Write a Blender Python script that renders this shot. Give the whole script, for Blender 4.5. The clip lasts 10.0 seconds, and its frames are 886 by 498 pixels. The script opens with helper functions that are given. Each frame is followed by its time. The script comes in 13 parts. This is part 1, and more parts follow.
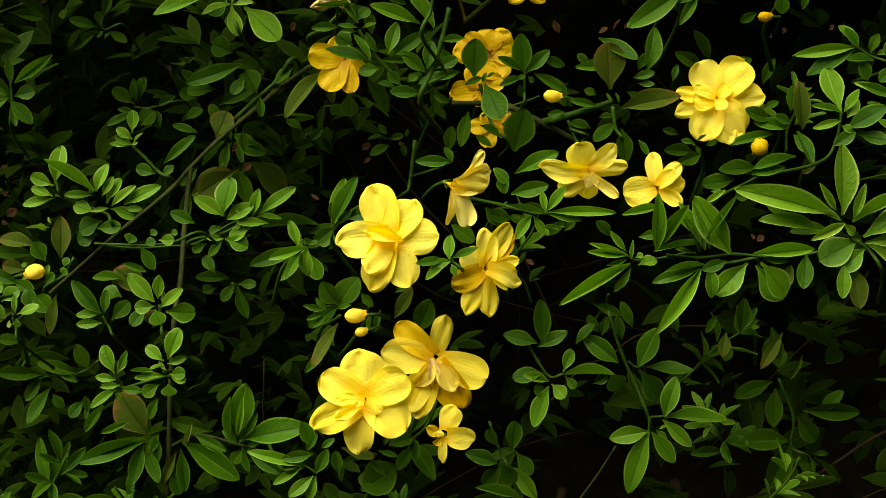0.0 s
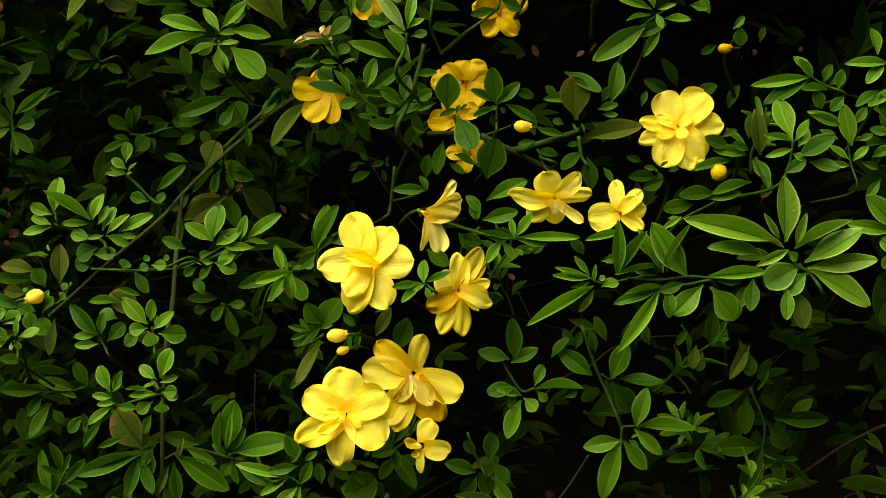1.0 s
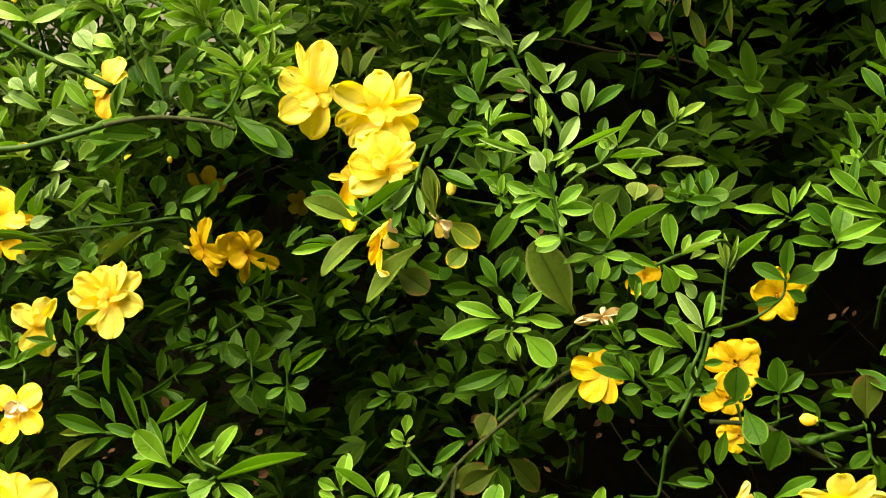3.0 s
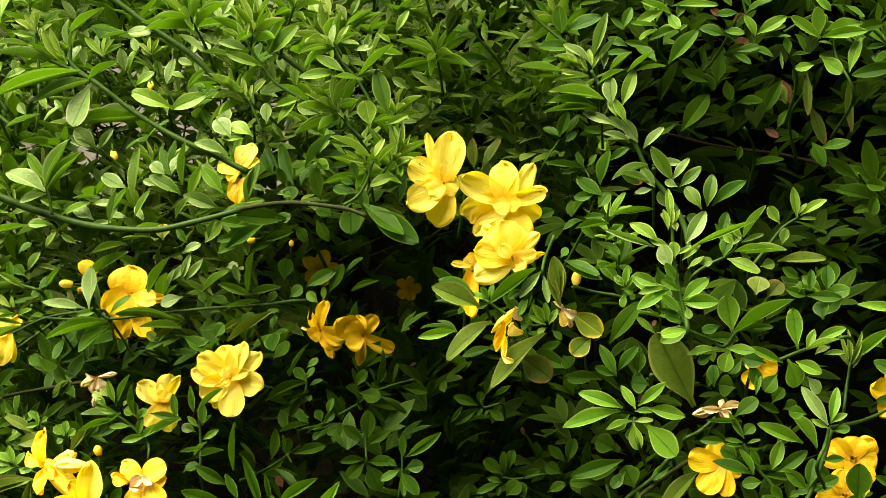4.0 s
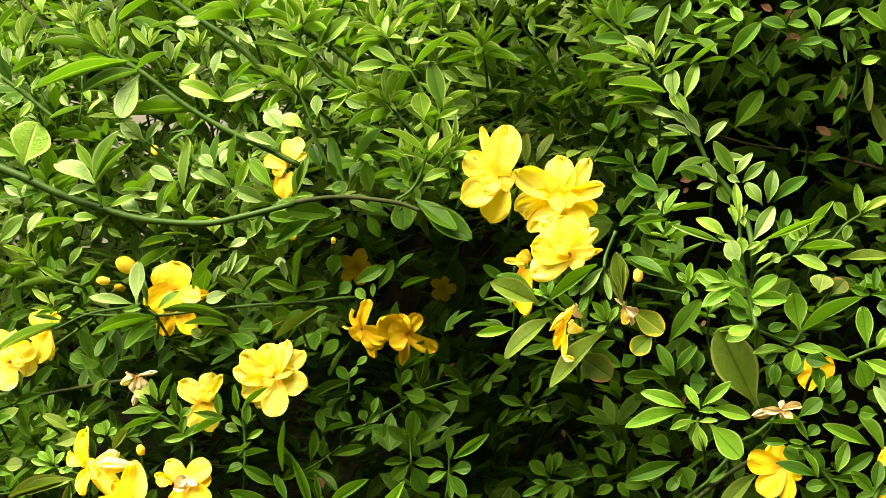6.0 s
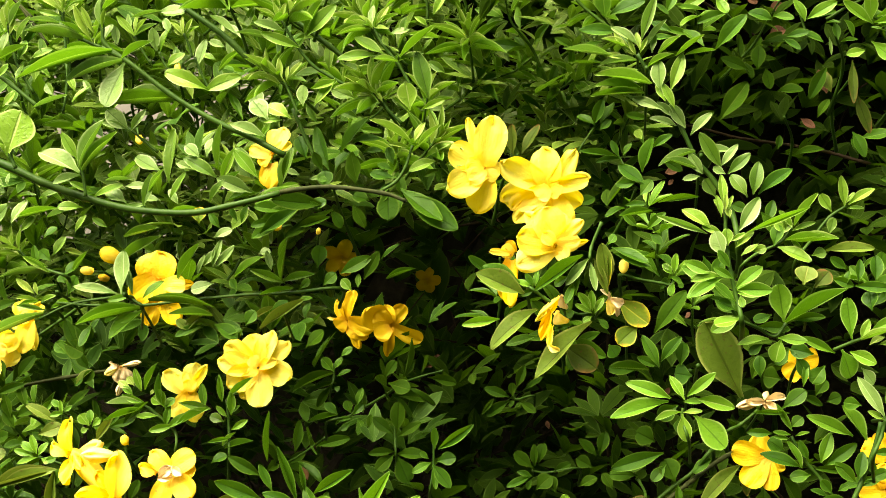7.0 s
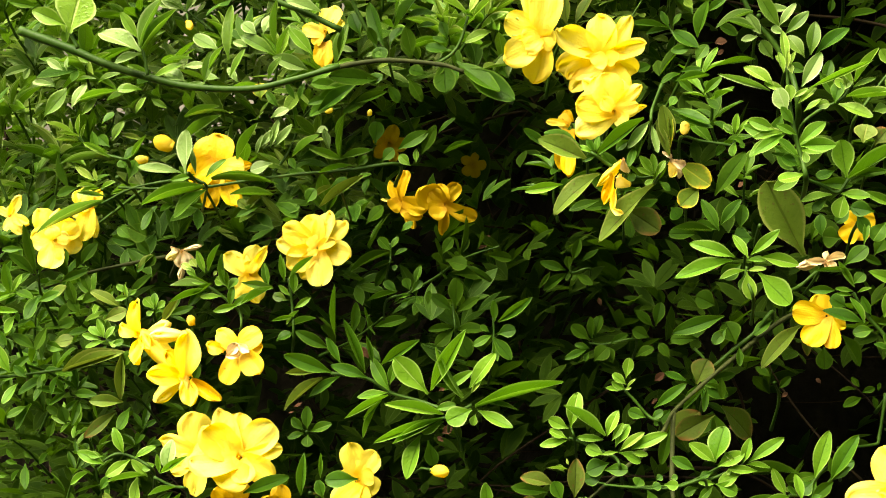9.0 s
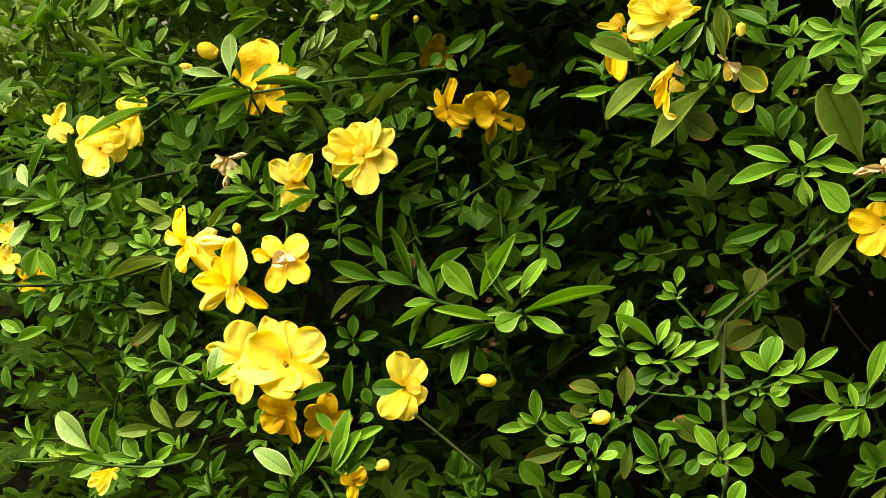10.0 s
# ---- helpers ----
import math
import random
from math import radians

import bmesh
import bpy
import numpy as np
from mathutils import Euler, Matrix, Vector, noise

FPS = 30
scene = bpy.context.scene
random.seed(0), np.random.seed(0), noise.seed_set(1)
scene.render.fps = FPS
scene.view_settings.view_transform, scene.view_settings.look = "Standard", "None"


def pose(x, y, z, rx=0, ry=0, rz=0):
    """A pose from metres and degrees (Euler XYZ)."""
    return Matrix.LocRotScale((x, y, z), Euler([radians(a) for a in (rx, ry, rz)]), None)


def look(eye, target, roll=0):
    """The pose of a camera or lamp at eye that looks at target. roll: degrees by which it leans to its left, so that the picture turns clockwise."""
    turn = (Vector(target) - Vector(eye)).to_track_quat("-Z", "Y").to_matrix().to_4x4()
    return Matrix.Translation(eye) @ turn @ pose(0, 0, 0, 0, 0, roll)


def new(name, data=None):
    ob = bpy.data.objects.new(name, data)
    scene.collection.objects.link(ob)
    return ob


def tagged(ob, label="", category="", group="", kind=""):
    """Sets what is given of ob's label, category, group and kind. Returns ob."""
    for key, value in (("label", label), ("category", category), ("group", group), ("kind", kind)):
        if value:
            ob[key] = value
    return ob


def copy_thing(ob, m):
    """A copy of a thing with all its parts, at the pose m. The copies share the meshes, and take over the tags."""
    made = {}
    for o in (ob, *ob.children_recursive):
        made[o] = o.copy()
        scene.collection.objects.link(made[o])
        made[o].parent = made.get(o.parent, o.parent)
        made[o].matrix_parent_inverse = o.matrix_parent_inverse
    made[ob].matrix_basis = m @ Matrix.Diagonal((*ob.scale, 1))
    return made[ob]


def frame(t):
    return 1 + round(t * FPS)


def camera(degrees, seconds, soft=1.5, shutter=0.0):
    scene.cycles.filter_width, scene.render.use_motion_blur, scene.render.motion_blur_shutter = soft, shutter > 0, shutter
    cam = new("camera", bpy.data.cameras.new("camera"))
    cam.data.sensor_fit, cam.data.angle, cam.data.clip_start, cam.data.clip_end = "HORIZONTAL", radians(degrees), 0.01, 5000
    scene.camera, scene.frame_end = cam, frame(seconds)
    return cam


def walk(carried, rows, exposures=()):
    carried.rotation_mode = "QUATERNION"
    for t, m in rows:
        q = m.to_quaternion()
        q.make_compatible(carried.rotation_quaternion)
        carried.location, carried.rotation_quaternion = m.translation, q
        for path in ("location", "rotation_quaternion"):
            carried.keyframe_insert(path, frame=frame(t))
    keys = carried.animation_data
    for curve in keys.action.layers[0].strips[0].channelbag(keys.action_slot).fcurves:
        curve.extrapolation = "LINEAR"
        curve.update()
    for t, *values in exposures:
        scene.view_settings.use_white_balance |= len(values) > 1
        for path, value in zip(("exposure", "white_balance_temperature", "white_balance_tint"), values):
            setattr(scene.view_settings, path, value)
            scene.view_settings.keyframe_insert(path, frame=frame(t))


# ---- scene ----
cam = camera(35.68, 10.0, soft=0.7, shutter=0.1)
PATH = [
    (0, (-0.062, -0.555, 1.271), (0.137, 1.422, 1.046), -4.9),
    (0.5, (-0.055, -0.574, 1.276), (0.131, 1.405, 1.048), -5.1),
    (1, (-0.052, -0.591, 1.284), (0.141, 1.387, 1.06), -5.3),
    (1.5, (-0.056, -0.588, 1.29), (0.164, 1.389, 1.08), -5.3),
    (2, (-0.075, -0.586, 1.301), (0.117, 1.399, 1.145), -5.2),
    (2.5, (-0.092, -0.583, 1.317), (-0.009, 1.412, 1.212), -4.5),
    (3, (-0.108, -0.59, 1.338), (-0.116, 1.409, 1.386), -3.3),
    (3.2, (-0.116, -0.595, 1.342), (-0.146, 1.402, 1.445), -3.0),
    (4.3, (-0.137, -0.608, 1.338), (-0.258, 1.38, 1.518), -1.5),
    (4.5, (-0.143, -0.611, 1.339), (-0.26, 1.378, 1.518), -1.4),
    (5, (-0.15, -0.602, 1.337), (-0.271, 1.386, 1.526), -1.4),
    (5.5, (-0.156, -0.591, 1.336), (-0.271, 1.397, 1.528), -1.4),
    (7, (-0.161, -0.59, 1.334), (-0.242, 1.4, 1.513), -1.3),
    (7.5, (-0.163, -0.597, 1.332), (-0.226, 1.395, 1.508), -1.3),
    (8, (-0.17, -0.601, 1.327), (-0.214, 1.392, 1.482), -1.9),
    (8.5, (-0.175, -0.602, 1.328), (-0.229, 1.394, 1.441), -2.5),
    (9, (-0.182, -0.595, 1.314), (-0.294, 1.401, 1.369), -3.0),
    (9.5, (-0.187, -0.59, 1.308), (-0.355, 1.403, 1.285), -2.9),
    (10, (-0.186, -0.586, 1.307), (-0.364, 1.405, 1.252), -2.9),
]
walk(cam, [(t, look(eye, aim, roll)) for t, eye, aim, roll in PATH],
     exposures=[(0.0, 0.59, 8700, -3), (1.5, 0.74, 8700, -2), (2.0, 1.18, 8550, 1), (2.5, 1.46, 8400, 4), (3.0, 1.86, 8100, 10), (4.5, 1.62, 7900, 13), (5.5, 2.17, 7900, 14), (7.0, 2.22, 7900, 14), (7.5, 2.18, 7900, 13), (9.0, 2.1, 7900, 13), (9.5, 1.82, 7950, 12), (10.0, 1.65, 8000, 9)])

# ---- world and sun: bright overcast day, the light high behind the camera ----
world = bpy.data.worlds.new("overcast_sky")
scene.world = world
world.use_nodes = True
wn, wl = world.node_tree.nodes, world.node_tree.links
sky = wn.new("ShaderNodeTexSky")
sky.sky_type = 'NISHITA'
sky.sun_disc = False
sky.sun_elevation = radians(56)
sky.sun_rotation = radians(227)
sky.air_density, sky.dust_density, sky.ozone_density = 1.0, 4.0, 0.6
wl.new(sky.outputs[0], wn["Background"].inputs[0])
wn["Background"].inputs[1].default_value = 0.066
sun = new("sun", bpy.data.lights.new("sun", 'SUN'))
sun.data.energy = 5.0
sun.data.angle = radians(60)
sun.data.color = (1.0, 0.96, 0.88)
sun.matrix_world = look((-0.92, -1.15, 3.4), (-0.1, 0, 1.3))


# ---- materials ----
class Nodes:
    """A short way to write node trees."""

    def __init__(self, name):
        self.mat = bpy.data.materials.new(name)
        self.mat.use_nodes = True
        self.tree = self.mat.node_tree
        self.bsdf = self.tree.nodes["Principled BSDF"]
        self.out = self.tree.nodes["Material Output"]

    def add(self, kind):
        return self.tree.nodes.new(kind)

    def link(self, a, b):
        self.tree.links.new(a, b)

    def value(self, socket, v):
        if hasattr(v, "is_output"):
            self.link(v, socket)
        else:
            socket.default_value = v

    def math(self, op, a, b=0.0, c=0.0):
        node = self.add("ShaderNodeMath")
        node.operation = op
        for s, v in zip(node.inputs, (a, b, c)):
            self.value(s, v)
        return node.outputs[0]

    def mix(self, fac, a, b, blend='MIX'):
        node = self.add("ShaderNodeMix")
        node.data_type, node.blend_type = 'RGBA', blend
        self.value(node.inputs[0], fac)
        for s, v in ((node.inputs[6], a), (node.inputs[7], b)):
            self.value(s, (*v, 1) if isinstance(v, tuple) else v)
        return node.outputs[2]

    def ramp(self, fac, low, high):
        node = self.add("ShaderNodeMapRange")
        node.interpolation_type = 'SMOOTHSTEP'
        self.link(fac, node.inputs[0])
        node.inputs[1].default_value, node.inputs[2].default_value = low, high
        return node.outputs[0]

    def noise(self, scale, detail=3.0, coords=None, rough=0.55):
        node = self.add("ShaderNodeTexNoise")
        node.inputs["Scale"].default_value = scale
        node.inputs["Detail"].default_value = detail
        node.inputs["Roughness"].default_value = rough
        if coords is not None:
            self.link(coords, node.inputs["Vector"])
        return node.outputs["Fac"]

    def bump(self, height, strength, distance):
        node = self.add("ShaderNodeBump")
        node.inputs["Strength"].default_value = strength
        node.inputs["Distance"].default_value = distance
        self.link(height, node.inputs["Height"])
        self.link(node.outputs[0], self.bsdf.inputs["Normal"])

    def translucent(self, colour, share):
        tr = self.add("ShaderNodeBsdfTranslucent")
        self.value(tr.inputs[0], (*colour, 1) if isinstance(colour, tuple) else colour)
        mx = self.add("ShaderNodeMixShader")
        mx.inputs[0].default_value = share
        self.link(self.bsdf.outputs[0], mx.inputs[1])
        self.link(tr.outputs[0], mx.inputs[2])
        self.link(mx.outputs[0], self.out.inputs[0])


def leaf_material(name, dark, light, rib, glow, share=0.22, gloss=0.42, tip=None, island=False, spots=None, shine=0.30):
    n = Nodes(name)
    uv = n.add("ShaderNodeTexCoord").outputs["UV"]
    place = n.add("ShaderNodeNewGeometry")
    sep = n.add("ShaderNodeSeparateXYZ")
    n.link(uv, sep.inputs[0])
    u, v = sep.outputs[0], sep.outputs[1]
    rand = place.outputs["Random Per Island"] if island else n.add("ShaderNodeObjectInfo").outputs["Random"]
    across = n.math('ABSOLUTE', n.math('SUBTRACT', v, 0.5))
    blotch = n.noise(150.0, 3.0, place.outputs["Position"])
    base = n.mix(n.math('ADD', n.math('MULTIPLY', rand, 0.75), n.math('MULTIPLY', n.math('SUBTRACT', blotch, 0.5), 0.7)), dark, light)
    # side veins run forward from the midrib
    wave = n.math('SINE', n.math('MULTIPLY', n.math('SUBTRACT', u, n.math('MULTIPLY', across, 0.55)), 62.0))
    vein = n.math('MULTIPLY', n.ramp(wave, 0.72, 1.0), 0.05)
    base = n.mix(vein, base, rib)
    mottle = n.ramp(n.noise(700.0, 4.0, place.outputs["Position"]), 0.45, 0.75)
    base = n.mix(n.math('MULTIPLY', mottle, 0.3), base, tuple(c * 0.55 for c in dark))
    mid = n.math('SUBTRACT', 1.0, n.ramp(across, 0.014, 0.045))
    groove = n.mix(0.75, base, tuple(c * 0.45 for c in dark))
    groove = n.mix(n.ramp(rand, 0.74, 0.82), groove, rib)
    base = n.mix(n.math('MULTIPLY', mid, 0.85), base, groove)
    edge = n.math('MULTIPLY', n.ramp(across, 0.40, 0.48), 0.8)
    base = n.mix(edge, base, rib)
    if tip:
        worn = n.ramp(n.math('ADD', n.math('MULTIPLY', n.math('ADD', u, n.math('MULTIPLY', across, 0.7)), 0.75), n.math('MULTIPLY', blotch, 0.5)), 0.95, 1.25)
        base = n.mix(worn, base, tip)
    if spots:
        base = n.mix(n.math('MULTIPLY', n.ramp(n.noise(420.0, 2.0, place.outputs["Position"]), 0.62, 0.7), 0.7), base, spots)
    n.link(base, n.bsdf.inputs["Base Color"])
    n.link(n.math('ADD', n.math('MULTIPLY', blotch, 0.25), gloss - 0.12), n.bsdf.inputs["Roughness"])
    n.bsdf.inputs["Specular IOR Level"].default_value = shine
    height = n.math('ADD', n.math('MULTIPLY', wave, -0.04), n.math('ADD', n.math('MULTIPLY', mid, -1.2), blotch))
    n.bump(n.math('ADD', height, n.math('MULTIPLY', mottle, 0.5)), 0.45, 0.0008)
    n.translucent(n.mix(0.75, base, glow), share)
    return n.mat


def petal_material(name, pale, deep, throat, glow, share=0.42, age=0.0):
    n = Nodes(name)
    uv = n.add("ShaderNodeTexCoord").outputs["UV"]
    place = n.add("ShaderNodeNewGeometry")
    sep = n.add("ShaderNodeSeparateXYZ")
    n.link(uv, sep.inputs[0])
    u, v = sep.outputs[0], sep.outputs[1]
    rand = n.add("ShaderNodeObjectInfo").outputs["Random"]
    blotch = n.noise(130.0, 4.0, place.outputs["Position"])
    base = n.mix(n.math('ADD', n.math('MULTIPLY', rand, 0.6), n.math('MULTIPLY', n.math('SUBTRACT', blotch, 0.45), 0.9)), pale, deep)
    # fine veins fan out along the petal
    warp = n.math('MULTIPLY', n.math('SUBTRACT', blotch, 0.5), 0.06)
    fan = n.math('SINE', n.math('MULTIPLY', n.math('ADD', v, warp), 68.0))
    vein = n.math('MULTIPLY', n.ramp(fan, 0.5, 1.0), 0.05)
    base = n.mix(vein, base, throat)
    base = n.mix(n.math('MULTIPLY', n.math('SUBTRACT', 1.0, n.ramp(u, 0.02, 0.42)), 0.75), base, throat)
    if age:
        brown = n.ramp(n.noise(260.0, 4.0, place.outputs["Position"]), 0.72 - age * 0.3, 0.8 - age * 0.2)
        base = n.mix(n.math('MULTIPLY', brown, 0.85), base, (0.30, 0.17, 0.04))
    n.link(base, n.bsdf.inputs["Base Color"])
    n.bsdf.inputs["Roughness"].default_value = 0.55
    n.bsdf.inputs["Specular IOR Level"].default_value = 0.3
    crinkle = n.noise(520.0, 3.0, place.outputs["Position"])
    stretch = n.add("ShaderNodeMapping")
    stretch.inputs["Scale"].default_value = (2.4, 8.0, 1.0)
    n.link(uv, stretch.inputs["Vector"])
    wrinkle = n.noise(1.0, 3.0, stretch.outputs["Vector"])
    n.bump(n.math('ADD', n.math('MULTIPLY', fan, 0.03), n.math('ADD', n.math('MULTIPLY', blotch, 1.2), n.math('ADD', n.math('MULTIPLY', crinkle, 0.3), n.math('MULTIPLY', wrinkle, 0.65)))), 0.6, 0.0011)
    n.translucent(glow, share)
    return n.mat


def rough_material(name, dark, light, scale, roughness=0.75, relief=0.001, island=False):
    n = Nodes(name)
    place = n.add("ShaderNodeNewGeometry")
    fine = n.noise(scale, 6.0, place.outputs["Position"], 0.65)
    large = n.noise(scale * 0.12, 2.0, place.outputs["Position"])
    fac = n.math('ADD', n.math('MULTIPLY', fine, 0.9), n.math('MULTIPLY', large, 0.7))
    fac = n.ramp(fac, 0.5, 1.1)
    if island:
        fac = n.math('ADD', n.math('MULTIPLY', fac, 0.5), n.math('MULTIPLY', place.outputs["Random Per Island"], 0.5))
    n.link(n.mix(fac, dark, light), n.bsdf.inputs["Base Color"])
    n.bsdf.inputs["Roughness"].default_value = roughness
    n.bsdf.inputs["Specular IOR Level"].default_value = 0.12
    n.bump(fine, 0.6, relief)
    return n.mat


GLOW = (0.16, 0.42, 0.012)
M_YOUNG = leaf_material("young_leaf", (0.054, 0.160, 0.007), (0.118, 0.265, 0.016), (0.25, 0.40, 0.09), GLOW, 0.25, 0.44, shine=0.18)
# Lit copies of the young and mature leaf: sunlight put into paler colour.
M_SUNNY = leaf_material("lit_young_leaf", (0.076, 0.188, 0.011), (0.162, 0.310, 0.026), (0.34, 0.47, 0.13), GLOW, 0.25, 0.42, shine=0.28)
M_UPPER = leaf_material("lit_mature_leaf", (0.040, 0.108, 0.007), (0.096, 0.190, 0.016), (0.20, 0.31, 0.07), GLOW, 0.22, 0.42, shine=0.3)
M_LEAF = leaf_material("mature_leaf", (0.017, 0.067, 0.003), (0.045, 0.128, 0.006), (0.105, 0.22, 0.024), GLOW, 0.2, 0.45, shine=0.13)
# Shaded copy of the mature leaf: shade is put into its darker colour.
M_DARK = leaf_material("shaded_leaf", (0.011, 0.038, 0.0015), (0.026, 0.070, 0.003), (0.05, 0.095, 0.010), (0.10, 0.24, 0.01), 0.16, 0.55, shine=0.03)
M_WORN = leaf_material("worn_leaf", (0.026, 0.052, 0.004), (0.055, 0.088, 0.009), (0.09, 0.10, 0.02), (0.16, 0.20, 0.02), 0.16, 0.55, tip=(0.13, 0.062, 0.018), spots=(0.07, 0.036, 0.012), shine=0.07)
# Pale leaf whose colour also holds the sheen of reflected sky.
M_PALE = leaf_material("pale_sheen_leaf", (0.105, 0.205, 0.036), (0.185, 0.305, 0.080), (0.36, 0.47, 0.20), GLOW, 0.18, 0.45, shine=0.3)
M_YELLOW = leaf_material("yellowing_leaf", (0.055, 0.120, 0.007), (0.110, 0.175, 0.010), (0.30, 0.30, 0.03), (0.3, 0.3, 0.02), 0.2, 0.5, tip=(0.60, 0.42, 0.02), spots=(0.25, 0.11, 0.02), shine=0.12)
M_OLIVE = leaf_material("olive_leaf", (0.060, 0.115, 0.009), (0.110, 0.175, 0.022), (0.19, 0.23, 0.05), (0.2, 0.28, 0.02), 0.18, 0.5, spots=(0.07, 0.055, 0.015), shine=0.14)
M_DEAD = leaf_material("dead_leaf", (0.09, 0.04, 0.02), (0.26, 0.13, 0.07), (0.2, 0.1, 0.05), (0.3, 0.14, 0.05), 0.15, 0.7, spots=(0.1, 0.05, 0.03), shine=0.15)
# Fill leaves: the shade inside the shrub is put into their dark colour.
M_FILL = leaf_material("shaded_fill_leaf", (0.007, 0.021, 0.0012), (0.024, 0.056, 0.0035), (0.045, 0.085, 0.012), GLOW, 0.16, 0.65, island=True, shine=0.03)
M_TIP = leaf_material("shoot_tip_leaf", (0.14, 0.255, 0.025), (0.25, 0.37, 0.055), (0.46, 0.56, 0.20), GLOW, 0.25, 0.42)
# Lit copies of the fill leaf: sunlight is put into their paler colour.
M_OUTER = leaf_material("lit_fill_leaf", (0.014, 0.052, 0.003), (0.050, 0.130, 0.008), (0.11, 0.22, 0.04), GLOW, 0.2, 0.5, island=True, shine=0.12)
M_FRESH = leaf_material("lit_upper_leaf", (0.056, 0.132, 0.010), (0.225, 0.355, 0.046), (0.32, 0.45, 0.11), GLOW, 0.24, 0.42, island=True, shine=0.3)
M_PETAL = petal_material("yellow_petal", (0.98, 0.88, 0.16), (0.97, 0.76, 0.030), (0.82, 0.47, 0.008), (0.97, 0.78, 0.03))
M_FADED = petal_material("faded_petal", (0.88, 0.68, 0.05), (0.80, 0.54, 0.02), (0.6, 0.32, 0.02), (0.75, 0.45, 0.02), 0.25, age=0.2)
# Shaded copy of the yellow petal: shade is put into its orange.
M_ORANGE = petal_material("orange_shaded_petal", (0.74, 0.51, 0.014), (0.62, 0.37, 0.009), (0.46, 0.22, 0.004), (0.70, 0.42, 0.01), 0.22)
M_CREAM = petal_material("wilting_petal", (0.96, 0.86, 0.26), (0.90, 0.72, 0.11), (0.74, 0.48, 0.05), (0.92, 0.72, 0.08), 0.25, age=0.1)
M_DRY = petal_material("dried_petal", (0.86, 0.74, 0.44), (0.66, 0.48, 0.22), (0.6, 0.36, 0.12), (0.6, 0.45, 0.22), 0.15, age=0.12)
M_STEM = rough_material("green_stem", (0.012, 0.042, 0.003), (0.030, 0.075, 0.007), 260.0, 0.5, 0.0003)
M_WOOD = rough_material("woody_stem", (0.012, 0.020, 0.004), (0.038, 0.048, 0.012), 300.0, 0.75, 0.0006)
M_TWIG = rough_material("dead_twig", (0.012, 0.008, 0.004), (0.045, 0.030, 0.015), 240.0, 0.85, 0.0006, island=True)
M_CALYX = rough_material("calyx_green", (0.07, 0.15, 0.025), (0.13, 0.23, 0.05), 300.0, 0.5, 0.0003)
# Soil kept near-black: the shade behind the leaves is put into it.
M_SOIL = rough_material("shade_dark_soil", (0.006, 0.0055, 0.003), (0.021, 0.018, 0.010), 55.0, 1.0, 0.012)
M_SCREEN = rough_material("screen_green", (0.015, 0.03, 0.008), (0.05, 0.09, 0.02), 14.0, 0.8, 0.02)
M_WALL = rough_material("pale_render", (0.07, 0.07, 0.055), (0.15, 0.145, 0.115), 9.0, 0.9, 0.004)


# ---- helpers for meshes and things ----
def mesh_of(name, verts, faces, uvs=None, mats=(), smooth=True):
    me = bpy.data.meshes.new(name)
    me.from_pydata([tuple(v) for v in verts], [], [tuple(f) for f in faces])
    if uvs is not None:
        layer = me.uv_layers.new(name="UVMap")
        idx = np.empty(len(me.loops), dtype=np.int32)
        me.loops.foreach_get("vertex_index", idx)
        layer.data.foreach_set("uv", np.asarray(uvs, dtype=np.float32)[idx].ravel())
    for m in mats:
        me.materials.append(m)
    if smooth:
        me.polygons.foreach_set("use_smooth", [True] * len(me.polygons))
    me.update()
    return me


def part(name, me, parent, m=None, label=""):
    ob = new(name, me)
    ob.parent = parent
    if m is not None:
        ob.matrix_basis = m
    return tagged(ob, label) if label else ob


def empty(name, x, y, z):
    ob = new(name)
    ob.empty_display_size = 0.01
    ob.location = (x, y, z)
    return ob


def blade(width, belly, cup, bend, wave, seed, rows=9, cols=4, point=1.0, lift=0.0, crease=0.0, fold=0.0, dense=1.0, root=0.0, notch=0.0):
    """A leaf or petal one unit long along +x, its face to +z. belly: where it is widest; point and root: how slender its tip and base are."""
    rng = random.Random(seed)
    ph, ph2 = rng.uniform(0, 6.3), rng.uniform(0, 6.3)
    cross = [-1 + 2 * j / cols for j in range(cols + 1)]
    if crease:
        cross = [-1, -0.55, -0.1, 0, 0.1, 0.55, 1]
        cols = 6
    verts, uvs, faces = [], [], []
    for i in range(rows + 1):
        u = 1 - (1 - i / rows) ** dense
        s = u ** (math.log(0.5) / math.log(belly))
        w = width * 0.5 * max(0.0, math.sin(math.pi * s)) ** (point + (root - point) * (1 - s) if root else point)
        if i == 0:
            w = width * (0.3 if notch else 0.05)
        for j in range(cols + 1):
            v = cross[j]
            ruffle = wave * math.sin(v * 5.0 + u * 6.0 + ph) * abs(v) ** 1.5 * u + wave * 0.6 * math.sin(u * 9 + ph2) * abs(v) * u
            zz = width * (cup * abs(v) ** 1.6 + crease * abs(v)) * math.sin(math.pi * min(1, u * 0.9 + 0.1)) - bend * u * u + lift * u + ruffle + fold * math.cos(v * 6.5 + ph2 + 1.5 * u) * u
            reach = u * (1 - notch * u ** 5 * (math.exp(-(v / 0.3) ** 2) + 0.6 * math.sin(v * 4.5 + ph2)))
            verts.append((reach - 0.12 * abs(bend) * u * u + 0.4 * wave * math.cos(v * 4 + ph), v * w, zz))
            uvs.append((u, v * 0.5 + 0.5))
    for i in range(rows):
        for j in range(cols):
            a = i * (cols + 1) + j
            faces.append((a, a + cols + 1, a + cols + 2, a + 1))
    return verts, faces, uvs


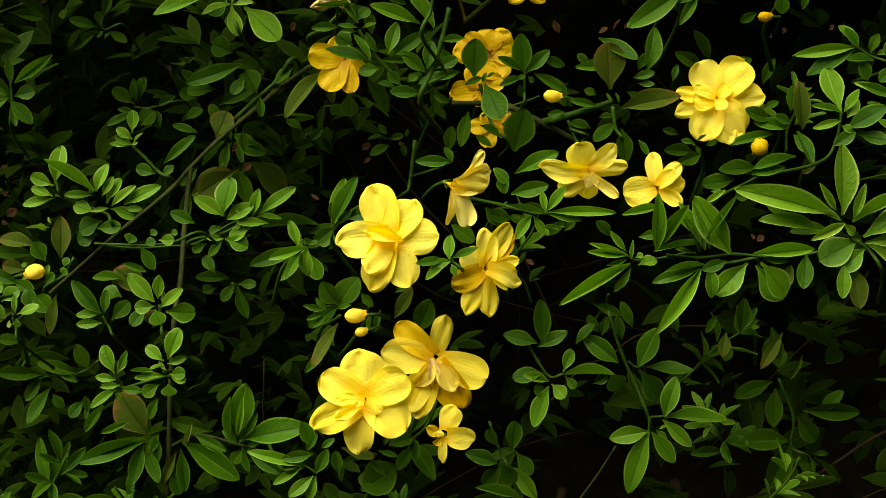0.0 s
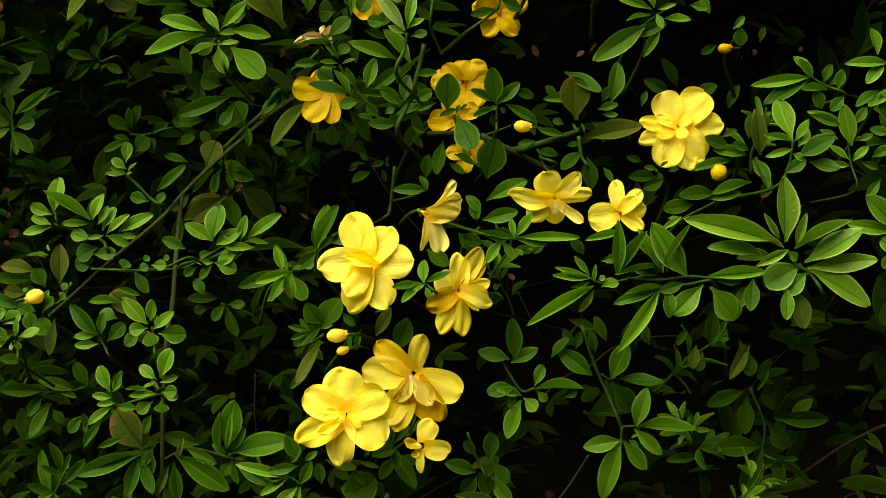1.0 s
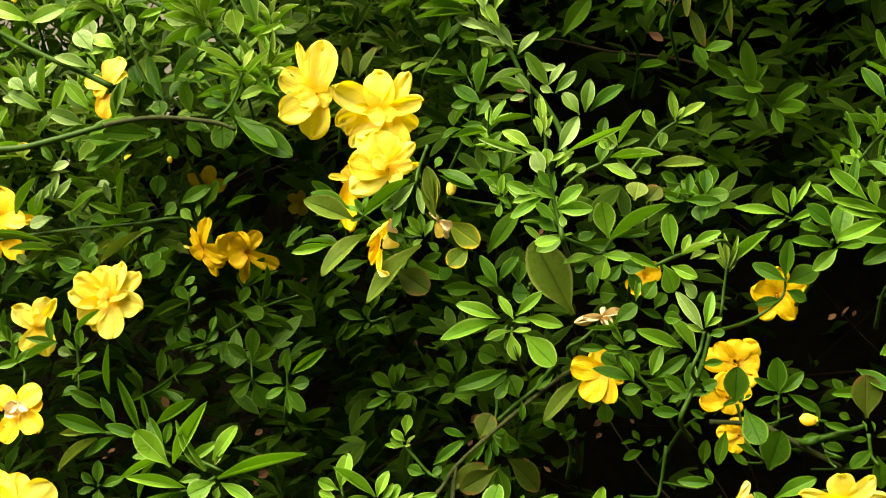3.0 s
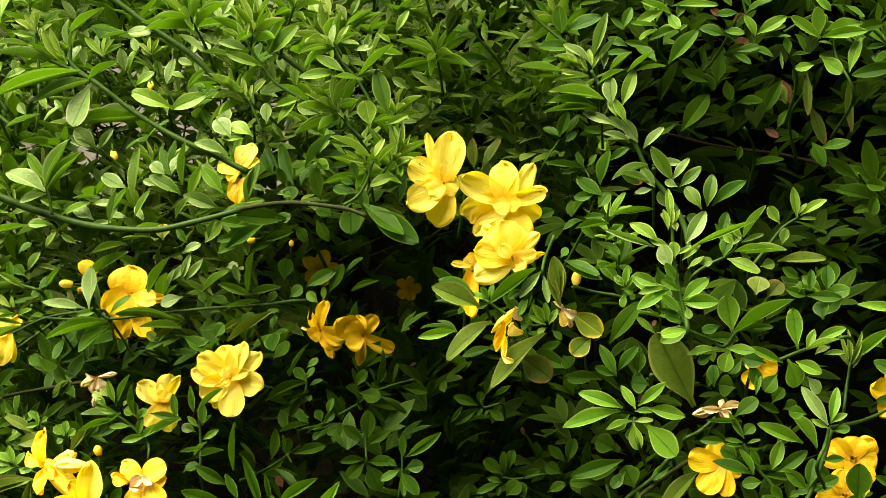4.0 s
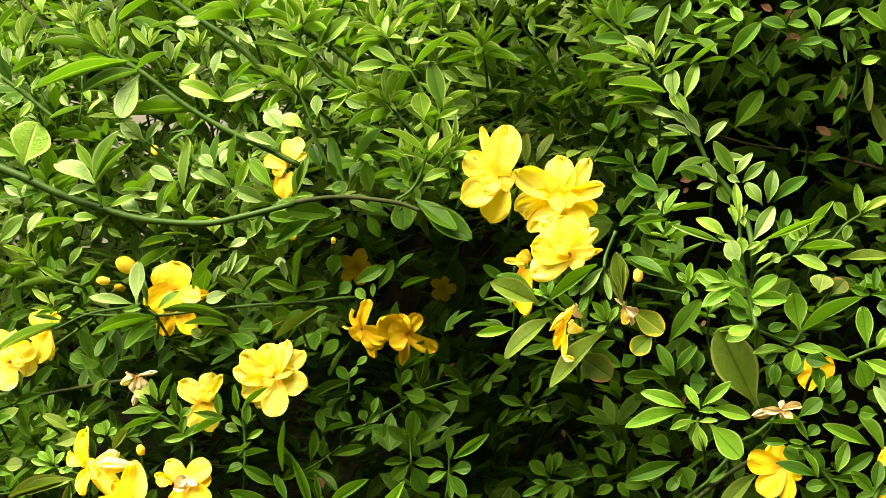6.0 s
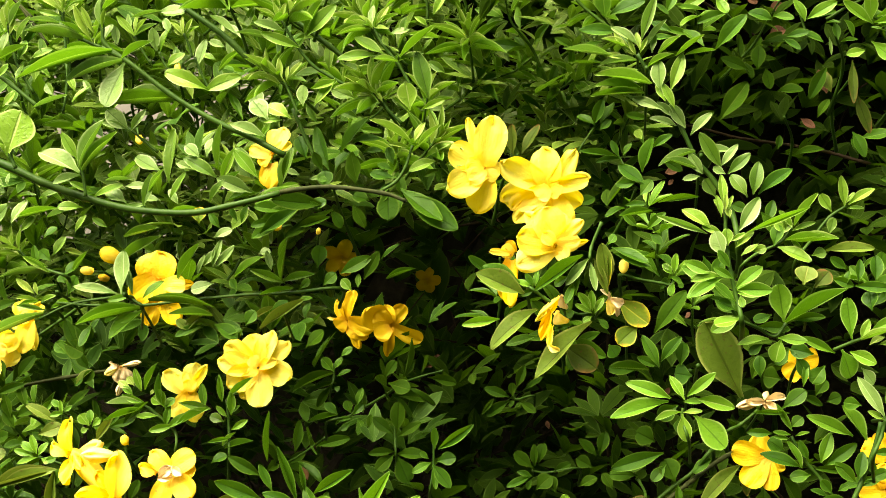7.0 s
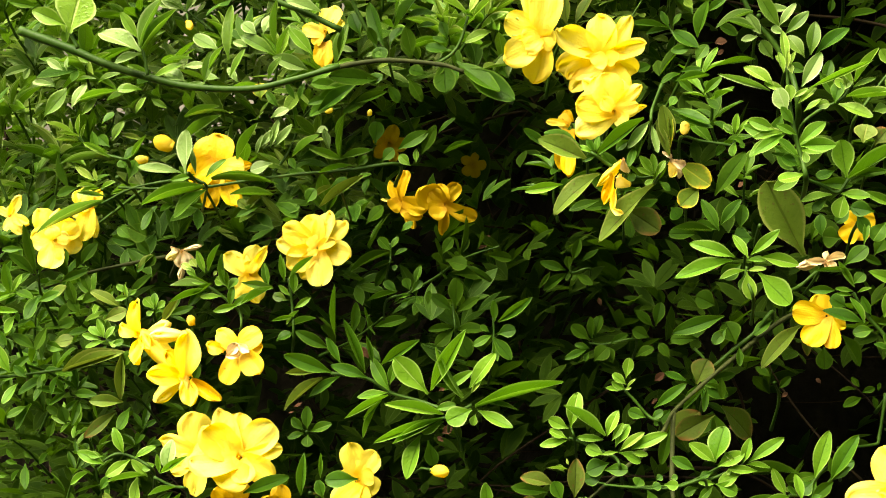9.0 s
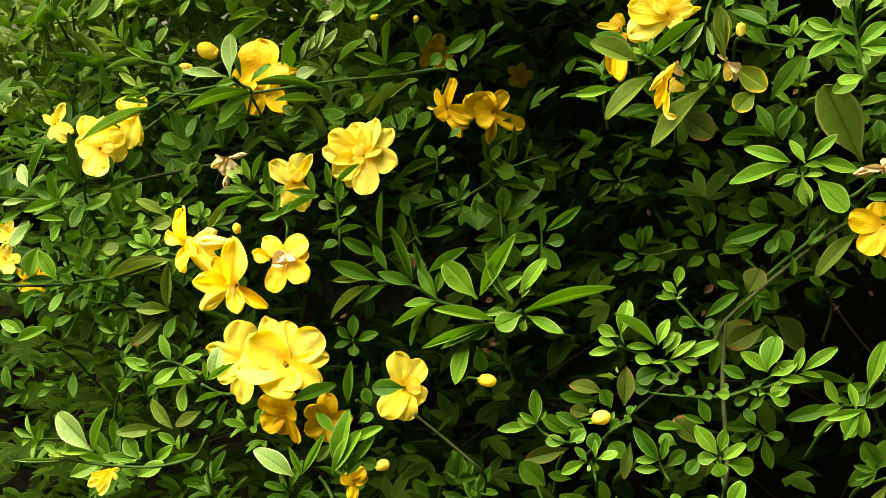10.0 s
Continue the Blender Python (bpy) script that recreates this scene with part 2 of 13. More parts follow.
def tube(points, radii, sides=7):
    """A round rod through points, with one radius for each."""
    verts, faces = [], []
    pts = [Vector(p) for p in points]
    side = None
    for i, p in enumerate(pts):
        d = (pts[min(i + 1, len(pts) - 1)] - pts[max(i - 1, 0)]).normalized()
        if side is None:
            side = d.cross(Vector((0.3, 0.8, 0.52))).normalized()
        side = (side - d * side.dot(d)).normalized()
        up = d.cross(side)
        for k in range(sides):
            a = 2 * math.pi * k / sides
            verts.append(p + (side * math.cos(a) + up * math.sin(a)) * radii[i])
    for i in range(len(pts) - 1):
        for k in range(sides):
            a, b = i * sides + k, i * sides + (k + 1) % sides
            faces.append((a, b, b + sides, a + sides))
    faces.append(tuple(range(sides))[::-1])
    faces.append(tuple(range((len(pts) - 1) * sides, len(pts) * sides)))
    return verts, faces


def smooth_path(points, steps=5):
    """Catmull-Rom through the points."""
    p = [Vector(q) for q in points]
    p = [p[0] * 2 - p[1]] + p + [p[-1] * 2 - p[-2]]
    out = []
    for i in range(1, len(p) - 2):
        for k in range(steps):
            t = k / steps
            a, b, c, d = p[i - 1], p[i], p[i + 1], p[i + 2]
            out.append(0.5 * (2 * b + (c - a) * t + (2 * a - 5 * b + 4 * c - d) * t * t + (3 * b - a - 3 * c + d) * t ** 3))
    out.append(p[-2])
    return out


def turned(base, along, face, length, width):
    """A pose that lays a unit blade from base along a direction, its face turned towards another."""
    x = Vector(along).normalized()
    z = Vector(face)
    z = (z - x * z.dot(x))
    z = z.normalized() if z.length > 1e-4 else x.orthogonal().normalized()
    y = z.cross(x)
    m = Matrix((x * length, y * width, z * length)).transposed().to_4x4()
    m.translation = base
    return m


LEAF_SHAPES = {
    "ellipse": [blade(1.0, 0.54, 0.06, b, 0.022, 11 + i, rows=11, point=0.60, root=1.05, crease=0.02 + 0.035 * (i % 3), dense=1.35) for i, b in enumerate((0.02, 0.10, 0.20, -0.08, 0.30, 0.05, 0.15))],
    "spoon": [blade(1.0, 0.62, 0.06, b, 0.020, 21 + i, rows=11, point=0.46, root=1.0, crease=0.02 + 0.04 * (i % 2), dense=1.45) for i, b in enumerate((0.03, 0.14, -0.06, 0.26))],
    "lance": [blade(1.0, 0.50, 0.05, b, 0.014, 31 + i, rows=11, point=0.72, root=1.05, crease=0.16, dense=1.3) for i, b in enumerate((0.02, 0.14, -0.06))],
}
LEAF_MATS = {"g": M_SUNNY, "u": M_UPPER, "y": M_YOUNG, "m": M_LEAF, "d": M_DARK, "w": M_WORN, "p": M_PALE, "x": M_YELLOW, "k": M_DEAD, "t": M_TIP, "o": M_OLIVE}
LEAF_MESH = {(s, c): [mesh_of(f"leaf_{s}", *b, mats=[m]) for b in shapes] for s, shapes in LEAF_SHAPES.items() for c, m in LEAF_MATS.items()}
LEAF_LABEL = {"w": "browning, spotted leaflet", "o": "dull olive leaflet", "p": "pale grey-green leaflet, sky sheen put into its colour", "x": "yellowing leaflet with a brown edge"}
pick = random.Random(7)
BUSY = []
BLOOMS = []
FACING = {}


def leaf(owner, x0, y0, z0, x1, y1, z1, width, tone="m", shape="ellipse", roll=0.0):
    """One leaflet of a sprig from its base to its tip, in millimetres from the sprig's origin; width as a share of its length; roll in degrees about its length."""
    o = owner.location
    b, t = o + Vector((x0, y0, z0)) / 1000, o + Vector((x1, y1, z1)) / 1000
    along = t - b
    face = Vector((-0.12, -1.0, 0.42)) + Vector([pick.uniform(-0.36, 0.36) for _ in range(3)])
    if roll:
        face = Matrix.Rotation(radians(roll), 3, along.normalized()) @ face
    me = pick.choice(LEAF_MESH[(shape, tone)])
    part("leaf", me, owner, turned(b - o, along, face, along.length, along.length * width), LEAF_LABEL.get(tone, ""))
    BUSY.append((b + along * 0.5, along.length * 0.5))


def sprig(x, y, z, label):
    s = empty("leafy_sprig", x, y, z)
    return tagged(s, label, "sprig", "sprigs of the shrub")


def stem(owner, points, r0=0.0011, r1=0.0006, name="stem", mat=None):
    """A stem through points in millimetres from its thing's origin; its radii in metres."""
    o = owner.location
    path = smooth_path([Vector(p) / 1000 for p in points], 5)
    n = len(path)
    rad = [r0 + (r1 - r0) * i / (n - 1) + (0.00018 if i % 5 == 0 else 0) for i in range(n)]
    v, f = tube(path, rad)
    ob = part(name, mesh_of(name, v, f, mats=[mat or M_STEM]), owner)
    for p in path[::3]:
        BUSY.append((o + p, 0.006))
    return ob


PETALS = [blade(1.0, b, c, d, 0.065, 51 + i, rows=14, cols=10, point=p, fold=0.03, dense=1.7, root=0.2, notch=(0.03, 0.07, 0.05, 0.09)[i % 4]) for i, (b, c, d, p) in enumerate(
    ((0.62, 0.10, 0.10, 0.40), (0.60, 0.16, 0.20, 0.44), (0.64, 0.05, 0.02, 0.38), (0.62, -0.08, 0.14, 0.42), (0.62, 0.12, -0.12, 0.46), (0.58, 0.14, 0.3, 0.46), (0.60, 0.02, 0.08, 0.52), (0.63, 0.08, 0.16, 0.36)))]
CRUMPLED = [blade(1.0, 0.56, c, d, 0.13, 61 + i, rows=16, cols=12, point=0.46, fold=0.07, dense=1.6, root=0.5, notch=0.1) for i, (c, d) in enumerate(((0.45, 0.35), (0.3, -0.25), (-0.35, 0.3), (0.4, 0.1)))]
PETAL_MATS = {"y": M_PETAL, "f": M_FADED, "o": M_ORANGE, "d": M_DRY, "c": M_CREAM}
PETAL_MESH = {c: [mesh_of("petal", *b, mats=[m]) for b in (CRUMPLED if c == "d" else PETALS)] for c, m in PETAL_MATS.items()}
CRUMPLED_MESH = {c: [mesh_of("petal", *b, mats=[m]) for b in CRUMPLED] for c, m in PETAL_MATS.items()}


def lathe(profile, sides=10):
    """A round body about +z from (radius, height) pairs."""
    verts = [(r * math.cos(2 * math.pi * k / sides), r * math.sin(2 * math.pi * k / sides), h) for r, h in profile for k in range(sides)]
    faces = []
    for i in range(len(profile) - 1):
        for k in range(sides):
            a, b = i * sides + k, i * sides + (k + 1) % sides
            faces.append((a, b, b + sides, a + sides))
    faces.append(tuple(range(sides))[::-1])
    return verts, faces


TUBE_MESH = {c: mesh_of("tube", *lathe([(0.05, -0.62), (0.055, -0.4), (0.07, -0.2), (0.1, -0.06), (0.15, 0.02)]), mats=[m]) for c, m in PETAL_MATS.items()}


def calyx_mesh():
    v, f = lathe([(0.02, -0.72), (0.075, -0.66), (0.085, -0.56), (0.07, -0.5)])
    v = list(v)
    f = list(f)
    for k in range(6):
        bv, bf, _ = blade(0.10, 0.4, 0.1, -0.1, 0.0, 3, rows=4, cols=2)
        m = Matrix.Rotation(k * math.pi / 3, 4, 'Z') @ Matrix.Translation((0.07, 0, -0.58)) @ Matrix.Rotation(-1.0, 4, 'Y') @ Matrix.Diagonal((0.34, 1.0, 0.34, 1))
        n = len(v)
        v += [tuple(m @ Vector(p)) for p in bv]
        f += [tuple(i + n for i in q) for q in bf]
    return mesh_of("calyx", v, f, mats=[M_CALYX])


CALYX = calyx_mesh()


def heart_mesh():
    """Stamens and style in the throat."""
    v, f = lathe([(0.03, 0.0), (0.035, 0.05), (0.03, 0.1), (0.045, 0.13), (0.02, 0.16)], 6)
    v, f = list(v), list(f)
    for a in (0.6, 2.5, 4.4):
        tv, tf = tube([(0.02 * math.cos(a), 0.02 * math.sin(a), 0.0), (0.07 * math.cos(a), 0.07 * math.sin(a), 0.10), (0.08 * math.cos(a), 0.08 * math.sin(a), 0.15)], [0.012, 0.014, 0.022], 5)
        n = len(v)
        v += [tuple(q) for q in tv]
        f += [tuple(i + n for i in q) for q in tf]
    return mesh_of("pistil", v, f, mats=[M_ORANGE])


HEART = heart_mesh()
FLOWER_LABEL = {"y": "bright yellow semi-double jasmine flower, fully open", "f": "ageing yellow jasmine flower with browning petals",
                "o": "jasmine flower in the shade, its petals coloured darker for it", "d": "withered papery brown jasmine flower", "c": "wilted pale yellow jasmine flower with limp crumpled petals"}


def flower(x, y, z, facing, r, petals=6, roll=0.0, tone="y", inner=2, flat=0.25, label="", crumple=False, wide=0.78):
    """A flower with its throat at x, y, z that looks along facing; r: metres from throat to petal tip; flat: how far the petals lean
    forward; roll: degrees; inner: small petals in the middle."""
    rng = random.Random(int(x * 9173) + int(z * 7919) + petals)
    top = empty("flower", x, y, z)
    tagged(top, label or FLOWER_LABEL[tone], "flower", "flowers of the shrub")
    zdir = Vector(facing).normalized()
    right = Vector((0, 0, 1)).cross(zdir) * 1.0
    right = right.normalized() if right.length > 0.05 else Vector((1, 0, 0))
    up = zdir.cross(right)
    basis = Matrix((right, up, zdir)).transposed().to_4x4()
    meshes = CRUMPLED_MESH[tone] if crumple else PETAL_MESH[tone]

    def lay(angle, lean, length, width, start, h, name):
        m = basis @ Matrix.Rotation(angle, 4, 'Z') @ Matrix.Translation((start, 0, h)) @ Matrix.Rotation(-lean, 4, 'Y') @ Matrix.Rotation(rng.uniform(-0.2, 0.2), 4, 'X')
        part(name, rng.choice(meshes), top, m @ Matrix.Diagonal((length, length * width, length, 1)))

    for k in range(petals):
        a = radians(roll) + 2 * math.pi * (k + rng.uniform(-0.1, 0.1)) / petals
        lay(a, flat + rng.uniform(-0.12, 0.12) + (0.1 if k % 2 else 0), r * rng.uniform(0.88, 1.02), wide * rng.uniform(0.9, 1.08) * min(1.0, 6.3 / petals), r * 0.06, (k % 2) * r * 0.03, "petal")
    for k in range(inner):
        a = radians(roll) + 2.4 * k + rng.uniform(-0.3, 0.3)
        lay(a, 0.75 + rng.uniform(-0.2, 0.3), r * rng.uniform(0.5, 0.62), 0.7, r * 0.05, r * 0.05, "inner_petal")
    throat = part("tube", TUBE_MESH[tone], top, basis @ Matrix.Diagonal((r, r, r, 1)))
    part("pistil", HEART, throat)
    part("calyx", CALYX, throat)
    back = Vector((x, y, z)) - zdir * r * 0.7
    stalk = [back, back - zdir * 0.008 + Vector((0, 0.004, -0.004)), back - zdir * 0.014 + Vector((0.0, 0.03, -0.012))]
    v, f = tube([p - Vector((x, y, z)) for p in smooth_path(stalk, 3)], [0.0007] * 7, 6)
    part("stalk", mesh_of("stalk", v, f, mats=[M_STEM]), top)
    BUSY.append((Vector((x, y, z)), r))
    BLOOMS.append((x, z, r))
    return top


def bloom(x, y, z, facing, r, tone="y", label="", inner=True):
    """A flower whose petals are laid one by one with petal(). r sets the size of its throat, tube and calyx."""
    top = empty("flower", x, y, z)
    tagged(top, label or FLOWER_LABEL[tone], "flower", "flowers of the shrub")
    zdir = Vector(facing).normalized()
    basis = zdir.to_track_quat('Z', 'Y').to_matrix().to_4x4()
    throat = part("tube", TUBE_MESH[tone], top, basis @ Matrix.Diagonal((r, r, r, 1)))
    if inner:
        part("pistil", HEART, throat)
    part("calyx", CALYX, throat)
    back = -zdir * r * 0.7
    v, f = tube(smooth_path([back, back - zdir * 0.008 + Vector((0, 0.004, -0.004)), back - zdir * 0.014 + Vector((0.0, 0.03, -0.012))], 3), [0.0007] * 7, 6)
    part("stalk", mesh_of("stalk", v, f, mats=[M_STEM]), top)
    BUSY.append((Vector((x, y, z)), r * 0.8))
    BLOOMS.append((x, z, r))
    FACING[top] = Vector(facing)
    return top


def petal(owner, x0, y0, z0, x1, y1, z1, width, tone="y", crumple=False):
    """One petal of a bloom from its base to its tip, in millimetres from the throat."""
    b = Vector((x0, y0, z0)) / 1000
    along = Vector((x1, y1, z1)) / 1000 - b
    face = FACING[owner] + Vector([pick.uniform(-0.22, 0.22) for _ in range(3)])
    me = pick.choice(CRUMPLED_MESH[tone] if crumple else PETAL_MESH[tone])
    part("petal", me, owner, turned(b, along, face, along.length, along.length * width))


def bud_shape():
    """A closed bud about +z whose rolled petals overlap in a spiral."""
    rings = ((0.12, 0.0), (0.28, 0.12), (0.36, 0.34), (0.38, 0.56), (0.31, 0.77), (0.18, 0.93), (0.04, 1.0))
    sides = 20
    verts, uvs, faces = [], [], []
    for r, h in rings:
        for k in range(sides):
            roll = (k / sides * 4 + 0.9 * h) % 1.0
            q = r * (0.90 + 0.17 * roll)
            verts.append((q * math.cos(2 * math.pi * k / sides), q * math.sin(2 * math.pi * k / sides), h))
            uvs.append((0.25 + 0.6 * h, roll))
    for i in range(len(rings) - 1):
        for k in range(sides):
            a, b = i * sides + k, i * sides + (k + 1) % sides
            faces.append((a, b, b + sides, a + sides))
    return verts, faces, uvs


BUD_MESH = {c: mesh_of("bud_petals", *bud_shape(), mats=[m]) for c, m in PETAL_MATS.items()}


def bud(x, y, z, along, length, tone="y", fat=1.0, label="closed yellow jasmine bud on a short stalk"):
    top = tagged(empty("flower_bud", x, y, z), label, "bud", "buds of the shrub")
    q = Vector(along).normalized().to_track_quat('Z', 'Y').to_matrix().to_4x4()
    part("bud_petals", BUD_MESH[tone], top, q @ Matrix.Diagonal((0.88 * length * fat, 0.88 * length * fat, length, 1)))
    rng = random.Random(int(x * 5003))
    for k in range(2):
        m = q @ Matrix.Rotation(k * 2.6 + rng.random(), 4, 'Z') @ Matrix.Translation((0.27 * length * fat, 0, 0.04 * length)) @ Matrix.Rotation(-1.72, 4, 'Y')
        part("petal", PETAL_MESH[tone][1], top, m @ Matrix.Diagonal((length * 0.62, length * 0.42 * fat, length * 0.4, 1)))
    part("calyx", CALYX, top, q @ Matrix.Translation((0, 0, length * 0.52)) @ Matrix.Diagonal((length, length, length, 1)))
    d = Vector(along).normalized()
    v, f = tube([(0, 0, 0), tuple(-d * 0.006), tuple(-d * 0.012 + Vector((0, 0.02, -0.006)))], [0.0008, 0.0007, 0.0007], 6)
    part("stalk", mesh_of("stalk", v, f, mats=[M_STEM]), top)
    BUSY.append((Vector((x, y, z)), length))
    return top


# ---- ground, and the dark backing sheet and wall behind the shrub ----
def slab(name, x0, x1, y0, y1, z0, z1, mat, label):
    bm = bmesh.new()
    bmesh.ops.create_cube(bm, size=1.0)
    for v in bm.verts:
        v.co = Vector((x0 + (v.co.x + 0.5) * (x1 - x0), y0 + (v.co.y + 0.5) * (y1 - y0), z0 + (v.co.z + 0.5) * (z1 - z0)))
    me = bpy.data.meshes.new(name)
    bm.to_mesh(me)
    bm.free()
    me.materials.append(mat)
    return tagged(new(name, me), label, "setting", kind="structure")


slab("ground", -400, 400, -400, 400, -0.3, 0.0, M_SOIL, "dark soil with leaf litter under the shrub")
def shade_backing():
    """A rough near-black sheet added for shade behind the shrub, high on the right and falling away to the left."""
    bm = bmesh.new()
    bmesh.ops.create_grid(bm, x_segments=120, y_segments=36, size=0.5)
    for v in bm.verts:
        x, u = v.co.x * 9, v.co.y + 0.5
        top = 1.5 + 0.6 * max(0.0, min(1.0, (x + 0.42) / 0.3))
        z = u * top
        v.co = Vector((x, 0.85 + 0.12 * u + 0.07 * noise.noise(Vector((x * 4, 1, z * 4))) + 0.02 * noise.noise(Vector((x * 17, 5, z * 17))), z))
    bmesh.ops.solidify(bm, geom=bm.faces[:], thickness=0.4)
    me = bpy.data.meshes.new("shade_backing")
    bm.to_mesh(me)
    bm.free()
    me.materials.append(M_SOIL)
    return tagged(new("dark_backing", me), "near-black backing sheet added for the shade behind the shrub", "bank", kind="structure")


shade_backing()
slab("wall_far", -8.0, 8.0, 3.2, 3.4, 0.0, 2.4, M_WALL, "pale rendered wall beyond the dark backing sheet")


def light_screen():
    """A lumpy leaf-green sheet, unseen, added behind the camera to block low light."""
    bm = bmesh.new()
    bmesh.ops.create_grid(bm, x_segments=60, y_segments=40, size=0.5)
    for v in bm.verts:
        x, z = v.co.x * 12, (v.co.y + 0.5) * 2.2
        v.co = Vector((x, -2.6 + 0.5 * noise.noise(Vector((x * 0.9, 0, z * 0.9))) + 0.12 * noise.noise(Vector((x * 5, 3, z * 5))), z))
    bmesh.ops.solidify(bm, geom=bm.faces[:], thickness=-0.5)
    me = bpy.data.meshes.new("hedge")
    bm.to_mesh(me)
    bm.free()
    me.materials.append(M_SCREEN)
    return tagged(new("light_screen_behind", me), "unseen leaf-green screen added behind the camera to block low light", "hedge", kind="structure")


light_screen()


# ---- flowers, buds and front sprigs ----


bud(-0.0392, 0.0200, 1.1808, (-0.94, -0.34, 0.09), 0.0095)
bud(-0.0393, 0.0200, 1.1743, (-0.84, -0.54, -0.05), 0.0060)
bud(0.0560, 0.0460, 1.2646, (-0.91, -0.38, 0.17), 0.0086)
bud(0.1427, 0.0400, 1.2318, (-0.09, -0.41, 0.91), 0.0080, tone='o', fat=1.5, label='round orange-yellow jasmine bud near a green sprig')
bud(0.1621, 0.0700, 1.2928, (-0.90, -0.43, 0.04), 0.0076, tone='o')
bud(-0.1777, 0.0300, 1.2110, (0.91, -0.39, 0.16), 0.0085, fat=1.2)


s = sprig(-0.1730, 0.1150, 1.1523, "mid-green jasmine sprig with leaflets in threes")
leaf(s, 2.2, 0, 1.2, -2.3, -1.5, 13.8, 0.54, "d")
leaf(s, -2.8, 0, -1.1, -22.3, -1.8, 8.3, 0.3, "d")
leaf(s, -19.2, 0, 0.7, -39.8, -8.3, 5.4, 0.3, "d")
leaf(s, -16.7, 0, -0.4, -28.4, -0.9, 3.2, 0.5, "d")
leaf(s, -20.2, 0, -0.6, -29.7, 1.2, -11.5, 0.39, "m")
leaf(s, -16.9, 0, -6.5, -29, -4.6, -21.4, 0.34, "m")
leaf(s, -15.9, 0, -9.4, -11.9, -1.6, -16.7, 0.6, "m")
leaf(s, -13.3, 0, 1.4, -3.2, -3.5, -3.9, 0.28, "m")
leaf(s, -1.7, 0, -14.3, -9.4, -2.9, -20.1, 0.47, "m")
leaf(s, 7.4, 0, -17.6, -4.5, 2.2, -29.4, 0.29, "m")
leaf(s, 0.4, 0, -15.4, -1.8, -1.9, -23.1, 0.31, "m")
stem(s, [(-36.2, 62, 1.7), (-29.5, 2, 2.8), (-16.5, 2, -0.8), (-0.4, 2, -0.3), (6.9, 2, 4.5)], 0.00082, 0.00049)


s = sprig(-0.0850, 0.1400, 1.2516, "mid-green jasmine sprig with leaflets in threes")
leaf(s, 4.4, 0, 1.6, -6.2, -2, 7.6, 0.45, "m")
leaf(s, -5.7, 0, 4.7, 8.1, -1.9, -3.5, 0.5, "m")
leaf(s, -7.5, 0, 3.5, -16.1, -2.2, -7.8, 0.3, "m")
leaf(s, -5.4, 0, 1.9, -3.4, -2.2, -6.7, 0.39, "m")
leaf(s, -7.9, 0, 4.9, -9.3, -2.6, 12.1, 0.38, "m")
stem(s, [(-0.3, 62, 19.3), (-2.7, 2, 15.7), (-6.6, 2, 4.8)], 0.00082, 0.00049)

s = sprig(-0.0775, 0.1200, 1.2392, "jasmine sprig with ageing, brown-edged leaflets")
leaf(s, -36.1, 0, -7.2, -17.2, -2.2, 4.4, 0.54, "w")
leaf(s, -6.2, 0, 6, 12.2, 0.9, -10.9, 0.55, "w")
leaf(s, -32.1, 0, 5.7, -41.1, -4.9, -1.5, 0.48, "d")
leaf(s, -10.5, 0, 3.7, -17.4, -3.9, -6.5, 0.59, "d")
stem(s, [(-8.5, 52, -28), (-19.2, 27, -9), (-21.2, 2, 2)], 0.001, 0.0006)

s = sprig(-0.0657, 0.0200, 1.2099, "fresh light-green jasmine shoot with slender leaflets")
leaf(s, 1, 0, 2.3, -1, 0.5, 13.9, 0.36, "y")
leaf(s, 4.9, 0, 1.9, -11.9, 0.4, -1.3, 0.26, "y")
leaf(s, 4.9, 0, 1.9, 2.5, -0.7, -10.7, 0.5, "y")
leaf(s, 2.5, 0, 1, -5.6, -6, -9.4, 0.29, "m")
leaf(s, 5, 0, 3.1, 9.8, -0.1, 3.8, 0.4, "m")
stem(s, [(-13.2, 52, -28), (-6.6, 27, -9), (3.7, 2, 2)], 0.001, 0.0006)


s = sprig(-0.0460, 0.0300, 1.2263, "mid-green jasmine sprig with leaflets in threes")
leaf(s, -3.1, 0, -7, 7.6, -6.1, 12.9, 0.33, "m")
leaf(s, -2.6, 0, -6.5, -3.1, 0.9, 2.7, 0.4, "d")
leaf(s, -2.7, 0, -8.2, -12.3, -4.1, -14.1, 0.48, "d")
leaf(s, -1.9, 0, -7.1, 5.1, -0.7, -1.6, 0.4, "m")
stem(s, [(7.2, 52, -37.2), (-3.2, 27, -18.2), (-2.6, 2, -7.2)], 0.001, 0.0006)

s = sprig(-0.0495, 0.0500, 1.1823, "jasmine sprig in the shade, the shade put into its leaf colour")
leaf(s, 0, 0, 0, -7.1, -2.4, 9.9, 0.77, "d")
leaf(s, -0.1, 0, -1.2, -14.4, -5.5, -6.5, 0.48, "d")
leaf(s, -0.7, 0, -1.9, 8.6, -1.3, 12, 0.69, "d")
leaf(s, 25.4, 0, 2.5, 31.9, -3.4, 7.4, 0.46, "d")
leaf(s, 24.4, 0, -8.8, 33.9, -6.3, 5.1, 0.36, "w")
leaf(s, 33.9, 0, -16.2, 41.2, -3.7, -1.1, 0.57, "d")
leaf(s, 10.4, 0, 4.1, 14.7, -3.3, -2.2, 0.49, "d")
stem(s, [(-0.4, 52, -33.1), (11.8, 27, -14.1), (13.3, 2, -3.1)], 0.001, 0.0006)

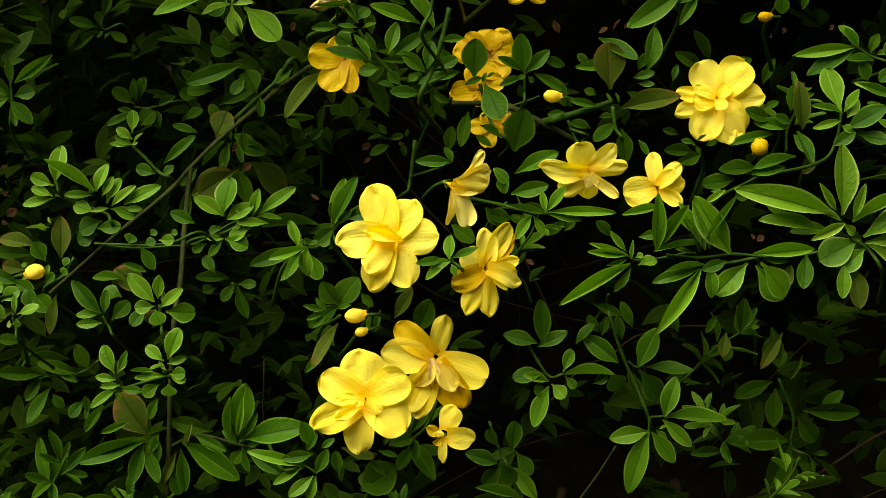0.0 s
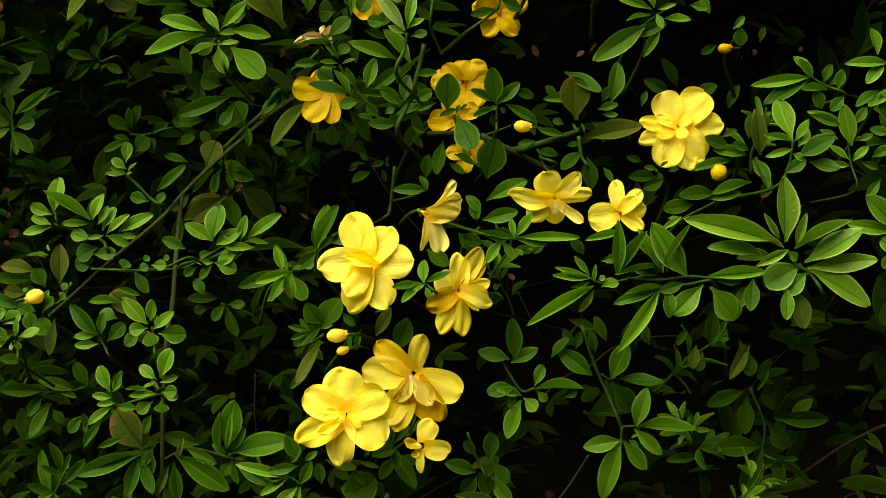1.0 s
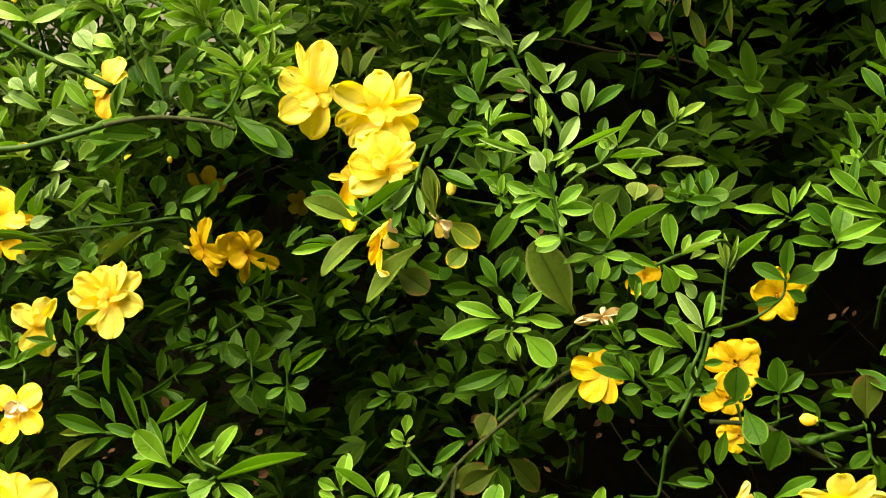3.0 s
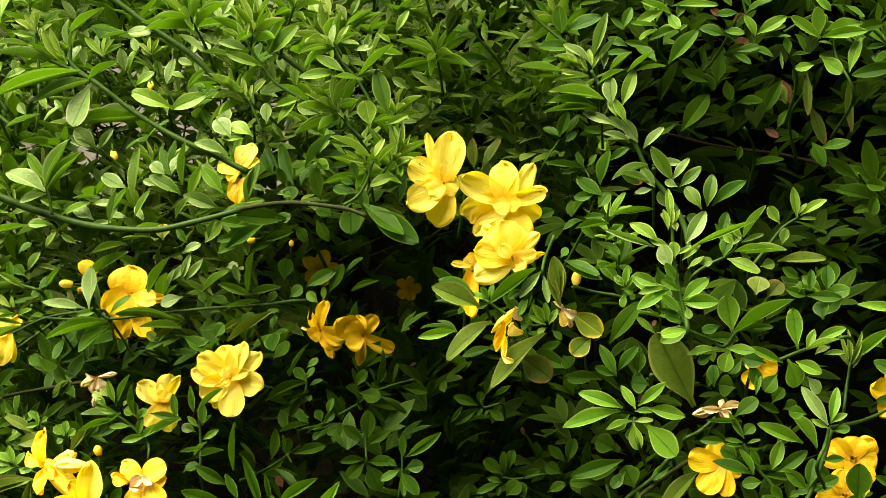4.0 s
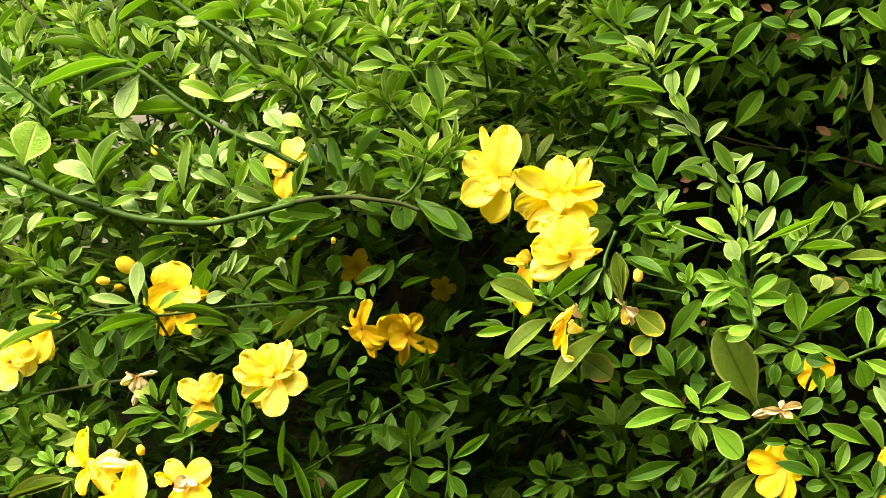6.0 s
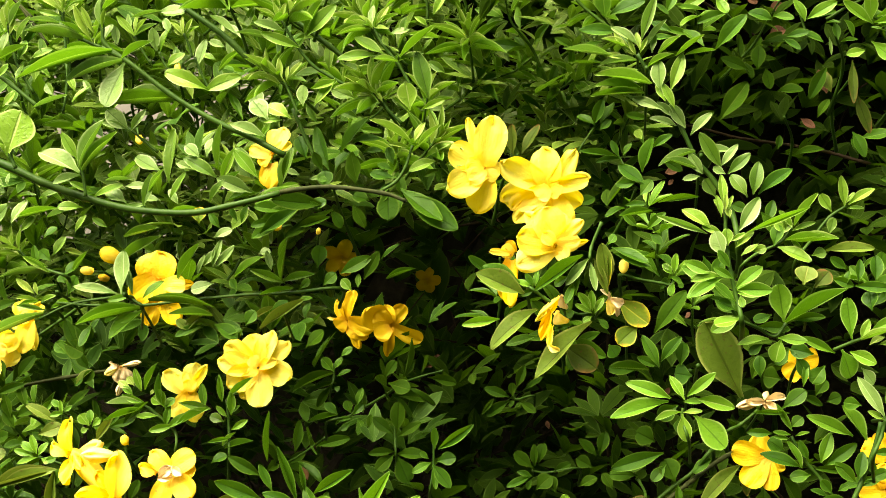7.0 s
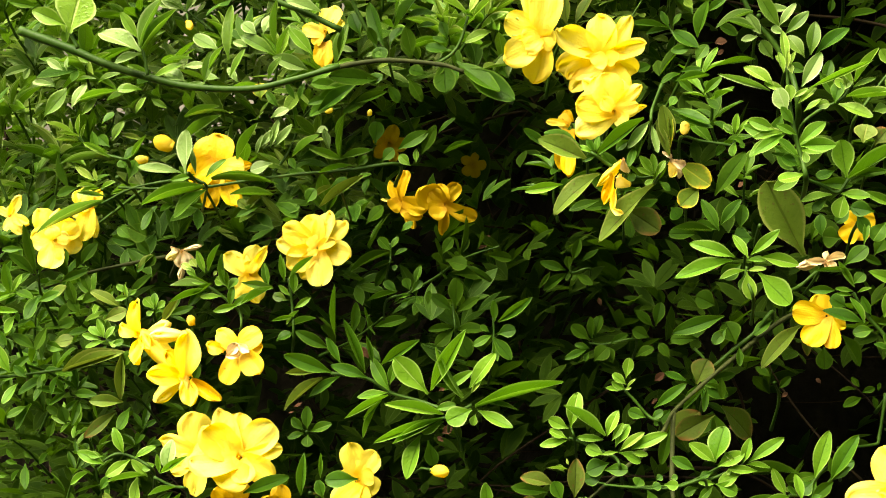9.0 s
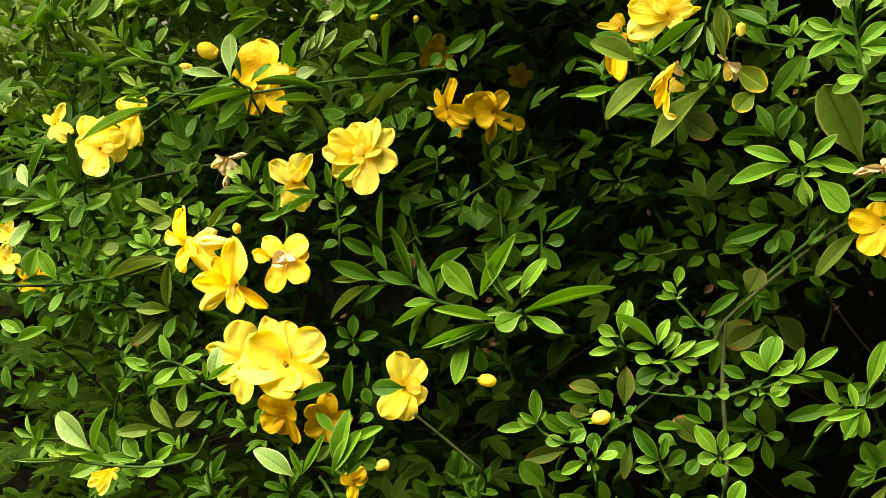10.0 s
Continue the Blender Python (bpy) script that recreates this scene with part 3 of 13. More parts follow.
s = sprig(-0.0576, 0.0300, 1.1812, "mid-green jasmine sprig with leaflets in threes")
leaf(s, 1.5, 0, 2.3, -6.8, -3.5, 4.9, 0.32, "m")
leaf(s, 2.2, 0, 1.7, -1.7, -0.7, 7.6, 0.39, "m")
leaf(s, 1.3, 0, 0.8, -6.8, 0, -1.3, 0.3, "m")
leaf(s, 2.5, 0, 0.2, -4.1, 0.6, -5.1, 0.3, "m")
leaf(s, 6.9, 0, -4.4, -5.8, -8.3, -21.2, 0.28, "w")
leaf(s, 2.5, 0, -12.6, -9.5, -3.2, -23.5, 0.25, "m")
leaf(s, 7.5, 0, 1.7, 12.5, -1.4, 3.8, 0.38, "m")
leaf(s, 21.8, 0, -1, 18.6, -0.8, -9.2, 0.3, "m")
leaf(s, 25.5, 0, -0.2, 21.4, -1.6, -9.4, 0.3, "m")
stem(s, [(-2.1, 52, -31.3), (-1.7, 27, -12.3), (8, 2, -1.3)], 0.001, 0.0006)


s = sprig(-0.0142, 0.1000, 1.2519, "jasmine sprig in the shade, the shade put into its leaf colour")
leaf(s, -5.4, 0, 0.5, -13.4, 1.1, 1.2, 0.3, "d")
leaf(s, -3.9, 0, 1.7, -7.5, -0.3, 6.8, 0.5, "d")
leaf(s, -2.8, 0, -1.1, 4.1, 0.3, 1, 0.5, "d")
leaf(s, -3.1, 0, -3.8, -13, -3.7, -6.8, 0.46, "d")
leaf(s, 2.4, 0, -2.9, 4, -0.5, -9.2, 0.5, "d")
leaf(s, 5.3, 0, -0.5, 6.1, -1, 3.5, 0.49, "d")
stem(s, [(9.4, 2, -2.2), (4.8, 2, -23.5), (1.7, 2, -27.3), (-2.7, 62, -35.8)], 0.00095, 0.00057)

s = sprig(-0.0058, 0.0300, 1.2431, "mid-green jasmine sprig with leaflets in threes")
leaf(s, 9.5, 0, -2, -5.2, -4.5, 0.7, 0.33, "m")
leaf(s, 9.5, 0, -2, 7.5, -1.8, 5, 0.48, "m")
leaf(s, 8.3, 0, -2.4, 2, -0.5, -3.7, 0.3, "m")
stem(s, [(9.9, 2, -0.9), (3.5, 2, -4), (-2.8, 62, -10)], 0.00082, 0.00049)


s = sprig(-0.0700, 0.0000, 1.1307, "fresh light-green jasmine shoot with slender leaflets")
leaf(s, -0.6, 0, -6.2, -23, -3.4, 3.5, 0.2, "y")
leaf(s, -0.6, 0, -6.2, -14.6, -1.5, -12.2, 0.25, "y")
leaf(s, 2.4, 0, -11, -8.7, -1.4, -18.2, 0.41, "y")
leaf(s, 3.6, 0, -11.2, -0.9, -0.1, -21.4, 0.4, "y")
leaf(s, 3.3, 0, -1.6, -9.4, -2.7, -1.8, 0.39, "m")
leaf(s, 3.7, 0, 1.9, 0, -4.1, 12.8, 0.52, "m")
leaf(s, 7, 0, 0.3, 11.9, -2.5, 4, 0.44, "m")
leaf(s, 3.7, 0, -10, 9.2, -3.4, -0.2, 0.45, "m")
leaf(s, 1.1, 0, -0.2, 5.3, -3.3, 7.3, 0.43, "m")
leaf(s, 12.9, 0, -11.1, 12.6, 0.8, -1.7, 0.51, "d")
stem(s, [(-16.9, 62, -10), (-9.9, 2, -7.1), (-0.7, 2, -7.2), (3.7, 2, -10.5)], 0.00082, 0.00049)

s = sprig(-0.0444, 0.0300, 1.1125, "jasmine sprig with ageing, brown-edged leaflets")
leaf(s, -10.2, 0, 10, 3.9, -2.5, 4, 0.35, "w")
leaf(s, -3.4, 0, -9.7, 12.2, 0.1, -1.4, 0.9, "d")
leaf(s, 1.6, 0, 4.9, 6.7, -4.9, -3.2, 0.3, "m")
leaf(s, 5.5, 0, 6.9, 13.8, -1.5, 3.9, 0.3, "m")
leaf(s, 8.2, 0, 9.1, 10.7, 0.5, 14.3, 0.51, "d")
leaf(s, 11.3, 0, -11.5, -2.7, -1.3, -1.9, 0.79, "d")
leaf(s, -13.5, 0, -12.3, -19, -1.7, -4.9, 0.66, "d")
stem(s, [(-1.1, 52, -30.4), (4.3, 27, -11.4), (-0.1, 2, -0.4)], 0.001, 0.0006)

s = sprig(0.0175, 0.0500, 1.2863, "dark rounded jasmine leaves in front of shaded flowers")
leaf(s, -1, -20, -9.7, 0.4, -22.8, 6.2, 0.72, "d")
leaf(s, 3.1, -20, -13, 8.2, -26.5, -28.3, 0.67, "m", "spoon")
leaf(s, 5.4, 0, -10.4, -2.6, -2.8, -11.7, 0.36, "d")
leaf(s, 7.2, 0, -10.5, 10.4, -1.5, -8.4, 0.49, "d")
leaf(s, 5.2, 0, -12.3, 6.7, -1, -8, 0.49, "m")
leaf(s, 16.6, 0, -43.8, 22.4, -4.2, -25.5, 0.74, "d")
leaf(s, 16.7, 0, -26.3, 26.2, 1.1, -37.1, 0.59, "d")
leaf(s, -2.1, 0, -24.6, -7.8, -5.5, -38.9, 0.38, "d")
leaf(s, 2.4, 0, -31.3, 11.7, -3.2, -35.8, 0.4, "d")
leaf(s, -0.4, 0, -34.8, 6.3, -2.7, -40.8, 0.4, "d")
stem(s, [(16, 2, -23.7), (28.2, 2, -31), (40.4, 2, -38.4), (50.3, 2, -44.4)], 0.0016, 0.00096, mat=M_WOOD, name="woody_stem")
stem(s, [(-9, 2, -20.3), (3.5, 2, -21.4), (16, 2, -23.7)], 0.0012, 0.001, mat=M_WOOD, name="woody_stem")
stem(s, [(4.2, 2, -12.7), (7.8, 2, -30.5), (14.7, 2, -39.9), (18.8, 62, -48.6)], 0.00075, 0.00045)

s = sprig(0.0441, 0.0600, 1.2819, "mid-green jasmine sprig with leaflets in threes")
leaf(s, -1, 0, -5, -2.2, -6, 11.9, 0.52, "m")
leaf(s, 0.1, 0, -5, 10.6, -4, 4, 0.42, "m")
leaf(s, -1.7, 0, -4.4, -12.7, -4, 2.9, 0.32, "m")
leaf(s, 3.4, 0, -5.8, 16.9, -2.7, -14.6, 0.3, "m")
leaf(s, -0.5, 0, -6.3, -4, -1.5, -7.8, 0.61, "m")
leaf(s, 0.7, 0, -7.1, 3.1, 0.4, -9.8, 0.79, "m")
leaf(s, -1.9, 0, -7.4, -12.7, -2.4, -9.1, 0.33, "m")
leaf(s, -3.4, 0, -9.8, -2.5, 0.7, -16.2, 0.59, "d")
leaf(s, 16.4, 0, -21.6, 12.1, -0.5, -8.6, 0.55, "d")
leaf(s, 7.7, 0, 0.6, 17.7, -0.5, -3.5, 0.45, "d")
stem(s, [(-3.9, 62, -29.9), (-2.6, 2, -20), (-1.2, 2, -12.5), (-0.1, 2, -5)], 0.00082, 0.00049)
stem(s, [(-14.6, 62, -24.2), (-7.7, 2, -19.6), (0.2, 2, -17.7), (5.5, 2, -16.1)], 0.0006, 0.00036)

s = sprig(0.0703, 0.0450, 1.2619, "mid-green jasmine sprig with leaflets in threes")
leaf(s, 1.8, 0, -2.6, -11, -2.2, 1.4, 0.27, "m")
leaf(s, 1.4, 0, 2.4, -3.3, 0.7, 5.3, 0.71, "d")
leaf(s, 11.2, 0, 14, -7.9, -6.7, 15.4, 0.26, "m")
leaf(s, -1.4, 0, 15.5, -4.8, -0.3, 21.5, 0.6, "d")
leaf(s, -13, 0, -3.8, -21.1, -2.1, -4.4, 0.37, "m")
leaf(s, -2.2, 0, -12.3, -10.9, -0.4, -7.8, 0.5, "d")
leaf(s, 2, 0, -7.6, 8.4, -0.1, -6.9, 0.5, "d")
stem(s, [(-26.1, 62, -11.3), (-19.2, 2, -7.1), (-12.8, 2, -5.9), (2.8, 2, -2.7), (9.3, 2, -0.8)], 0.0018, 0.00108)
stem(s, [(-11.6, 2, -7.7), (-8.5, 2, -16.8), (-6.2, 2, -20), (-2.1, 62, -28.7)], 0.0006, 0.00036)
stem(s, [(-10.7, 2, -11.6), (-3.3, 2, -15.5), (2.9, 62, -21.7)], 0.00082, 0.00049)

s = sprig(0.0753, 0.0300, 1.2748, "rounded jasmine leaf with a rust-brown tip")
leaf(s, -0.6, 0, -8.5, -1.3, -7, 11.3, 0.68, "w", "spoon")
leaf(s, 3.8, 0, -17.3, 27.8, -8.9, -12.2, 0.37, "w")
leaf(s, -3.9, 0, 13.5, 10.6, -8.4, 3.6, 0.35, "m")
leaf(s, 16.1, 0, -1.4, 20.8, -5.7, 15.6, 0.44, "m")
leaf(s, 12.4, 0, -1.1, 15.8, -3.3, 5.8, 0.49, "m")
leaf(s, 9.7, 0, -4.5, 19.2, -2.1, -2.9, 0.41, "m")
leaf(s, 6.8, 0, -10.3, 14.2, 1.1, -14.6, 0.48, "m")
leaf(s, 12, 0, -7.1, 18.9, -1.7, -8.2, 0.41, "m")
leaf(s, 0.8, 0, -23.2, -10.4, -3.4, -30.6, 0.47, "d")
leaf(s, 3.1, 0, -25.8, 4, -2.5, -40.5, 0.5, "d")
leaf(s, 10.3, 0, -31.3, 14.2, -2.2, -37.8, 0.41, "m")
leaf(s, -1, 0, -14.5, -1.9, -0.1, -9.6, 0.3, "m")
leaf(s, 2.7, 0, -14.8, 1.8, -0.1, -9.9, 0.3, "m")
stem(s, [(0.6, 2, -15.9), (1.1, 2, -25.7), (3.3, 2, -30.8), (6, 62, -40.2)], 0.0009, 0.00054)

s = sprig(0.1021, 0.0600, 1.2949, "fresh light-green jasmine shoot with slender leaflets")
leaf(s, 16.6, 0, 12.6, -12.7, -10.6, -2.1, 0.29, "y")
leaf(s, 23, 0, 9.6, 13.1, -4.3, -1.8, 0.32, "y")
leaf(s, 8.4, 0, 6.9, 26.9, -0.9, 13, 0.3, "m")
stem(s, [(15.3, 52, -20.3), (20.5, 27, -1.3), (16, 2, 9.7)], 0.001, 0.0006)

s = sprig(0.1656, 0.0600, 1.2949, "mid-green jasmine sprig with leaflets in threes")
leaf(s, -0.9, 0, 7.8, -1.3, 1.1, -1.8, 0.7, "m")
leaf(s, -5, 0, 6.8, 1.8, -0.6, 12.6, 0.41, "m")
leaf(s, 8, 0, -0.6, 10.5, -1.5, 6.8, 0.41, "d")
leaf(s, -13.4, 0, -0.2, -21.1, 1.2, -3.3, 0.52, "d")
stem(s, [(10.6, 52, -26.6), (-1.2, 27, -7.6), (-2.8, 2, 3.4)], 0.001, 0.0006)

s = sprig(0.1553, 0.1500, 1.2828, "jasmine sprig in the shade, the shade put into its leaf colour")
leaf(s, 1, 0, -7.4, -7.2, -7.8, 9, 0.35, "d")
leaf(s, -3.7, 0, -9.9, -16.9, -5.9, -1.7, 0.43, "d")
leaf(s, -19.2, 0, -15.9, -15.6, 0.2, -7.4, 0.4, "m")
leaf(s, 11.3, 0, -14.1, 22.9, -3, -6.3, 0.52, "d")
leaf(s, 29.1, 0, -21.5, 33.8, -6.1, -8.8, 0.39, "d")
stem(s, [(20.7, 52, -43.8), (13.1, 27, -24.8), (3.7, 2, -13.8)], 0.001, 0.0006)

s = sprig(0.1819, 0.0500, 1.2753, "fresh light-green jasmine shoot with slender leaflets")
leaf(s, 12.5, 0, 0.2, -17.2, -3.4, -0.5, 0.19, "y")
leaf(s, 12.5, 0, 0.2, 5.4, 1.9, 11.1, 0.46, "y")
leaf(s, 11.9, 0, -1, -12.4, -3.4, -8.7, 0.31, "m")
leaf(s, 13.2, 0, -0.6, 7.3, -2.7, 9.4, 0.47, "m")
leaf(s, 19.6, 0, -6.7, 5.7, -4.8, -4.5, 0.33, "m")
leaf(s, 16.5, 0, -15.4, 12.6, -3.8, -6.3, 0.62, "m")
leaf(s, 21.1, 0, -4.3, 29.5, 0.8, -1.9, 0.38, "y")
leaf(s, 18.5, 0, -2.8, 22.2, -1.5, 5.7, 0.51, "d")
stem(s, [(35.8, 62, -16.5), (29.7, 2, -10.1), (19.3, 2, -4.1), (13.3, 2, 0.2)], 0.00082, 0.00049)

s = sprig(0.1654, 0.0000, 1.2536, "fresh light-green jasmine shoot with slender leaflets")
leaf(s, -0.8, 0, -4.6, -5.2, 2.2, 14.1, 0.52, "y", "spoon")
leaf(s, -0.8, 0, -5.1, -13.4, -5, 0.2, 0.23, "y")
leaf(s, -0.5, 0, -8.2, -13.5, -3.6, -10, 0.26, "y")
leaf(s, 0.9, 0, -4.8, 6.7, -4.9, 4.1, 0.4, "y")
leaf(s, 2, 0, -7.2, 6.5, -2, 0.6, 0.61, "y")
leaf(s, 1.8, 0, -11.9, 15.9, -8, -3.7, 0.48, "m")
leaf(s, -0.6, 0, -10.5, 3.5, -1.6, -13.2, 0.75, "y")
leaf(s, -4.7, 0, -18.4, 4.4, -2.3, -13.3, 0.53, "m")
leaf(s, 7.7, 0, 6.4, 20.3, -4.2, 0.6, 0.32, "m")
leaf(s, 6.6, 0, -14.7, 18.2, -6.4, -19.1, 0.44, "m")
stem(s, [(-15.1, 62, -33.3), (-10.4, 2, -25.1), (-2.5, 2, -16.3), (0.5, 2, -4.7)], 0.00082, 0.00049)

s = sprig(0.1684, 0.0500, 1.2484, "jasmine sprig with ageing, brown-edged leaflets")
leaf(s, -1.8, 0, -7.5, -3.9, -8.7, 12.9, 0.36, "w")
leaf(s, -6.6, 0, 0.6, -3.9, 1.7, 13.1, 0.39, "d")
leaf(s, -5.9, 0, -9.7, 1.1, -4.5, -19.2, 0.52, "m")
leaf(s, 2.9, 0, -19.5, -2.2, -1.4, -28, 0.58, "w")
stem(s, [(14.7, 52, -39), (10.3, 27, -20), (-2.8, 2, -9)], 0.001, 0.0006)

s = sprig(0.1523, 0.0400, 1.2398, "mid-green jasmine sprig with leaflets in threes")
leaf(s, 4.1, 0, 2.1, -11, -3.1, 7.3, 0.37, "m")
leaf(s, -2.6, 0, 0.2, -22.9, -2.6, 0.1, 0.24, "m")
leaf(s, 5.5, 0, 4.5, -3.3, -3.5, 9.1, 0.42, "m")
leaf(s, -3.5, 0, 6.6, -15.9, -3.3, 12.7, 0.45, "d")
leaf(s, 7.9, 0, 0.5, 12.5, -6.2, -13.5, 0.4, "m")
leaf(s, -7.1, 0, 11.9, 0.5, -1.1, 15, 0.41, "d")
stem(s, [(4.2, 52, -25.7), (8, 27, -6.7), (0.7, 2, 4.3)], 0.001, 0.0006)

s = sprig(0.1134, 0.0400, 1.2382, "jasmine sprig in the shade, the shade put into its leaf colour")
leaf(s, 0.1, 0, 1.3, -6.1, 0.7, 3, 0.41, "m")
leaf(s, 1.4, 0, 1.9, 5.3, -0.4, 4.6, 0.41, "d")
leaf(s, 0.5, 0, 0, 2.4, 0.3, -4, 0.49, "m")
leaf(s, -1.5, 0, -2.4, -13.9, -3.7, 0.1, 0.44, "d")
leaf(s, 2.3, 0, -3.9, -8.1, -4.2, -6.6, 0.5, "d")
leaf(s, -7.4, 0, 5.7, -13.8, -0.9, 8.8, 0.48, "d")
leaf(s, 5.1, 0, -0.4, 10.1, -0.9, 1.6, 0.52, "d")
stem(s, [(11.8, 52, -29.7), (11.7, 27, -10.7), (0.1, 2, 0.3)], 0.001, 0.0006)

s = sprig(0.1342, 0.0200, 1.2272, "mid-green jasmine sprig with leaflets in threes")
leaf(s, 17.4, 0, 3.3, -1.9, -2, 0.8, 0.29, "m")
leaf(s, 0, 0, 0, -17.4, -3.6, 1.7, 0.41, "d")
leaf(s, -5.1, 0, -2, 12.1, -1.3, -1, 0.31, "m")
leaf(s, -10.3, 0, -3.9, -25.4, -0.2, -5, 0.5, "d")
leaf(s, -3.2, 0, -10.7, -10.5, 0.7, -11.3, 0.72, "d")
leaf(s, 1.8, 0, -12.4, 10.2, -3.4, -20.3, 0.53, "d")
stem(s, [(-16.6, 52, -34.3), (-11.8, 27, -15.3), (0.1, 2, -4.3)], 0.001, 0.0006)

s = sprig(0.0313, 0.0000, 1.2213, "fresh light-green jasmine shoot with slender leaflets")
leaf(s, 6.3, 0, -3.4, -11.6, -3.3, 3.1, 0.15, "m")
leaf(s, 5.9, 0, -2.5, 5.2, 0.4, 6.4, 0.35, "y")
leaf(s, 6.9, 0, -2.1, 15, -4.2, 8.1, 0.35, "y")
leaf(s, 7.3, 0, -2.6, 32.7, -10.6, -3.5, 0.16, "y")
leaf(s, 7.2, 0, -3.5, 19.9, -3.7, -6.8, 0.25, "m")
leaf(s, 0.1, 0, -3.6, -8, -4.3, -11, 0.41, "y")
leaf(s, 0.8, 0, -3.6, 4.9, 0.1, -11.7, 0.42, "y")
stem(s, [(-17.8, 62, 1.6), (-11.3, 2, 2), (0.1, 2, -2.5), (8.3, 2, -3.3)], 0.00075, 0.00045)

s = sprig(0.0360, 0.0200, 1.2362, "mid-green jasmine sprig with leaflets in threes")
leaf(s, -7, 0, -1.8, 12.8, 0.9, 6.4, 0.35, "m")
leaf(s, -9.3, 0, -10, 6.3, -4.4, -7.6, 0.42, "m")
leaf(s, -10.2, 0, -6.3, -14.9, -3.2, 1.5, 0.54, "m")
leaf(s, -7.4, 0, -16.2, 4.8, -5.4, -18.1, 0.4, "d")
leaf(s, -10.2, 0, -20.7, -20.1, -3, -17.2, 0.64, "d")
leaf(s, -11.3, 0, -19.4, -4.9, -3.3, -23.4, 0.5, "d")
leaf(s, -13.5, 0, -1.2, -12, -1.7, -9.6, 0.6, "m")
leaf(s, -20.6, 0, -14.9, -14.2, -1.1, -22.7, 0.61, "d")
leaf(s, 12.4, 0, -27.8, 17.3, -2.1, -23.2, 0.49, "d")
leaf(s, -35.6, 0, -20.7, -27.3, -5, -28.3, 0.59, "d")
stem(s, [(-16.8, 52, -43.9), (-16.5, 27, -24.9), (-11.3, 2, -13.9)], 0.001, 0.0006)

s = sprig(-0.0047, -0.0100, 1.2106, "fresh light-green jasmine shoot with slender leaflets")
leaf(s, -0.1, 0, -6.2, 0.3, -0.3, 3.9, 0.52, "y")
leaf(s, 0.6, 0, -5.8, 11.7, -5.1, -2.2, 0.29, "m")
leaf(s, 0.1, 0, -6.9, -6.6, -2.1, -7.1, 0.56, "y")
leaf(s, -0.6, 0, -7.5, -11.1, -3.1, -11.6, 0.38, "y")
leaf(s, -1.7, 0, -6, -14.5, -2.8, -6.3, 0.29, "m")
leaf(s, 0.5, 0, -8.1, 1.7, -1.9, -12.5, 0.59, "y")
stem(s, [(9.9, 62, -19.1), (5, 2, -11.1), (0.8, 2, -6.7)], 0.00082, 0.00049)


s = sprig(0.1681, 0.1700, 1.1411, "jasmine sprig in the shade, the shade put into its leaf colour")
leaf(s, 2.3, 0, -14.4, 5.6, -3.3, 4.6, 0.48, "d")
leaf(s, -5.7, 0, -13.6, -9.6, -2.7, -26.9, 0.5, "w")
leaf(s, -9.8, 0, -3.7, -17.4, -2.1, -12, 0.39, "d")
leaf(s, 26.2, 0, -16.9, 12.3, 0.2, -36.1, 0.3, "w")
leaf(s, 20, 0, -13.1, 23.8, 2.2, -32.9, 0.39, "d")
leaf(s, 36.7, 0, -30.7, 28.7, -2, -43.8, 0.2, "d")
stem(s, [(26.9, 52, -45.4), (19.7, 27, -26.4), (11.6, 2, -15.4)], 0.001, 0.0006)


s = sprig(0.0787, 0.1600, 1.1958, "jasmine sprig in the shade, the shade put into its leaf colour")
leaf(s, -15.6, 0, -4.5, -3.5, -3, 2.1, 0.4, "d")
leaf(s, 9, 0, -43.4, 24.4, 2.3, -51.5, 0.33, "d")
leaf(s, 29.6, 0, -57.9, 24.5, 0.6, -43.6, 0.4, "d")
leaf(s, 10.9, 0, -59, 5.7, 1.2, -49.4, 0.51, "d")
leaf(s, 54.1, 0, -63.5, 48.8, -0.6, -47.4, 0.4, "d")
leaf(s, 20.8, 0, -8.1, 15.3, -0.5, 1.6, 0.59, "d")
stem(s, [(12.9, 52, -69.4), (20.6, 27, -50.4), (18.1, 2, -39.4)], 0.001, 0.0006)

s = sprig(0.0109, 0.0700, 1.2696, "mid-green jasmine sprig with leaflets in threes")
leaf(s, -1.6, 0, -3.7, -7.8, -1, 0.7, 0.49, "m")
leaf(s, 0.9, 0, 10.2, -14.9, 0.5, 6.4, 0.3, "m")
leaf(s, 2.4, 0, 12.6, -3.7, -2.3, 20.7, 0.48, "m")
leaf(s, 4.7, 0, 9.9, -7.2, -1.1, 8.3, 0.39, "m")
leaf(s, -3.6, 0, -11.2, -8.2, -0.3, -4.4, 0.5, "d")
leaf(s, -3.5, 0, -25.4, -1.4, -1.6, -13.9, 0.5, "d")
stem(s, [(-16.3, 52, -31.3), (-8.9, 27, -12.3), (-0.1, 2, -1.3)], 0.001, 0.0006)


s = sprig(0.0482, 0.0400, 1.3601, "fresh light-green jasmine shoot with slender leaflets")
leaf(s, -2.1, 0, -0.4, -24.1, -0.5, 5.6, 0.22, "y")
leaf(s, 0, 0, 0.5, -7.6, -5.4, 11.8, 0.37, "y")
leaf(s, 1.6, 0, 1.2, 3.5, 0, 12.3, 0.25, "y")
leaf(s, 2.8, 0, 3.1, 10.8, -0.7, 15.2, 0.22, "y")
leaf(s, -0.3, 0, -3.8, 16.8, 2.2, 2.5, 0.21, "y")
leaf(s, -1.5, 0, -2.4, -10.6, 0.9, -5.8, 0.3, "y")
leaf(s, 4.7, 0, -6.8, 10.2, -0.3, -2.1, 0.4, "m")
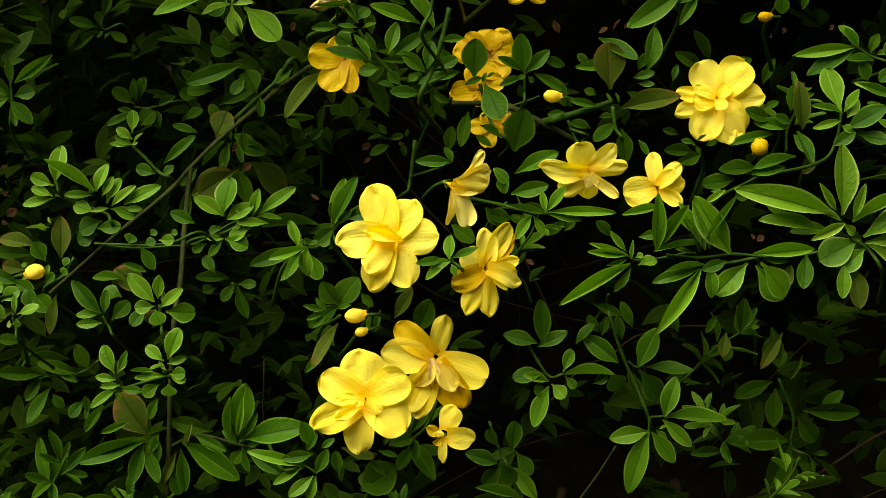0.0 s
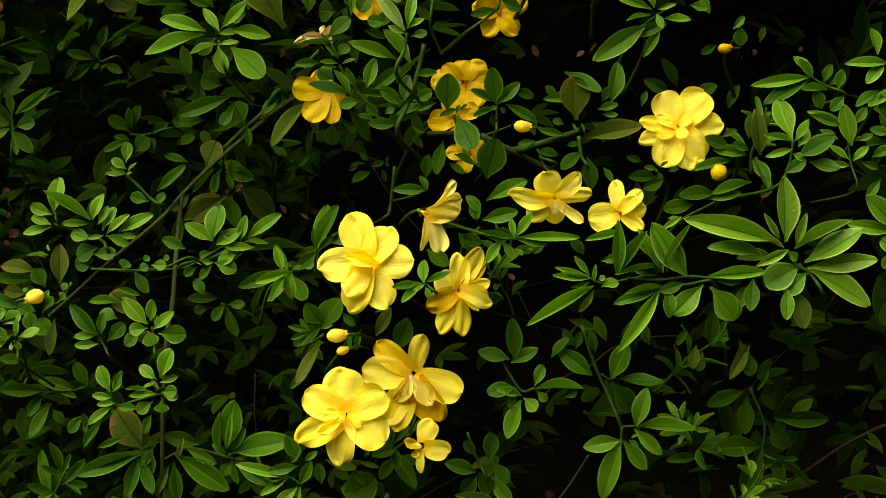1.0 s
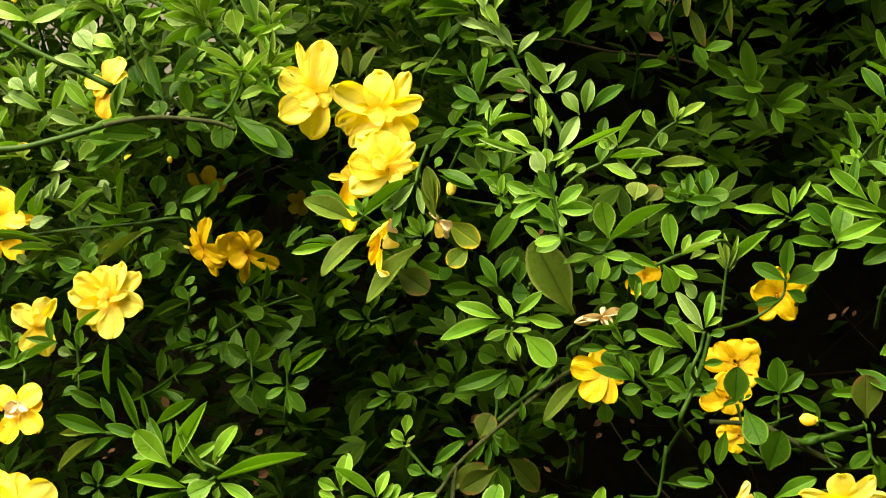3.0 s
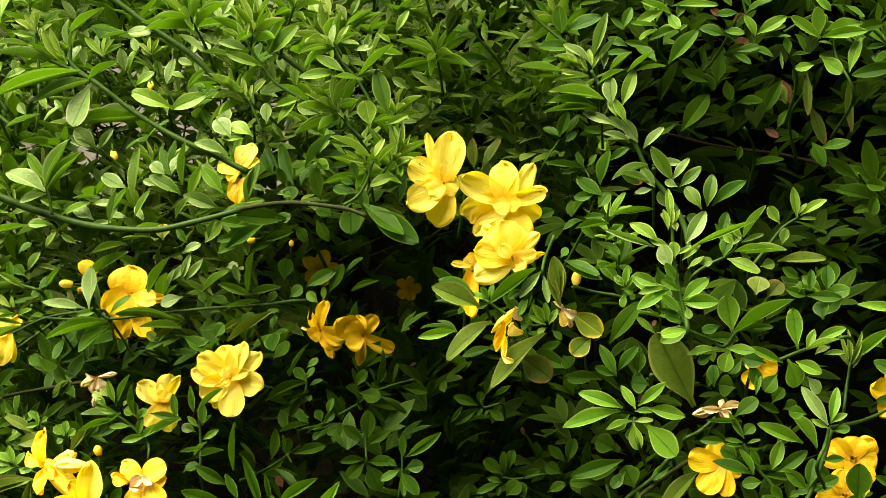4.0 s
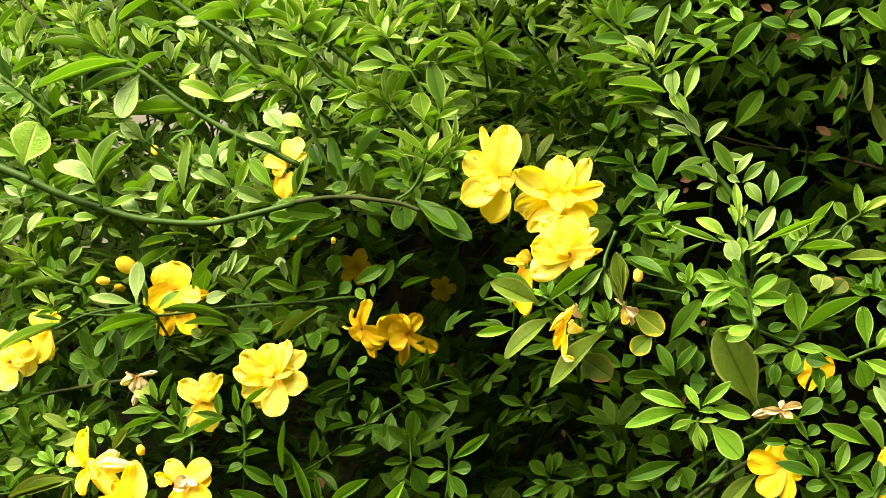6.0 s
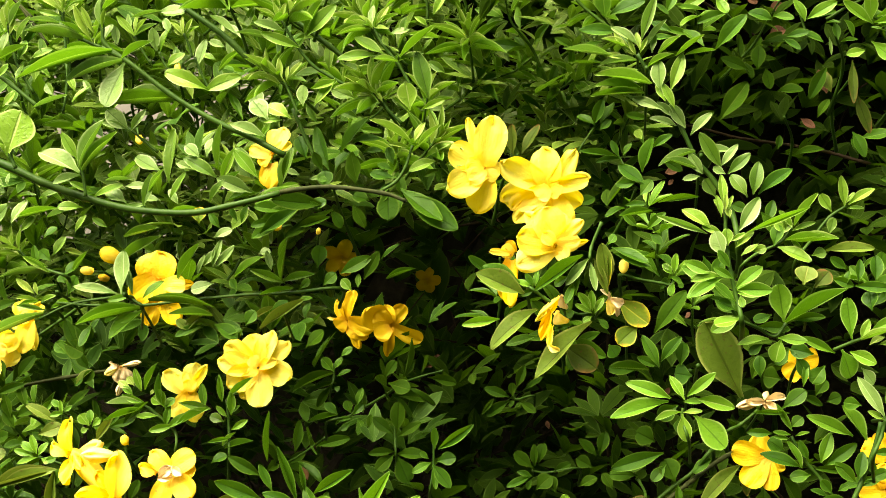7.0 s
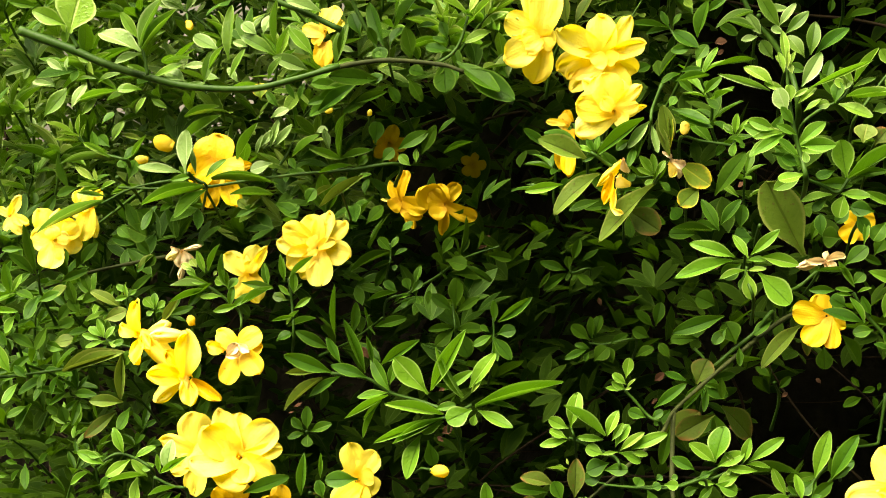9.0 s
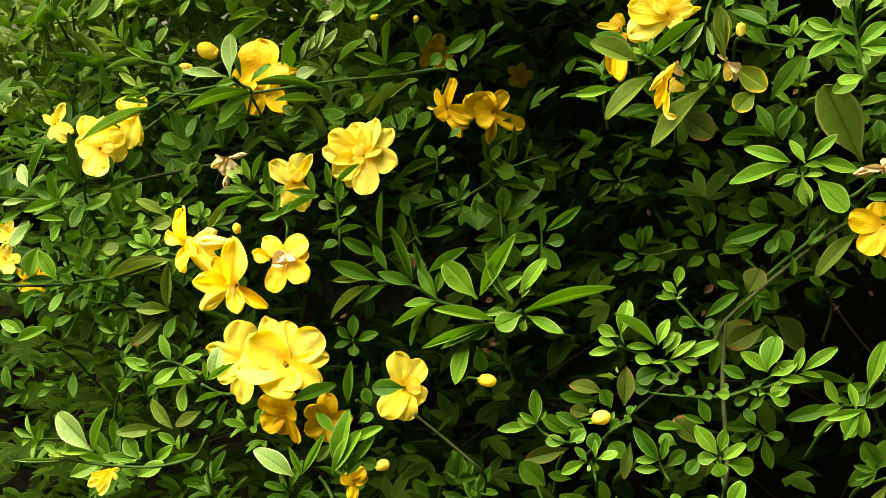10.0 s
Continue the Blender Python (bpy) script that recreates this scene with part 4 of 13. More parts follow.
stem(s, [(20.4, 62, -14.8), (14.2, 2, -8.6), (5.4, 2, -4.1), (-0.9, 2, -1)], 0.00082, 0.00049)


s = sprig(0.0816, 0.0000, 1.3542, "fresh light-green jasmine shoot with slender leaflets")
leaf(s, -9.7, 0, 8.4, -25.9, -1.5, 22.5, 0.34, "y")
leaf(s, -16.4, 0, 10.3, -12.5, 0.2, 27.3, 0.25, "m")
leaf(s, -24.3, 0, 7.8, -32.1, -3.7, 16.8, 0.42, "y")
leaf(s, -5.7, 0, 5.7, -8.7, -4.8, 16.6, 0.42, "y")
leaf(s, 0.2, 0, 2.8, 2.1, -1.5, 16.2, 0.22, "y")
leaf(s, 1.7, 0, 3.2, 19.1, 1.1, 17.4, 0.26, "y")
leaf(s, -0.3, 0, 1.9, -25.1, 2.1, 10.7, 0.16, "y")
leaf(s, -3.4, 0, -0.3, -21.8, -0.3, 7.3, 0.24, "y")
leaf(s, -2, 0, -0.6, -26.5, -4.9, -8.7, 0.25, "y")
leaf(s, 2.3, 0, -2.1, 16.7, -3, -3.5, 0.29, "y")
leaf(s, 1.1, 0, 1.8, 8, -1.3, 7.9, 0.31, "y")
leaf(s, 5.9, 0, -4.1, -1, 0.7, -1.1, 0.51, "y")
stem(s, [(12.1, 62, -35.7), (10, 2, -26), (5.3, 2, -11.1), (0.6, 2, -0.4)], 0.00095, 0.00057)

s = sprig(0.0891, 0.0200, 1.3404, "mid-green jasmine sprig with leaflets in threes")
leaf(s, 0.9, 0, 4.9, -19, -5.1, 8.5, 0.38, "m")
leaf(s, 1.8, 0, 3.1, -14.1, -4.6, -3.9, 0.45, "m")
leaf(s, 2.8, 0, 3.8, 18.2, -1.4, 4.7, 0.31, "m")
leaf(s, 8.8, 0, -2.2, 24, 2, 2.5, 0.48, "m")
leaf(s, 9.4, 0, -3.7, 19, -4, -8.2, 0.52, "m")
leaf(s, 18.5, 0, -7.9, 29.9, -5.8, -8.6, 0.42, "m")
leaf(s, 8.7, 0, -3.2, 3, -3, -9.6, 0.52, "m")
leaf(s, 9.6, 0, -9.5, 19, -1.2, -14.5, 0.31, "m")
leaf(s, 11.5, 0, -11.4, 15.2, -0.6, -17.2, 0.4, "m")
leaf(s, 21.6, 0, -19.2, 20.6, -3.4, -9.2, 0.47, "d")
leaf(s, 27.8, 0, -22.2, 25.9, -3.8, -10.9, 0.47, "d")
stem(s, [(5.2, 52, -36.1), (3.4, 27, -17.1), (11, 2, -6.1)], 0.001, 0.0006)

s = sprig(0.0653, 0.0300, 1.3433, "mid-green jasmine sprig with leaflets in threes")
leaf(s, -1.3, 0, 0.1, -19.2, -1.7, 4.9, 0.31, "m")
leaf(s, 1.3, 0, -0.6, -10.1, -0.9, -9.6, 0.49, "y")
leaf(s, 1.3, 0, -0.1, 15.5, -0.5, 2.9, 0.42, "m")
leaf(s, 1.4, 0, 1.9, 6.6, -0.3, 21.7, 0.5, "m")
leaf(s, -0.6, 0, 9.7, -11.5, -5.9, 20, 0.53, "m")
leaf(s, -5.9, 0, 7.5, -14.9, -1.5, 11.1, 0.48, "m")
leaf(s, 4.3, 0, 6.8, 12.6, 0.5, 13.8, 0.49, "d")
stem(s, [(-5.9, 52, -26.4), (2, 27, -7.4), (0.1, 2, 3.6)], 0.001, 0.0006)

s = sprig(0.0497, 0.0600, 1.3299, "mid-green jasmine sprig with leaflets in threes")
leaf(s, 0, 0, -0.5, -14.6, 2.2, 8.4, 0.42, "m")
leaf(s, 0.1, 0, 1.3, 1.9, -4.6, 18.7, 0.39, "m")
leaf(s, 0.9, 0, -1.6, 16.6, 1, 3.6, 0.69, "d")
leaf(s, 0.4, 0, -5.3, 9.3, -0.7, -10.3, 0.61, "m")
leaf(s, -2.5, 0, -9.3, -15, 1.4, -11, 0.41, "d")
leaf(s, -6.3, 0, 13.8, -1.1, -3, 21.1, 0.5, "d")
leaf(s, -10.3, 0, 14.1, -15.4, -0.2, 18.4, 0.5, "d")
stem(s, [(-23.5, 62, -25.3), (-17.6, 2, -18.5), (-2.1, 2, -8.8), (0.8, 2, 1.4)], 0.0009, 0.00054)

s = sprig(0.1198, 0.0500, 1.3142, "fresh light-green jasmine shoot with slender leaflets")
leaf(s, -0.5, 0, -0.5, -20, 1.2, 10, 0.25, "y")
leaf(s, 0.6, 0, 0.4, -2, -1.8, 11.1, 0.35, "y")
leaf(s, -1.8, 0, -3.1, -14.1, -4.3, -4, 0.21, "y")
leaf(s, 1.5, 0, -2.3, 3.4, -2.5, -9.3, 0.49, "y")
leaf(s, 2.1, 0, -0.7, 10.6, -3.6, 1.4, 0.26, "y")
leaf(s, 5.1, 0, -5.2, 16.2, -5.2, -6.1, 0.37, "y")
leaf(s, 22.4, 0, 6.1, 2.4, -6.5, 9.3, 0.22, "m")
leaf(s, 21, 0, 5.2, 28.1, -1, -4.1, 0.41, "y")
leaf(s, 18, 0, 0.2, 25.8, -3.7, -2.1, 0.53, "m")
stem(s, [(-9.5, 52, -30), (-3.6, 27, -11), (7.6, 2, 0)], 0.001, 0.0006)

s = sprig(0.1513, 0.1000, 1.3542, "mid-green jasmine sprig with leaflets in threes")
leaf(s, -1.5, 0, -0.7, -11.5, 0.1, 5.1, 0.35, "m")
leaf(s, -3, 0, -1.5, -11.9, -0.1, -4.8, 0.5, "m")
leaf(s, 0, 0, 0, 2.2, 0.4, 10.6, 0.4, "m")
leaf(s, 1.4, 0, -0.1, 12.8, 0.5, 8.7, 0.4, "m")
leaf(s, 1.1, 0, -4.1, 7.2, -0.1, -2.8, 0.5, "m")
leaf(s, -2, 0, -7.8, 13.7, 2.3, -24.4, 0.39, "d")
leaf(s, -2.5, 0, 6.4, -3.9, 1.8, 20.8, 0.39, "d")
leaf(s, 11.8, 0, 5.3, 16.6, -1.1, 19, 0.51, "d")
stem(s, [(7.8, 62, -23.5), (5.6, 2, -13.9), (1.2, 2, -0.8)], 0.00082, 0.00049)
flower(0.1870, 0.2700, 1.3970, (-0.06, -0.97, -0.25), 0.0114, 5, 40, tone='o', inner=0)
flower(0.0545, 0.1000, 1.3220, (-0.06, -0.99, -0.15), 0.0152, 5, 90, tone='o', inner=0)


bud(-0.1046, 0.0300, 1.3827, (-0.18, -0.46, -0.87), 0.0070)

s = sprig(-0.1478, 0.1000, 1.4511, "jasmine sprig with ageing, brown-edged leaflets")
leaf(s, -4.6, 0, -7.9, -5.6, -4.5, 6.9, 0.4, "w")
leaf(s, -0.2, 0, -8, 8.8, 0, 7.1, 0.38, "w")
stem(s, [(-16.1, 52, -37.9), (-10.7, 27, -18.9), (-2.4, 2, -7.9)], 0.001, 0.0006)


s = sprig(0.0195, 0.0400, 1.4887, "fresh light-green jasmine shoot with slender leaflets")
leaf(s, -6, 0, 0.7, -21.5, -6.8, 10, 0.33, "y")
leaf(s, -6.4, 0, 2.9, -7.9, -5.6, 15.1, 0.5, "y")
leaf(s, -3.7, 0, 3.9, 14.2, -0.7, 9, 0.36, "y")
leaf(s, -5.2, 0, 1.2, 13.7, -8.5, 3.3, 0.27, "y")
leaf(s, -2.7, 0, -1.3, 4.4, -4.3, 4.2, 0.32, "y")
leaf(s, -9.8, 0, -11.6, -19.4, -1.6, -13.8, 0.47, "y")
leaf(s, -6.9, 0, -7.4, 2.9, -0.8, -16.6, 0.55, "y", "spoon")
leaf(s, 6.5, 0, -16, 12.8, 1.5, 1.5, 0.31, "y")
leaf(s, 4.1, 0, 2.5, 13.1, -0.2, -0.6, 0.3, "y")
leaf(s, -0.6, 0, 13.6, -6.4, -3.5, 19.7, 0.47, "y")
leaf(s, 6.1, 0, 16.1, 14.8, -0.7, 10.1, 0.4, "m")
leaf(s, -0.1, 0, -2.8, -6.5, 0.4, 0.3, 0.3, "y")
stem(s, [(10.7, 62, -36.6), (8.3, 2, -27), (1.4, 2, -7.8), (0.6, 2, 3.1)], 0.00082, 0.00049)

s = sprig(-0.0567, 0.0500, 1.5079, "mid-green jasmine sprig with leaflets in threes")
leaf(s, 2.2, 0, -1.4, -10.7, -5.6, 5.7, 0.28, "y")
leaf(s, -1, 0, 1.2, -15.4, 0, -4.9, 0.35, "y")
leaf(s, 0.6, 0, 0, 5.2, -3.1, -9.8, 0.51, "y", "spoon")
leaf(s, 2.9, 0, 2.7, 24.1, -6, 2.5, 0.2, "y")
leaf(s, -4.3, 0, -6.8, -18.5, -6.1, -6.9, 0.26, "m")
leaf(s, 5.1, 0, -8.5, -8.5, 0.1, -11.3, 0.36, "m")
leaf(s, 0.1, 0, -25.6, 14.4, -3.1, -9.7, 0.37, "m")
leaf(s, -5.8, 0, -24.2, -14.5, 1.2, -14.7, 0.54, "m")
leaf(s, 5.3, 0, -3, 8.7, -1.5, 4.9, 0.52, "m")
leaf(s, -1.1, 0, 4.3, -3.9, -3.6, 13.2, 0.31, "y")
stem(s, [(-2.6, 62, 21.4), (-1.7, 2, 17.5), (0.3, 2, 0.5), (8, 2, -10.9)], 0.00082, 0.00049)

s = sprig(-0.0152, 0.0500, 1.4979, "mid-green jasmine sprig with leaflets in threes")
leaf(s, 0.1, 0, -3.8, -3.9, -3.7, 6.4, 0.42, "y")
leaf(s, 1.2, 0, -2.8, 14.5, -4.9, 4.9, 0.38, "y")
leaf(s, 3.4, 0, -2.9, 15.7, 1.5, 2, 0.29, "m")
leaf(s, -14.3, 0, -0.8, -5.2, -3.2, -2.2, 0.5, "m")
leaf(s, -14.9, 0, -2.7, -24.8, -4.3, 2.2, 0.55, "m")
leaf(s, -2.3, 0, -9.8, 8.8, -2.8, -12, 0.4, "m")
leaf(s, -3.1, 0, 7.9, 6.9, -5.1, 12.8, 0.36, "m")
leaf(s, -7.4, 0, 8.1, -18.1, -2, 6.9, 0.47, "m")
leaf(s, -10.3, 0, 11.6, -14.1, -0.7, 19.9, 0.51, "m")
leaf(s, -0.9, 0, 9.8, -4.6, -0.6, 19.5, 0.3, "m")
leaf(s, 4.5, 0, 11, 12.1, -4, 17.9, 0.32, "m")
leaf(s, -10, 0, -12, -2.7, -3.3, -17.2, 0.38, "m")
leaf(s, -8.6, 0, -10.7, 2, -1.7, -8.8, 0.41, "m")
stem(s, [(-9.7, 62, 29.8), (-7.9, 2, 26), (-2.2, 2, 3.4), (2.4, 2, -13.4)], 0.00082, 0.00049)

s = sprig(0.0055, 0.0600, 1.4940, "mid-green jasmine sprig with leaflets in threes")
leaf(s, -3, 0, -6.9, -4.1, -0.3, 1.5, 0.5, "m")
leaf(s, -1.7, 0, -7.8, 6.2, -1.5, -6.2, 0.31, "m")
leaf(s, -7, 0, -5.4, -6.5, -0.9, -14, 0.19, "p")
leaf(s, 0.2, 0, 2.8, 6.8, 0.9, -4.3, 0.5, "m")
leaf(s, -8.1, 0, 1.7, -1.8, -2.5, 1.7, 0.3, "m")
stem(s, [(3.5, 52, -33.1), (5.7, 27, -14.1), (-3.9, 2, -3.1)], 0.001, 0.0006)

s = sprig(0.0227, 0.1000, 1.4674, "hanging faded long jasmine leaves in shade")
leaf(s, -3.4, 0, 18.4, -5.3, -6.3, -4.5, 0.2, "w")
leaf(s, -2.8, 0, 1.5, 3.2, -3.2, -18.9, 0.29, "w")
leaf(s, 17.3, 0, 14.1, 16.2, -3.5, -13.5, 0.15, "w")
leaf(s, -14.8, 0, 2.9, -19.7, 1.2, 15.7, 0.49, "w")
leaf(s, -16.5, 0, 15.3, -26.2, -2, 0.5, 0.39, "d")
stem(s, [(-0.7, 52, -19.6), (-8.2, 27, -0.6), (-4, 2, 10.4)], 0.001, 0.0006)

s = sprig(-0.0171, 0.1500, 1.4973, "jasmine sprig in the shade, the shade put into its leaf colour")
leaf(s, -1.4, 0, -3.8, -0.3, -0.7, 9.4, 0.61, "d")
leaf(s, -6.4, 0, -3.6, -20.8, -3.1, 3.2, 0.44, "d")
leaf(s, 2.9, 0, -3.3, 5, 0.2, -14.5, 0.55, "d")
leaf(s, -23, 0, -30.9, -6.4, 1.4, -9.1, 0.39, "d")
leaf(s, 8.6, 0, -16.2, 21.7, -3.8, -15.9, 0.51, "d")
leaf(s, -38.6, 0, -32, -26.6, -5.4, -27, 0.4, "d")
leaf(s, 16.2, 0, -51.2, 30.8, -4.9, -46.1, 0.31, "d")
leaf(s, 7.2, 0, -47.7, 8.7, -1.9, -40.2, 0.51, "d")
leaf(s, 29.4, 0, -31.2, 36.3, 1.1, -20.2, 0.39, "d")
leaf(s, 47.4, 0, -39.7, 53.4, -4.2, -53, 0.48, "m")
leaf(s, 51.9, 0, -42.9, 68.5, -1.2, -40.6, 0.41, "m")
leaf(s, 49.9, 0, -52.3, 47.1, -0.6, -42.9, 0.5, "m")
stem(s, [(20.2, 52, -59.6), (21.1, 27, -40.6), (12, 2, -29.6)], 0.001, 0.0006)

s = sprig(-0.1040, 0.1800, 1.4721, "mid-green jasmine sprig with leaflets in threes")
leaf(s, -1.4, 0, -1, -10.5, 1.5, 7.2, 0.41, "m")
leaf(s, -1.3, 0, -0.3, 3.4, -5.7, 12.7, 0.45, "m")
leaf(s, 1.9, 0, -0.4, 11.4, 0.2, 11.5, 0.36, "m")
leaf(s, 1.8, 0, -3.7, 7.7, -2.1, 1.7, 0.71, "m")
stem(s, [(-15.8, 62, -26.3), (-11.9, 2, -17.5), (-1.6, 2, -1.9)], 0.00082, 0.00049)
leaf(s, 10.7, 0, -19.5, -10.2, -8.2, -15.8, 0.19, "m")
leaf(s, 11.7, 0, -19.2, 7.7, -0.7, -10, 0.4, "m")
leaf(s, 14, 0, -18.6, 19.1, 0.5, -11.5, 0.4, "m")
leaf(s, 12.3, 0, -20.5, -1.4, -1.4, -20.9, 0.3, "m")
stem(s, [(17.7, 62, -37.8), (15.4, 2, -28.2), (11.8, 2, -18.2)], 0.00082, 0.00049)

s = sprig(-0.0906, 0.0900, 1.4316, "mid-green jasmine sprig with leaflets in threes")
leaf(s, 2, 0, -0.7, 6.2, -7.6, 15.5, 0.44, "m")
leaf(s, 2.6, 0, -6.5, -10.4, 2.1, 2.9, 0.49, "m")
leaf(s, -1.7, 0, -5.8, -11.9, -2.2, -7.2, 0.48, "m")
leaf(s, 0.4, 0, -12.2, 6.3, -0.7, -4.7, 0.71, "m")
leaf(s, -7.8, 0, -17.2, 3.1, -0.2, -16.4, 0.35, "m")
leaf(s, -7.8, 0, -18.6, -18.1, -3.1, -21.5, 0.38, "m")
leaf(s, -9.3, 0, -20, -2.6, -2.1, -27.7, 0.39, "m")
leaf(s, 3.2, 0, -29.1, 11.8, -3.1, -21, 0.4, "m")
leaf(s, 7.5, 0, 11.4, 16, -4.4, 17.6, 0.4, "m")
leaf(s, 5.2, 0, 26, -6.5, -4.8, 27.1, 0.36, "d")
leaf(s, 11.6, 0, 5.4, 21.4, -0.2, -0.7, 0.5, "d")
leaf(s, 4.5, 0, -32, 9.9, -1.5, -36.6, 0.69, "m")
leaf(s, -30.7, 0, -16.5, -21.9, 0.7, -11.4, 0.59, "d")
stem(s, [(-16.8, 52, -38.9), (-5.7, 27, -19.9), (-1.6, 2, -8.9)], 0.001, 0.0006)

s = sprig(-0.0985, 0.0800, 1.5116, "mid-green jasmine sprig with leaflets in threes")
leaf(s, -7, 0, -4.4, -8.5, -5.8, 8.1, 0.66, "m")
leaf(s, -4.4, 0, -3.4, 11.8, -5, 3.5, 0.46, "m")
leaf(s, -0.4, 0, -12.3, -19.7, -6.6, -10.8, 0.34, "m")
leaf(s, 25.2, 0, -12.7, 15.6, 1.3, -6.7, 0.4, "m")
leaf(s, 26.5, 0, -15.6, 13.8, 0.3, -15.7, 0.3, "m")
leaf(s, 22.7, 0, -3.8, 28.4, 1.1, 7.9, 0.39, "m")
leaf(s, 17.2, 0, 2.2, 24, -1.3, -4.2, 0.29, "m")
leaf(s, -14.1, 0, 6.4, -19.7, -3.2, 11.6, 0.49, "m")
leaf(s, -23.5, 0, -19.6, -31.9, -2.1, -13.9, 0.4, "d")
leaf(s, -9.1, 0, -17.2, -17.9, -2.8, -19.8, 0.46, "m")
stem(s, [(-34.4, 62, 25.3), (-30.8, 2, 22.3), (-19.8, 2, 4.2), (-3.1, 2, -11.1), (7.9, 2, -23.2), (12.6, 62, -31.4)], 0.00095, 0.00057)

flower(-0.2655, 0.3200, 1.4117, (0.05, -0.92, -0.38), 0.0131, 5, 0, tone='o', inner=0)
flower(-0.2132, 0.4000, 1.4013, (0.05, -0.92, -0.38), 0.0100, 5, 0, tone='o', inner=0)


bud(-0.3816, 0.2000, 1.4038, (-0.86, -0.26, 0.45), 0.0125, fat=1.2)
bud(-0.3968, 0.2000, 1.3974, (-0.91, -0.40, 0.07), 0.0080)
bud(-0.3905, 0.2100, 1.3934, (-0.86, -0.46, 0.20), 0.0069, tone='o')
bud(-0.3377, 0.1600, 1.5087, (0.14, -0.58, -0.80), 0.0056)
bud(-0.3597, 0.1600, 1.4693, (0.26, -0.50, -0.82), 0.0065)

s = sprig(-0.348, 0.050, 1.493, "long green arching jasmine stem across the shrub")
stem(s, [(-0.7, 2, 0), (11.1, 2, -6.6), (31.5, 2, -23.1), (52.4, 2, -36.5), (70.3, 2, -45.4), (86.8, 2, -54.6)], 0.0011, 0.0015)

s = sprig(-0.405, 0.020, 1.441, "long thick green jasmine stem arching across the shrub")
stem(s, [(-0.7, 2, 0.8), (10.2, 2, -3.9), (23.7, 2, -9.7), (37.2, 2, -16.5), (55.9, 2, -23.7), (77.2, 2, -29.9), (103.8, 2, -32.6), (122.3, 2, -30), (146, 2, -24.7)], 0.0022, 0.0013)

s = sprig(-0.269, 0.050, 1.419, "brown horizontal jasmine stem in shade")
stem(s, [(-0.7, 2, 0.4), (10.3, 2, 2.5), (29.5, 2, 3.6), (54.1, 2, 0), (64.9, 2, -4.1)], 0.0013, 0.00094, name="woody_stem", mat=M_WOOD)

s = sprig(-0.347, 0.090, 1.544, "long green arching jasmine stem across the shrub")
stem(s, [(-0.2, 2, 0.8), (8.7, 2, -5.6), (26.6, 2, -19.9), (44.4, 2, -32.9), (53.2, 2, -40.5), (64.9, 2, -52.8)], 0.0014, 0.0017)

s = sprig(-0.272, 0.090, 1.523, "dark green jasmine stem behind young leaves")
stem(s, [(-0.8, 2, 0.6), (6.5, 2, -6), (16.7, 2, -13.8), (28.3, 2, -23.2), (37, 2, -30.6)], 0.0014, 0.0014)

s = sprig(-0.250, 0.080, 1.537, "long green arching jasmine stem across the shrub")
stem(s, [(-0.4, 2, 0.8), (5.9, 2, -5.4), (19.6, 2, -17.7), (27.5, 2, -29.8), (33.7, 2, -38.8)], 0.0015, 0.0014)

s = sprig(-0.422, 0.090, 1.497, "dark green jasmine stem behind young leaves")
stem(s, [(-0.6, 2, 0.1), (14.6, 2, -11.6), (29.6, 2, -24.4)], 0.0011, 0.0011)

s = sprig(-0.431, 0.140, 1.552, "dark brown twig behind young leaves")
stem(s, [(-5, 2, 4.4), (8.1, 2, -9.1), (17.8, 2, -19.3)], 0.00076, 0.00091, name="woody_stem", mat=M_WOOD)
stem(s, [(3.2, 2, -3.1), (14.6, 2, -17.5), (26, 2, -34.1)], 0.00076, 0.00091, name="woody_stem", mat=M_WOOD)

s = sprig(-0.338, 0.045, 1.486, "pale green leaf of three leaflets on an arching stem")
leaf(s, 1.2, 0, -1.7, -25.5, -5.4, -11.6, 0.23, "p", "lance")
leaf(s, 2.6, 0, -2.3, -6.3, -4.9, -23.8, 0.55, "p", "spoon")
leaf(s, -3.8, 0, 2.9, -47.9, -11.1, -7.8, 0.11, "g", "lance")
leaf(s, 1.2, 0, -0.1, 16.1, -4.5, 7.8, 0.25, "g", "lance")

s = sprig(-0.353, 0.050, 1.501, "fresh light-green shoot tip with long folded leaflets")
leaf(s, 4.9, 0, 8.5, 22.6, -4.7, 21.5, 0.17, "g", "lance")
leaf(s, -0.4, 0, -3.7, -7.6, -4.9, 12, 0.23, "t", "lance")
leaf(s, 1.2, 0, -1.5, -4.9, -0.1, 11.7, 0.25, "t", "lance")
leaf(s, 4.4, 0, 2.8, 4.1, -1.9, 16.8, 0.25, "p", "lance")
leaf(s, 5.2, 0, 1.1, 7.8, -2.9, 11, 0.23, "t", "lance")
leaf(s, -4.4, 0, -4.4, -31.3, -5.4, 0.4, 0.097, "p", "lance")
leaf(s, -1.6, 0, -3.1, -14.3, -4.1, 4, 0.18, "g", "lance")
leaf(s, -15.7, 0, 3.9, -31.7, -0.5, 6.4, 0.16, "p", "lance")
leaf(s, 3.9, 6, -5.9, 6.4, 4.5, 5, 0.54, "p", "spoon")
leaf(s, 10.7, 6, -5.9, 9.8, 5.3, 3.4, 0.45, "p")
stem(s, [(4, 2, 9.6), (4.6, 2, 1.1), (5.7, 2, -6.1), (16.1, 2, -14.6)], 0.0008, 0.0011)
stem(s, [(-16.9, 2, 4.8), (-5.6, 2, -3.4), (4.6, 2, -8)], 0.00067, 0.0008)

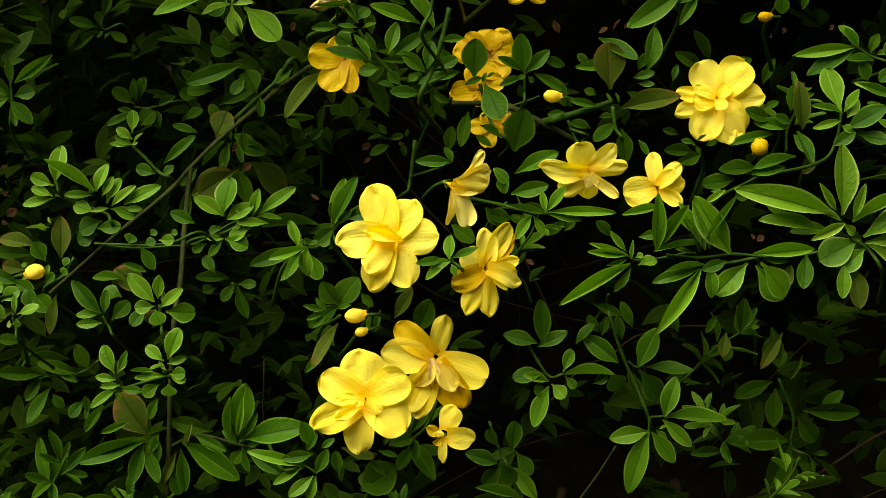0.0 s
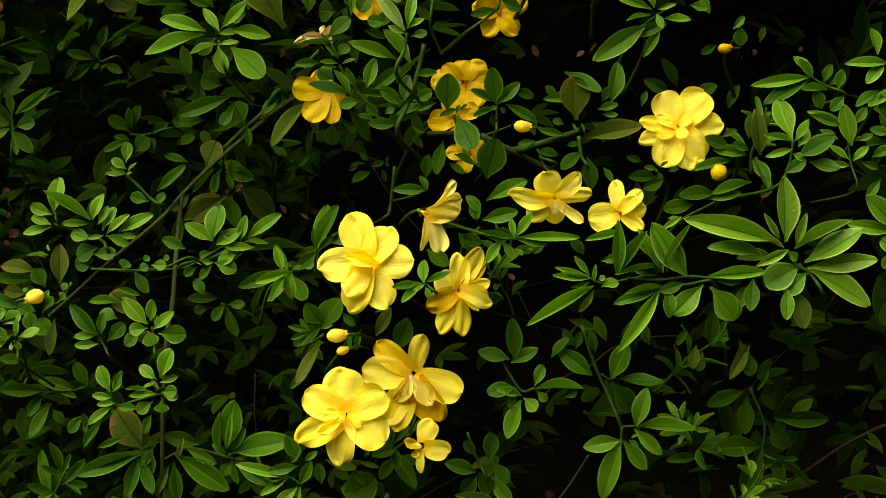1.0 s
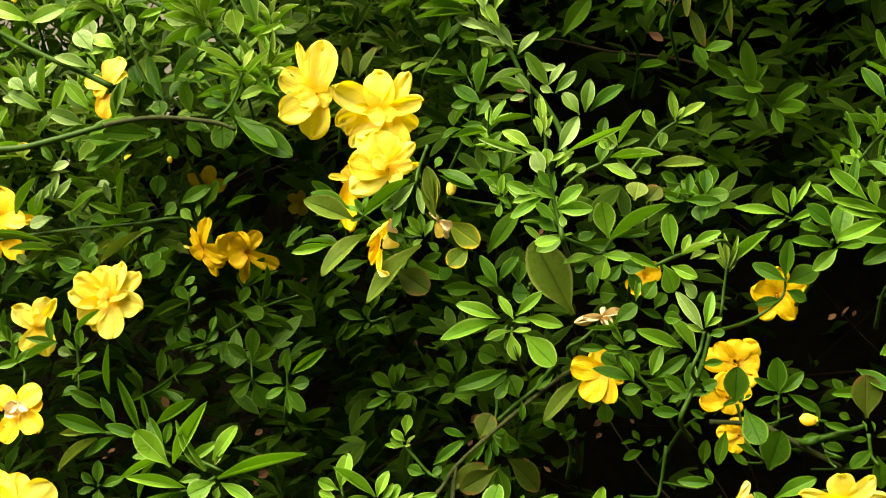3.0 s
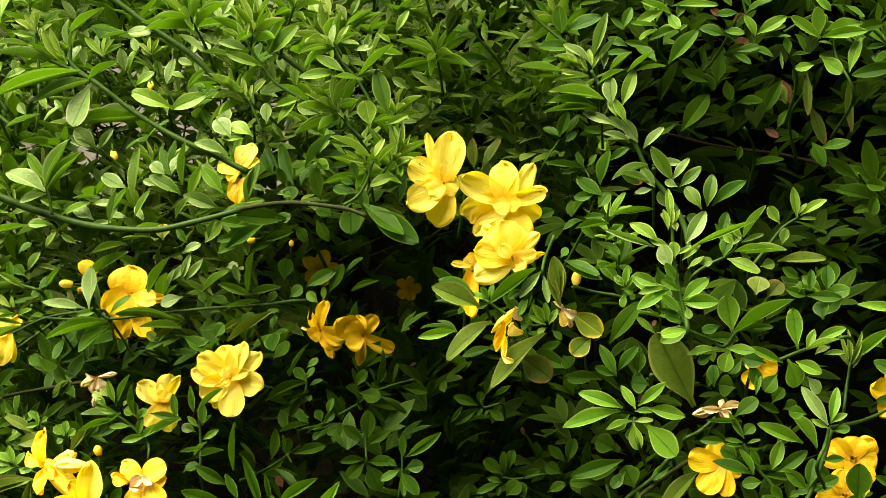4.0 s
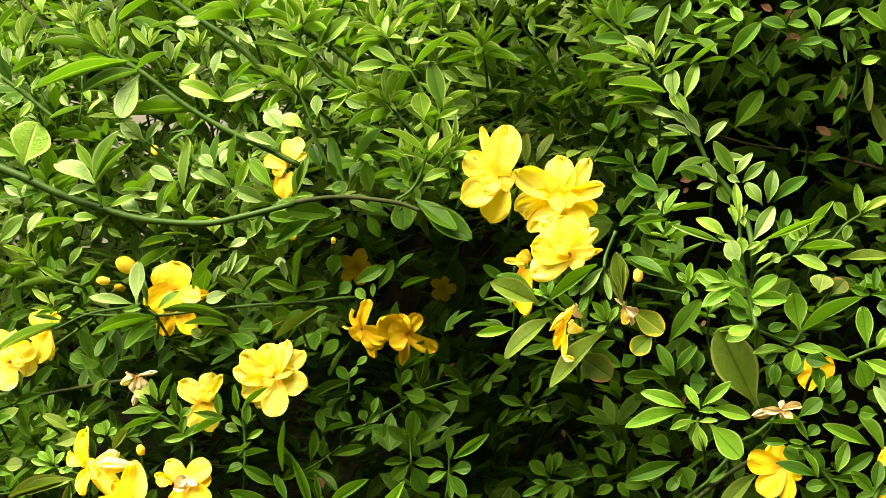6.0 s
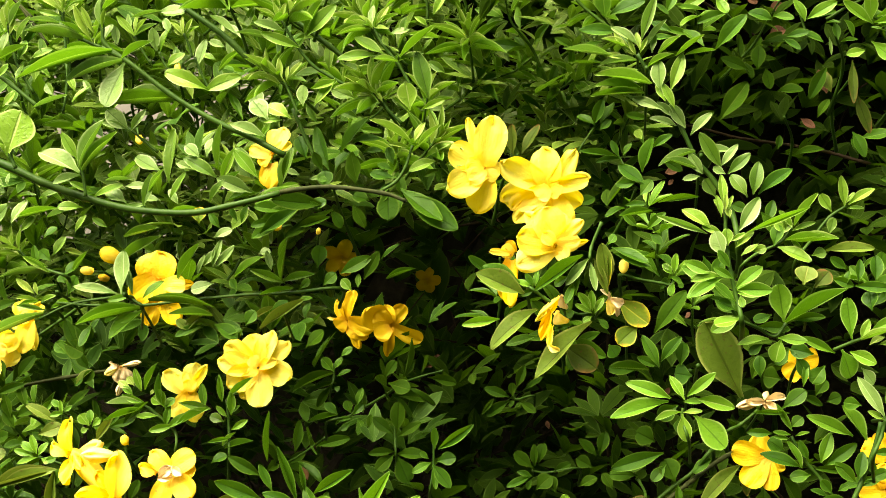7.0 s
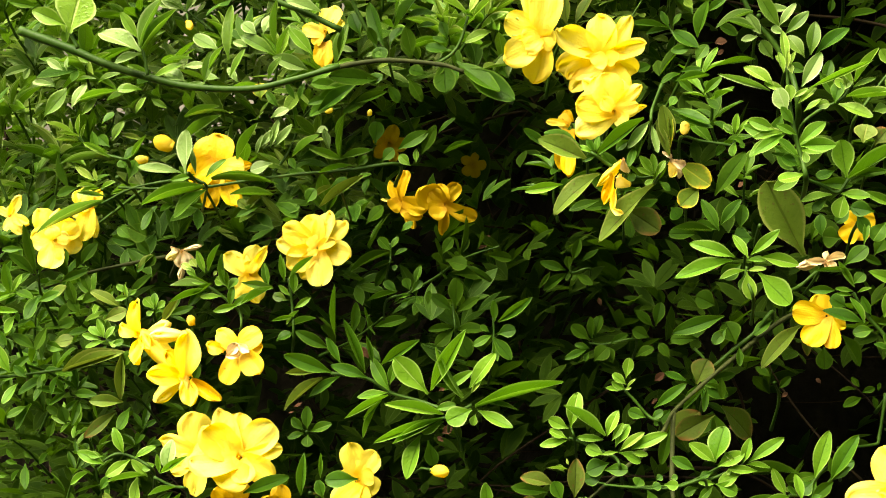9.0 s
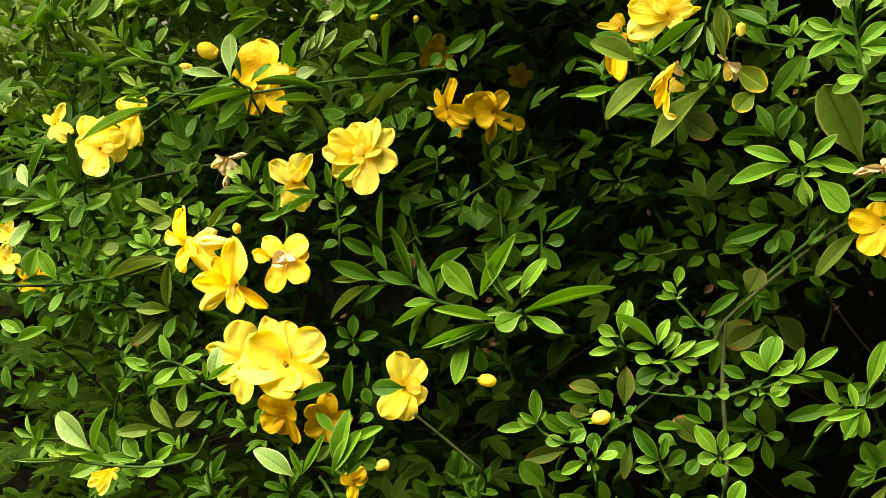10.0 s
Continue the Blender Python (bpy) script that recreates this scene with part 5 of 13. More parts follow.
s = sprig(-0.338, 0.070, 1.504, "fresh light-green jasmine shoot tip")
leaf(s, 0.4, 0, -1.2, -8.3, -2.1, 8.5, 0.32, "g")
leaf(s, 0.4, 0, -0.1, 2.6, -1.8, 10.1, 0.27, "t")
leaf(s, 0.4, 0, -1.2, 11.7, 0, 4.4, 0.23, "p", "lance")
leaf(s, -1.4, 0, 1.4, -2.9, -0.5, 10.1, 0.29, "p")
leaf(s, 0.9, 0, -0.7, 7, -0.8, 7.3, 0.23, "t", "lance")
stem(s, [(-0.2, 2, -0.5), (2.7, 2, -6.4), (7.9, 2, -15.3)], 0.00061, 0.00055)

s = sprig(-0.322, 0.060, 1.511, "pale-rimmed jasmine leaflets on a thin shoot")
leaf(s, 0.3, 0, 0.8, -14.2, -4.2, -2.8, 0.12, "p", "lance")
leaf(s, -1.1, 0, 0.6, 12.7, -2.9, 1, 0.43, "p")
leaf(s, -1.5, 5, 0.7, 10.4, 4.5, 1.8, 0.43, "u")

s = sprig(-0.319, 0.080, 1.495, "jasmine sprig with pale blurred leaflets")
leaf(s, -10.3, 0, 2.4, -11.6, -2.8, 13.9, 0.48, "p")
leaf(s, -8, 0, 2.3, -3.4, -0.5, 15, 0.32, "g")
leaf(s, 7.8, 0, -1.5, 6.5, -1.5, 6.7, 0.57, "g", "spoon")
leaf(s, 6, 20, -1.5, 10.2, 19.5, 12.4, 0.45, "p")
leaf(s, -2.9, 0, 11, -6.7, 0, 19.4, 0.45, "p")
leaf(s, -9.6, 20, -0.9, -1.4, 17.3, 6.3, 0.49, "g")
leaf(s, -3.3, 25, 0.5, -7.6, 24.4, 10.3, 0.45, "u")
stem(s, [(-9.4, 2, 2.3), (-6.5, 2, -4.3), (0.8, 2, -13.4)], 0.00056, 0.00056)
stem(s, [(8.5, 2, -1.1), (11.9, 2, -9.4), (15.4, 2, -16.9)], 0.00056, 0.00056)

s = sprig(-0.314, 0.075, 1.504, "yellow-green growing tip of a jasmine shoot")
leaf(s, -0.9, 0, -0.1, -6.8, -0.6, 7, 0.25, "t", "lance")
leaf(s, -0.3, 0, 0.8, -1.1, -2.4, 8.7, 0.31, "t")
leaf(s, 0.6, 0, 0.7, 4.3, -2.1, 7.7, 0.28, "t")
leaf(s, -1.2, 0, -0.6, -5.1, -0.4, 2.9, 0.43, "t")
leaf(s, 1.2, 0, -0.2, 7.5, -2.1, 3.8, 0.31, "g")
stem(s, [(-0.8, 2, 1), (1.8, 2, -5), (3.5, 2, -11.2)], 0.00056, 0.00056)

s = sprig(-0.307, 0.060, 1.471, "broad mid-green jasmine leaves over an arching stem")
leaf(s, 9.1, 0, 0.9, -13.5, -4.1, 11.9, 0.33, "g", "spoon")
leaf(s, 6, 0, 1, 23.8, -3.7, 8, 0.42, "g")
leaf(s, -9.8, 0, 0.4, -32.7, -1.4, 1.6, 0.38, "p")
leaf(s, -5.3, 0, -3.4, -44.8, -11.7, -7.8, 0.13, "u", "lance")

s = sprig(-0.389, 0.110, 1.528, "yellow-green growing tip of a jasmine shoot")
leaf(s, 2.6, 0, -1.2, -7.8, -2.9, 7.7, 0.27, "t")
leaf(s, 2.6, 0, -0.6, -3, -3.4, 9.3, 0.27, "t")
leaf(s, 2.6, 0, 0.3, 1.1, -2.8, 10.5, 0.28, "t")
leaf(s, 2.9, 0, -0.6, 5.1, -1.1, 11.4, 0.22, "t", "lance")
leaf(s, 2, 0, -3.1, -9.9, -1.3, -0.4, 0.29, "g")
leaf(s, 3.6, 0, -2.5, 10.5, -0.5, 4.5, 0.31, "t")
leaf(s, -16.6, 0, 5.1, -17, -0.8, 24.9, 0.56, "g", "spoon")
stem(s, [(2, 2, -0.1), (2.3, 2, -8.5), (3.8, 2, -22.4)], 0.00073, 0.00073)

s = sprig(-0.412, 0.100, 1.509, "fresh light-green jasmine shoots at the shrub's edge")
leaf(s, -0.1, 0, 6.5, -3.4, -0.3, 20.9, 0.23, "t", "lance")
leaf(s, 0.9, 0, 9.5, 0.3, -1.1, 22.7, 0.2, "t", "lance")
leaf(s, 1.5, 0, 8.3, 8.2, -2.7, 22.3, 0.25, "p", "lance")
leaf(s, -13.9, 0, 11.6, -2.6, 0, 25.9, 0.25, "u", "lance")
leaf(s, -1.6, 0, 5.3, -8.1, -2.3, 14.2, 0.36, "g")
leaf(s, 4.6, 0, 0.5, 11.2, -1.5, 14.2, 0.27, "g")
leaf(s, 7.6, 0, 0.4, 12.9, -1.1, 11.2, 0.22, "p", "lance")
leaf(s, -7.6, 0, -5.4, -9.2, -2.5, 4.4, 0.54, "p", "spoon")
leaf(s, -3.1, 0, -4.1, -0.7, -1.4, 5.9, 0.46, "p")
leaf(s, -6.1, 0, -10, 10.4, -1.7, -1, 0.21, "u", "lance")
leaf(s, 5.8, 0, -9, 10, -1.5, 0.9, 0.55, "g", "spoon")
leaf(s, 0.9, 0, 4, 5.3, -2.2, 13.7, 0.28, "t")
leaf(s, -10.7, 0, 2, -19.3, -0.2, 9.7, 0.43, "g")
leaf(s, 12.5, 0, -8.6, 23.4, -3.2, -3.7, 0.4, "g")
leaf(s, 20.5, 0, -8.9, 16.8, -0.1, 2.2, 0.37, "u")
stem(s, [(-0.5, 2, 9.5), (1.4, 2, -1.6), (5.7, 2, -14), (13.1, 2, -26.4)], 0.00072, 0.00086)
stem(s, [(-7.8, 2, -4.3), (-2.2, 2, -13.7), (7, 2, -23.2)], 0.00058, 0.00058)

s = sprig(-0.393, 0.090, 1.481, "jasmine sprig with mid-green leaflets in shade of the stem")
leaf(s, -1.7, 0, 4.8, 0.5, -2, 13.5, 0.61, "u", "spoon")
leaf(s, 6.7, 0, 7.1, 0.9, -2.2, 13.2, 0.33, "g")
leaf(s, -2.2, 0, -8.6, 16.6, -0.1, -2.5, 0.13, "p", "lance")
leaf(s, 17.8, 0, -6.4, 26.4, -2.8, 2.3, 0.36, "g")
leaf(s, 19.3, 0, -0.5, 16, -1, 7.8, 0.43, "g")
leaf(s, 28.8, 0, -2, 23.4, -1.5, 5, 0.38, "p")
leaf(s, 8.8, 0, -2.8, 3.7, 0, 4.3, 0.56, "u", "spoon")
leaf(s, -19.7, 0, -0.3, -28.1, -0.1, 3, 0.47, "u")
leaf(s, -17.8, 0, -7.5, -10.5, -0.6, 0.5, 0.43, "g")
leaf(s, -8.8, 0, -8.4, -15.8, -2.3, -5, 0.42, "p")
leaf(s, -27.2, 0, -5.9, -20.6, -0.7, 4.4, 0.34, "u")
leaf(s, -25.2, 0, 10.4, -32.2, -2, 15.4, 0.55, "p", "spoon")
leaf(s, -20.3, 0, 8.1, -13.5, -2.4, 14, 0.44, "g")
leaf(s, 35.1, 15, -6.6, 42.8, 11.7, 2.8, 0.35, "g")
leaf(s, -14.4, 10, 6.9, -11.6, 9, 16.9, 0.43, "g")
stem(s, [(14.4, 2, 13.8), (14.4, 2, 1.9), (12.6, 2, -11.5)], 0.00057, 0.00057)

s = sprig(-0.265, 0.070, 1.507, "yellow-green growing tip of a jasmine shoot")
leaf(s, -1.2, 0, 0.2, -13.1, -1.4, 7.2, 0.18, "t", "lance")
leaf(s, -0.6, 0, 1, -11.1, -1.7, 4.5, 0.2, "t", "lance")
leaf(s, 0, 0, 1.3, 2.7, -2.1, 9.6, 0.31, "t")
leaf(s, -2.3, 10, 4.4, -4.6, 9.4, 22.6, 0.22, "t", "lance")
leaf(s, 1.6, 0, -4.8, -12.8, -3.5, 0.6, 0.34, "p")
leaf(s, 0.3, 5, 1.9, 7, 2.9, 8.1, 0.25, "t", "lance")
leaf(s, 0, 0, 0.7, -3.5, -2.6, 10, 0.24, "t", "lance")
stem(s, [(-0.4, 2, 2.4), (6.9, 2, -10.6), (15.3, 2, -21.3), (23.8, 2, -27.1), (35.6, 2, -34.2)], 0.00069, 0.00083)

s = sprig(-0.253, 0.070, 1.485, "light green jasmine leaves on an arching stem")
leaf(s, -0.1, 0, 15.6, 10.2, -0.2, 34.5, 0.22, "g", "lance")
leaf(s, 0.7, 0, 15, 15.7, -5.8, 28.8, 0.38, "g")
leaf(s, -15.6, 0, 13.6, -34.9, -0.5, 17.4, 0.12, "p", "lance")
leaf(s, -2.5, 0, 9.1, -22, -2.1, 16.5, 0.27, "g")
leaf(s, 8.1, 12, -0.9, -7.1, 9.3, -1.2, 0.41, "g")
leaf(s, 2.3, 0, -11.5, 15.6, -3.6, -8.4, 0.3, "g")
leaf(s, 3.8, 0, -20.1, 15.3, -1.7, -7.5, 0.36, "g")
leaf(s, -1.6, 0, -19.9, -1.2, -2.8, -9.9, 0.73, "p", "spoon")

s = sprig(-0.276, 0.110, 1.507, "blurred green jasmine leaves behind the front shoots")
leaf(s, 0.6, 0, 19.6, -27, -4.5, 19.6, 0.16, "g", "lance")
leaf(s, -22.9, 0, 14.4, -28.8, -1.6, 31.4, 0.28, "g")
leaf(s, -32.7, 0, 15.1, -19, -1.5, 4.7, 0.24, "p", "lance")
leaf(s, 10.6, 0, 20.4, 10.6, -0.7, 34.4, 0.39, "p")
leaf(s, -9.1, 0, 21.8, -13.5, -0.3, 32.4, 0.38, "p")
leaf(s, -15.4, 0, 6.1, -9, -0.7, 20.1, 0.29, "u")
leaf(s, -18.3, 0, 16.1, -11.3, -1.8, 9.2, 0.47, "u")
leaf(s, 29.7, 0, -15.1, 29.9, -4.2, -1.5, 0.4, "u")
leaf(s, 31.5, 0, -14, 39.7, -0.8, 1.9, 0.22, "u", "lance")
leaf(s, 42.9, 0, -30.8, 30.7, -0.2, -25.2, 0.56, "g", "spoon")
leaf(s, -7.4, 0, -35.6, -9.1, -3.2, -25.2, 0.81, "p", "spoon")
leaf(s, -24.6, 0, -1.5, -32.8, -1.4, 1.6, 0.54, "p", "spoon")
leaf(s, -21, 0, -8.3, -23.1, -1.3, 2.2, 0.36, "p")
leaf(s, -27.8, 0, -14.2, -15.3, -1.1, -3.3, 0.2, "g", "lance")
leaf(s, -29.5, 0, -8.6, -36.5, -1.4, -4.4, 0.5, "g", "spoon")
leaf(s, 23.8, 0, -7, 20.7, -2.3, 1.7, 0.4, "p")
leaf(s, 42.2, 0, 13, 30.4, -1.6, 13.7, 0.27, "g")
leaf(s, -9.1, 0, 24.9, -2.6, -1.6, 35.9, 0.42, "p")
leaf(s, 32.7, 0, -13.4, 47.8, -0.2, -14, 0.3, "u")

s = sprig(-0.257, 0.100, 1.521, "yellow-green growing tip of a jasmine shoot")
leaf(s, 0.1, 0, 0.7, -1.9, -3.3, 12.3, 0.21, "t", "lance")
leaf(s, 0.7, 0, 0.7, 2.9, -0.1, 10.6, 0.24, "t", "lance")
leaf(s, -1.8, 0, -1, -3.5, -1.2, 6.9, 0.54, "p", "spoon")
leaf(s, -0.5, 0, 0.2, -7.1, -2.7, 8.5, 0.24, "t", "lance")
leaf(s, 1.2, 0, 0.4, 7.3, -0.3, 5.5, 0.3, "t")

s = sprig(-0.263, 0.070, 1.478, "yellow-green growing tip of a jasmine shoot")
leaf(s, -1.9, 0, -0.2, -20.4, -5, 12.3, 0.16, "t", "lance")
leaf(s, -2.8, 0, -1.9, -13.2, -3.4, 3.2, 0.23, "t", "lance")
leaf(s, -2.2, 0, 0.6, -2.8, -2, 11.1, 0.29, "t")
leaf(s, -0.5, 0, -0.9, -8.7, -2.7, 6.6, 0.27, "t")
leaf(s, 1.6, 0, 1.4, 7.7, -0.3, 9.7, 0.3, "t")
leaf(s, 1.8, 4, 3.9, 6.1, 2.8, 11.9, 0.43, "p")
leaf(s, 0.4, 0, 0.3, 1.1, -0.3, 7.6, 0.27, "t")
stem(s, [(-0.8, 2, -0.4), (1.7, 2, -6.3), (5.8, 2, -16.7)], 0.00069, 0.00069)

s = sprig(-0.217, 0.060, 1.502, "yellow-green growing tip of a jasmine shoot")
leaf(s, -3.2, 0, -2.8, -19.5, -4.1, -3.7, 0.15, "t", "lance")
leaf(s, -3.2, 0, -2, -12.8, -0.9, 2.7, 0.23, "t", "lance")
leaf(s, -2, 0, -0.9, -2.5, -1.5, 10.1, 0.35, "p")
leaf(s, -0.4, 0, -0.7, 5.8, -3.4, 8.7, 0.26, "t")
leaf(s, 0.5, 0, -0.1, 10.6, -2.9, 5, 0.22, "g", "lance")
leaf(s, 4.9, 0, 8.8, 18, -4.4, 16.1, 0.16, "g", "lance")
leaf(s, 7.3, 0, 6.1, 22.2, -2.4, 15.9, 0.15, "g", "lance")
leaf(s, -2.1, 0, -2, -8.5, -1.4, 5.3, 0.23, "t", "lance")
stem(s, [(-1.7, 2, -1.5), (2.6, 2, -9.6), (9.7, 2, -19), (16.6, 2, -31.6)], 0.00068, 0.00082)

s = sprig(-0.206, 0.060, 1.481, "light green jasmine leaves below a growing tip")
leaf(s, -11.1, 0, 5.9, -30.1, -4.2, 5.4, 0.3, "g")
leaf(s, -7.8, 0, 6.1, -21.8, -2.4, 14.8, 0.38, "g")
leaf(s, -1.1, 0, 2.4, -13.5, -1.1, 3.5, 0.24, "g", "lance")
leaf(s, 0, 0, 4.4, 17.5, -2.7, 18.5, 0.18, "g", "lance")
leaf(s, -0.6, 0, 2.7, 11.2, -0.5, 7.2, 0.33, "g")
leaf(s, 13.4, 0, -16.1, 8.1, -2.6, 6.8, 0.37, "u")
leaf(s, 4.4, 0, -21.4, 2.8, -4, -8.4, 0.73, "g", "spoon")
leaf(s, -5.4, 0, 9.6, -7.9, -1.7, 15, 0.54, "u", "spoon")
leaf(s, 11.2, 0, 7.3, 15.3, -1.4, 13.6, 0.32, "g")

s = sprig(-0.216, 0.070, 1.468, "yellow-green growing tip of a jasmine shoot")
leaf(s, -2, 0, 1.5, -18.6, -2.9, 11.5, 0.16, "t", "lance")
leaf(s, -3.7, 0, 0.7, -12.5, -0.9, 3.4, 0.27, "t")
leaf(s, -1.1, 0, 0.6, -2.3, -0.3, 11.1, 0.27, "t")
leaf(s, 0.3, 0, -0.1, 0, -0.7, 8.9, 0.22, "t", "lance")
leaf(s, 1.7, 0, -1, 8.9, -1.7, 1, 0.34, "t")
leaf(s, 0.2, 0, -2, -2.9, -1.6, 3.2, 0.36, "t")
leaf(s, 2.5, 0, -0.1, 6.7, -0.8, 6.4, 0.25, "t", "lance")
stem(s, [(0.1, 2, -0.2), (2.8, 2, -5.5), (9.4, 2, -12.5)], 0.00069, 0.00083)

s = sprig(-0.215, 0.110, 1.502, "mid-green jasmine leaves behind growing tips")
leaf(s, -11, 0, -17.3, 0.7, -3, -12, 0.46, "u")
leaf(s, 25.9, 0, 4.7, 10.7, -3.6, 6.8, 0.25, "g", "lance")
leaf(s, 0.6, 0, 8.1, 11.3, -2.1, 8.4, 0.4, "p")
leaf(s, 6.8, 0, 6.9, 9, -2, 16.4, 0.42, "u")
leaf(s, -19.4, 0, -14.8, -3.9, -3.6, -10.1, 0.26, "u", "lance")
leaf(s, 23.3, 0, 16.9, 29.6, -1.4, 28.5, 0.36, "g")
leaf(s, 20.1, 0, 11, 13.8, -1.8, 16.8, 0.34, "g")
leaf(s, -18.6, 0, 24.7, -21.9, -1, 36.2, 0.5, "g", "spoon")
leaf(s, -12, 0, 27.5, -15.2, -1.6, 38.2, 0.42, "t")
leaf(s, -3.6, 0, 24.1, -7.3, -2.5, 34, 0.44, "o")
leaf(s, -0.5, 0, 27, 3.5, -2, 35.5, 0.43, "u")
leaf(s, 16.1, 0, -32.7, 28.2, -1.2, -27.4, 0.31, "g")
leaf(s, -16.8, 0, -36.1, -26.5, -3, -32.1, 0.44, "u")
leaf(s, -37.8, 0, -37.7, -43.3, -2.2, -28, 0.36, "u")
leaf(s, 28.5, 0, -13.6, 20.4, -1.8, -7.6, 0.46, "u")

s = sprig(-0.348, 0.015, 1.429, "pale green jasmine leaves at a node of a thick stem")
leaf(s, -0.2, 0, -2.3, -19, -0.1, 10.9, 0.42, "p")
leaf(s, 0.6, 0, 0.3, 12.2, -4, 22.1, 0.22, "p", "lance")
leaf(s, 1.2, 0, -1.1, 18.4, -1.7, 15.4, 0.19, "g", "lance")
leaf(s, -0.9, 0, 4, -7.5, -2.8, 16.1, 0.35, "g")
leaf(s, 1.7, 0, 1.5, 11.2, -1.5, 7.8, 0.3, "g")
leaf(s, 0.4, 0, -3.2, -11.5, -3.1, -6.3, 0.38, "p")
stem(s, [(0, 2, 0.8), (1.1, 2, -4.5), (2.1, 2, -12.4)], 0.00063, 0.00076)

s = sprig(-0.338, 0.060, 1.454, "pale green jasmine leaves in a group of three")
leaf(s, 0.4, 0, -0.5, -10.1, -2.9, 9.8, 0.57, "p", "spoon")
leaf(s, -0.4, 0, 0.4, -12.5, -3.1, 3.9, 0.31, "p")
leaf(s, 1, 0, -0.5, 8.2, -1.3, 10.3, 0.32, "p")
stem(s, [(-0.2, 2, 1), (6.1, 2, -4.3), (13.7, 2, -10.8)], 0.00054, 0.00068)

s = sprig(-0.376, 0.000, 1.436, "broad yellow-green jasmine leaf with a notched tip")
leaf(s, 0.7, 0, -1.5, 7.7, -3.6, 16.5, 1, "g", "spoon")
leaf(s, -0.8, 0, 2.2, -14.6, -3.5, 9.3, 0.48, "g")
leaf(s, -2.6, 6, -0.5, -3.8, 3.7, 8.6, 0.33, "g")
stem(s, [(-0.5, 2, 3), (1, 2, -2.2), (3.4, 2, -8)], 0.00074, 0.00086)

s = sprig(-0.383, 0.060, 1.417, "jasmine leaflets under a thick arching stem")
leaf(s, -15.8, 0, 11.7, -23.7, -1, 17.8, 0.42, "p")
leaf(s, -13.8, 0, 11.4, -14, -1.7, 17.9, 0.37, "p")
leaf(s, -12.3, 0, -6.7, -4.9, -3.3, 4.2, 0.45, "p")
leaf(s, -29.6, 10, -8.5, -15, 6.4, 3.1, 0.47, "u")
leaf(s, -9.4, 0, -4.8, 13, -6, -0.2, 0.12, "g", "lance")
leaf(s, 22.4, 0, -0.2, 11.1, -3.5, 1.2, 0.45, "g", "spoon")
leaf(s, 5.4, 0, -4.4, 17.3, -1.8, -1, 0.26, "p", "lance")
leaf(s, -20.9, 0, 5.1, -31.1, -1.7, 6.7, 0.31, "p")
leaf(s, -9.5, 0, 6.2, -0.2, -0.4, 8.1, 0.27, "u")
leaf(s, 1.4, 0, 4.7, 11.3, -2.6, 10.2, 0.31, "u")
leaf(s, -2.7, 0, 14.4, -7.2, -1.8, 18.5, 0.6, "g", "spoon")
leaf(s, 24.4, 10, 8.6, 12.9, 8.2, 14.4, 0.26, "u", "lance")
leaf(s, -7.7, 0, -10.7, 0.4, -2.2, -3.3, 0.39, "g")
leaf(s, 19, 0, -11.5, 23.8, -2, -3.5, 0.36, "g")
leaf(s, 34.5, 0, -9.8, 27.5, -1.9, -5.3, 0.38, "u")

s = sprig(-0.331, 0.045, 1.421, "pale grey-green leaves beside a thick stem")
leaf(s, -4.1, 0, -4.4, -13.6, -0.6, 3.2, 0.57, "p", "spoon")
leaf(s, -19.9, 0, -1.2, -4.7, -3.5, 4.4, 0.27, "g")
leaf(s, 12.2, 0, 10.1, 0.5, -2.3, 16.5, 0.63, "p", "spoon")
leaf(s, 12.1, 0, -3.6, 4.3, -1.6, -2.2, 0.56, "p", "spoon")
leaf(s, 20.4, 0, -5.5, 16, -1.1, 2.2, 0.4, "p")
leaf(s, -6.7, 8, 4.6, 4.5, 6.1, 5.1, 0.37, "p")
leaf(s, -4.9, -4, -7.9, 5.3, -6.3, -4.6, 0.27, "p")
leaf(s, -13.8, 0, 6.6, 0.8, -2.5, 6.3, 0.14, "p", "lance")

s = sprig(-0.314, 0.030, 1.414, "mid-green jasmine leaves standing up from a thick stem")
leaf(s, 3.1, 0, 9.2, 4.4, -5.4, 34, 0.26, "u")
leaf(s, -9.3, 0, -0.8, -5.4, -0.1, 14, 0.33, "u")
leaf(s, -6.3, 0, 5.7, 1.2, -0.6, 15.8, 0.21, "g", "lance")
leaf(s, 3.1, 0, 1.4, 10.6, -1.9, 14, 0.27, "g")
leaf(s, 16.7, 0, -9.6, 16.5, -1.5, -2.1, 0.96, "x", "spoon")
leaf(s, 3.3, 0, -3.6, 16.9, -0.9, -2.3, 0.2, "g", "lance")
stem(s, [(-9.8, 2, -0.6), (-9.3, 2, -3), (-8.5, 2, -4.9)], 0.00052, 0.00065)

s = sprig(-0.285, 0.050, 1.440, "dark and pale jasmine leaves beside a shaded flower")
leaf(s, -8.5, 0, -11.8, -23.3, -3.9, -0.3, 0.35, "u")
leaf(s, -16.5, 0, -1.9, -22.7, -1.7, 4.4, 0.69, "p", "spoon")
leaf(s, -12.9, 0, -2, -10, -0.1, 8.1, 0.55, "p", "spoon")
leaf(s, 14.9, 0, 6.7, -1.1, -2.5, 13.8, 0.35, "p")
leaf(s, 16.4, 0, 15, 9.2, -0.8, 25.3, 0.76, "p", "spoon")
leaf(s, 27.4, 0, 15.1, 15.7, -0.2, 23.8, 0.51, "g", "spoon")
leaf(s, 23.3, 0, 14.7, 11.8, -0.5, 15.9, 0.36, "g")
leaf(s, -7.4, 0, -7.4, -5.1, -2, 13.7, 0.19, "u", "lance")
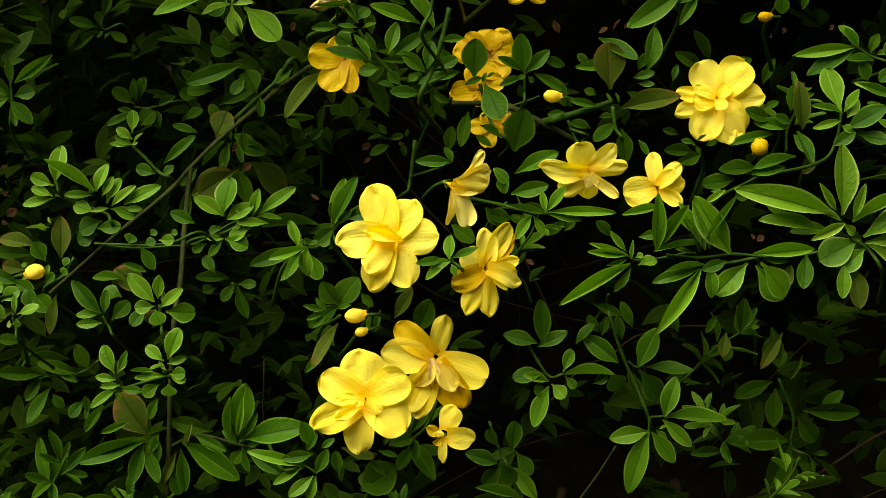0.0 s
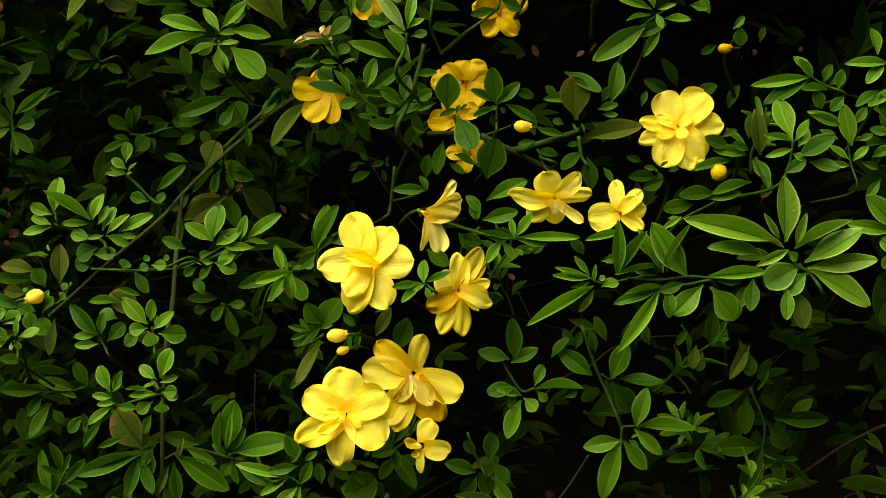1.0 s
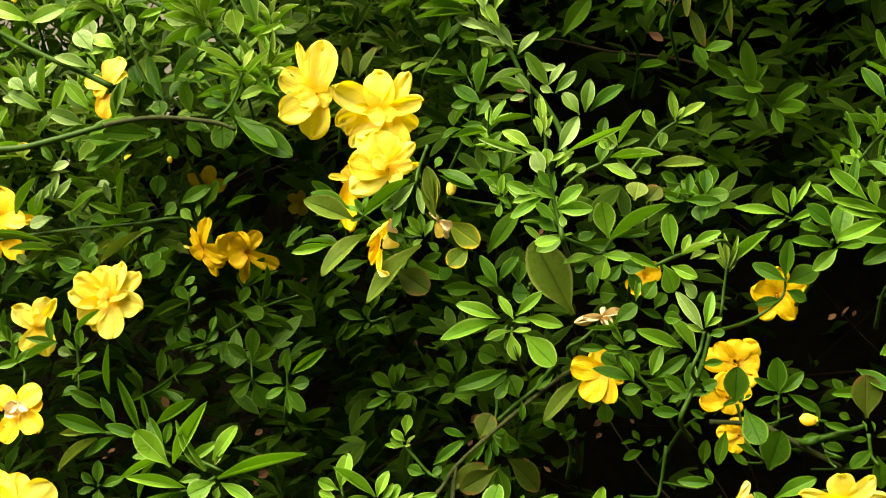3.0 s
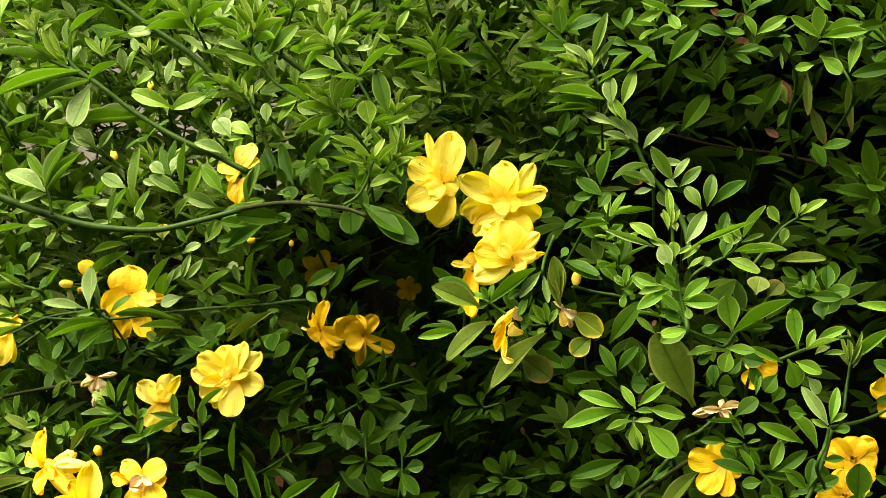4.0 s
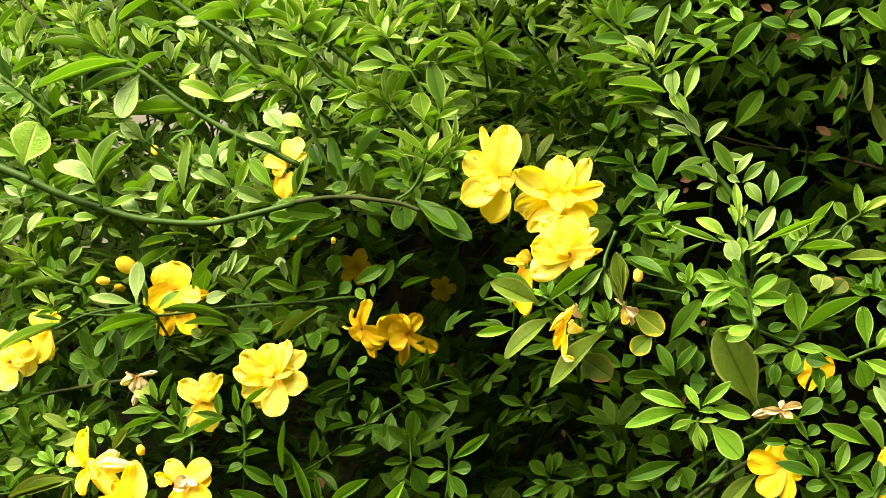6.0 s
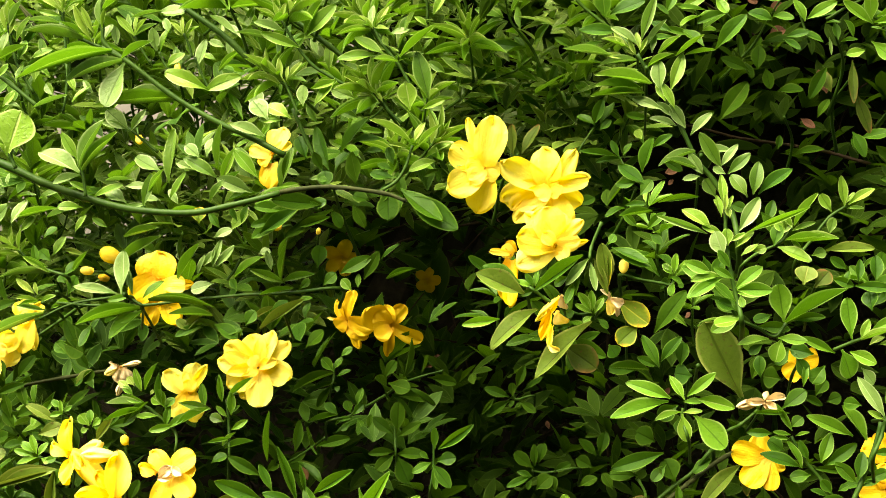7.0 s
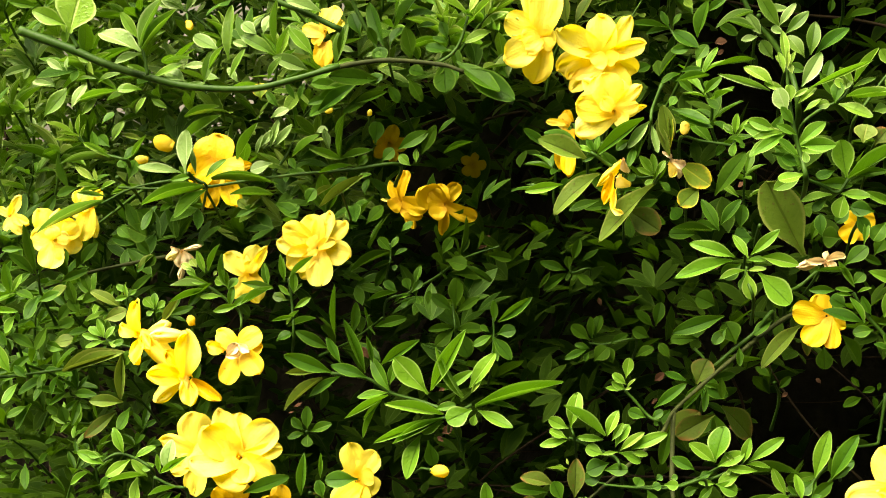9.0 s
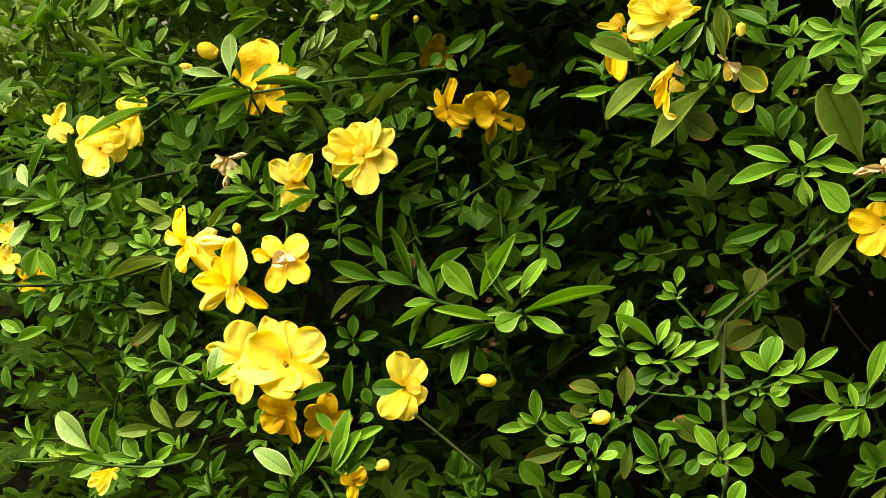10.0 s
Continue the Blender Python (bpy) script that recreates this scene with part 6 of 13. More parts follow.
leaf(s, -13.2, 8, -22.3, -7.3, 7.3, -10.6, 0.32, "g")
leaf(s, -22.6, 8, -5.8, -29.7, 7.6, -2.3, 0.49, "p")

s = sprig(-0.285, 0.085, 1.426, "mid-green jasmine leaves in front of a shaded flower")
leaf(s, 16.5, 0, 0.2, 21.8, -0.2, 23.5, 0.28, "u")
leaf(s, 3.5, 0, 3.5, -6.7, -3, 22.9, 0.45, "u")
leaf(s, -13.3, 0, 5.5, -5.7, -2.1, 22.7, 0.26, "g", "lance")
leaf(s, 2.8, 0, -5.4, 17.6, -2.8, 0.4, 0.42, "g")
leaf(s, 14.4, 0, -2.9, 25.8, -2.2, 3.1, 0.29, "g")
leaf(s, -9.9, 0, -4.7, 5.7, -1.1, -0.7, 0.2, "g", "lance")
leaf(s, -16.3, 0, 2.5, 5.1, -5.4, 3.9, 0.21, "o", "lance")

s = sprig(-0.242, 0.090, 1.440, "dark green jasmine leaves under a bent stem")
leaf(s, 0.7, 0, -3.8, 5.2, 0, 6.5, 0.69, "m", "spoon")
leaf(s, 3.5, 0, 4.8, 16.3, -2.6, 22, 0.33, "m")
leaf(s, -2.5, 0, -3.7, -10.6, -1.9, 18.1, 0.35, "m")
leaf(s, -5, 0, -13, -4.7, -1.1, -3.8, 0.91, "m", "spoon")
leaf(s, 9.4, 0, 9.6, 23.4, -0.5, 14.5, 0.41, "m")
leaf(s, 11.3, 0, -11.5, 7.8, -4.2, 4.6, 0.44, "d")
leaf(s, -15, 6, 3.1, -19, 4.6, 15.4, 0.58, "m", "spoon")
leaf(s, -18.3, 4, -5.3, -25.9, 3.9, -2.1, 0.43, "p")
leaf(s, -13.4, 6, -7.5, -6.1, 4.7, -5.6, 0.36, "p")
leaf(s, 29.3, 8, -1, 26, 7.7, 8.4, 0.53, "m", "spoon")
leaf(s, 14.2, 8, 5.9, 23.2, 6.5, 8.4, 0.44, "m")
stem(s, [(-21, 2, 28.3), (-14.2, 2, 11.9), (-5.2, 2, -6.6)], 0.00099, 0.00099)

s = sprig(-0.200, 0.060, 1.443, "yellow-green growing tip of a jasmine shoot")
leaf(s, -1.9, 0, 1, -21.1, -2.3, 14.1, 0.18, "t", "lance")
leaf(s, -2.5, 0, -1.7, -12.3, -1.8, 0.8, 0.22, "t", "lance")
leaf(s, 0, 0, 1.5, 4.6, -2.9, 10.3, 0.4, "t")
leaf(s, 1.9, 0, -1.3, 13.4, -3.7, 8.2, 0.22, "t", "lance")
leaf(s, 1.1, 0, 0.1, 6.8, -1.1, 6.4, 0.26, "t", "lance")
stem(s, [(-1, 2, -0.1), (-4.6, 2, -10.3), (-9.1, 2, -17.1), (-15.9, 2, -21.3)], 0.00068, 0.00082)

s = sprig(-0.189, 0.065, 1.436, "light green jasmine leaves below a growing tip")
leaf(s, -6, 0, 1, 5.7, -3.3, 7.7, 0.35, "g")
leaf(s, -1.3, 0, -0.8, -14.5, -2.6, -3.3, 0.43, "g")
leaf(s, 3.8, 0, 3.5, -4.4, -0.9, 4.7, 0.4, "g")
leaf(s, 3.6, 0, -2.7, 13.7, -0.4, -0.3, 0.45, "g")

s = sprig(-0.250, 0.080, 1.416, "dark green jasmine leaves hanging from a shaded stem")
leaf(s, 38.7, 0, 13.8, 26.8, -2.2, 16.7, 0.52, "m", "spoon")
leaf(s, 37, 0, 12.1, 32.4, -1.2, 6.4, 0.59, "m", "spoon")
leaf(s, 35.2, 0, 9, 35.9, -4.6, -7.7, 0.67, "d", "spoon")
leaf(s, 40.9, 0, 8.3, 61.9, -7.8, -10.8, 0.38, "m")
leaf(s, 26, 0, 3, 18.3, -1.6, 6.5, 0.85, "d", "spoon")
leaf(s, -28, 0, -11.8, -9.7, -2.2, -0.1, 0.34, "m")
leaf(s, -16.4, 0, -0.8, -30.5, -3.9, 1.5, 0.42, "m")
leaf(s, -5.5, 0, 0.6, 4.9, 0, 3.7, 0.55, "m", "spoon")
leaf(s, -37.1, 0, -6.4, -34.9, -0.3, 3.2, 0.35, "m")
leaf(s, -39.4, 0, -5.2, -43.3, -1.5, 2.8, 0.35, "m")
leaf(s, -48.1, 0, -8.4, -53.4, -1.7, -0.7, 0.42, "m")
leaf(s, 6.5, 0, -0.9, 12.7, -0.4, -9.7, 0.54, "d", "spoon")
leaf(s, -22.2, 0, -5.7, -32.7, -2.1, -7.9, 0.39, "m")
leaf(s, -9.3, 0, -9, 7.1, -4.3, -4.8, 0.26, "d", "lance")
leaf(s, 18, 0, 1, 23.6, -1.4, -10.1, 0.47, "d")

fl = bloom(-0.277, 0.110, 1.449, (0.1, -0.95, 0.3), 0.0094, "o", label="deep yellow jasmine flower half hidden behind a stem")
petal(fl, 1.2, 0, 1.6, 5.4, 2.7, 15.8, 0.78, "y")
petal(fl, 0.5, 0, -1.4, -11.4, -2, 2.6, 0.64, "y")
petal(fl, -0.1, 0, -5, -1, -6.3, -18.3, 0.75, "o")
petal(fl, 1.4, 0, 0.4, 10.1, 1, 5.7, 0.63, "y")
petal(fl, -1.3, 0, -0.7, -5.5, -3.4, -6.5, 0.81, "o")


s = sprig(-0.1900, 0.0800, 1.4133, "mid-green jasmine sprig with leaflets in threes")
leaf(s, -15.6, 0, 7.7, 9.2, -5.4, -10, 0.41, "m")
leaf(s, -17, 0, 9.1, -25.3, -0.9, -4.5, 0.5, "m")
leaf(s, -17.1, 0, 6.3, -19.6, -1.2, 20.6, 0.4, "d")
leaf(s, -19.8, 0, 16.5, -32.4, -2.7, 16.5, 0.4, "m")
leaf(s, -22.6, 0, 20.9, -29.5, -1.5, 23.8, 0.51, "m")
leaf(s, -24.2, 0, 9.4, -28.4, -2.3, 4.9, 0.56, "d")
leaf(s, 0.4, 0, 20.1, -6.7, -1.4, 17.3, 0.4, "d")
leaf(s, -54.4, 0, 16.1, -58.8, 0.4, 17.7, 0.79, "m")
leaf(s, -57.3, 0, 22, -61.1, -2.6, 30.5, 0.51, "d")
leaf(s, -40, 0, 15.6, -42.2, -3.4, 29.7, 0.51, "d")
leaf(s, -89.3, 0, 18.7, -100.5, -1.7, 33.4, 0.37, "y")
leaf(s, -98, 0, 21.9, -106.6, -1, 16.2, 0.4, "y")
leaf(s, -92.3, 0, 11.5, -108.2, -6.6, 18.4, 0.41, "p")
leaf(s, -92.3, 0, 13, -103.5, -2.2, 9.3, 0.25, "y")
leaf(s, -74.8, 0, 13.9, -92.3, -0.2, 5.7, 0.36, "y")
leaf(s, -57.5, 0, 4.6, -81.5, -11.1, 5.6, 0.36, "d")
leaf(s, -57.6, 0, 1.7, -62.9, -2.8, 5.9, 0.4, "m")
leaf(s, -63.3, 0, 6.3, -94, 0.1, -10.2, 0.3, "y")
leaf(s, -51.8, 0, 1.6, -75.6, 2.5, -11.9, 0.25, "d")
leaf(s, -76.2, 0, 18.3, -73.6, -5.4, 30.5, 0.23, "d")
leaf(s, -69, 0, 15.1, -77.1, -3.5, 13.5, 0.29, "y")
stem(s, [(-44.9, 52, -17.1), (-50.7, 27, 1.9), (-51.9, 2, 12.9)], 0.001, 0.0006)


fl = bloom(-0.3022, 0.1200, 1.1683, (0.07, -0.96, -0.27), 0.0106, "o")
petal(fl, 0.2, -1.3, 0.3, -6, -3.4, 3.9, 1.01, "o")
petal(fl, 0.1, -0.4, 0.1, 6.2, -4.7, 8.1, 0.69, "o")
petal(fl, 0.1, -0.3, 0.1, -1.4, 0.1, -10.3, 0.62, "o")
petal(fl, 0.2, -0.8, 0.2, 8, -2.8, 1.8, 0.71, "o")


fl = bloom(-0.4693, 0.1700, 1.3668, (-0.21, -0.98, 0.04), 0.0121, "y")
petal(fl, 0.2, -0.5, 0, 8, -2.1, 11.5, 0.45, "y")
petal(fl, 0.3, -0.7, -0.1, -7.4, -0.4, 5.5, 0.47, "y")
petal(fl, 0.3, -0.7, -0.1, -3, -1.2, -8.2, 0.65, "y")
petal(fl, 0.6, -1.5, -0.1, 6.1, -4.8, -10.1, 0.64, "y")
petal(fl, 0.2, -0.5, 0, 10.6, -5.4, -4.1, 0.52, "y")
petal(fl, 0.2, -0.4, 0, 0.2, -1, 6.9, 0.73, "y")
flower(-0.5152, 0.2000, 1.2918, (0.09, -1.00, 0.03), 0.0100, 5, 0, inner=1)
flower(-0.5218, 0.2600, 1.2783, (0.07, -0.96, -0.27), 0.0115, 5, 0, inner=1, tone='o')
flower(-0.5125, 0.2000, 1.3077, (0.09, -1.00, 0.03), 0.0073, 5, 0, inner=0)
bud(-0.2337, 0.1200, 1.2196, (0.93, -0.34, -0.14), 0.0095, fat=1.1)
bud(-0.3537, 0.1100, 1.3010, (0.02, -0.53, 0.85), 0.0061, fat=1.1)
bud(-0.2875, 0.1100, 1.1777, (0.83, -0.43, 0.36), 0.0076, fat=1.2)
bud(-0.2653, 0.2000, 1.4157, (0.17, -0.71, 0.69), 0.0046)
bud(-0.2869, 0.2000, 1.4203, (-0.74, -0.63, -0.24), 0.0052)

fl = bloom(-0.4246, 0.1000, 1.1815, (-0.44, -0.86, -0.25), 0.0145, "y", label='half-open pale yellow jasmine flower on a low twig')
petal(fl, 0.1, -0.3, 0, -17.9, 9.3, -8.4, 0.35, "y")
petal(fl, 0.9, -2.6, 0.4, -6.9, 0.8, -10.8, 0.45, "y")
petal(fl, 0.4, -1.4, 0.2, -11.4, 1.8, -3.5, 0.55, "y")
petal(fl, 0.6, -1.8, 0.3, 3.9, -3.3, -3, 0.82, "y")


s = sprig(-0.4501, 0.1600, 1.3375, "jasmine sprig in the shade, the shade put into its leaf colour")
leaf(s, -1.9, 0, -4.6, -5, -6.9, 24.4, 0.2, "d")
leaf(s, -0.3, 0, -4.7, 8.7, -6.4, 11.2, 0.36, "d")
leaf(s, 15.7, 0, -7.1, 10.9, -7, 7, 0.39, "d")
leaf(s, -3.5, 0, -4.5, -14.6, -7.2, 8.4, 0.33, "d")
leaf(s, -9.1, 0, 9.9, -21, -2.7, 10.5, 0.32, "m")
leaf(s, -32.1, 0, -5.2, -34.4, -6.1, 7.3, 0.41, "m")
leaf(s, -32.1, 0, -4, -23.8, -1.1, 18.2, 0.22, "m")
leaf(s, -31.1, 0, -4.6, -21.8, -2.3, -0.4, 0.27, "m")
leaf(s, -20.1, 0, -9.9, -14.9, -4.5, 3.8, 0.34, "m")
leaf(s, -21.7, 0, -10.8, -29.6, -3.4, -1.6, 0.38, "d")
leaf(s, -15.3, 0, -11.1, -6, -1.9, -2.9, 0.38, "m")
leaf(s, -38.5, 0, 8.4, -48.5, -4.2, 2.5, 0.32, "m")
leaf(s, -16.9, 0, -11.7, -11.9, 0.5, -5.6, 0.4, "m")
leaf(s, 12.3, 0, -10.1, 1.7, -1.8, -9.5, 0.31, "d")
leaf(s, 23.9, 0, -4.4, 14.1, -4.8, -7.1, 0.31, "d")
leaf(s, 20.8, 0, -2.7, 29.7, -5.6, 9.2, 0.36, "d")
leaf(s, 61, 0, -0.1, 54, 0.8, -6, 0.49, "m")
leaf(s, 62.7, 0, 2.9, 55.7, -1.3, 12.6, 0.51, "d")
stem(s, [(-10.1, 52, -34.1), (-9.7, 27, -15.1), (-1.5, 2, -4.1)], 0.001, 0.0006)

s = sprig(-0.4801, 0.1600, 1.3249, "mid-green jasmine sprig with leaflets in threes")
leaf(s, -3.3, 0, -0.8, -17.7, -4.5, -1.3, 0.27, "m")
leaf(s, -5.2, 0, -5.1, -20.1, -0.4, -11.6, 0.3, "m")
leaf(s, 16.2, 0, -0.8, -2.8, -10, -6.1, 0.27, "y")
leaf(s, 17.8, 0, -1.9, -1.2, 1.7, -9.4, 0.21, "y")
leaf(s, 9.3, 0, -8.3, 17.4, 1.3, -0.9, 0.41, "m")
leaf(s, 20.2, 0, -15.8, 28.7, -0.8, -3, 0.45, "m")
leaf(s, 28.9, 0, -6.2, 43.2, -5.4, -3.2, 0.33, "m")
leaf(s, -0.8, 0, -13.5, -13.1, -3.6, -26.1, 0.31, "m")
leaf(s, -13, 0, -26.2, -5.9, 0.9, -10.7, 0.45, "p")
leaf(s, 11.7, 0, -21.1, 9.4, -0.9, -11.5, 0.5, "m")
leaf(s, 16.8, 0, -18.2, 16.3, -2.1, -11.8, 0.48, "m")
leaf(s, 3.6, 0, -20.7, 9.2, -3.3, -30.3, 0.46, "m")
leaf(s, -9.1, 0, -42.2, 3.9, -7.6, -26.8, 0.38, "p")
leaf(s, 1.5, 0, -28.5, 11.4, -2, -39.9, 0.29, "m")
leaf(s, 10.2, 0, -46.3, 22.2, -4.7, -37.2, 0.35, "m")
leaf(s, 27.2, 0, -34.5, 15.9, -2.9, -24.4, 0.31, "d")
leaf(s, 33.8, 0, -31.6, 27.5, 0.9, -23.5, 0.39, "d")
leaf(s, -22.3, 0, -43.2, -14.3, 0.8, -42, 0.52, "m")
leaf(s, -9.3, 0, -45.4, 9.7, -2.8, -44.5, 0.28, "m")
stem(s, [(-29.9, 2, -46.1), (2.8, 2, -48.3), (29, 2, -46.7), (48.5, 2, -45), (55.5, 62, -47.5)], 0.00095, 0.00057)
stem(s, [(-33.8, 62, 0), (-26.8, 2, 2.4), (-0.8, 2, 0.1), (18.7, 2, -1.3)], 0.00095, 0.00057)


s = sprig(-0.4759, 0.1800, 1.3037, "mid-green jasmine sprig with leaflets in threes")
leaf(s, 46.2, 0, -3.9, 32.7, 0.7, -4.9, 0.39, "m")
leaf(s, 51.6, 0, 3.9, 66.2, 1.7, 8, 0.31, "m")
leaf(s, 56.2, 0, -2.8, 49.9, -0.1, 2.4, 0.5, "m")
leaf(s, 54.4, 0, -4.3, 48.6, -3, -7.1, 0.41, "m")
leaf(s, 59.3, 0, -6.1, 65, -2, -1.6, 0.36, "m")
leaf(s, 63.8, 0, 14.5, 61, -0.4, 21.1, 0.4, "m")
leaf(s, 66.9, 0, 12.8, 70.4, 0.7, 19, 0.5, "m")
leaf(s, 82.9, 0, 5.5, 81.7, -0.3, 12, 0.5, "m")
leaf(s, 84.5, 0, 3.9, 90.6, -3.5, 10, 0.43, "m")
leaf(s, 55.3, 0, 10.2, 46.8, -2.9, 17.7, 0.36, "w")
leaf(s, 78.7, 0, 45.8, 70.2, -3.1, 54.1, 0.72, "d")
leaf(s, 75.3, 0, 44.4, 62.4, -5.2, 48.1, 0.52, "m")
leaf(s, 69.5, 0, 57.5, 69.8, -4.1, 70, 0.59, "m")
leaf(s, 82.6, 0, 56.8, 86.8, -1.4, 66.1, 0.39, "m")
stem(s, [(72.6, 52, -13), (74.5, 27, 6), (66.2, 2, 17)], 0.001, 0.0006)

s = sprig(-0.4998, 0.2000, 1.2611, "mid-green jasmine sprig with leaflets in threes")
leaf(s, 4, 0, 9.8, -7.1, -4.2, -3.4, 0.42, "m")
leaf(s, 7.4, 0, 9.6, -3.2, -3.5, 10.3, 0.38, "m")
leaf(s, 9.2, 0, 11.2, 18.7, -1.9, 14.2, 0.37, "m")
leaf(s, 14.5, 0, 12.6, 10, 1.3, 2.8, 0.48, "m")
leaf(s, 0.3, 0, 5, -1.7, -0.8, -3.2, 0.4, "d")
leaf(s, -7.7, 0, -13.1, -21.1, 0, -5.8, 0.45, "y")
leaf(s, -6.1, 0, -14.8, -12.9, 1.3, -4.6, 0.49, "m")
leaf(s, -11.5, 0, -17.9, 7.5, -7.6, -9.7, 0.32, "y")
leaf(s, -14.8, 0, -16.1, -21.6, 0.7, -9.2, 0.39, "m")
leaf(s, -16.8, 0, -19.4, -10.4, -2.4, -16.1, 0.33, "m")
leaf(s, 23.7, 0, -4.4, 13.1, -4.6, -10.2, 0.43, "m")
leaf(s, 27.2, 0, -2.9, 16.1, -0.1, -17.4, 0.4, "m")
leaf(s, 43.8, 0, -10.3, 35.6, 0, -5, 0.5, "d")
leaf(s, 46.9, 0, -15.5, 44.4, -0.9, -5.3, 0.7, "d")
leaf(s, 36.2, 0, -23.3, 38.9, -1.4, -15, 0.58, "d")
leaf(s, 41.3, 0, -25.2, 32.8, -0.1, -24.8, 0.5, "d")
leaf(s, 51.5, 0, -24, 55.6, -1.2, -19, 0.37, "m")
leaf(s, 51.5, 0, -25.6, 53.5, -2.3, -32.1, 0.38, "m")
leaf(s, 15.1, 0, -34.1, 11.1, -2.3, -28.7, 0.5, "m")
leaf(s, 16.6, 0, -37.5, 10.9, -2.7, -35.3, 0.42, "m")
leaf(s, 21.7, 0, -37.7, 23.2, -6.4, -51.9, 0.38, "m")
leaf(s, 18.1, 0, -40.9, 12.1, 1, -47.5, 0.38, "m")
leaf(s, -2.5, 0, -40.1, -5.9, 1.1, -31.7, 0.39, "m")
leaf(s, -4, 0, -36.7, -14.9, -2.9, -35.9, 0.43, "d")
leaf(s, -16.7, 0, -46.2, -19.8, -2.9, -32.3, 0.49, "m")
leaf(s, -8.1, 0, -46.6, -13.7, -2.4, -41, 0.51, "m")
leaf(s, -10, 0, -49.9, -22.6, 0.3, -56.1, 0.35, "m")
leaf(s, -6.5, 0, -48.3, -9.8, -1.2, -54.7, 0.41, "m")
leaf(s, 7.4, 0, -47.2, -0.1, -3.5, -51.4, 0.43, "m")
leaf(s, 25.3, 0, -34.5, 20.2, 0.5, -31, 0.49, "d")
leaf(s, 35.7, 0, -31.6, 28.1, 1, -38.1, 0.48, "d")
leaf(s, 11, 0, -44, 3.9, -3.6, -43.2, 0.43, "m")
stem(s, [(18.8, 52, -53.1), (14, 27, -34.1), (12.6, 2, -23.1)], 0.001, 0.0006)


s = sprig(-0.2018, 0.0000, 1.2171, "fresh light-green jasmine shoot with slender leaflets")
leaf(s, -0.1, 0, -1.9, -0.3, -2.2, 12.9, 0.39, "y")
leaf(s, -0.1, 0, -2.4, -7.1, -3.3, 2, 0.37, "y")
leaf(s, -1.4, 0, -3.6, -17.1, -1.8, -4.4, 0.3, "y")
leaf(s, -2.7, 0, -4.8, -8.4, -0.3, 0.4, 0.5, "y")
leaf(s, 1.1, 0, -1.3, 4.4, -1.3, 2.4, 0.38, "y")
leaf(s, 12.6, 0, -11.4, 3.1, -1, -9.7, 0.6, "y", "spoon")
leaf(s, 13.4, 0, -11.4, 20.1, -1.1, -5.9, 0.59, "y", "spoon")
stem(s, [(20.4, 62, -17.2), (13.8, 2, -11.8), (3.2, 2, -7.7), (-1.4, 2, -2.7)], 0.00082, 0.00049)

s = sprig(-0.2015, 0.0600, 1.1944, "jasmine sprig in the shade, the shade put into its leaf colour")
leaf(s, 11.9, 0, -1.7, -9.6, 0.5, -6.4, 0.36, "w")
leaf(s, 12.2, 0, 4.9, 0.8, -1.6, 14.9, 0.49, "d")
leaf(s, 0.4, 0, -18.7, -10.9, -1.1, -7.4, 0.69, "d")
leaf(s, 12.5, 0, -16.4, 2, -1.2, -13.2, 0.49, "d")
leaf(s, 11.2, 0, 11.6, 20.1, 0.5, 4.6, 0.6, "m")
stem(s, [(3.3, 52, -34.1), (6.2, 27, -15.1), (9.6, 2, -4.1)], 0.001, 0.0006)


s = sprig(-0.2521, 0.1400, 1.1671, "jasmine sprig in the shade, the shade put into its leaf colour")
leaf(s, 14.4, 0, -2, -0.7, -0.4, -2.9, 0.36, "d")
leaf(s, 2.8, 0, -3.1, 5.4, -3.4, 12.5, 0.38, "d")
leaf(s, -3.3, 0, -5.9, -11.6, -4.1, 1.2, 0.46, "d")
leaf(s, -15.4, 0, -5.5, -4.7, 0.1, -2.9, 0.4, "d")
leaf(s, -12.7, 0, -11.7, -21.3, -0.3, -2.2, 0.5, "d")
leaf(s, -17.5, 0, 12.7, -26.2, -1.6, 16.3, 0.5, "d")
leaf(s, -10.6, 0, 29.1, -13, -2.3, 37.1, 0.47, "d")
leaf(s, 8.6, 0, -9.4, 12, -1.6, -3.1, 0.47, "d")
stem(s, [(-14.1, 52, -29.5), (-8.3, 27, -10.5), (-4.2, 2, 0.5)], 0.001, 0.0006)

s = sprig(-0.0536, 0.1200, 1.2561, "jasmine sprig in the shade, the shade put into its leaf colour")
leaf(s, -4.2, 0, 3, -11.1, 1, 9, 0.51, "d")
leaf(s, -0.1, 0, -2.9, 5.7, -1.4, 2.9, 0.5, "d")
stem(s, [(3.6, 52, -29.9), (4.4, 27, -10.9), (-2.1, 2, 0.1)], 0.001, 0.0006)

# Leaf shapes added in place of pale ground glimpsed through gaps.
s = sprig(-0.2227, 0.3000, 1.2194, "pinkish leaf shapes added for pale ground seen through gaps")
leaf(s, -16.1, 0, -0.2, -9.8, -2.3, 3.9, 0.72, "k")
leaf(s, -16.8, 0, 27.4, -12, 0.8, 30.3, 0.71, "k")
leaf(s, -15.7, 0, -5.4, -19.8, 0.7, -2.3, 0.58, "k")
leaf(s, -17, 0, 11.9, -13, -1.7, 15.1, 0.45, "k")
leaf(s, 17.8, 0, 124.2, 21.6, -1.4, 126.5, 0.46, "k")
leaf(s, 12.1, 0, 118, 19, -0.1, 120.1, 0.3, "k")

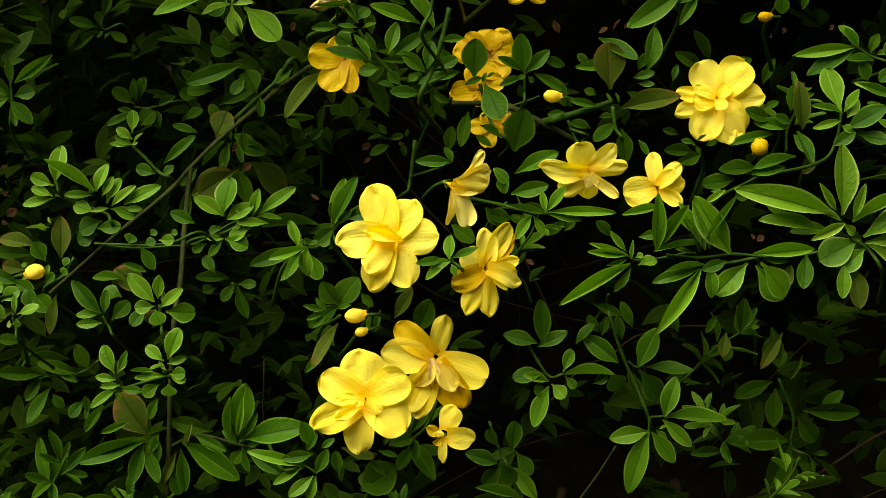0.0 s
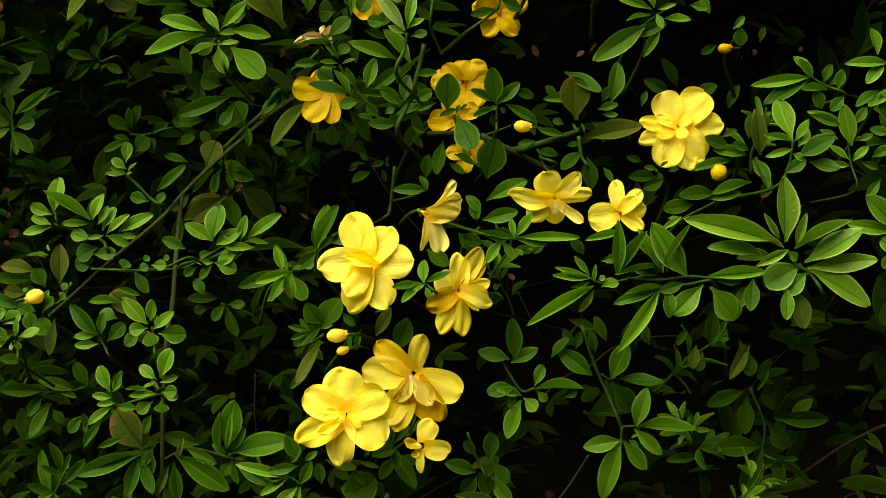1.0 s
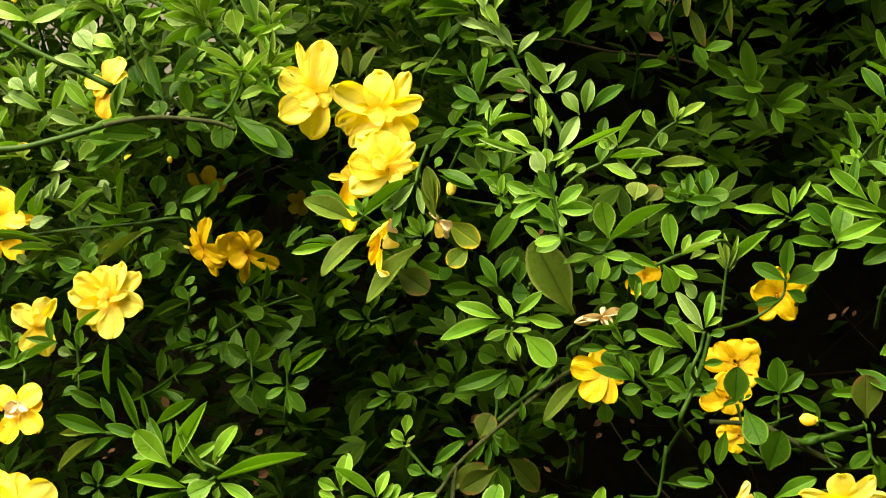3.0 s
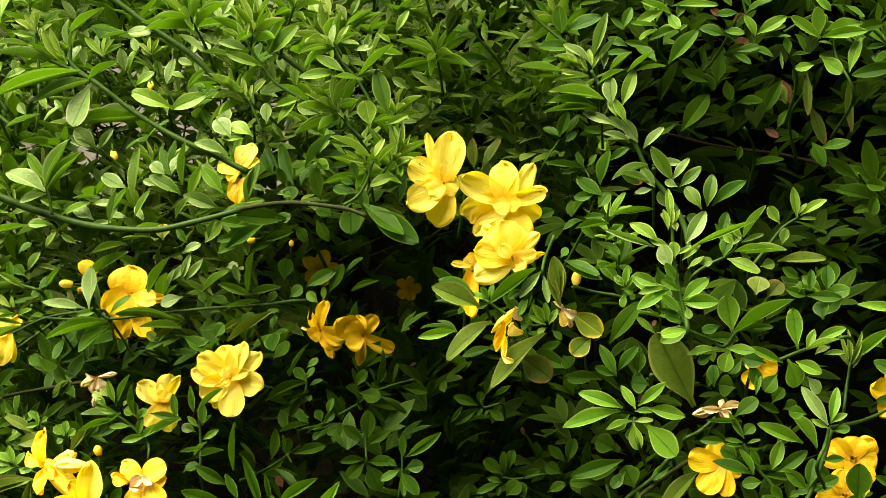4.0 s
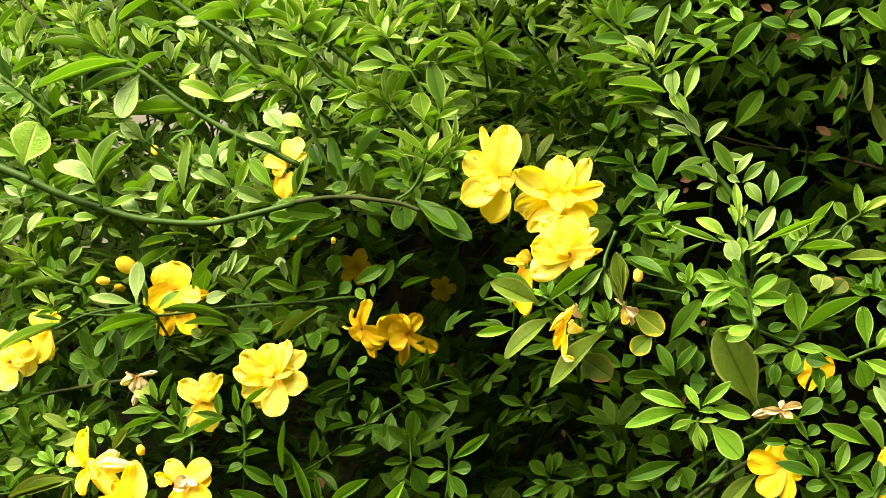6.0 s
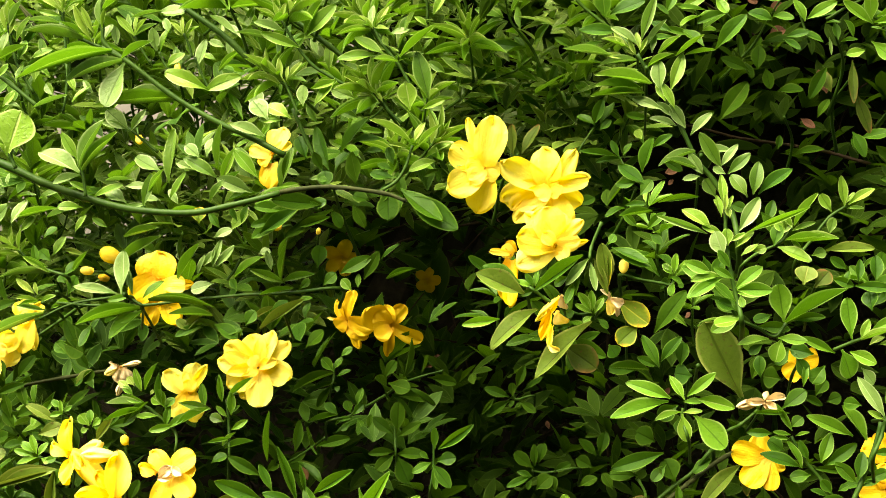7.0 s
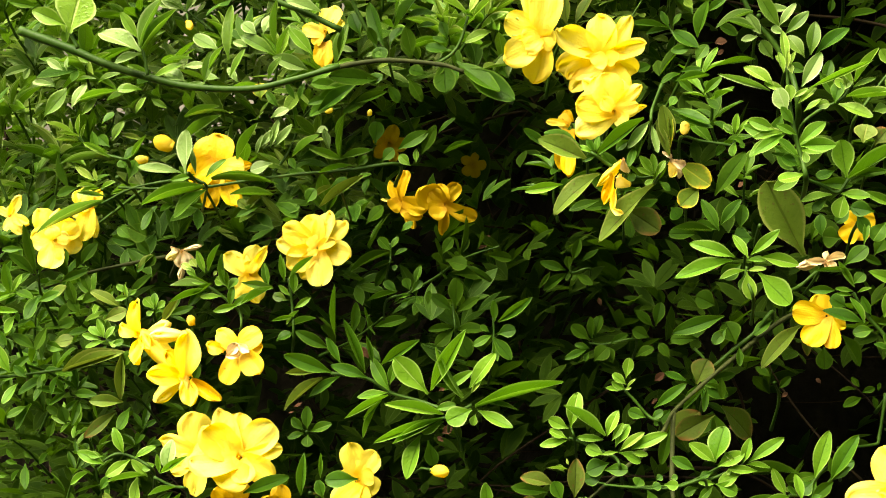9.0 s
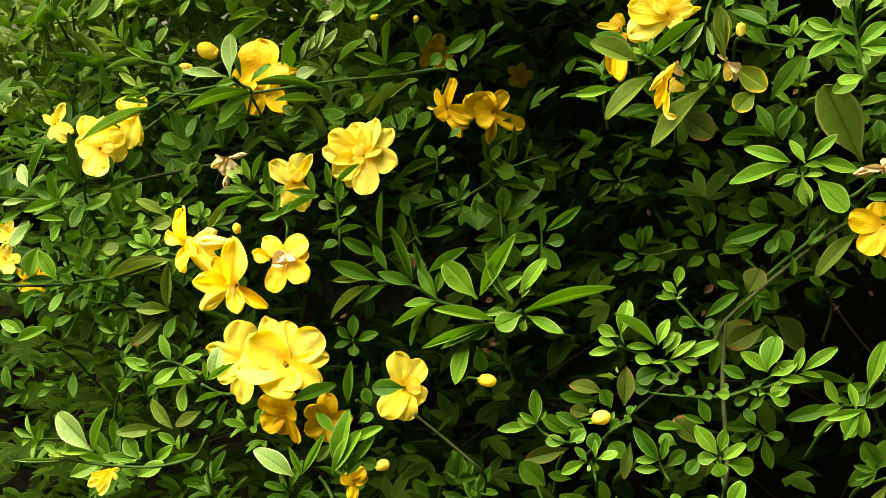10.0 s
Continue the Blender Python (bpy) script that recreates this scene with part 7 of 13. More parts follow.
s = sprig(-0.0559, 0.3000, 1.3148, "pinkish leaf shapes added for pale ground seen through gaps")
leaf(s, -1.6, 0, 0.9, 1.3, -1.4, 6.7, 0.49, "k")
leaf(s, -11.8, 0, -92.5, -7.8, -1.1, -98.1, 0.5, "k")
leaf(s, 0.9, 0, -99, 5.7, -0.2, -102.9, 0.4, "k")
leaf(s, 34.7, 0, -75, 40.2, -2, -70.9, 0.58, "k")
leaf(s, 35.7, 0, -82.8, 39.5, -0.5, -79.6, 0.6, "k")

s = sprig(0.1190, 0.3000, 1.3008, "pale leaf shapes added for bright ground behind gaps in the shrub")
leaf(s, -10.7, 0, 0.8, -14.2, -2.8, 8.6, 0.47, "k")
leaf(s, 14.4, 0, -1.2, 19.6, -2, 1.8, 0.61, "k")
leaf(s, 23.5, 0, -0.2, 28.1, -1, 6.4, 0.25, "k")
leaf(s, 30.8, 0, 0.3, 32.6, -0.8, 3.6, 0.61, "k")
leaf(s, 132.8, 0, -11.4, 135.1, 0.5, -6.6, 0.59, "k")
leaf(s, 124.1, 0, -13.6, 125.3, -1.4, -10.2, 0.4, "k")
leaf(s, 163.8, 0, -11.4, 166.8, 0.4, -8.1, 0.68, "k")
leaf(s, 108.1, 0, -141.7, 112.2, -1.7, -138.2, 0.81, "k")
leaf(s, 104.6, 0, -136.5, 106.3, -1.1, -140.3, 0.52, "k")
leaf(s, -43.3, 0, -138.5, -38.6, -2.5, -142.3, 0.5, "k")

s = sprig(-0.0970, 0.3000, 1.2425, "pinkish leaf shapes added for pale ground seen through gaps")
leaf(s, -3.3, 0, 3.8, 2.7, -2.1, 9, 0.59, "k")
leaf(s, 2.1, 0, -9.1, 7.1, 1, -4, 0.59, "k")
leaf(s, -2.1, 0, -7.1, -5.9, -1.2, -10.4, 0.49, "k")
leaf(s, -34.9, 0, 54, -36.4, 0.3, 59.5, 0.5, "k")
leaf(s, 101.9, 0, -2.8, 99.7, 0.6, 0.8, 0.61, "k")
leaf(s, -238.4, 0, -2, -232.6, -0.2, 0.3, 0.4, "k")
leaf(s, -242.3, 0, -5.5, -238.3, -1.3, -4.5, 0.27, "k")
leaf(s, -204.8, 0, -69.9, -202.7, -0.8, -66.2, 0.38, "k")

s = sprig(0.0268, 0.2000, 1.4962, "red-brown dead leaves hanging inside the shrub")
leaf(s, 3, 0, -6.9, -2.3, -5, 5.8, 0.49, "k")
leaf(s, -3.5, 0, -4.9, -0.3, -1.4, -2, 0.62, "k")
leaf(s, -12.4, 0, -21.4, -5, -2.4, -27.1, 0.49, "k")
leaf(s, -27.6, 0, 43.5, -19.8, -3.1, 45.8, 0.72, "k")
leaf(s, -28.3, 0, 28.2, -18.3, -0.5, 32.8, 0.61, "k")
leaf(s, -40.6, 0, 50.8, -34.3, -1, 46.9, 0.6, "k")
leaf(s, -91.1, 0, -50.7, -84.6, -1.9, -49.5, 0.8, "k")
leaf(s, -89.7, 0, -57.5, -86.4, -1.3, -55.1, 0.7, "k")
leaf(s, -82.7, 0, -134.1, -79.5, -1.5, -131.6, 0.88, "k")
leaf(s, -300.1, 0, -221.2, -302.8, -2.8, -214.4, 0.56, "k")


s = sprig(-0.4444, 0.1400, 1.3206, "mid-green jasmine sprig with leaflets in threes")
leaf(s, -0.4, 0, -0.3, -6.9, -2.9, -12.8, 0.51, "m")
leaf(s, 0.1, 0, -2.7, 13.4, -3, 1.5, 0.38, "m")
leaf(s, -2.3, 0, -2, -12.1, -1.2, 3.4, 0.46, "m")
leaf(s, -15.4, 0, 2.4, -15.5, -7.3, 18.2, 0.34, "m")
leaf(s, -14.1, 0, 2.9, -9.1, -1.8, 12.5, 0.39, "y")
leaf(s, -30.6, 0, -9.2, -43.4, 1.4, -21, 0.49, "p")
leaf(s, -30.8, 0, 11.2, -36.5, 1.7, 23.9, 0.58, "p")
leaf(s, -29.6, 0, 9.9, -22.7, -0.4, 17.5, 0.25, "p")
leaf(s, -27.1, 0, 9.1, -17.7, -0.4, 3.1, 0.39, "m")
leaf(s, -27.6, 0, -22.3, -34.8, -1.6, -38.6, 0.46, "y")
leaf(s, -3.2, 0, -28.4, -17.5, 2.4, -19.2, 0.34, "d")
leaf(s, 0.2, 0, -36, 2.2, 0.4, -20.1, 0.32, "d")
leaf(s, -17.8, 0, -40.7, -25.7, -3.3, -24.2, 0.41, "y")
leaf(s, -8.8, 0, -43.6, -15.1, -1.4, -37.1, 0.56, "m")
leaf(s, 12.5, 0, -29.8, 1.2, 1.3, -26.2, 0.48, "m")
leaf(s, -13.2, 0, -10.1, -19.9, -1.4, -19, 0.56, "y")
leaf(s, -27.3, 0, -6.3, -11.6, -1.4, -7.7, 0.24, "y")
leaf(s, 3.8, 0, -17.1, -1.9, -3.7, -29, 0.41, "d")
leaf(s, -33.1, 0, 3.3, -45.6, -0.7, 2.7, 0.31, "p")
leaf(s, -13.7, 0, -47.1, -21.7, -2.2, -57.7, 0.46, "y")
leaf(s, -29.5, 0, -45.7, -43.3, 1.7, -52, 0.33, "m")
leaf(s, 9.3, 0, -43.5, 2.7, 1.8, -54.1, 0.38, "m")
stem(s, [(-25.4, 52, -45.7), (-22.8, 27, -26.7), (-13.6, 2, -15.7)], 0.001, 0.0006)


s = sprig(0.2019, 0.0300, 1.2451, "fresh light-green jasmine shoot with slender leaflets")
leaf(s, -1.5, 0, 7.6, -17.1, -4, 15.4, 0.23, "y")
leaf(s, 2.3, 0, -2.8, -2.8, -6, 16.7, 0.39, "y")
leaf(s, 0.7, 0, -9.6, -8.8, -0.9, -1.7, 0.35, "y")
leaf(s, 2.4, 0, -10.3, 10, -1.2, -3.5, 0.41, "y")
leaf(s, 0.6, 0, -12.2, -11.5, -3, -9.8, 0.28, "y")
leaf(s, 5.2, 0, -1, 12.5, -1.4, 1.5, 0.42, "m")
leaf(s, 4.6, 0, 7, 9.7, -2, 14.5, 0.51, "m")
leaf(s, 6.2, 0, -11.2, 15.3, -0.7, -14.7, 0.41, "m")
leaf(s, -4.1, 0, 0.4, -11.7, 0.8, 6.4, 0.46, "m")
stem(s, [(4.1, 62, -34.4), (3.4, 2, -24.4), (2.1, 2, -10.9), (1.1, 2, 5.2)], 0.0006, 0.00036)

s = sprig(0.2205, 0.0300, 1.2777, "fresh light-green jasmine shoot with slender leaflets")
leaf(s, 3.1, 0, 0.8, -16, -4, 4.5, 0.27, "y")
leaf(s, 2.3, 0, 1.9, -8.7, -1.8, -7.9, 0.4, "y")
leaf(s, -1.6, 0, 5.4, -3.7, -1.4, 18.1, 0.49, "y")
leaf(s, -1.6, 0, -11.7, -13.7, -0.6, -16.1, 0.41, "m")
leaf(s, 7.6, 0, -11.7, -8.6, -4.6, -16.6, 0.3, "y")
leaf(s, 3, 0, -27.2, -1.9, -4.2, -13.5, 0.46, "m")
leaf(s, 2.2, 0, -31.9, -6, 1, -28, 0.52, "m")
leaf(s, -6.7, 0, -41.7, 2.2, -4.2, -37.1, 0.48, "m")
leaf(s, -3.3, 0, -52.7, -11, -0.5, -61.3, 0.4, "m")
leaf(s, -18.7, 0, -12.7, -27.1, -2.7, -18.5, 0.53, "m")
leaf(s, -21.2, 0, -8.6, -19, -1.5, 0.4, 0.55, "m")
stem(s, [(-3, 52, -47.3), (0.9, 27, -28.3), (-3.2, 2, -17.3)], 0.001, 0.0006)


s = sprig(-0.094, 0.045, 1.480, "upright green jasmine stem with pale young leaves")
stem(s, [(0.3, 2, 0.4), (4.8, 2, -8), (12.8, 2, -21.4), (20.1, 2, -36.8), (25.9, 2, -50.5), (33.4, 2, -60.4), (41.1, 2, -75.6), (43.5, 2, -93.2), (52.4, 60, -98.8)], 0.0008, 0.0015)

s = sprig(-0.091, 0.035, 1.471, "pale-rimmed young leaves round a growing shoot tip")
stem(s, [(0.3, 3, 1), (2.3, 28, -5), (4.3, 58, -21)], 0.0009, 0.0006)
leaf(s, -4.1, 0, 10.8, -15.2, -2.8, 20.5, 0.32, "p")
leaf(s, -1.7, 0, 13.6, 5.2, -4.7, 32.9, 0.25, "p", "lance")
leaf(s, -7.9, 0, 8.8, -19.7, -3.2, 15.2, 0.25, "t", "lance")
leaf(s, -9.5, 0, 7.5, -14.3, -3.1, 16.9, 0.26, "t")
leaf(s, -6.9, 0, 7.4, -12, -1.7, 13.1, 0.3, "t")
leaf(s, -4.6, 0, 6.5, -8.4, -2.4, 14.1, 0.24, "t", "lance")
leaf(s, -2.9, 0, 8.6, -4.2, -0.1, 17.2, 0.34, "t")
leaf(s, 0, 0, 9.8, 9.7, -2.2, 21.5, 0.2, "p", "lance")
leaf(s, 2.5, 0, 7, 3.7, -3.1, 17.5, 0.31, "p")
leaf(s, -16.6, 0, 6.1, -38.8, -4.3, 8.7, 0.15, "p", "lance")
leaf(s, -9.1, 0, 4.8, -19.1, -2.8, 7.2, 0.28, "t")
leaf(s, -4.7, 0, 3.5, -22.3, -0.6, 3.3, 0.21, "p", "lance")
leaf(s, -4.3, 0, -0.8, -13.3, -1.3, -1.2, 0.41, "g")
leaf(s, -2.7, 0, 7.2, 1.2, -0.6, 15, 0.24, "t", "lance")
leaf(s, -5.4, 0, 6.2, -10.5, -1, 10, 0.29, "t")
leaf(s, 0.9, 0, -7.7, -23.7, -4.4, -1, 0.22, "g", "lance")
leaf(s, 2.3, 0, -7.2, -8.8, 0, -2.8, 0.35, "g")
leaf(s, -3.3, 0, -9.9, -24, -1.4, -5.9, 0.25, "g", "lance")
leaf(s, -1.8, 0, -11.8, -27.1, -2.1, -11.3, 0.12, "u", "lance")
leaf(s, 6, 0, -10.8, 4.4, -3.8, 2.6, 0.54, "p", "spoon")
leaf(s, 0.7, 0, 0.6, 11.7, -3, 7, 0.24, "g", "lance")
leaf(s, 10.2, 0, -10.9, 16.8, -0.9, 6.3, 0.34, "g")
leaf(s, 13.5, 0, 5, 26.6, -4, 13.7, 0.16, "g", "lance")
leaf(s, 17.7, 0, 5.6, 31.7, -0.6, 7.1, 0.16, "g", "lance")
leaf(s, 5.7, 0, 6.4, 16.1, -2.5, 13.7, 0.26, "g", "lance")
leaf(s, 6.7, 0, -19.6, -8.2, -0.6, -12.5, 0.28, "p")
leaf(s, 7.9, 0, -15.6, 4.2, 0, -4.3, 0.4, "g")
leaf(s, 12, 0, -19, 6.4, -3.5, -7.2, 0.31, "g")

s = sprig(-0.066, 0.045, 1.432, "fresh pale-green leaves along an upright jasmine stem")
stem(s, [(0.1, 3, 0.1), (2.1, 28, -5.9), (4.1, 58, -21.9)], 0.0009, 0.0006)
leaf(s, -7, 0, 12.5, -14, -0.9, 24.2, 0.43, "p")
leaf(s, -4.8, 0, 8.9, 5, -0.9, 19.7, 0.34, "p")
leaf(s, -11.5, 0, 13.4, -22.4, -3.6, 18.8, 0.33, "p")
leaf(s, -12.1, 0, 17.5, -20, -2.9, 24.8, 0.37, "p")
leaf(s, -0.9, 0, 1, 14.3, -1.4, 3.7, 0.29, "p")
leaf(s, 8.5, 0, -6.9, -1.5, -5.6, 9.2, 0.34, "u")
leaf(s, 8.5, 0, -6.1, 16.3, -2.1, 3.8, 0.35, "p")
leaf(s, 11.5, 0, -9.6, 22.2, -2.9, -0.8, 0.4, "u")
leaf(s, -3, 0, 1, -20.9, -1.1, -3.4, 0.22, "p", "lance")
leaf(s, -2.6, 0, -7.3, -18.1, -4.6, -2.6, 0.2, "p", "lance")
leaf(s, 0, 0, -9.2, -6.2, -2.4, 0.2, 0.46, "p")
leaf(s, -1.4, 0, -10.3, -9.6, -2.4, -11.9, 0.42, "p")
leaf(s, 10.5, 0, -9.6, 4.6, -1.8, -6.7, 0.61, "p", "spoon")

s = sprig(-0.050, 0.070, 1.411, "mid-green jasmine leaves beside an upright stem")
stem(s, [(0.2, 3, 0.2), (2.2, 28, -5.8), (4.2, 58, -21.8)], 0.0009, 0.0006)
leaf(s, 8.5, 0, 3.3, 1.8, -1.2, 15, 0.51, "u", "spoon")
leaf(s, 11.3, 0, 4.6, 14.7, -1.8, 20.8, 0.41, "u")
leaf(s, 14, 0, 4.5, 30.2, -1.1, 19.6, 0.31, "m")
leaf(s, -6.4, 0, 3.8, -11.8, -0.5, 12.8, 0.6, "u", "spoon")
leaf(s, 17.1, 0, -9.1, 20.9, -0.2, 1.8, 0.48, "m")
leaf(s, 9.3, 0, -3.4, 1.2, -0.8, 0.1, 0.62, "m", "spoon")
leaf(s, 14.7, 0, -4.1, 21.9, -2.4, -15, 0.41, "m")
leaf(s, -34.1, 0, 1.9, -13.5, 0, 5.1, 0.16, "m", "lance")
leaf(s, -36.5, 5, -1.9, -53.4, 1.6, -4.6, 0.23, "m", "lance")

s = sprig(-0.063, 0.000, 1.382, "fresh light-green shoot tip with folded young leaves")
leaf(s, -1.2, 0, 20.1, -2, -1.4, 34.1, 0.28, "g")
leaf(s, -2.6, 0, 15.7, -4.2, -0.9, 25.1, 0.31, "g")
leaf(s, 0, 0, 18.1, 2.2, -1.8, 24.8, 0.31, "g")
leaf(s, 1, 0, 15.1, 0.2, -0.7, 19.5, 0.65, "t", "spoon")
leaf(s, -7.4, 0, 10.7, -18.4, -1.4, 20.5, 0.41, "g")
leaf(s, 4.7, 0, 9.6, 13.9, -2.5, 23.6, 0.4, "p")
leaf(s, 8, 0, 8.5, 34.4, -6.3, 18.3, 0.099, "g", "lance")
leaf(s, -9, 0, 8.5, -30.6, -0.4, 17.1, 0.14, "p", "lance")
leaf(s, -1, 0, 17.7, -0.3, -2.3, 25.3, 0.28, "t")
leaf(s, -3.2, 0, 19.2, -5.4, 0, 23.7, 0.34, "t")
leaf(s, -1.9, 0, -1.6, -6.4, -2.7, 9.2, 0.63, "p", "spoon")
leaf(s, -0.4, 0, 3.3, -0.6, -1.9, 10.5, 0.73, "g", "spoon")
leaf(s, 2.9, 0, 2.2, 11, -0.1, 9.4, 0.32, "g")
leaf(s, 5.2, 0, -1.3, 12.8, -2.2, 3.2, 0.37, "g")
leaf(s, 10.1, 0, 0.6, 15.9, -0.7, 1.8, 0.73, "g", "spoon")
leaf(s, 0.6, 0, 5, 7.3, -1.4, 8.4, 0.31, "g")
leaf(s, -2.6, 0, 8.8, -11.3, 0, 12, 0.37, "g")
leaf(s, -7.7, 0, -8.3, -18.7, -0.2, -3, 0.44, "y")
leaf(s, -3.7, 0, -9.9, -16.6, -0.7, -10, 0.38, "g")
leaf(s, -3.2, 0, -10.4, -17.9, -4.7, -18.3, 0.32, "y")
leaf(s, 2.6, 0, -14.9, 13.8, -0.9, -4.3, 0.41, "y")
leaf(s, 3.1, 0, -15.9, 17.5, -3.5, -16, 0.44, "y")
leaf(s, 1.9, 0, -20.8, -7.4, -3.3, -13.4, 0.54, "m", "spoon")
leaf(s, 4, 0, -28.2, -8.2, -3.5, -30.9, 0.57, "y", "spoon")
leaf(s, 1.4, 0, -11, -6.8, -1, -5.9, 0.38, "m")
leaf(s, 4, 0, -17.9, 5.1, -0.6, -23.3, 0.61, "g", "spoon")
leaf(s, 0.1, 0, -6, -4.6, -1.4, 1.4, 0.47, "m")
leaf(s, 1.7, 0, -24.4, -5.6, -2, -20.2, 0.75, "m", "spoon")
leaf(s, -10.1, 0, -18.5, -0.6, -0.3, -20.7, 0.27, "m")
stem(s, [(-0.5, 2, 18.9), (-0.5, 2, 6.5), (0.8, 2, -8.4), (3.2, 2, -20.7), (4.7, 2, -30.6), (13.5, 60, -39.2)], 0.00074, 0.0012)


s = sprig(-0.029, 0.030, 1.391, "fresh light-green jasmine sprig with slender leaflets")
leaf(s, 0.8, 0, 5.1, 11.3, -5.1, 18.9, 0.24, "g", "lance")
leaf(s, 17.5, 0, 10.8, 12.4, -1, 19.1, 0.52, "g", "spoon")
leaf(s, -0.3, 0, 3.6, -6.3, -2.9, 12, 0.32, "g")
leaf(s, -0.4, 0, 2.6, 9.6, -1.9, 7, 0.27, "g")
leaf(s, -2.4, 0, 1.6, -4.2, -0.9, 11.4, 0.36, "u")
leaf(s, -3.5, 0, 1.6, -7.9, -0.7, 6.9, 0.67, "g", "spoon")
leaf(s, -8.8, 0, -3.9, -6.4, -0.5, 5.8, 0.62, "m", "spoon")
leaf(s, -6, 0, 1.7, -0.2, -0.2, 6.7, 0.47, "g")
leaf(s, -0.6, 0, -2.3, 19.9, -1, -2.3, 0.23, "g", "lance")
leaf(s, -7.3, 0, -4.5, 6.9, -3.4, -11.1, 0.47, "g")
leaf(s, -3.6, 0, -1.5, 13, -5.5, -0.9, 0.2, "g", "lance")
leaf(s, 7.7, 0, -8.5, 14.3, -0.3, -6.7, 0.81, "g", "spoon")
leaf(s, 3.8, 0, -6.3, -1.1, -0.1, -1, 0.32, "t")
stem(s, [(-0.4, 2, 4.3), (-5.3, 2, -2), (-16.2, 2, -6.9), (-23.6, 2, -13.1), (-14.7, 60, -19.4)], 0.00065, 0.00078)

s = sprig(0.008, 0.070, 1.388, "mid-green jasmine sprig with upright leaflets")
leaf(s, -3.8, 0, 20.7, -5.7, -4.4, 35, 0.31, "g")
leaf(s, -1.9, 0, 21.2, 10.3, -2.6, 30.6, 0.3, "g")
leaf(s, -2.8, 0, 19.6, 5.3, -1, 20.3, 0.32, "g")
leaf(s, -2.7, 0, 22.3, 1.2, -0.5, 27.4, 0.38, "g")
leaf(s, -11.5, 0, 7.5, -9.3, -1.5, 15.5, 0.58, "u", "spoon")
leaf(s, -14.1, 0, -0.6, 8.1, -6.1, 0.9, 0.28, "o")
leaf(s, -4.3, 0, -9.1, -12.3, -1.4, -3.5, 0.5, "m")
leaf(s, 6, 0, -16, -3, -1.5, -8.2, 0.5, "y")
leaf(s, 3.4, 0, -15.3, -8.3, -0.2, -12.3, 0.2, "y", "lance")
leaf(s, 3.7, 0, -9.4, 8.8, -2.3, -3.7, 0.34, "y")
leaf(s, 5.3, 0, -9.4, 3.5, -0.1, -3.4, 0.38, "y")
leaf(s, 6.5, 0, -17.1, 19.4, -2.1, -15.4, 0.59, "m", "spoon")
leaf(s, 11.6, 0, -12.8, 12, -2.9, -1.7, 0.57, "m", "spoon")
leaf(s, 5.4, 0, -27.9, 13.8, -0.5, -17.8, 0.62, "m", "spoon")
stem(s, [(-2.6, 2, 20.9), (-10.6, 2, 15.9), (-19.3, 2, 5.7), (-27.9, 2, -5.6), (-16.7, 60, -11.7)], 0.00069, 0.00083)


fl = bloom(-0.167, 0.070, 1.432, (0.05, -0.95, -0.25), 0.014, "y", label="bright yellow semi-double jasmine flower, fully open")
petal(fl, 0.2, -4, 0.7, 5.6, -12.6, 21.3, 0.7, "y")
petal(fl, -1.8, 0, 2.8, -7.4, -9.1, 23.2, 0.23, "y")
petal(fl, -0.2, -2, 0.5, -16.4, -7.9, 8.7, 0.72, "y")
petal(fl, -0.7, -2, -1.7, -18.5, -3.6, -10.8, 0.74, "y")
petal(fl, 0.2, 0, -2.6, -3.7, 1.8, -22, 0.75, "y")
petal(fl, 0.3, -3, -0.9, 7.5, -3.2, -3.2, 1.4, "y")
petal(fl, -0.1, -6, -0.1, -8.3, -7.6, -0.5, 1.2, "y")
petal(fl, 0.2, -6, -1.5, -7.4, -6.5, -6.5, 0.98, "y")

fl = bloom(-0.136, 0.080, 1.422, (0.05, -0.96, -0.22), 0.015, "y", label="bright yellow semi-double jasmine flower, fully open")
petal(fl, -0.4, -4, 1, -1.9, -11.1, 19, 0.78, "y")
petal(fl, 1.2, -2, 1.8, 14.8, -8, 16.9, 0.48, "y")
petal(fl, 1.5, -3, 0.6, 20.3, -6.2, 5.5, 0.46, "y")
petal(fl, 1.4, 0, 0, 15.6, 0.1, -8.5, 0.8, "y")
petal(fl, -1.9, -2, 1.9, -24, -9.7, 13.5, 0.53, "y")
petal(fl, -1.7, -1, 0.8, -22.9, -3.9, -6, 0.7, "y")
petal(fl, -1, -2, -0.5, -18, -3.6, -10.7, 0.67, "y")
petal(fl, -1.2, 0, -1.1, -16.5, -0.8, -14.4, 0.48, "y")
petal(fl, 0.5, -3, -1.7, 8.5, -1.5, -20.3, 0.69, "y")
petal(fl, -0.1, -6, 0.7, -5.6, -6.3, -4.6, 1.2, "y")
petal(fl, 0.5, -6, 0.7, 5.6, -5.8, -3.2, 1.2, "y")

fl = bloom(-0.134, 0.060, 1.393, (0.1, -0.97, -0.2), 0.013, "y", label="bright yellow semi-double jasmine flower, fully open")
petal(fl, -1.1, -3, 0.4, -18.6, -8.3, 3.7, 0.79, "y")
petal(fl, -1, -2, -0.7, -18.5, -5, -9.6, 0.68, "y")
petal(fl, -0.7, -2, 0.8, -5.3, -8.4, 16.8, 0.92, "y")
petal(fl, -1.5, -1, 1.3, -13, -7.5, 13.9, 0.45, "y")
petal(fl, 0.1, 0, 1, 4.9, -4.3, 13.7, 0.83, "y")
petal(fl, 0.2, -2, 0.2, 13.3, -5.6, 11.1, 0.4, "y")
petal(fl, 0.2, -2, -0.3, 11.5, -3.1, 2.1, 0.86, "y")
petal(fl, -0.2, -1, -0.8, 5.4, -0.5, -6.7, 0.94, "y")
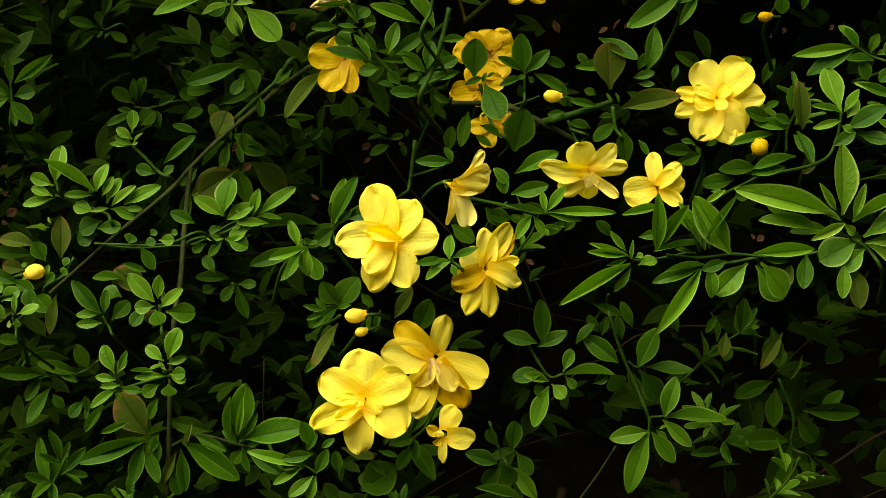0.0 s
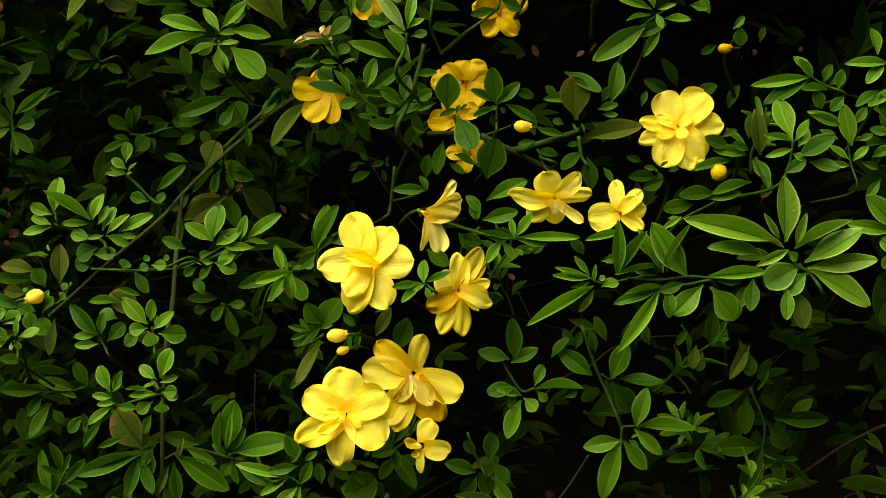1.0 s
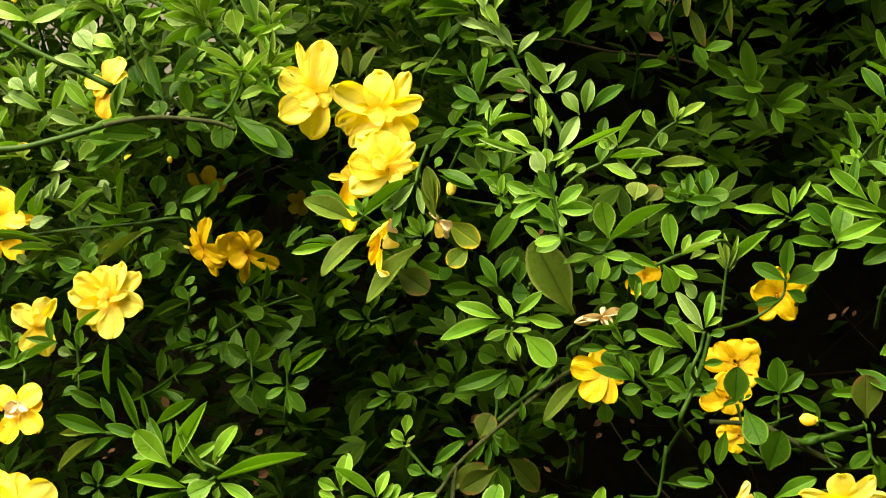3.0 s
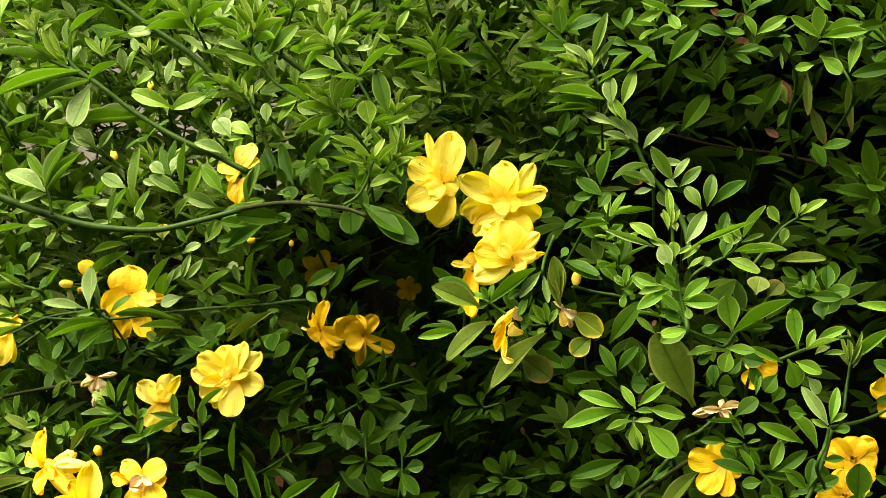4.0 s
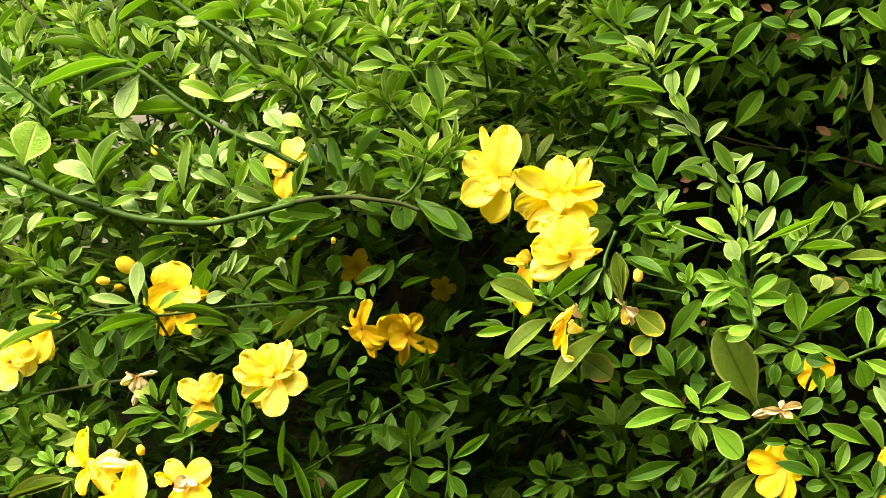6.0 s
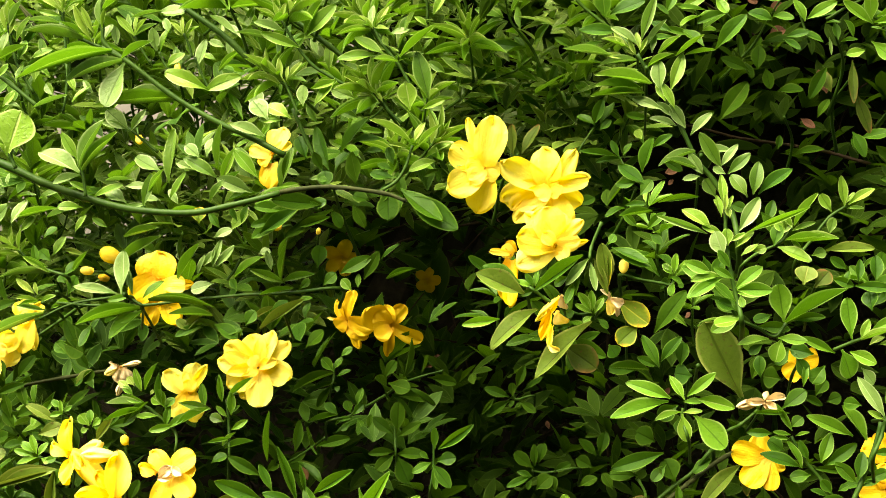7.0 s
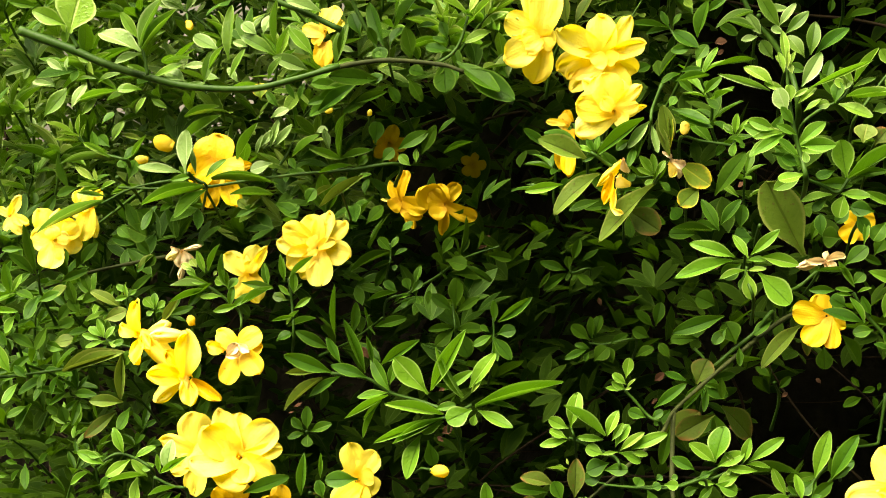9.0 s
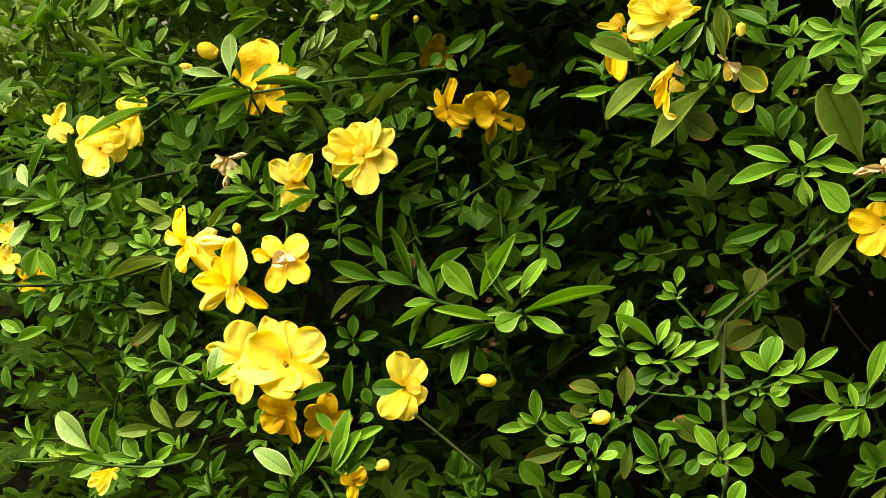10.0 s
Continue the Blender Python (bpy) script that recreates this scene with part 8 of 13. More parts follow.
petal(fl, -0.8, -6, 0.3, -6.3, -8.6, 4.9, 0.93, "y")
petal(fl, 0.4, 0, 0.2, 14.8, -0.8, 0.6, 0.29, "y")

fl = bloom(-0.155, 0.095, 1.392, (-0.25, -0.95, -0.15), 0.0092, "y", label="deep yellow jasmine flower behind an open one")
petal(fl, 1.2, 0, 0.2, -4.8, 0, 3.6, 1.2, "y")
petal(fl, 0.6, 0, 0.4, -10.6, 0.9, 2.2, 0.32, "y")
petal(fl, 0.3, 0, -2.4, -4.5, 1.2, -22.7, 0.5, "o")
petal(fl, 0.7, 0, -2.9, -0.6, 0.4, -26.8, 0.33, "o")
petal(fl, 1.6, 0, 0.6, -1.3, -1.3, 6.9, 0.88, "o")


s = sprig(-0.390, 0.100, 1.370, "thin green horizontal jasmine stem")
stem(s, [(3.4, 2, 4), (24.4, 2, 2), (48.2, 2, 1.6), (69, 2, 3.4), (98.6, 2, 5.5), (122.2, 2, 6), (148.7, 2, 7.6), (141.1, 60, 1)], 0.00063, 0.00092)
stem(s, [(-5.6, 2, -4), (9.4, 2, 2.7), (24.4, 2, 5.2), (42.3, 2, 5.9), (26, 60, -0.9)], 0.00058, 0.00072)

s = sprig(-0.436, 0.170, 1.343, "thin green jasmine stem rising to the flowers")
stem(s, [(16, 2, 16.8), (29.2, 2, 25.5), (44, 2, 34.8), (25.8, 60, 27.9)], 0.00079, 0.00095)
stem(s, [(-16.8, 2, -17.8), (6.2, 2, -11.2), (32.5, 2, -6.7), (58.7, 2, -4.2), (41.6, 60, -14)], 0.00095, 0.0011, name="woody_stem", mat=M_WOOD)

s = sprig(-0.404, 0.100, 1.399, "fresh light-green tip with narrow leaflets")
leaf(s, -4.2, 0, 3.8, -17.5, -3.3, 11.1, 0.19, "t", "lance")
leaf(s, -1.2, 0, 2, -12.9, -2.7, 4.5, 0.16, "t", "lance")
leaf(s, -1.8, 0, -0.4, -14.8, -0.7, 0.5, 0.18, "t", "lance")
leaf(s, -1.2, 0, 2.6, -0.3, -2.6, 13.6, 0.21, "t", "lance")
leaf(s, 0, 0, 1.3, 2.8, -1.3, 8.3, 0.24, "t", "lance")
leaf(s, -3.6, 0, 2.6, -5.4, -1.8, 11.4, 0.19, "t", "lance")
leaf(s, 0.6, 0, -1, 13.2, -1.6, -6.8, 0.23, "g", "lance")
leaf(s, 1.2, 0, -2.2, 15.4, -2.7, -9.9, 0.18, "g", "lance")
leaf(s, 13.8, 0, -10.3, -10.4, -5.9, -9.1, 0.057, "p", "lance")
stem(s, [(-2.5, 2, 2.8), (3.5, 2, -3.9), (12, 2, -8), (23.4, 2, -12.8), (4.4, 60, -18.7)], 0.00072, 0.00086)

s = sprig(-0.404, 0.130, 1.376, "fresh light-green tip with narrow leaflets")
stem(s, [(-0.6, 3, 0.2), (1.4, 28, -5.8), (3.4, 58, -21.8)], 0.0009, 0.0006)
leaf(s, -3.9, 0, 4.7, -13.1, -2.4, 12.8, 0.32, "t")
leaf(s, -2, 0, 4, -3.4, -1.5, 10.7, 0.39, "t")
leaf(s, -2.6, 0, 1.6, -14.5, -0.1, 3.1, 0.21, "t", "lance")
leaf(s, -1.4, 0, 0.3, -13.7, -0.6, -1.2, 0.2, "g", "lance")
leaf(s, 2.4, 0, -4.4, -13.7, -2.2, -1, 0.18, "p", "lance")
leaf(s, -0.1, 0, 0.3, 7.9, -1.6, 3.7, 0.37, "g")
leaf(s, 6.7, 0, -2.3, 20.1, -0.9, 2.2, 0.18, "g", "lance")
leaf(s, 4.9, 0, -3.5, 11.6, -1.4, -0.1, 0.39, "y")

s = sprig(-0.411, 0.155, 1.371, "slender pale leaf lying over a flower")
stem(s, [(-0.9, 3, -0.2), (1.1, 28, -6.2), (3.1, 58, -22.2)], 0.0009, 0.0006)
leaf(s, 2.9, -8, -0.7, -33, -15.8, -15.6, 0.11, "p", "lance")

s = sprig(-0.336, 0.045, 1.374, "pale oval jasmine leaf in front of a yellow flower")
stem(s, [(-1.1, 3, 0.1), (0.9, 28, -5.9), (2.9, 58, -21.9)], 0.0009, 0.0006)
leaf(s, -1.2, 0, 0, 0.6, -0.3, 20.5, 0.51, "p", "spoon")
leaf(s, -3.4, 0, 0, -23.6, -2.9, 4.2, 0.27, "p")
leaf(s, 2.6, 4, 0, 0.7, 3.1, 13.1, 0.21, "p", "lance")

s = sprig(-0.334, 0.055, 1.377, "mid-green jasmine leaves under a horizontal stem")
leaf(s, 2.8, 0, -9.8, -28.8, -0.5, -15.9, 0.17, "y", "lance")
leaf(s, 3.9, 0, -11, -13.1, -0.8, -22.6, 0.39, "y")
leaf(s, 3.9, 0, -4.9, 13.2, -1.2, 4.1, 0.39, "y")
leaf(s, -7.2, 0, 12.4, 12.5, -1.3, 26, 0.22, "u", "lance")
leaf(s, -4.9, 0, 24.5, 12.7, -1, 28.3, 0.22, "u", "lance")
leaf(s, 6.7, 0, -6.1, 38.3, -0.3, -7, 0.044, "y", "lance")
leaf(s, -1.6, 0, -3.1, -12.9, -1.6, -5.7, 0.32, "y")
stem(s, [(-6.7, 2, -2.4), (-0.5, 2, -5.8), (3.4, 2, -9.2), (-12.5, 60, -16.5)], 0.00067, 0.00067)

s = sprig(-0.389, 0.110, 1.380, "mid-green jasmine leaves in the shade beside the flowers")
stem(s, [(-1.3, 3, 0.3), (0.7, 28, -5.7), (2.7, 58, -21.7)], 0.0009, 0.0006)
leaf(s, 4.2, 0, 4.4, 1.7, -0.6, 9.2, 1.2, "m", "spoon")
leaf(s, 5.8, 0, -1.6, 10.9, -1.9, 8, 0.66, "m", "spoon")
leaf(s, -1.8, 0, 19, 4.3, -2, 28.8, 0.47, "u")
leaf(s, 3.3, 0, 8, 10.6, -0.7, 15.5, 0.69, "m", "spoon")
leaf(s, 8.2, 0, 8.5, 17.9, -4, 20.5, 0.16, "u", "lance")
leaf(s, 2.7, 0, 21.8, 13.4, 0, 19.1, 0.28, "o")
leaf(s, 11.2, 0, -30.5, 4.1, -2.2, -14.1, 0.36, "d")
leaf(s, 8.8, 0, -17.1, 18.2, -1, -24.8, 0.77, "d", "spoon")
leaf(s, 5.8, 0, -32.5, -0.5, -1.1, -25.8, 0.77, "m", "spoon")
leaf(s, 2.7, 0, -25.9, 14.4, -0.4, -32.1, 0.79, "d", "spoon")
leaf(s, 17.9, 0, -17.4, 12.9, -3.3, -29.1, 0.45, "m")
leaf(s, -3.4, 0, 16, -9.1, -0.9, 22.1, 0.71, "m", "spoon")
leaf(s, -30.8, 0, 13.8, -27.6, -0.2, -4.3, 0.33, "d")
leaf(s, -7, 0, 28.1, -0.4, -1.5, 33.8, 0.78, "m", "spoon")
leaf(s, -21.6, 0, -4.4, -33.6, -0.3, -7.1, 0.44, "d")
leaf(s, -10.7, 0, 13.2, -11.9, -1.8, 24.5, 0.36, "m")

s = sprig(-0.277, 0.100, 1.376, "mid-green jasmine leaves beside a shaded flower")
stem(s, [(-1, 3, -0.1), (1, 28, -6.1), (3, 58, -22.1)], 0.0009, 0.0006)
leaf(s, -33.9, 0, 14.6, -27.1, -1, 22.5, 0.39, "p")
leaf(s, -28.6, 0, 5.6, -40, -2.1, 2.3, 0.62, "p", "spoon")
leaf(s, -46.4, 0, 8.5, -33.6, -6, 25.8, 0.25, "u", "lance")
leaf(s, -36.9, 0, 10, -32.6, -2.7, 20.2, 0.32, "p")
leaf(s, -29.1, 0, 13.8, -24.5, -1.9, 28.2, 0.27, "p")
leaf(s, -27.4, 0, 13.8, -15.9, -3.7, 24.3, 0.29, "p")
leaf(s, -29.4, 0, -11, -50.7, -4.2, -9.1, 0.2, "u", "lance")
leaf(s, -31.1, 0, -8, -45.5, -1.9, -17.3, 0.27, "o")
leaf(s, -40.7, 0, -18.5, -47.6, -0.4, -12, 0.55, "o", "spoon")
leaf(s, -28.4, 0, 28.5, -19.1, -1.8, 33.3, 0.51, "p", "spoon")
leaf(s, -34.7, 0, -15.2, -48.9, -2.6, -20.1, 0.3, "m")
leaf(s, -18, 0, 8.3, -4, -4.8, 18.6, 0.31, "y")
leaf(s, 6.7, 0, 5.2, -9.3, -5.2, 11.8, 0.26, "u", "lance")
leaf(s, 6.1, 0, 6.4, 10, -3.6, 25.6, 0.15, "u", "lance")
leaf(s, 4.5, 0, 18.7, 9.6, -1.1, 28.4, 0.24, "u", "lance")
leaf(s, 7.3, 0, 5.8, 23.8, -4.3, 9.1, 0.25, "u", "lance")
leaf(s, -5.1, 0, -0.9, 12.5, 0, 2.4, 0.16, "y", "lance")
leaf(s, 14.9, 0, 1.5, 20.3, -0.2, 6.6, 0.55, "y", "spoon")
leaf(s, 0.9, 0, 11.5, -1.6, -1.8, 21.7, 0.36, "p")
leaf(s, -5.5, 0, 19.6, 0.1, -1.1, 22.3, 0.87, "p", "spoon")
leaf(s, 24.4, 0, 12.3, 25.9, -0.5, 23.9, 0.7, "m", "spoon")
leaf(s, 27.2, 0, 3.5, 33.9, -1.6, 9, 0.74, "m", "spoon")
leaf(s, 36.1, 0, 9.1, 51.3, -4.5, 17, 0.41, "m")
leaf(s, 47.7, 0, 5.8, 56.3, -1.9, 20, 0.38, "d")
leaf(s, 41.7, 0, 0.2, 36.2, -1.1, 6.1, 0.64, "y", "spoon")
leaf(s, 44.7, 0, 1.8, 45.5, -0.5, 8.8, 0.5, "y")
leaf(s, -16.9, 0, 1.8, -19.6, -0.6, 7.7, 0.63, "m", "spoon")
leaf(s, -12.1, 20, -12.2, 0.8, 16.2, -6.2, 0.22, "o", "lance")
leaf(s, -5.3, 0, -18.3, 18.8, -3.2, -3.7, 0.19, "o", "lance")
leaf(s, -12.4, 0, -15.8, -7.7, -2.4, -8.7, 0.77, "m", "spoon")
leaf(s, 0.6, 0, -8.9, 9.4, -2.6, -4.3, 0.49, "m")
leaf(s, 18.1, 0, -13.7, 18.5, -1.5, -5.1, 0.53, "m", "spoon")
leaf(s, -26, 0, -21.8, -16.9, -0.8, -15.7, 0.54, "m", "spoon")
leaf(s, -28.8, 0, -15.4, -16.4, -3.7, -20.4, 0.56, "m", "spoon")
leaf(s, 6.5, 0, -11.9, 12.6, -1.3, -5.5, 0.46, "y")
leaf(s, 13.9, 0, -4.9, 21.4, -1, -1.6, 0.36, "y")
leaf(s, 59.3, 0, 5.5, 74.1, -1.5, 10.8, 0.15, "m", "lance")
leaf(s, 56.6, 0, 15.7, 65.8, -3.4, 23, 0.3, "m")
leaf(s, 17.9, 0, -28.1, 27.1, -1.8, -19.7, 0.71, "d", "spoon")
leaf(s, 35.3, 0, -32.9, 41.3, -0.6, -28.2, 0.53, "m", "spoon")

s = sprig(-0.421, 0.150, 1.318, "dark mid-green jasmine sprig with small leaflets")
stem(s, [(-1, 3, -0.3), (1, 28, -6.3), (3, 58, -22.3)], 0.0009, 0.0006)
leaf(s, -9.8, 0, 17.2, -13.7, -1.6, 28, 0.76, "d", "spoon")
leaf(s, -2.1, 0, 18.9, 5.7, -0.5, 31.2, 0.47, "d")
leaf(s, 32.6, 0, 15, 39.5, -1.6, 21.1, 0.64, "d", "spoon")
leaf(s, 29.5, 0, 14.4, 37.9, -1.5, 22.3, 0.44, "o")
leaf(s, 24.7, 0, -0.3, 34.7, -1.4, 13.1, 0.3, "d")
leaf(s, -21.6, 0, 2.2, -9.4, -2.8, 6.7, 0.47, "o")
leaf(s, 18.3, 0, -5.8, 3.5, -4.8, 5.8, 0.32, "o")
leaf(s, -3.3, 0, -2.8, 8.8, -0.1, 4.7, 0.48, "d")
leaf(s, 8.8, 0, -12.4, 22.2, -2.1, -7.9, 0.56, "o", "spoon")
leaf(s, -4, 0, -9, -10, -0.9, 0.5, 0.55, "d", "spoon")
leaf(s, -13.6, 0, 9.8, 0.5, -3.9, 15.8, 0.31, "d")
leaf(s, -6.5, 0, -2.8, -9.3, -3, 9.8, 0.43, "d")
leaf(s, 1.7, 0, 3.3, -1.8, -1, 15.8, 0.43, "d")
leaf(s, -16.7, 0, -11.8, -10, -0.9, -2.6, 0.55, "d", "spoon")
leaf(s, -20.5, 0, -24.1, -8.8, -0.5, -21.9, 0.71, "o", "spoon")
leaf(s, -16.7, 0, -14.9, -6.1, -2.9, -11.9, 0.57, "d", "spoon")

s = sprig(-0.395, 0.130, 1.305, "small crowded green leaves beside wilted flowers")
leaf(s, 2.1, 0, 14.7, -3.2, -0.6, 19.4, 0.51, "y", "spoon")
leaf(s, 2.8, 0, 12.6, -4.2, -1.3, 11.3, 0.45, "y")
leaf(s, 3.4, 0, 13.2, 7.9, -0.7, 16.1, 0.46, "y")
leaf(s, 2.1, 0, 11.4, 1.4, -1.5, 19.3, 0.3, "y")
leaf(s, 16.4, 0, 5.4, 11.9, -1.4, 11.6, 0.86, "y", "spoon")
leaf(s, 17.6, 0, 6.3, 16.9, -1.6, 13.6, 0.58, "y", "spoon")
leaf(s, 18.2, 0, 5.1, 22.6, -0.2, 9.2, 0.66, "y", "spoon")
leaf(s, 16.3, 0, 3.9, 12.4, -1, 2.5, 0.81, "y", "spoon")
leaf(s, 20.7, 0, 2.3, 21.4, -0.4, 6.8, 0.66, "y", "spoon")
leaf(s, -12.7, 0, -8.1, -19, -1.4, -1.9, 0.5, "y", "spoon")
leaf(s, -11.4, 0, -8.7, -14.2, -1.1, 1.6, 0.37, "y")
leaf(s, -10.2, 0, -9.4, -6.3, -0.7, -2.2, 0.48, "y")
leaf(s, -10.8, 0, -10.6, -21.9, -1.9, -12.6, 0.33, "y")
leaf(s, -9, 0, -11.2, -3.8, -0.7, -13.1, 0.76, "y", "spoon")
leaf(s, -13.3, 0, -9.3, -23.4, -1.2, -6, 0.37, "y")
leaf(s, -7.7, 0, -13, -0.4, -1.6, -10.7, 0.51, "m", "spoon")
leaf(s, -10.2, 0, -13, -12.4, -0.8, -16.5, 0.97, "m", "spoon")
stem(s, [(1.5, 2, 13.8), (2.1, 2, 5.6), (4.6, 2, -2), (-14.4, 60, -14.7)], 0.0006, 0.0006)
stem(s, [(-10.9, 2, -10.1), (-1.6, 2, -13.3), (7.7, 2, -17.1), (-11.1, 60, -30.9)], 0.0006, 0.0006)

s = sprig(-0.404, 0.120, 1.285, "jasmine sprig with ageing, brown-edged leaflets")
stem(s, [(-0.7, 3, 0.1), (1.3, 28, -5.9), (3.3, 58, -21.9)], 0.0009, 0.0006)
leaf(s, -21.5, 0, -5.5, 11.6, -0.4, 6.3, 0.19, "o", "lance")
leaf(s, -19, 0, -5.5, 10.4, -2.2, 4.1, 0.26, "o")
leaf(s, 9, 0, -6.1, 14.4, -1.5, 4, 0.59, "d", "spoon")
leaf(s, 32.7, 0, 18.3, 43.2, -4.4, 31.5, 0.26, "o", "lance")

s = sprig(-0.341, 0.120, 1.320, "light green leafy shoot between the flowers")
leaf(s, -6.8, 0, 8, -9.8, -3.2, 19.7, 0.34, "y")
leaf(s, -4.7, 0, 8.8, 2.1, -2.5, 22.9, 0.23, "y", "lance")
leaf(s, -5.9, 0, 1.1, -25.7, -0.1, 1.6, 0.22, "p", "lance")
leaf(s, -5.3, 0, -1.3, -25.6, -5.2, -7.1, 0.16, "y", "lance")
leaf(s, -2.3, 0, 5.8, -0.6, -0.4, 8.7, 0.63, "t", "spoon")
leaf(s, -4.7, 0, 2, -17.4, -2.3, 6.2, 0.28, "y")
leaf(s, 5.6, 0, -1.2, 2.6, -2.3, 9.3, 0.54, "y", "spoon")
leaf(s, 3.8, 0, 0.9, -1.4, -1.2, 4.6, 1, "y", "spoon")
leaf(s, 5.6, 0, -1.2, 9.5, -1, 4.6, 0.77, "y", "spoon")
leaf(s, 1.3, 0, -5, -9.4, -3.1, -5.2, 0.39, "y")
leaf(s, 6.1, 0, -11.6, 17.1, -1.5, -3.5, 0.33, "y")
leaf(s, 5.5, 0, -10.4, 7.7, -1.3, 0.8, 0.36, "m")
leaf(s, 9.7, 0, -9.9, -2.7, -3.4, -12.4, 0.33, "y")
leaf(s, 11.5, 0, -10.2, 29.1, -1.1, -1.7, 0.25, "y", "lance")
leaf(s, 12.2, 0, 1.6, 29.1, -1.5, -1.7, 0.27, "u")
leaf(s, 3.8, 0, 1.8, 2.5, -4, 17.6, 0.24, "m", "lance")
leaf(s, 26.1, 0, -1.7, 24.5, -0.3, 11.7, 0.33, "m")
leaf(s, -3.5, 0, 1.9, -16.8, -4.4, -8, 0.2, "m", "lance")
leaf(s, -7.5, 0, -2.4, -16, -2.2, -8.1, 0.42, "m")
leaf(s, -10.8, 0, 11, -14.2, -0.7, 15.6, 0.73, "t", "spoon")
leaf(s, -12.6, 0, 9, -19.1, -0.7, 13.9, 0.51, "t", "spoon")
leaf(s, -11.4, 0, 6, -16.1, -1.6, 10.9, 0.56, "y", "spoon")
stem(s, [(-11.3, 2, 2.1), (-3.5, 2, -1.1), (5.6, 2, -8.7), (10.4, 2, -14.7), (10.3, 2, -23.6), (-4.1, 60, -36.9)], 0.00089, 0.00074)

s = sprig(-0.304, 0.125, 1.310, "mid-green leaves beside the open flower")
leaf(s, -2.9, 0, 11.8, -3.8, -3.8, 25.6, 0.26, "y", "lance")
leaf(s, -0.2, 0, 13, 13.1, -0.8, 24.6, 0.2, "y", "lance")
leaf(s, 1.9, 0, 4.6, 2.4, -1.8, 16.8, 0.39, "y")
leaf(s, -1.8, 0, 1.1, -9.3, -1.4, 4.9, 0.63, "u", "spoon")
leaf(s, 1.3, 0, 4.9, 6.4, -1, 9.9, 0.34, "y")
leaf(s, 1.8, 0, -3.1, 10.5, -1, 2.1, 0.36, "y")
leaf(s, 4.2, 0, -4.4, -4.2, -0.5, -10.7, 0.31, "y")
leaf(s, 1.7, 0, -7.3, -10.5, -2.2, -9.3, 0.19, "y", "lance")
leaf(s, -8.7, 0, -20.1, -1.5, -2.1, -14.8, 0.7, "m", "spoon")
leaf(s, -1.9, 0, -12.8, 13.3, -0.3, -8.7, 0.25, "m", "lance")
leaf(s, -0.3, 0, 3.5, -6.1, -0.6, 9.6, 0.35, "y")
stem(s, [(-0.9, 2, 12.9), (0.2, 2, -2.6), (0, 2, -20.4), (-12.3, 60, -34.2)], 0.00075, 0.00075)


s = sprig(-0.256, 0.185, 1.333, "small green jasmine sprig deep in the shrub")
leaf(s, -0.2, 0, 1.6, -23.3, -7.2, -5.5, 0.23, "d", "lance")
leaf(s, 0.5, 0, 2.9, -6.3, -2.2, 10.7, 0.61, "m", "spoon")
leaf(s, 0.5, 0, 4.1, 5.2, -0.3, 10.8, 0.52, "m", "spoon")
leaf(s, 2.4, 0, 0.2, 9.7, -0.7, 4.2, 0.43, "m")
leaf(s, 1.6, 0, -3.6, -11.5, -3.9, -7.1, 0.21, "d", "lance")
leaf(s, -1.6, 0, -5.1, -9.6, -0.6, -16.8, 0.34, "d")
leaf(s, 0.3, 0, -5.5, 3.6, -0.7, -7.5, 0.86, "m", "spoon")
stem(s, [(0.3, 2, 7.7), (0.1, 2, -0.4), (-1.9, 2, -6.8), (-9.9, 60, -17.6)], 0.00065, 0.00065)

s = sprig(-0.244, 0.165, 1.312, "small light green shoot with round-tipped leaflets")
leaf(s, -7.4, 0, 0.4, -14.1, -1.2, 7.1, 0.56, "m", "spoon")
leaf(s, -8, 0, 0.1, -24.1, -0.8, -3.3, 0.23, "m", "lance")
leaf(s, -0.4, 0, 1.2, -2.6, -1.4, 8.1, 0.73, "m", "spoon")
leaf(s, 3.5, 0, 5.4, 6.2, -0.1, 14.8, 0.45, "m")
leaf(s, 0.8, 0, -0.1, 6.7, -0.3, 6.3, 0.54, "m", "spoon")
leaf(s, -0.5, 0, -3.8, -5.5, -0.8, -8.1, 0.56, "m", "spoon")
leaf(s, 3.3, 0, -2, 5.8, -0.1, -6.5, 0.81, "m", "spoon")
leaf(s, -3.6, 0, -1.3, -9.4, -0.1, -4.9, 0.28, "m")
leaf(s, 0.8, 0, -1.4, -7.9, -1.5, -2.4, 0.32, "m")
leaf(s, 9.5, 0, -7.2, 10.5, -1.7, 0.3, 0.5, "d")
stem(s, [(2.6, 2, 4.1), (-1.3, 2, -0.5), (-13.4, 2, -3.6), (-21.5, 60, -15.8)], 0.00063, 0.00063)

s = sprig(-0.221, 0.175, 1.304, "mid-green jasmine sprig with leaflets in threes")
leaf(s, 1.3, 0, -2.4, 2.7, -4.5, 14.7, 0.52, "d", "spoon")
leaf(s, -1.2, 0, -3, -12.5, -0.6, 6.7, 0.47, "d")
leaf(s, 1.9, 0, -4.3, 15.6, -2, 3, 0.37, "d")
leaf(s, -0.2, 0, -13.1, -15.3, -1.4, -12.7, 0.33, "d")
leaf(s, 1.1, 0, -14.4, 16.5, -2.8, -13.9, 0.46, "d")
leaf(s, -0.2, 0, -13.7, -11, -2.1, -22.8, 0.53, "d", "spoon")
leaf(s, 1, 0, -15.6, 7.4, -4.3, -29.2, 0.7, "d", "spoon")
leaf(s, -3.2, 0, 24.8, 9, -1.4, 20.7, 0.75, "d", "spoon")
leaf(s, -5, 0, 28, 1.6, -0.2, 37.4, 0.55, "d", "spoon")
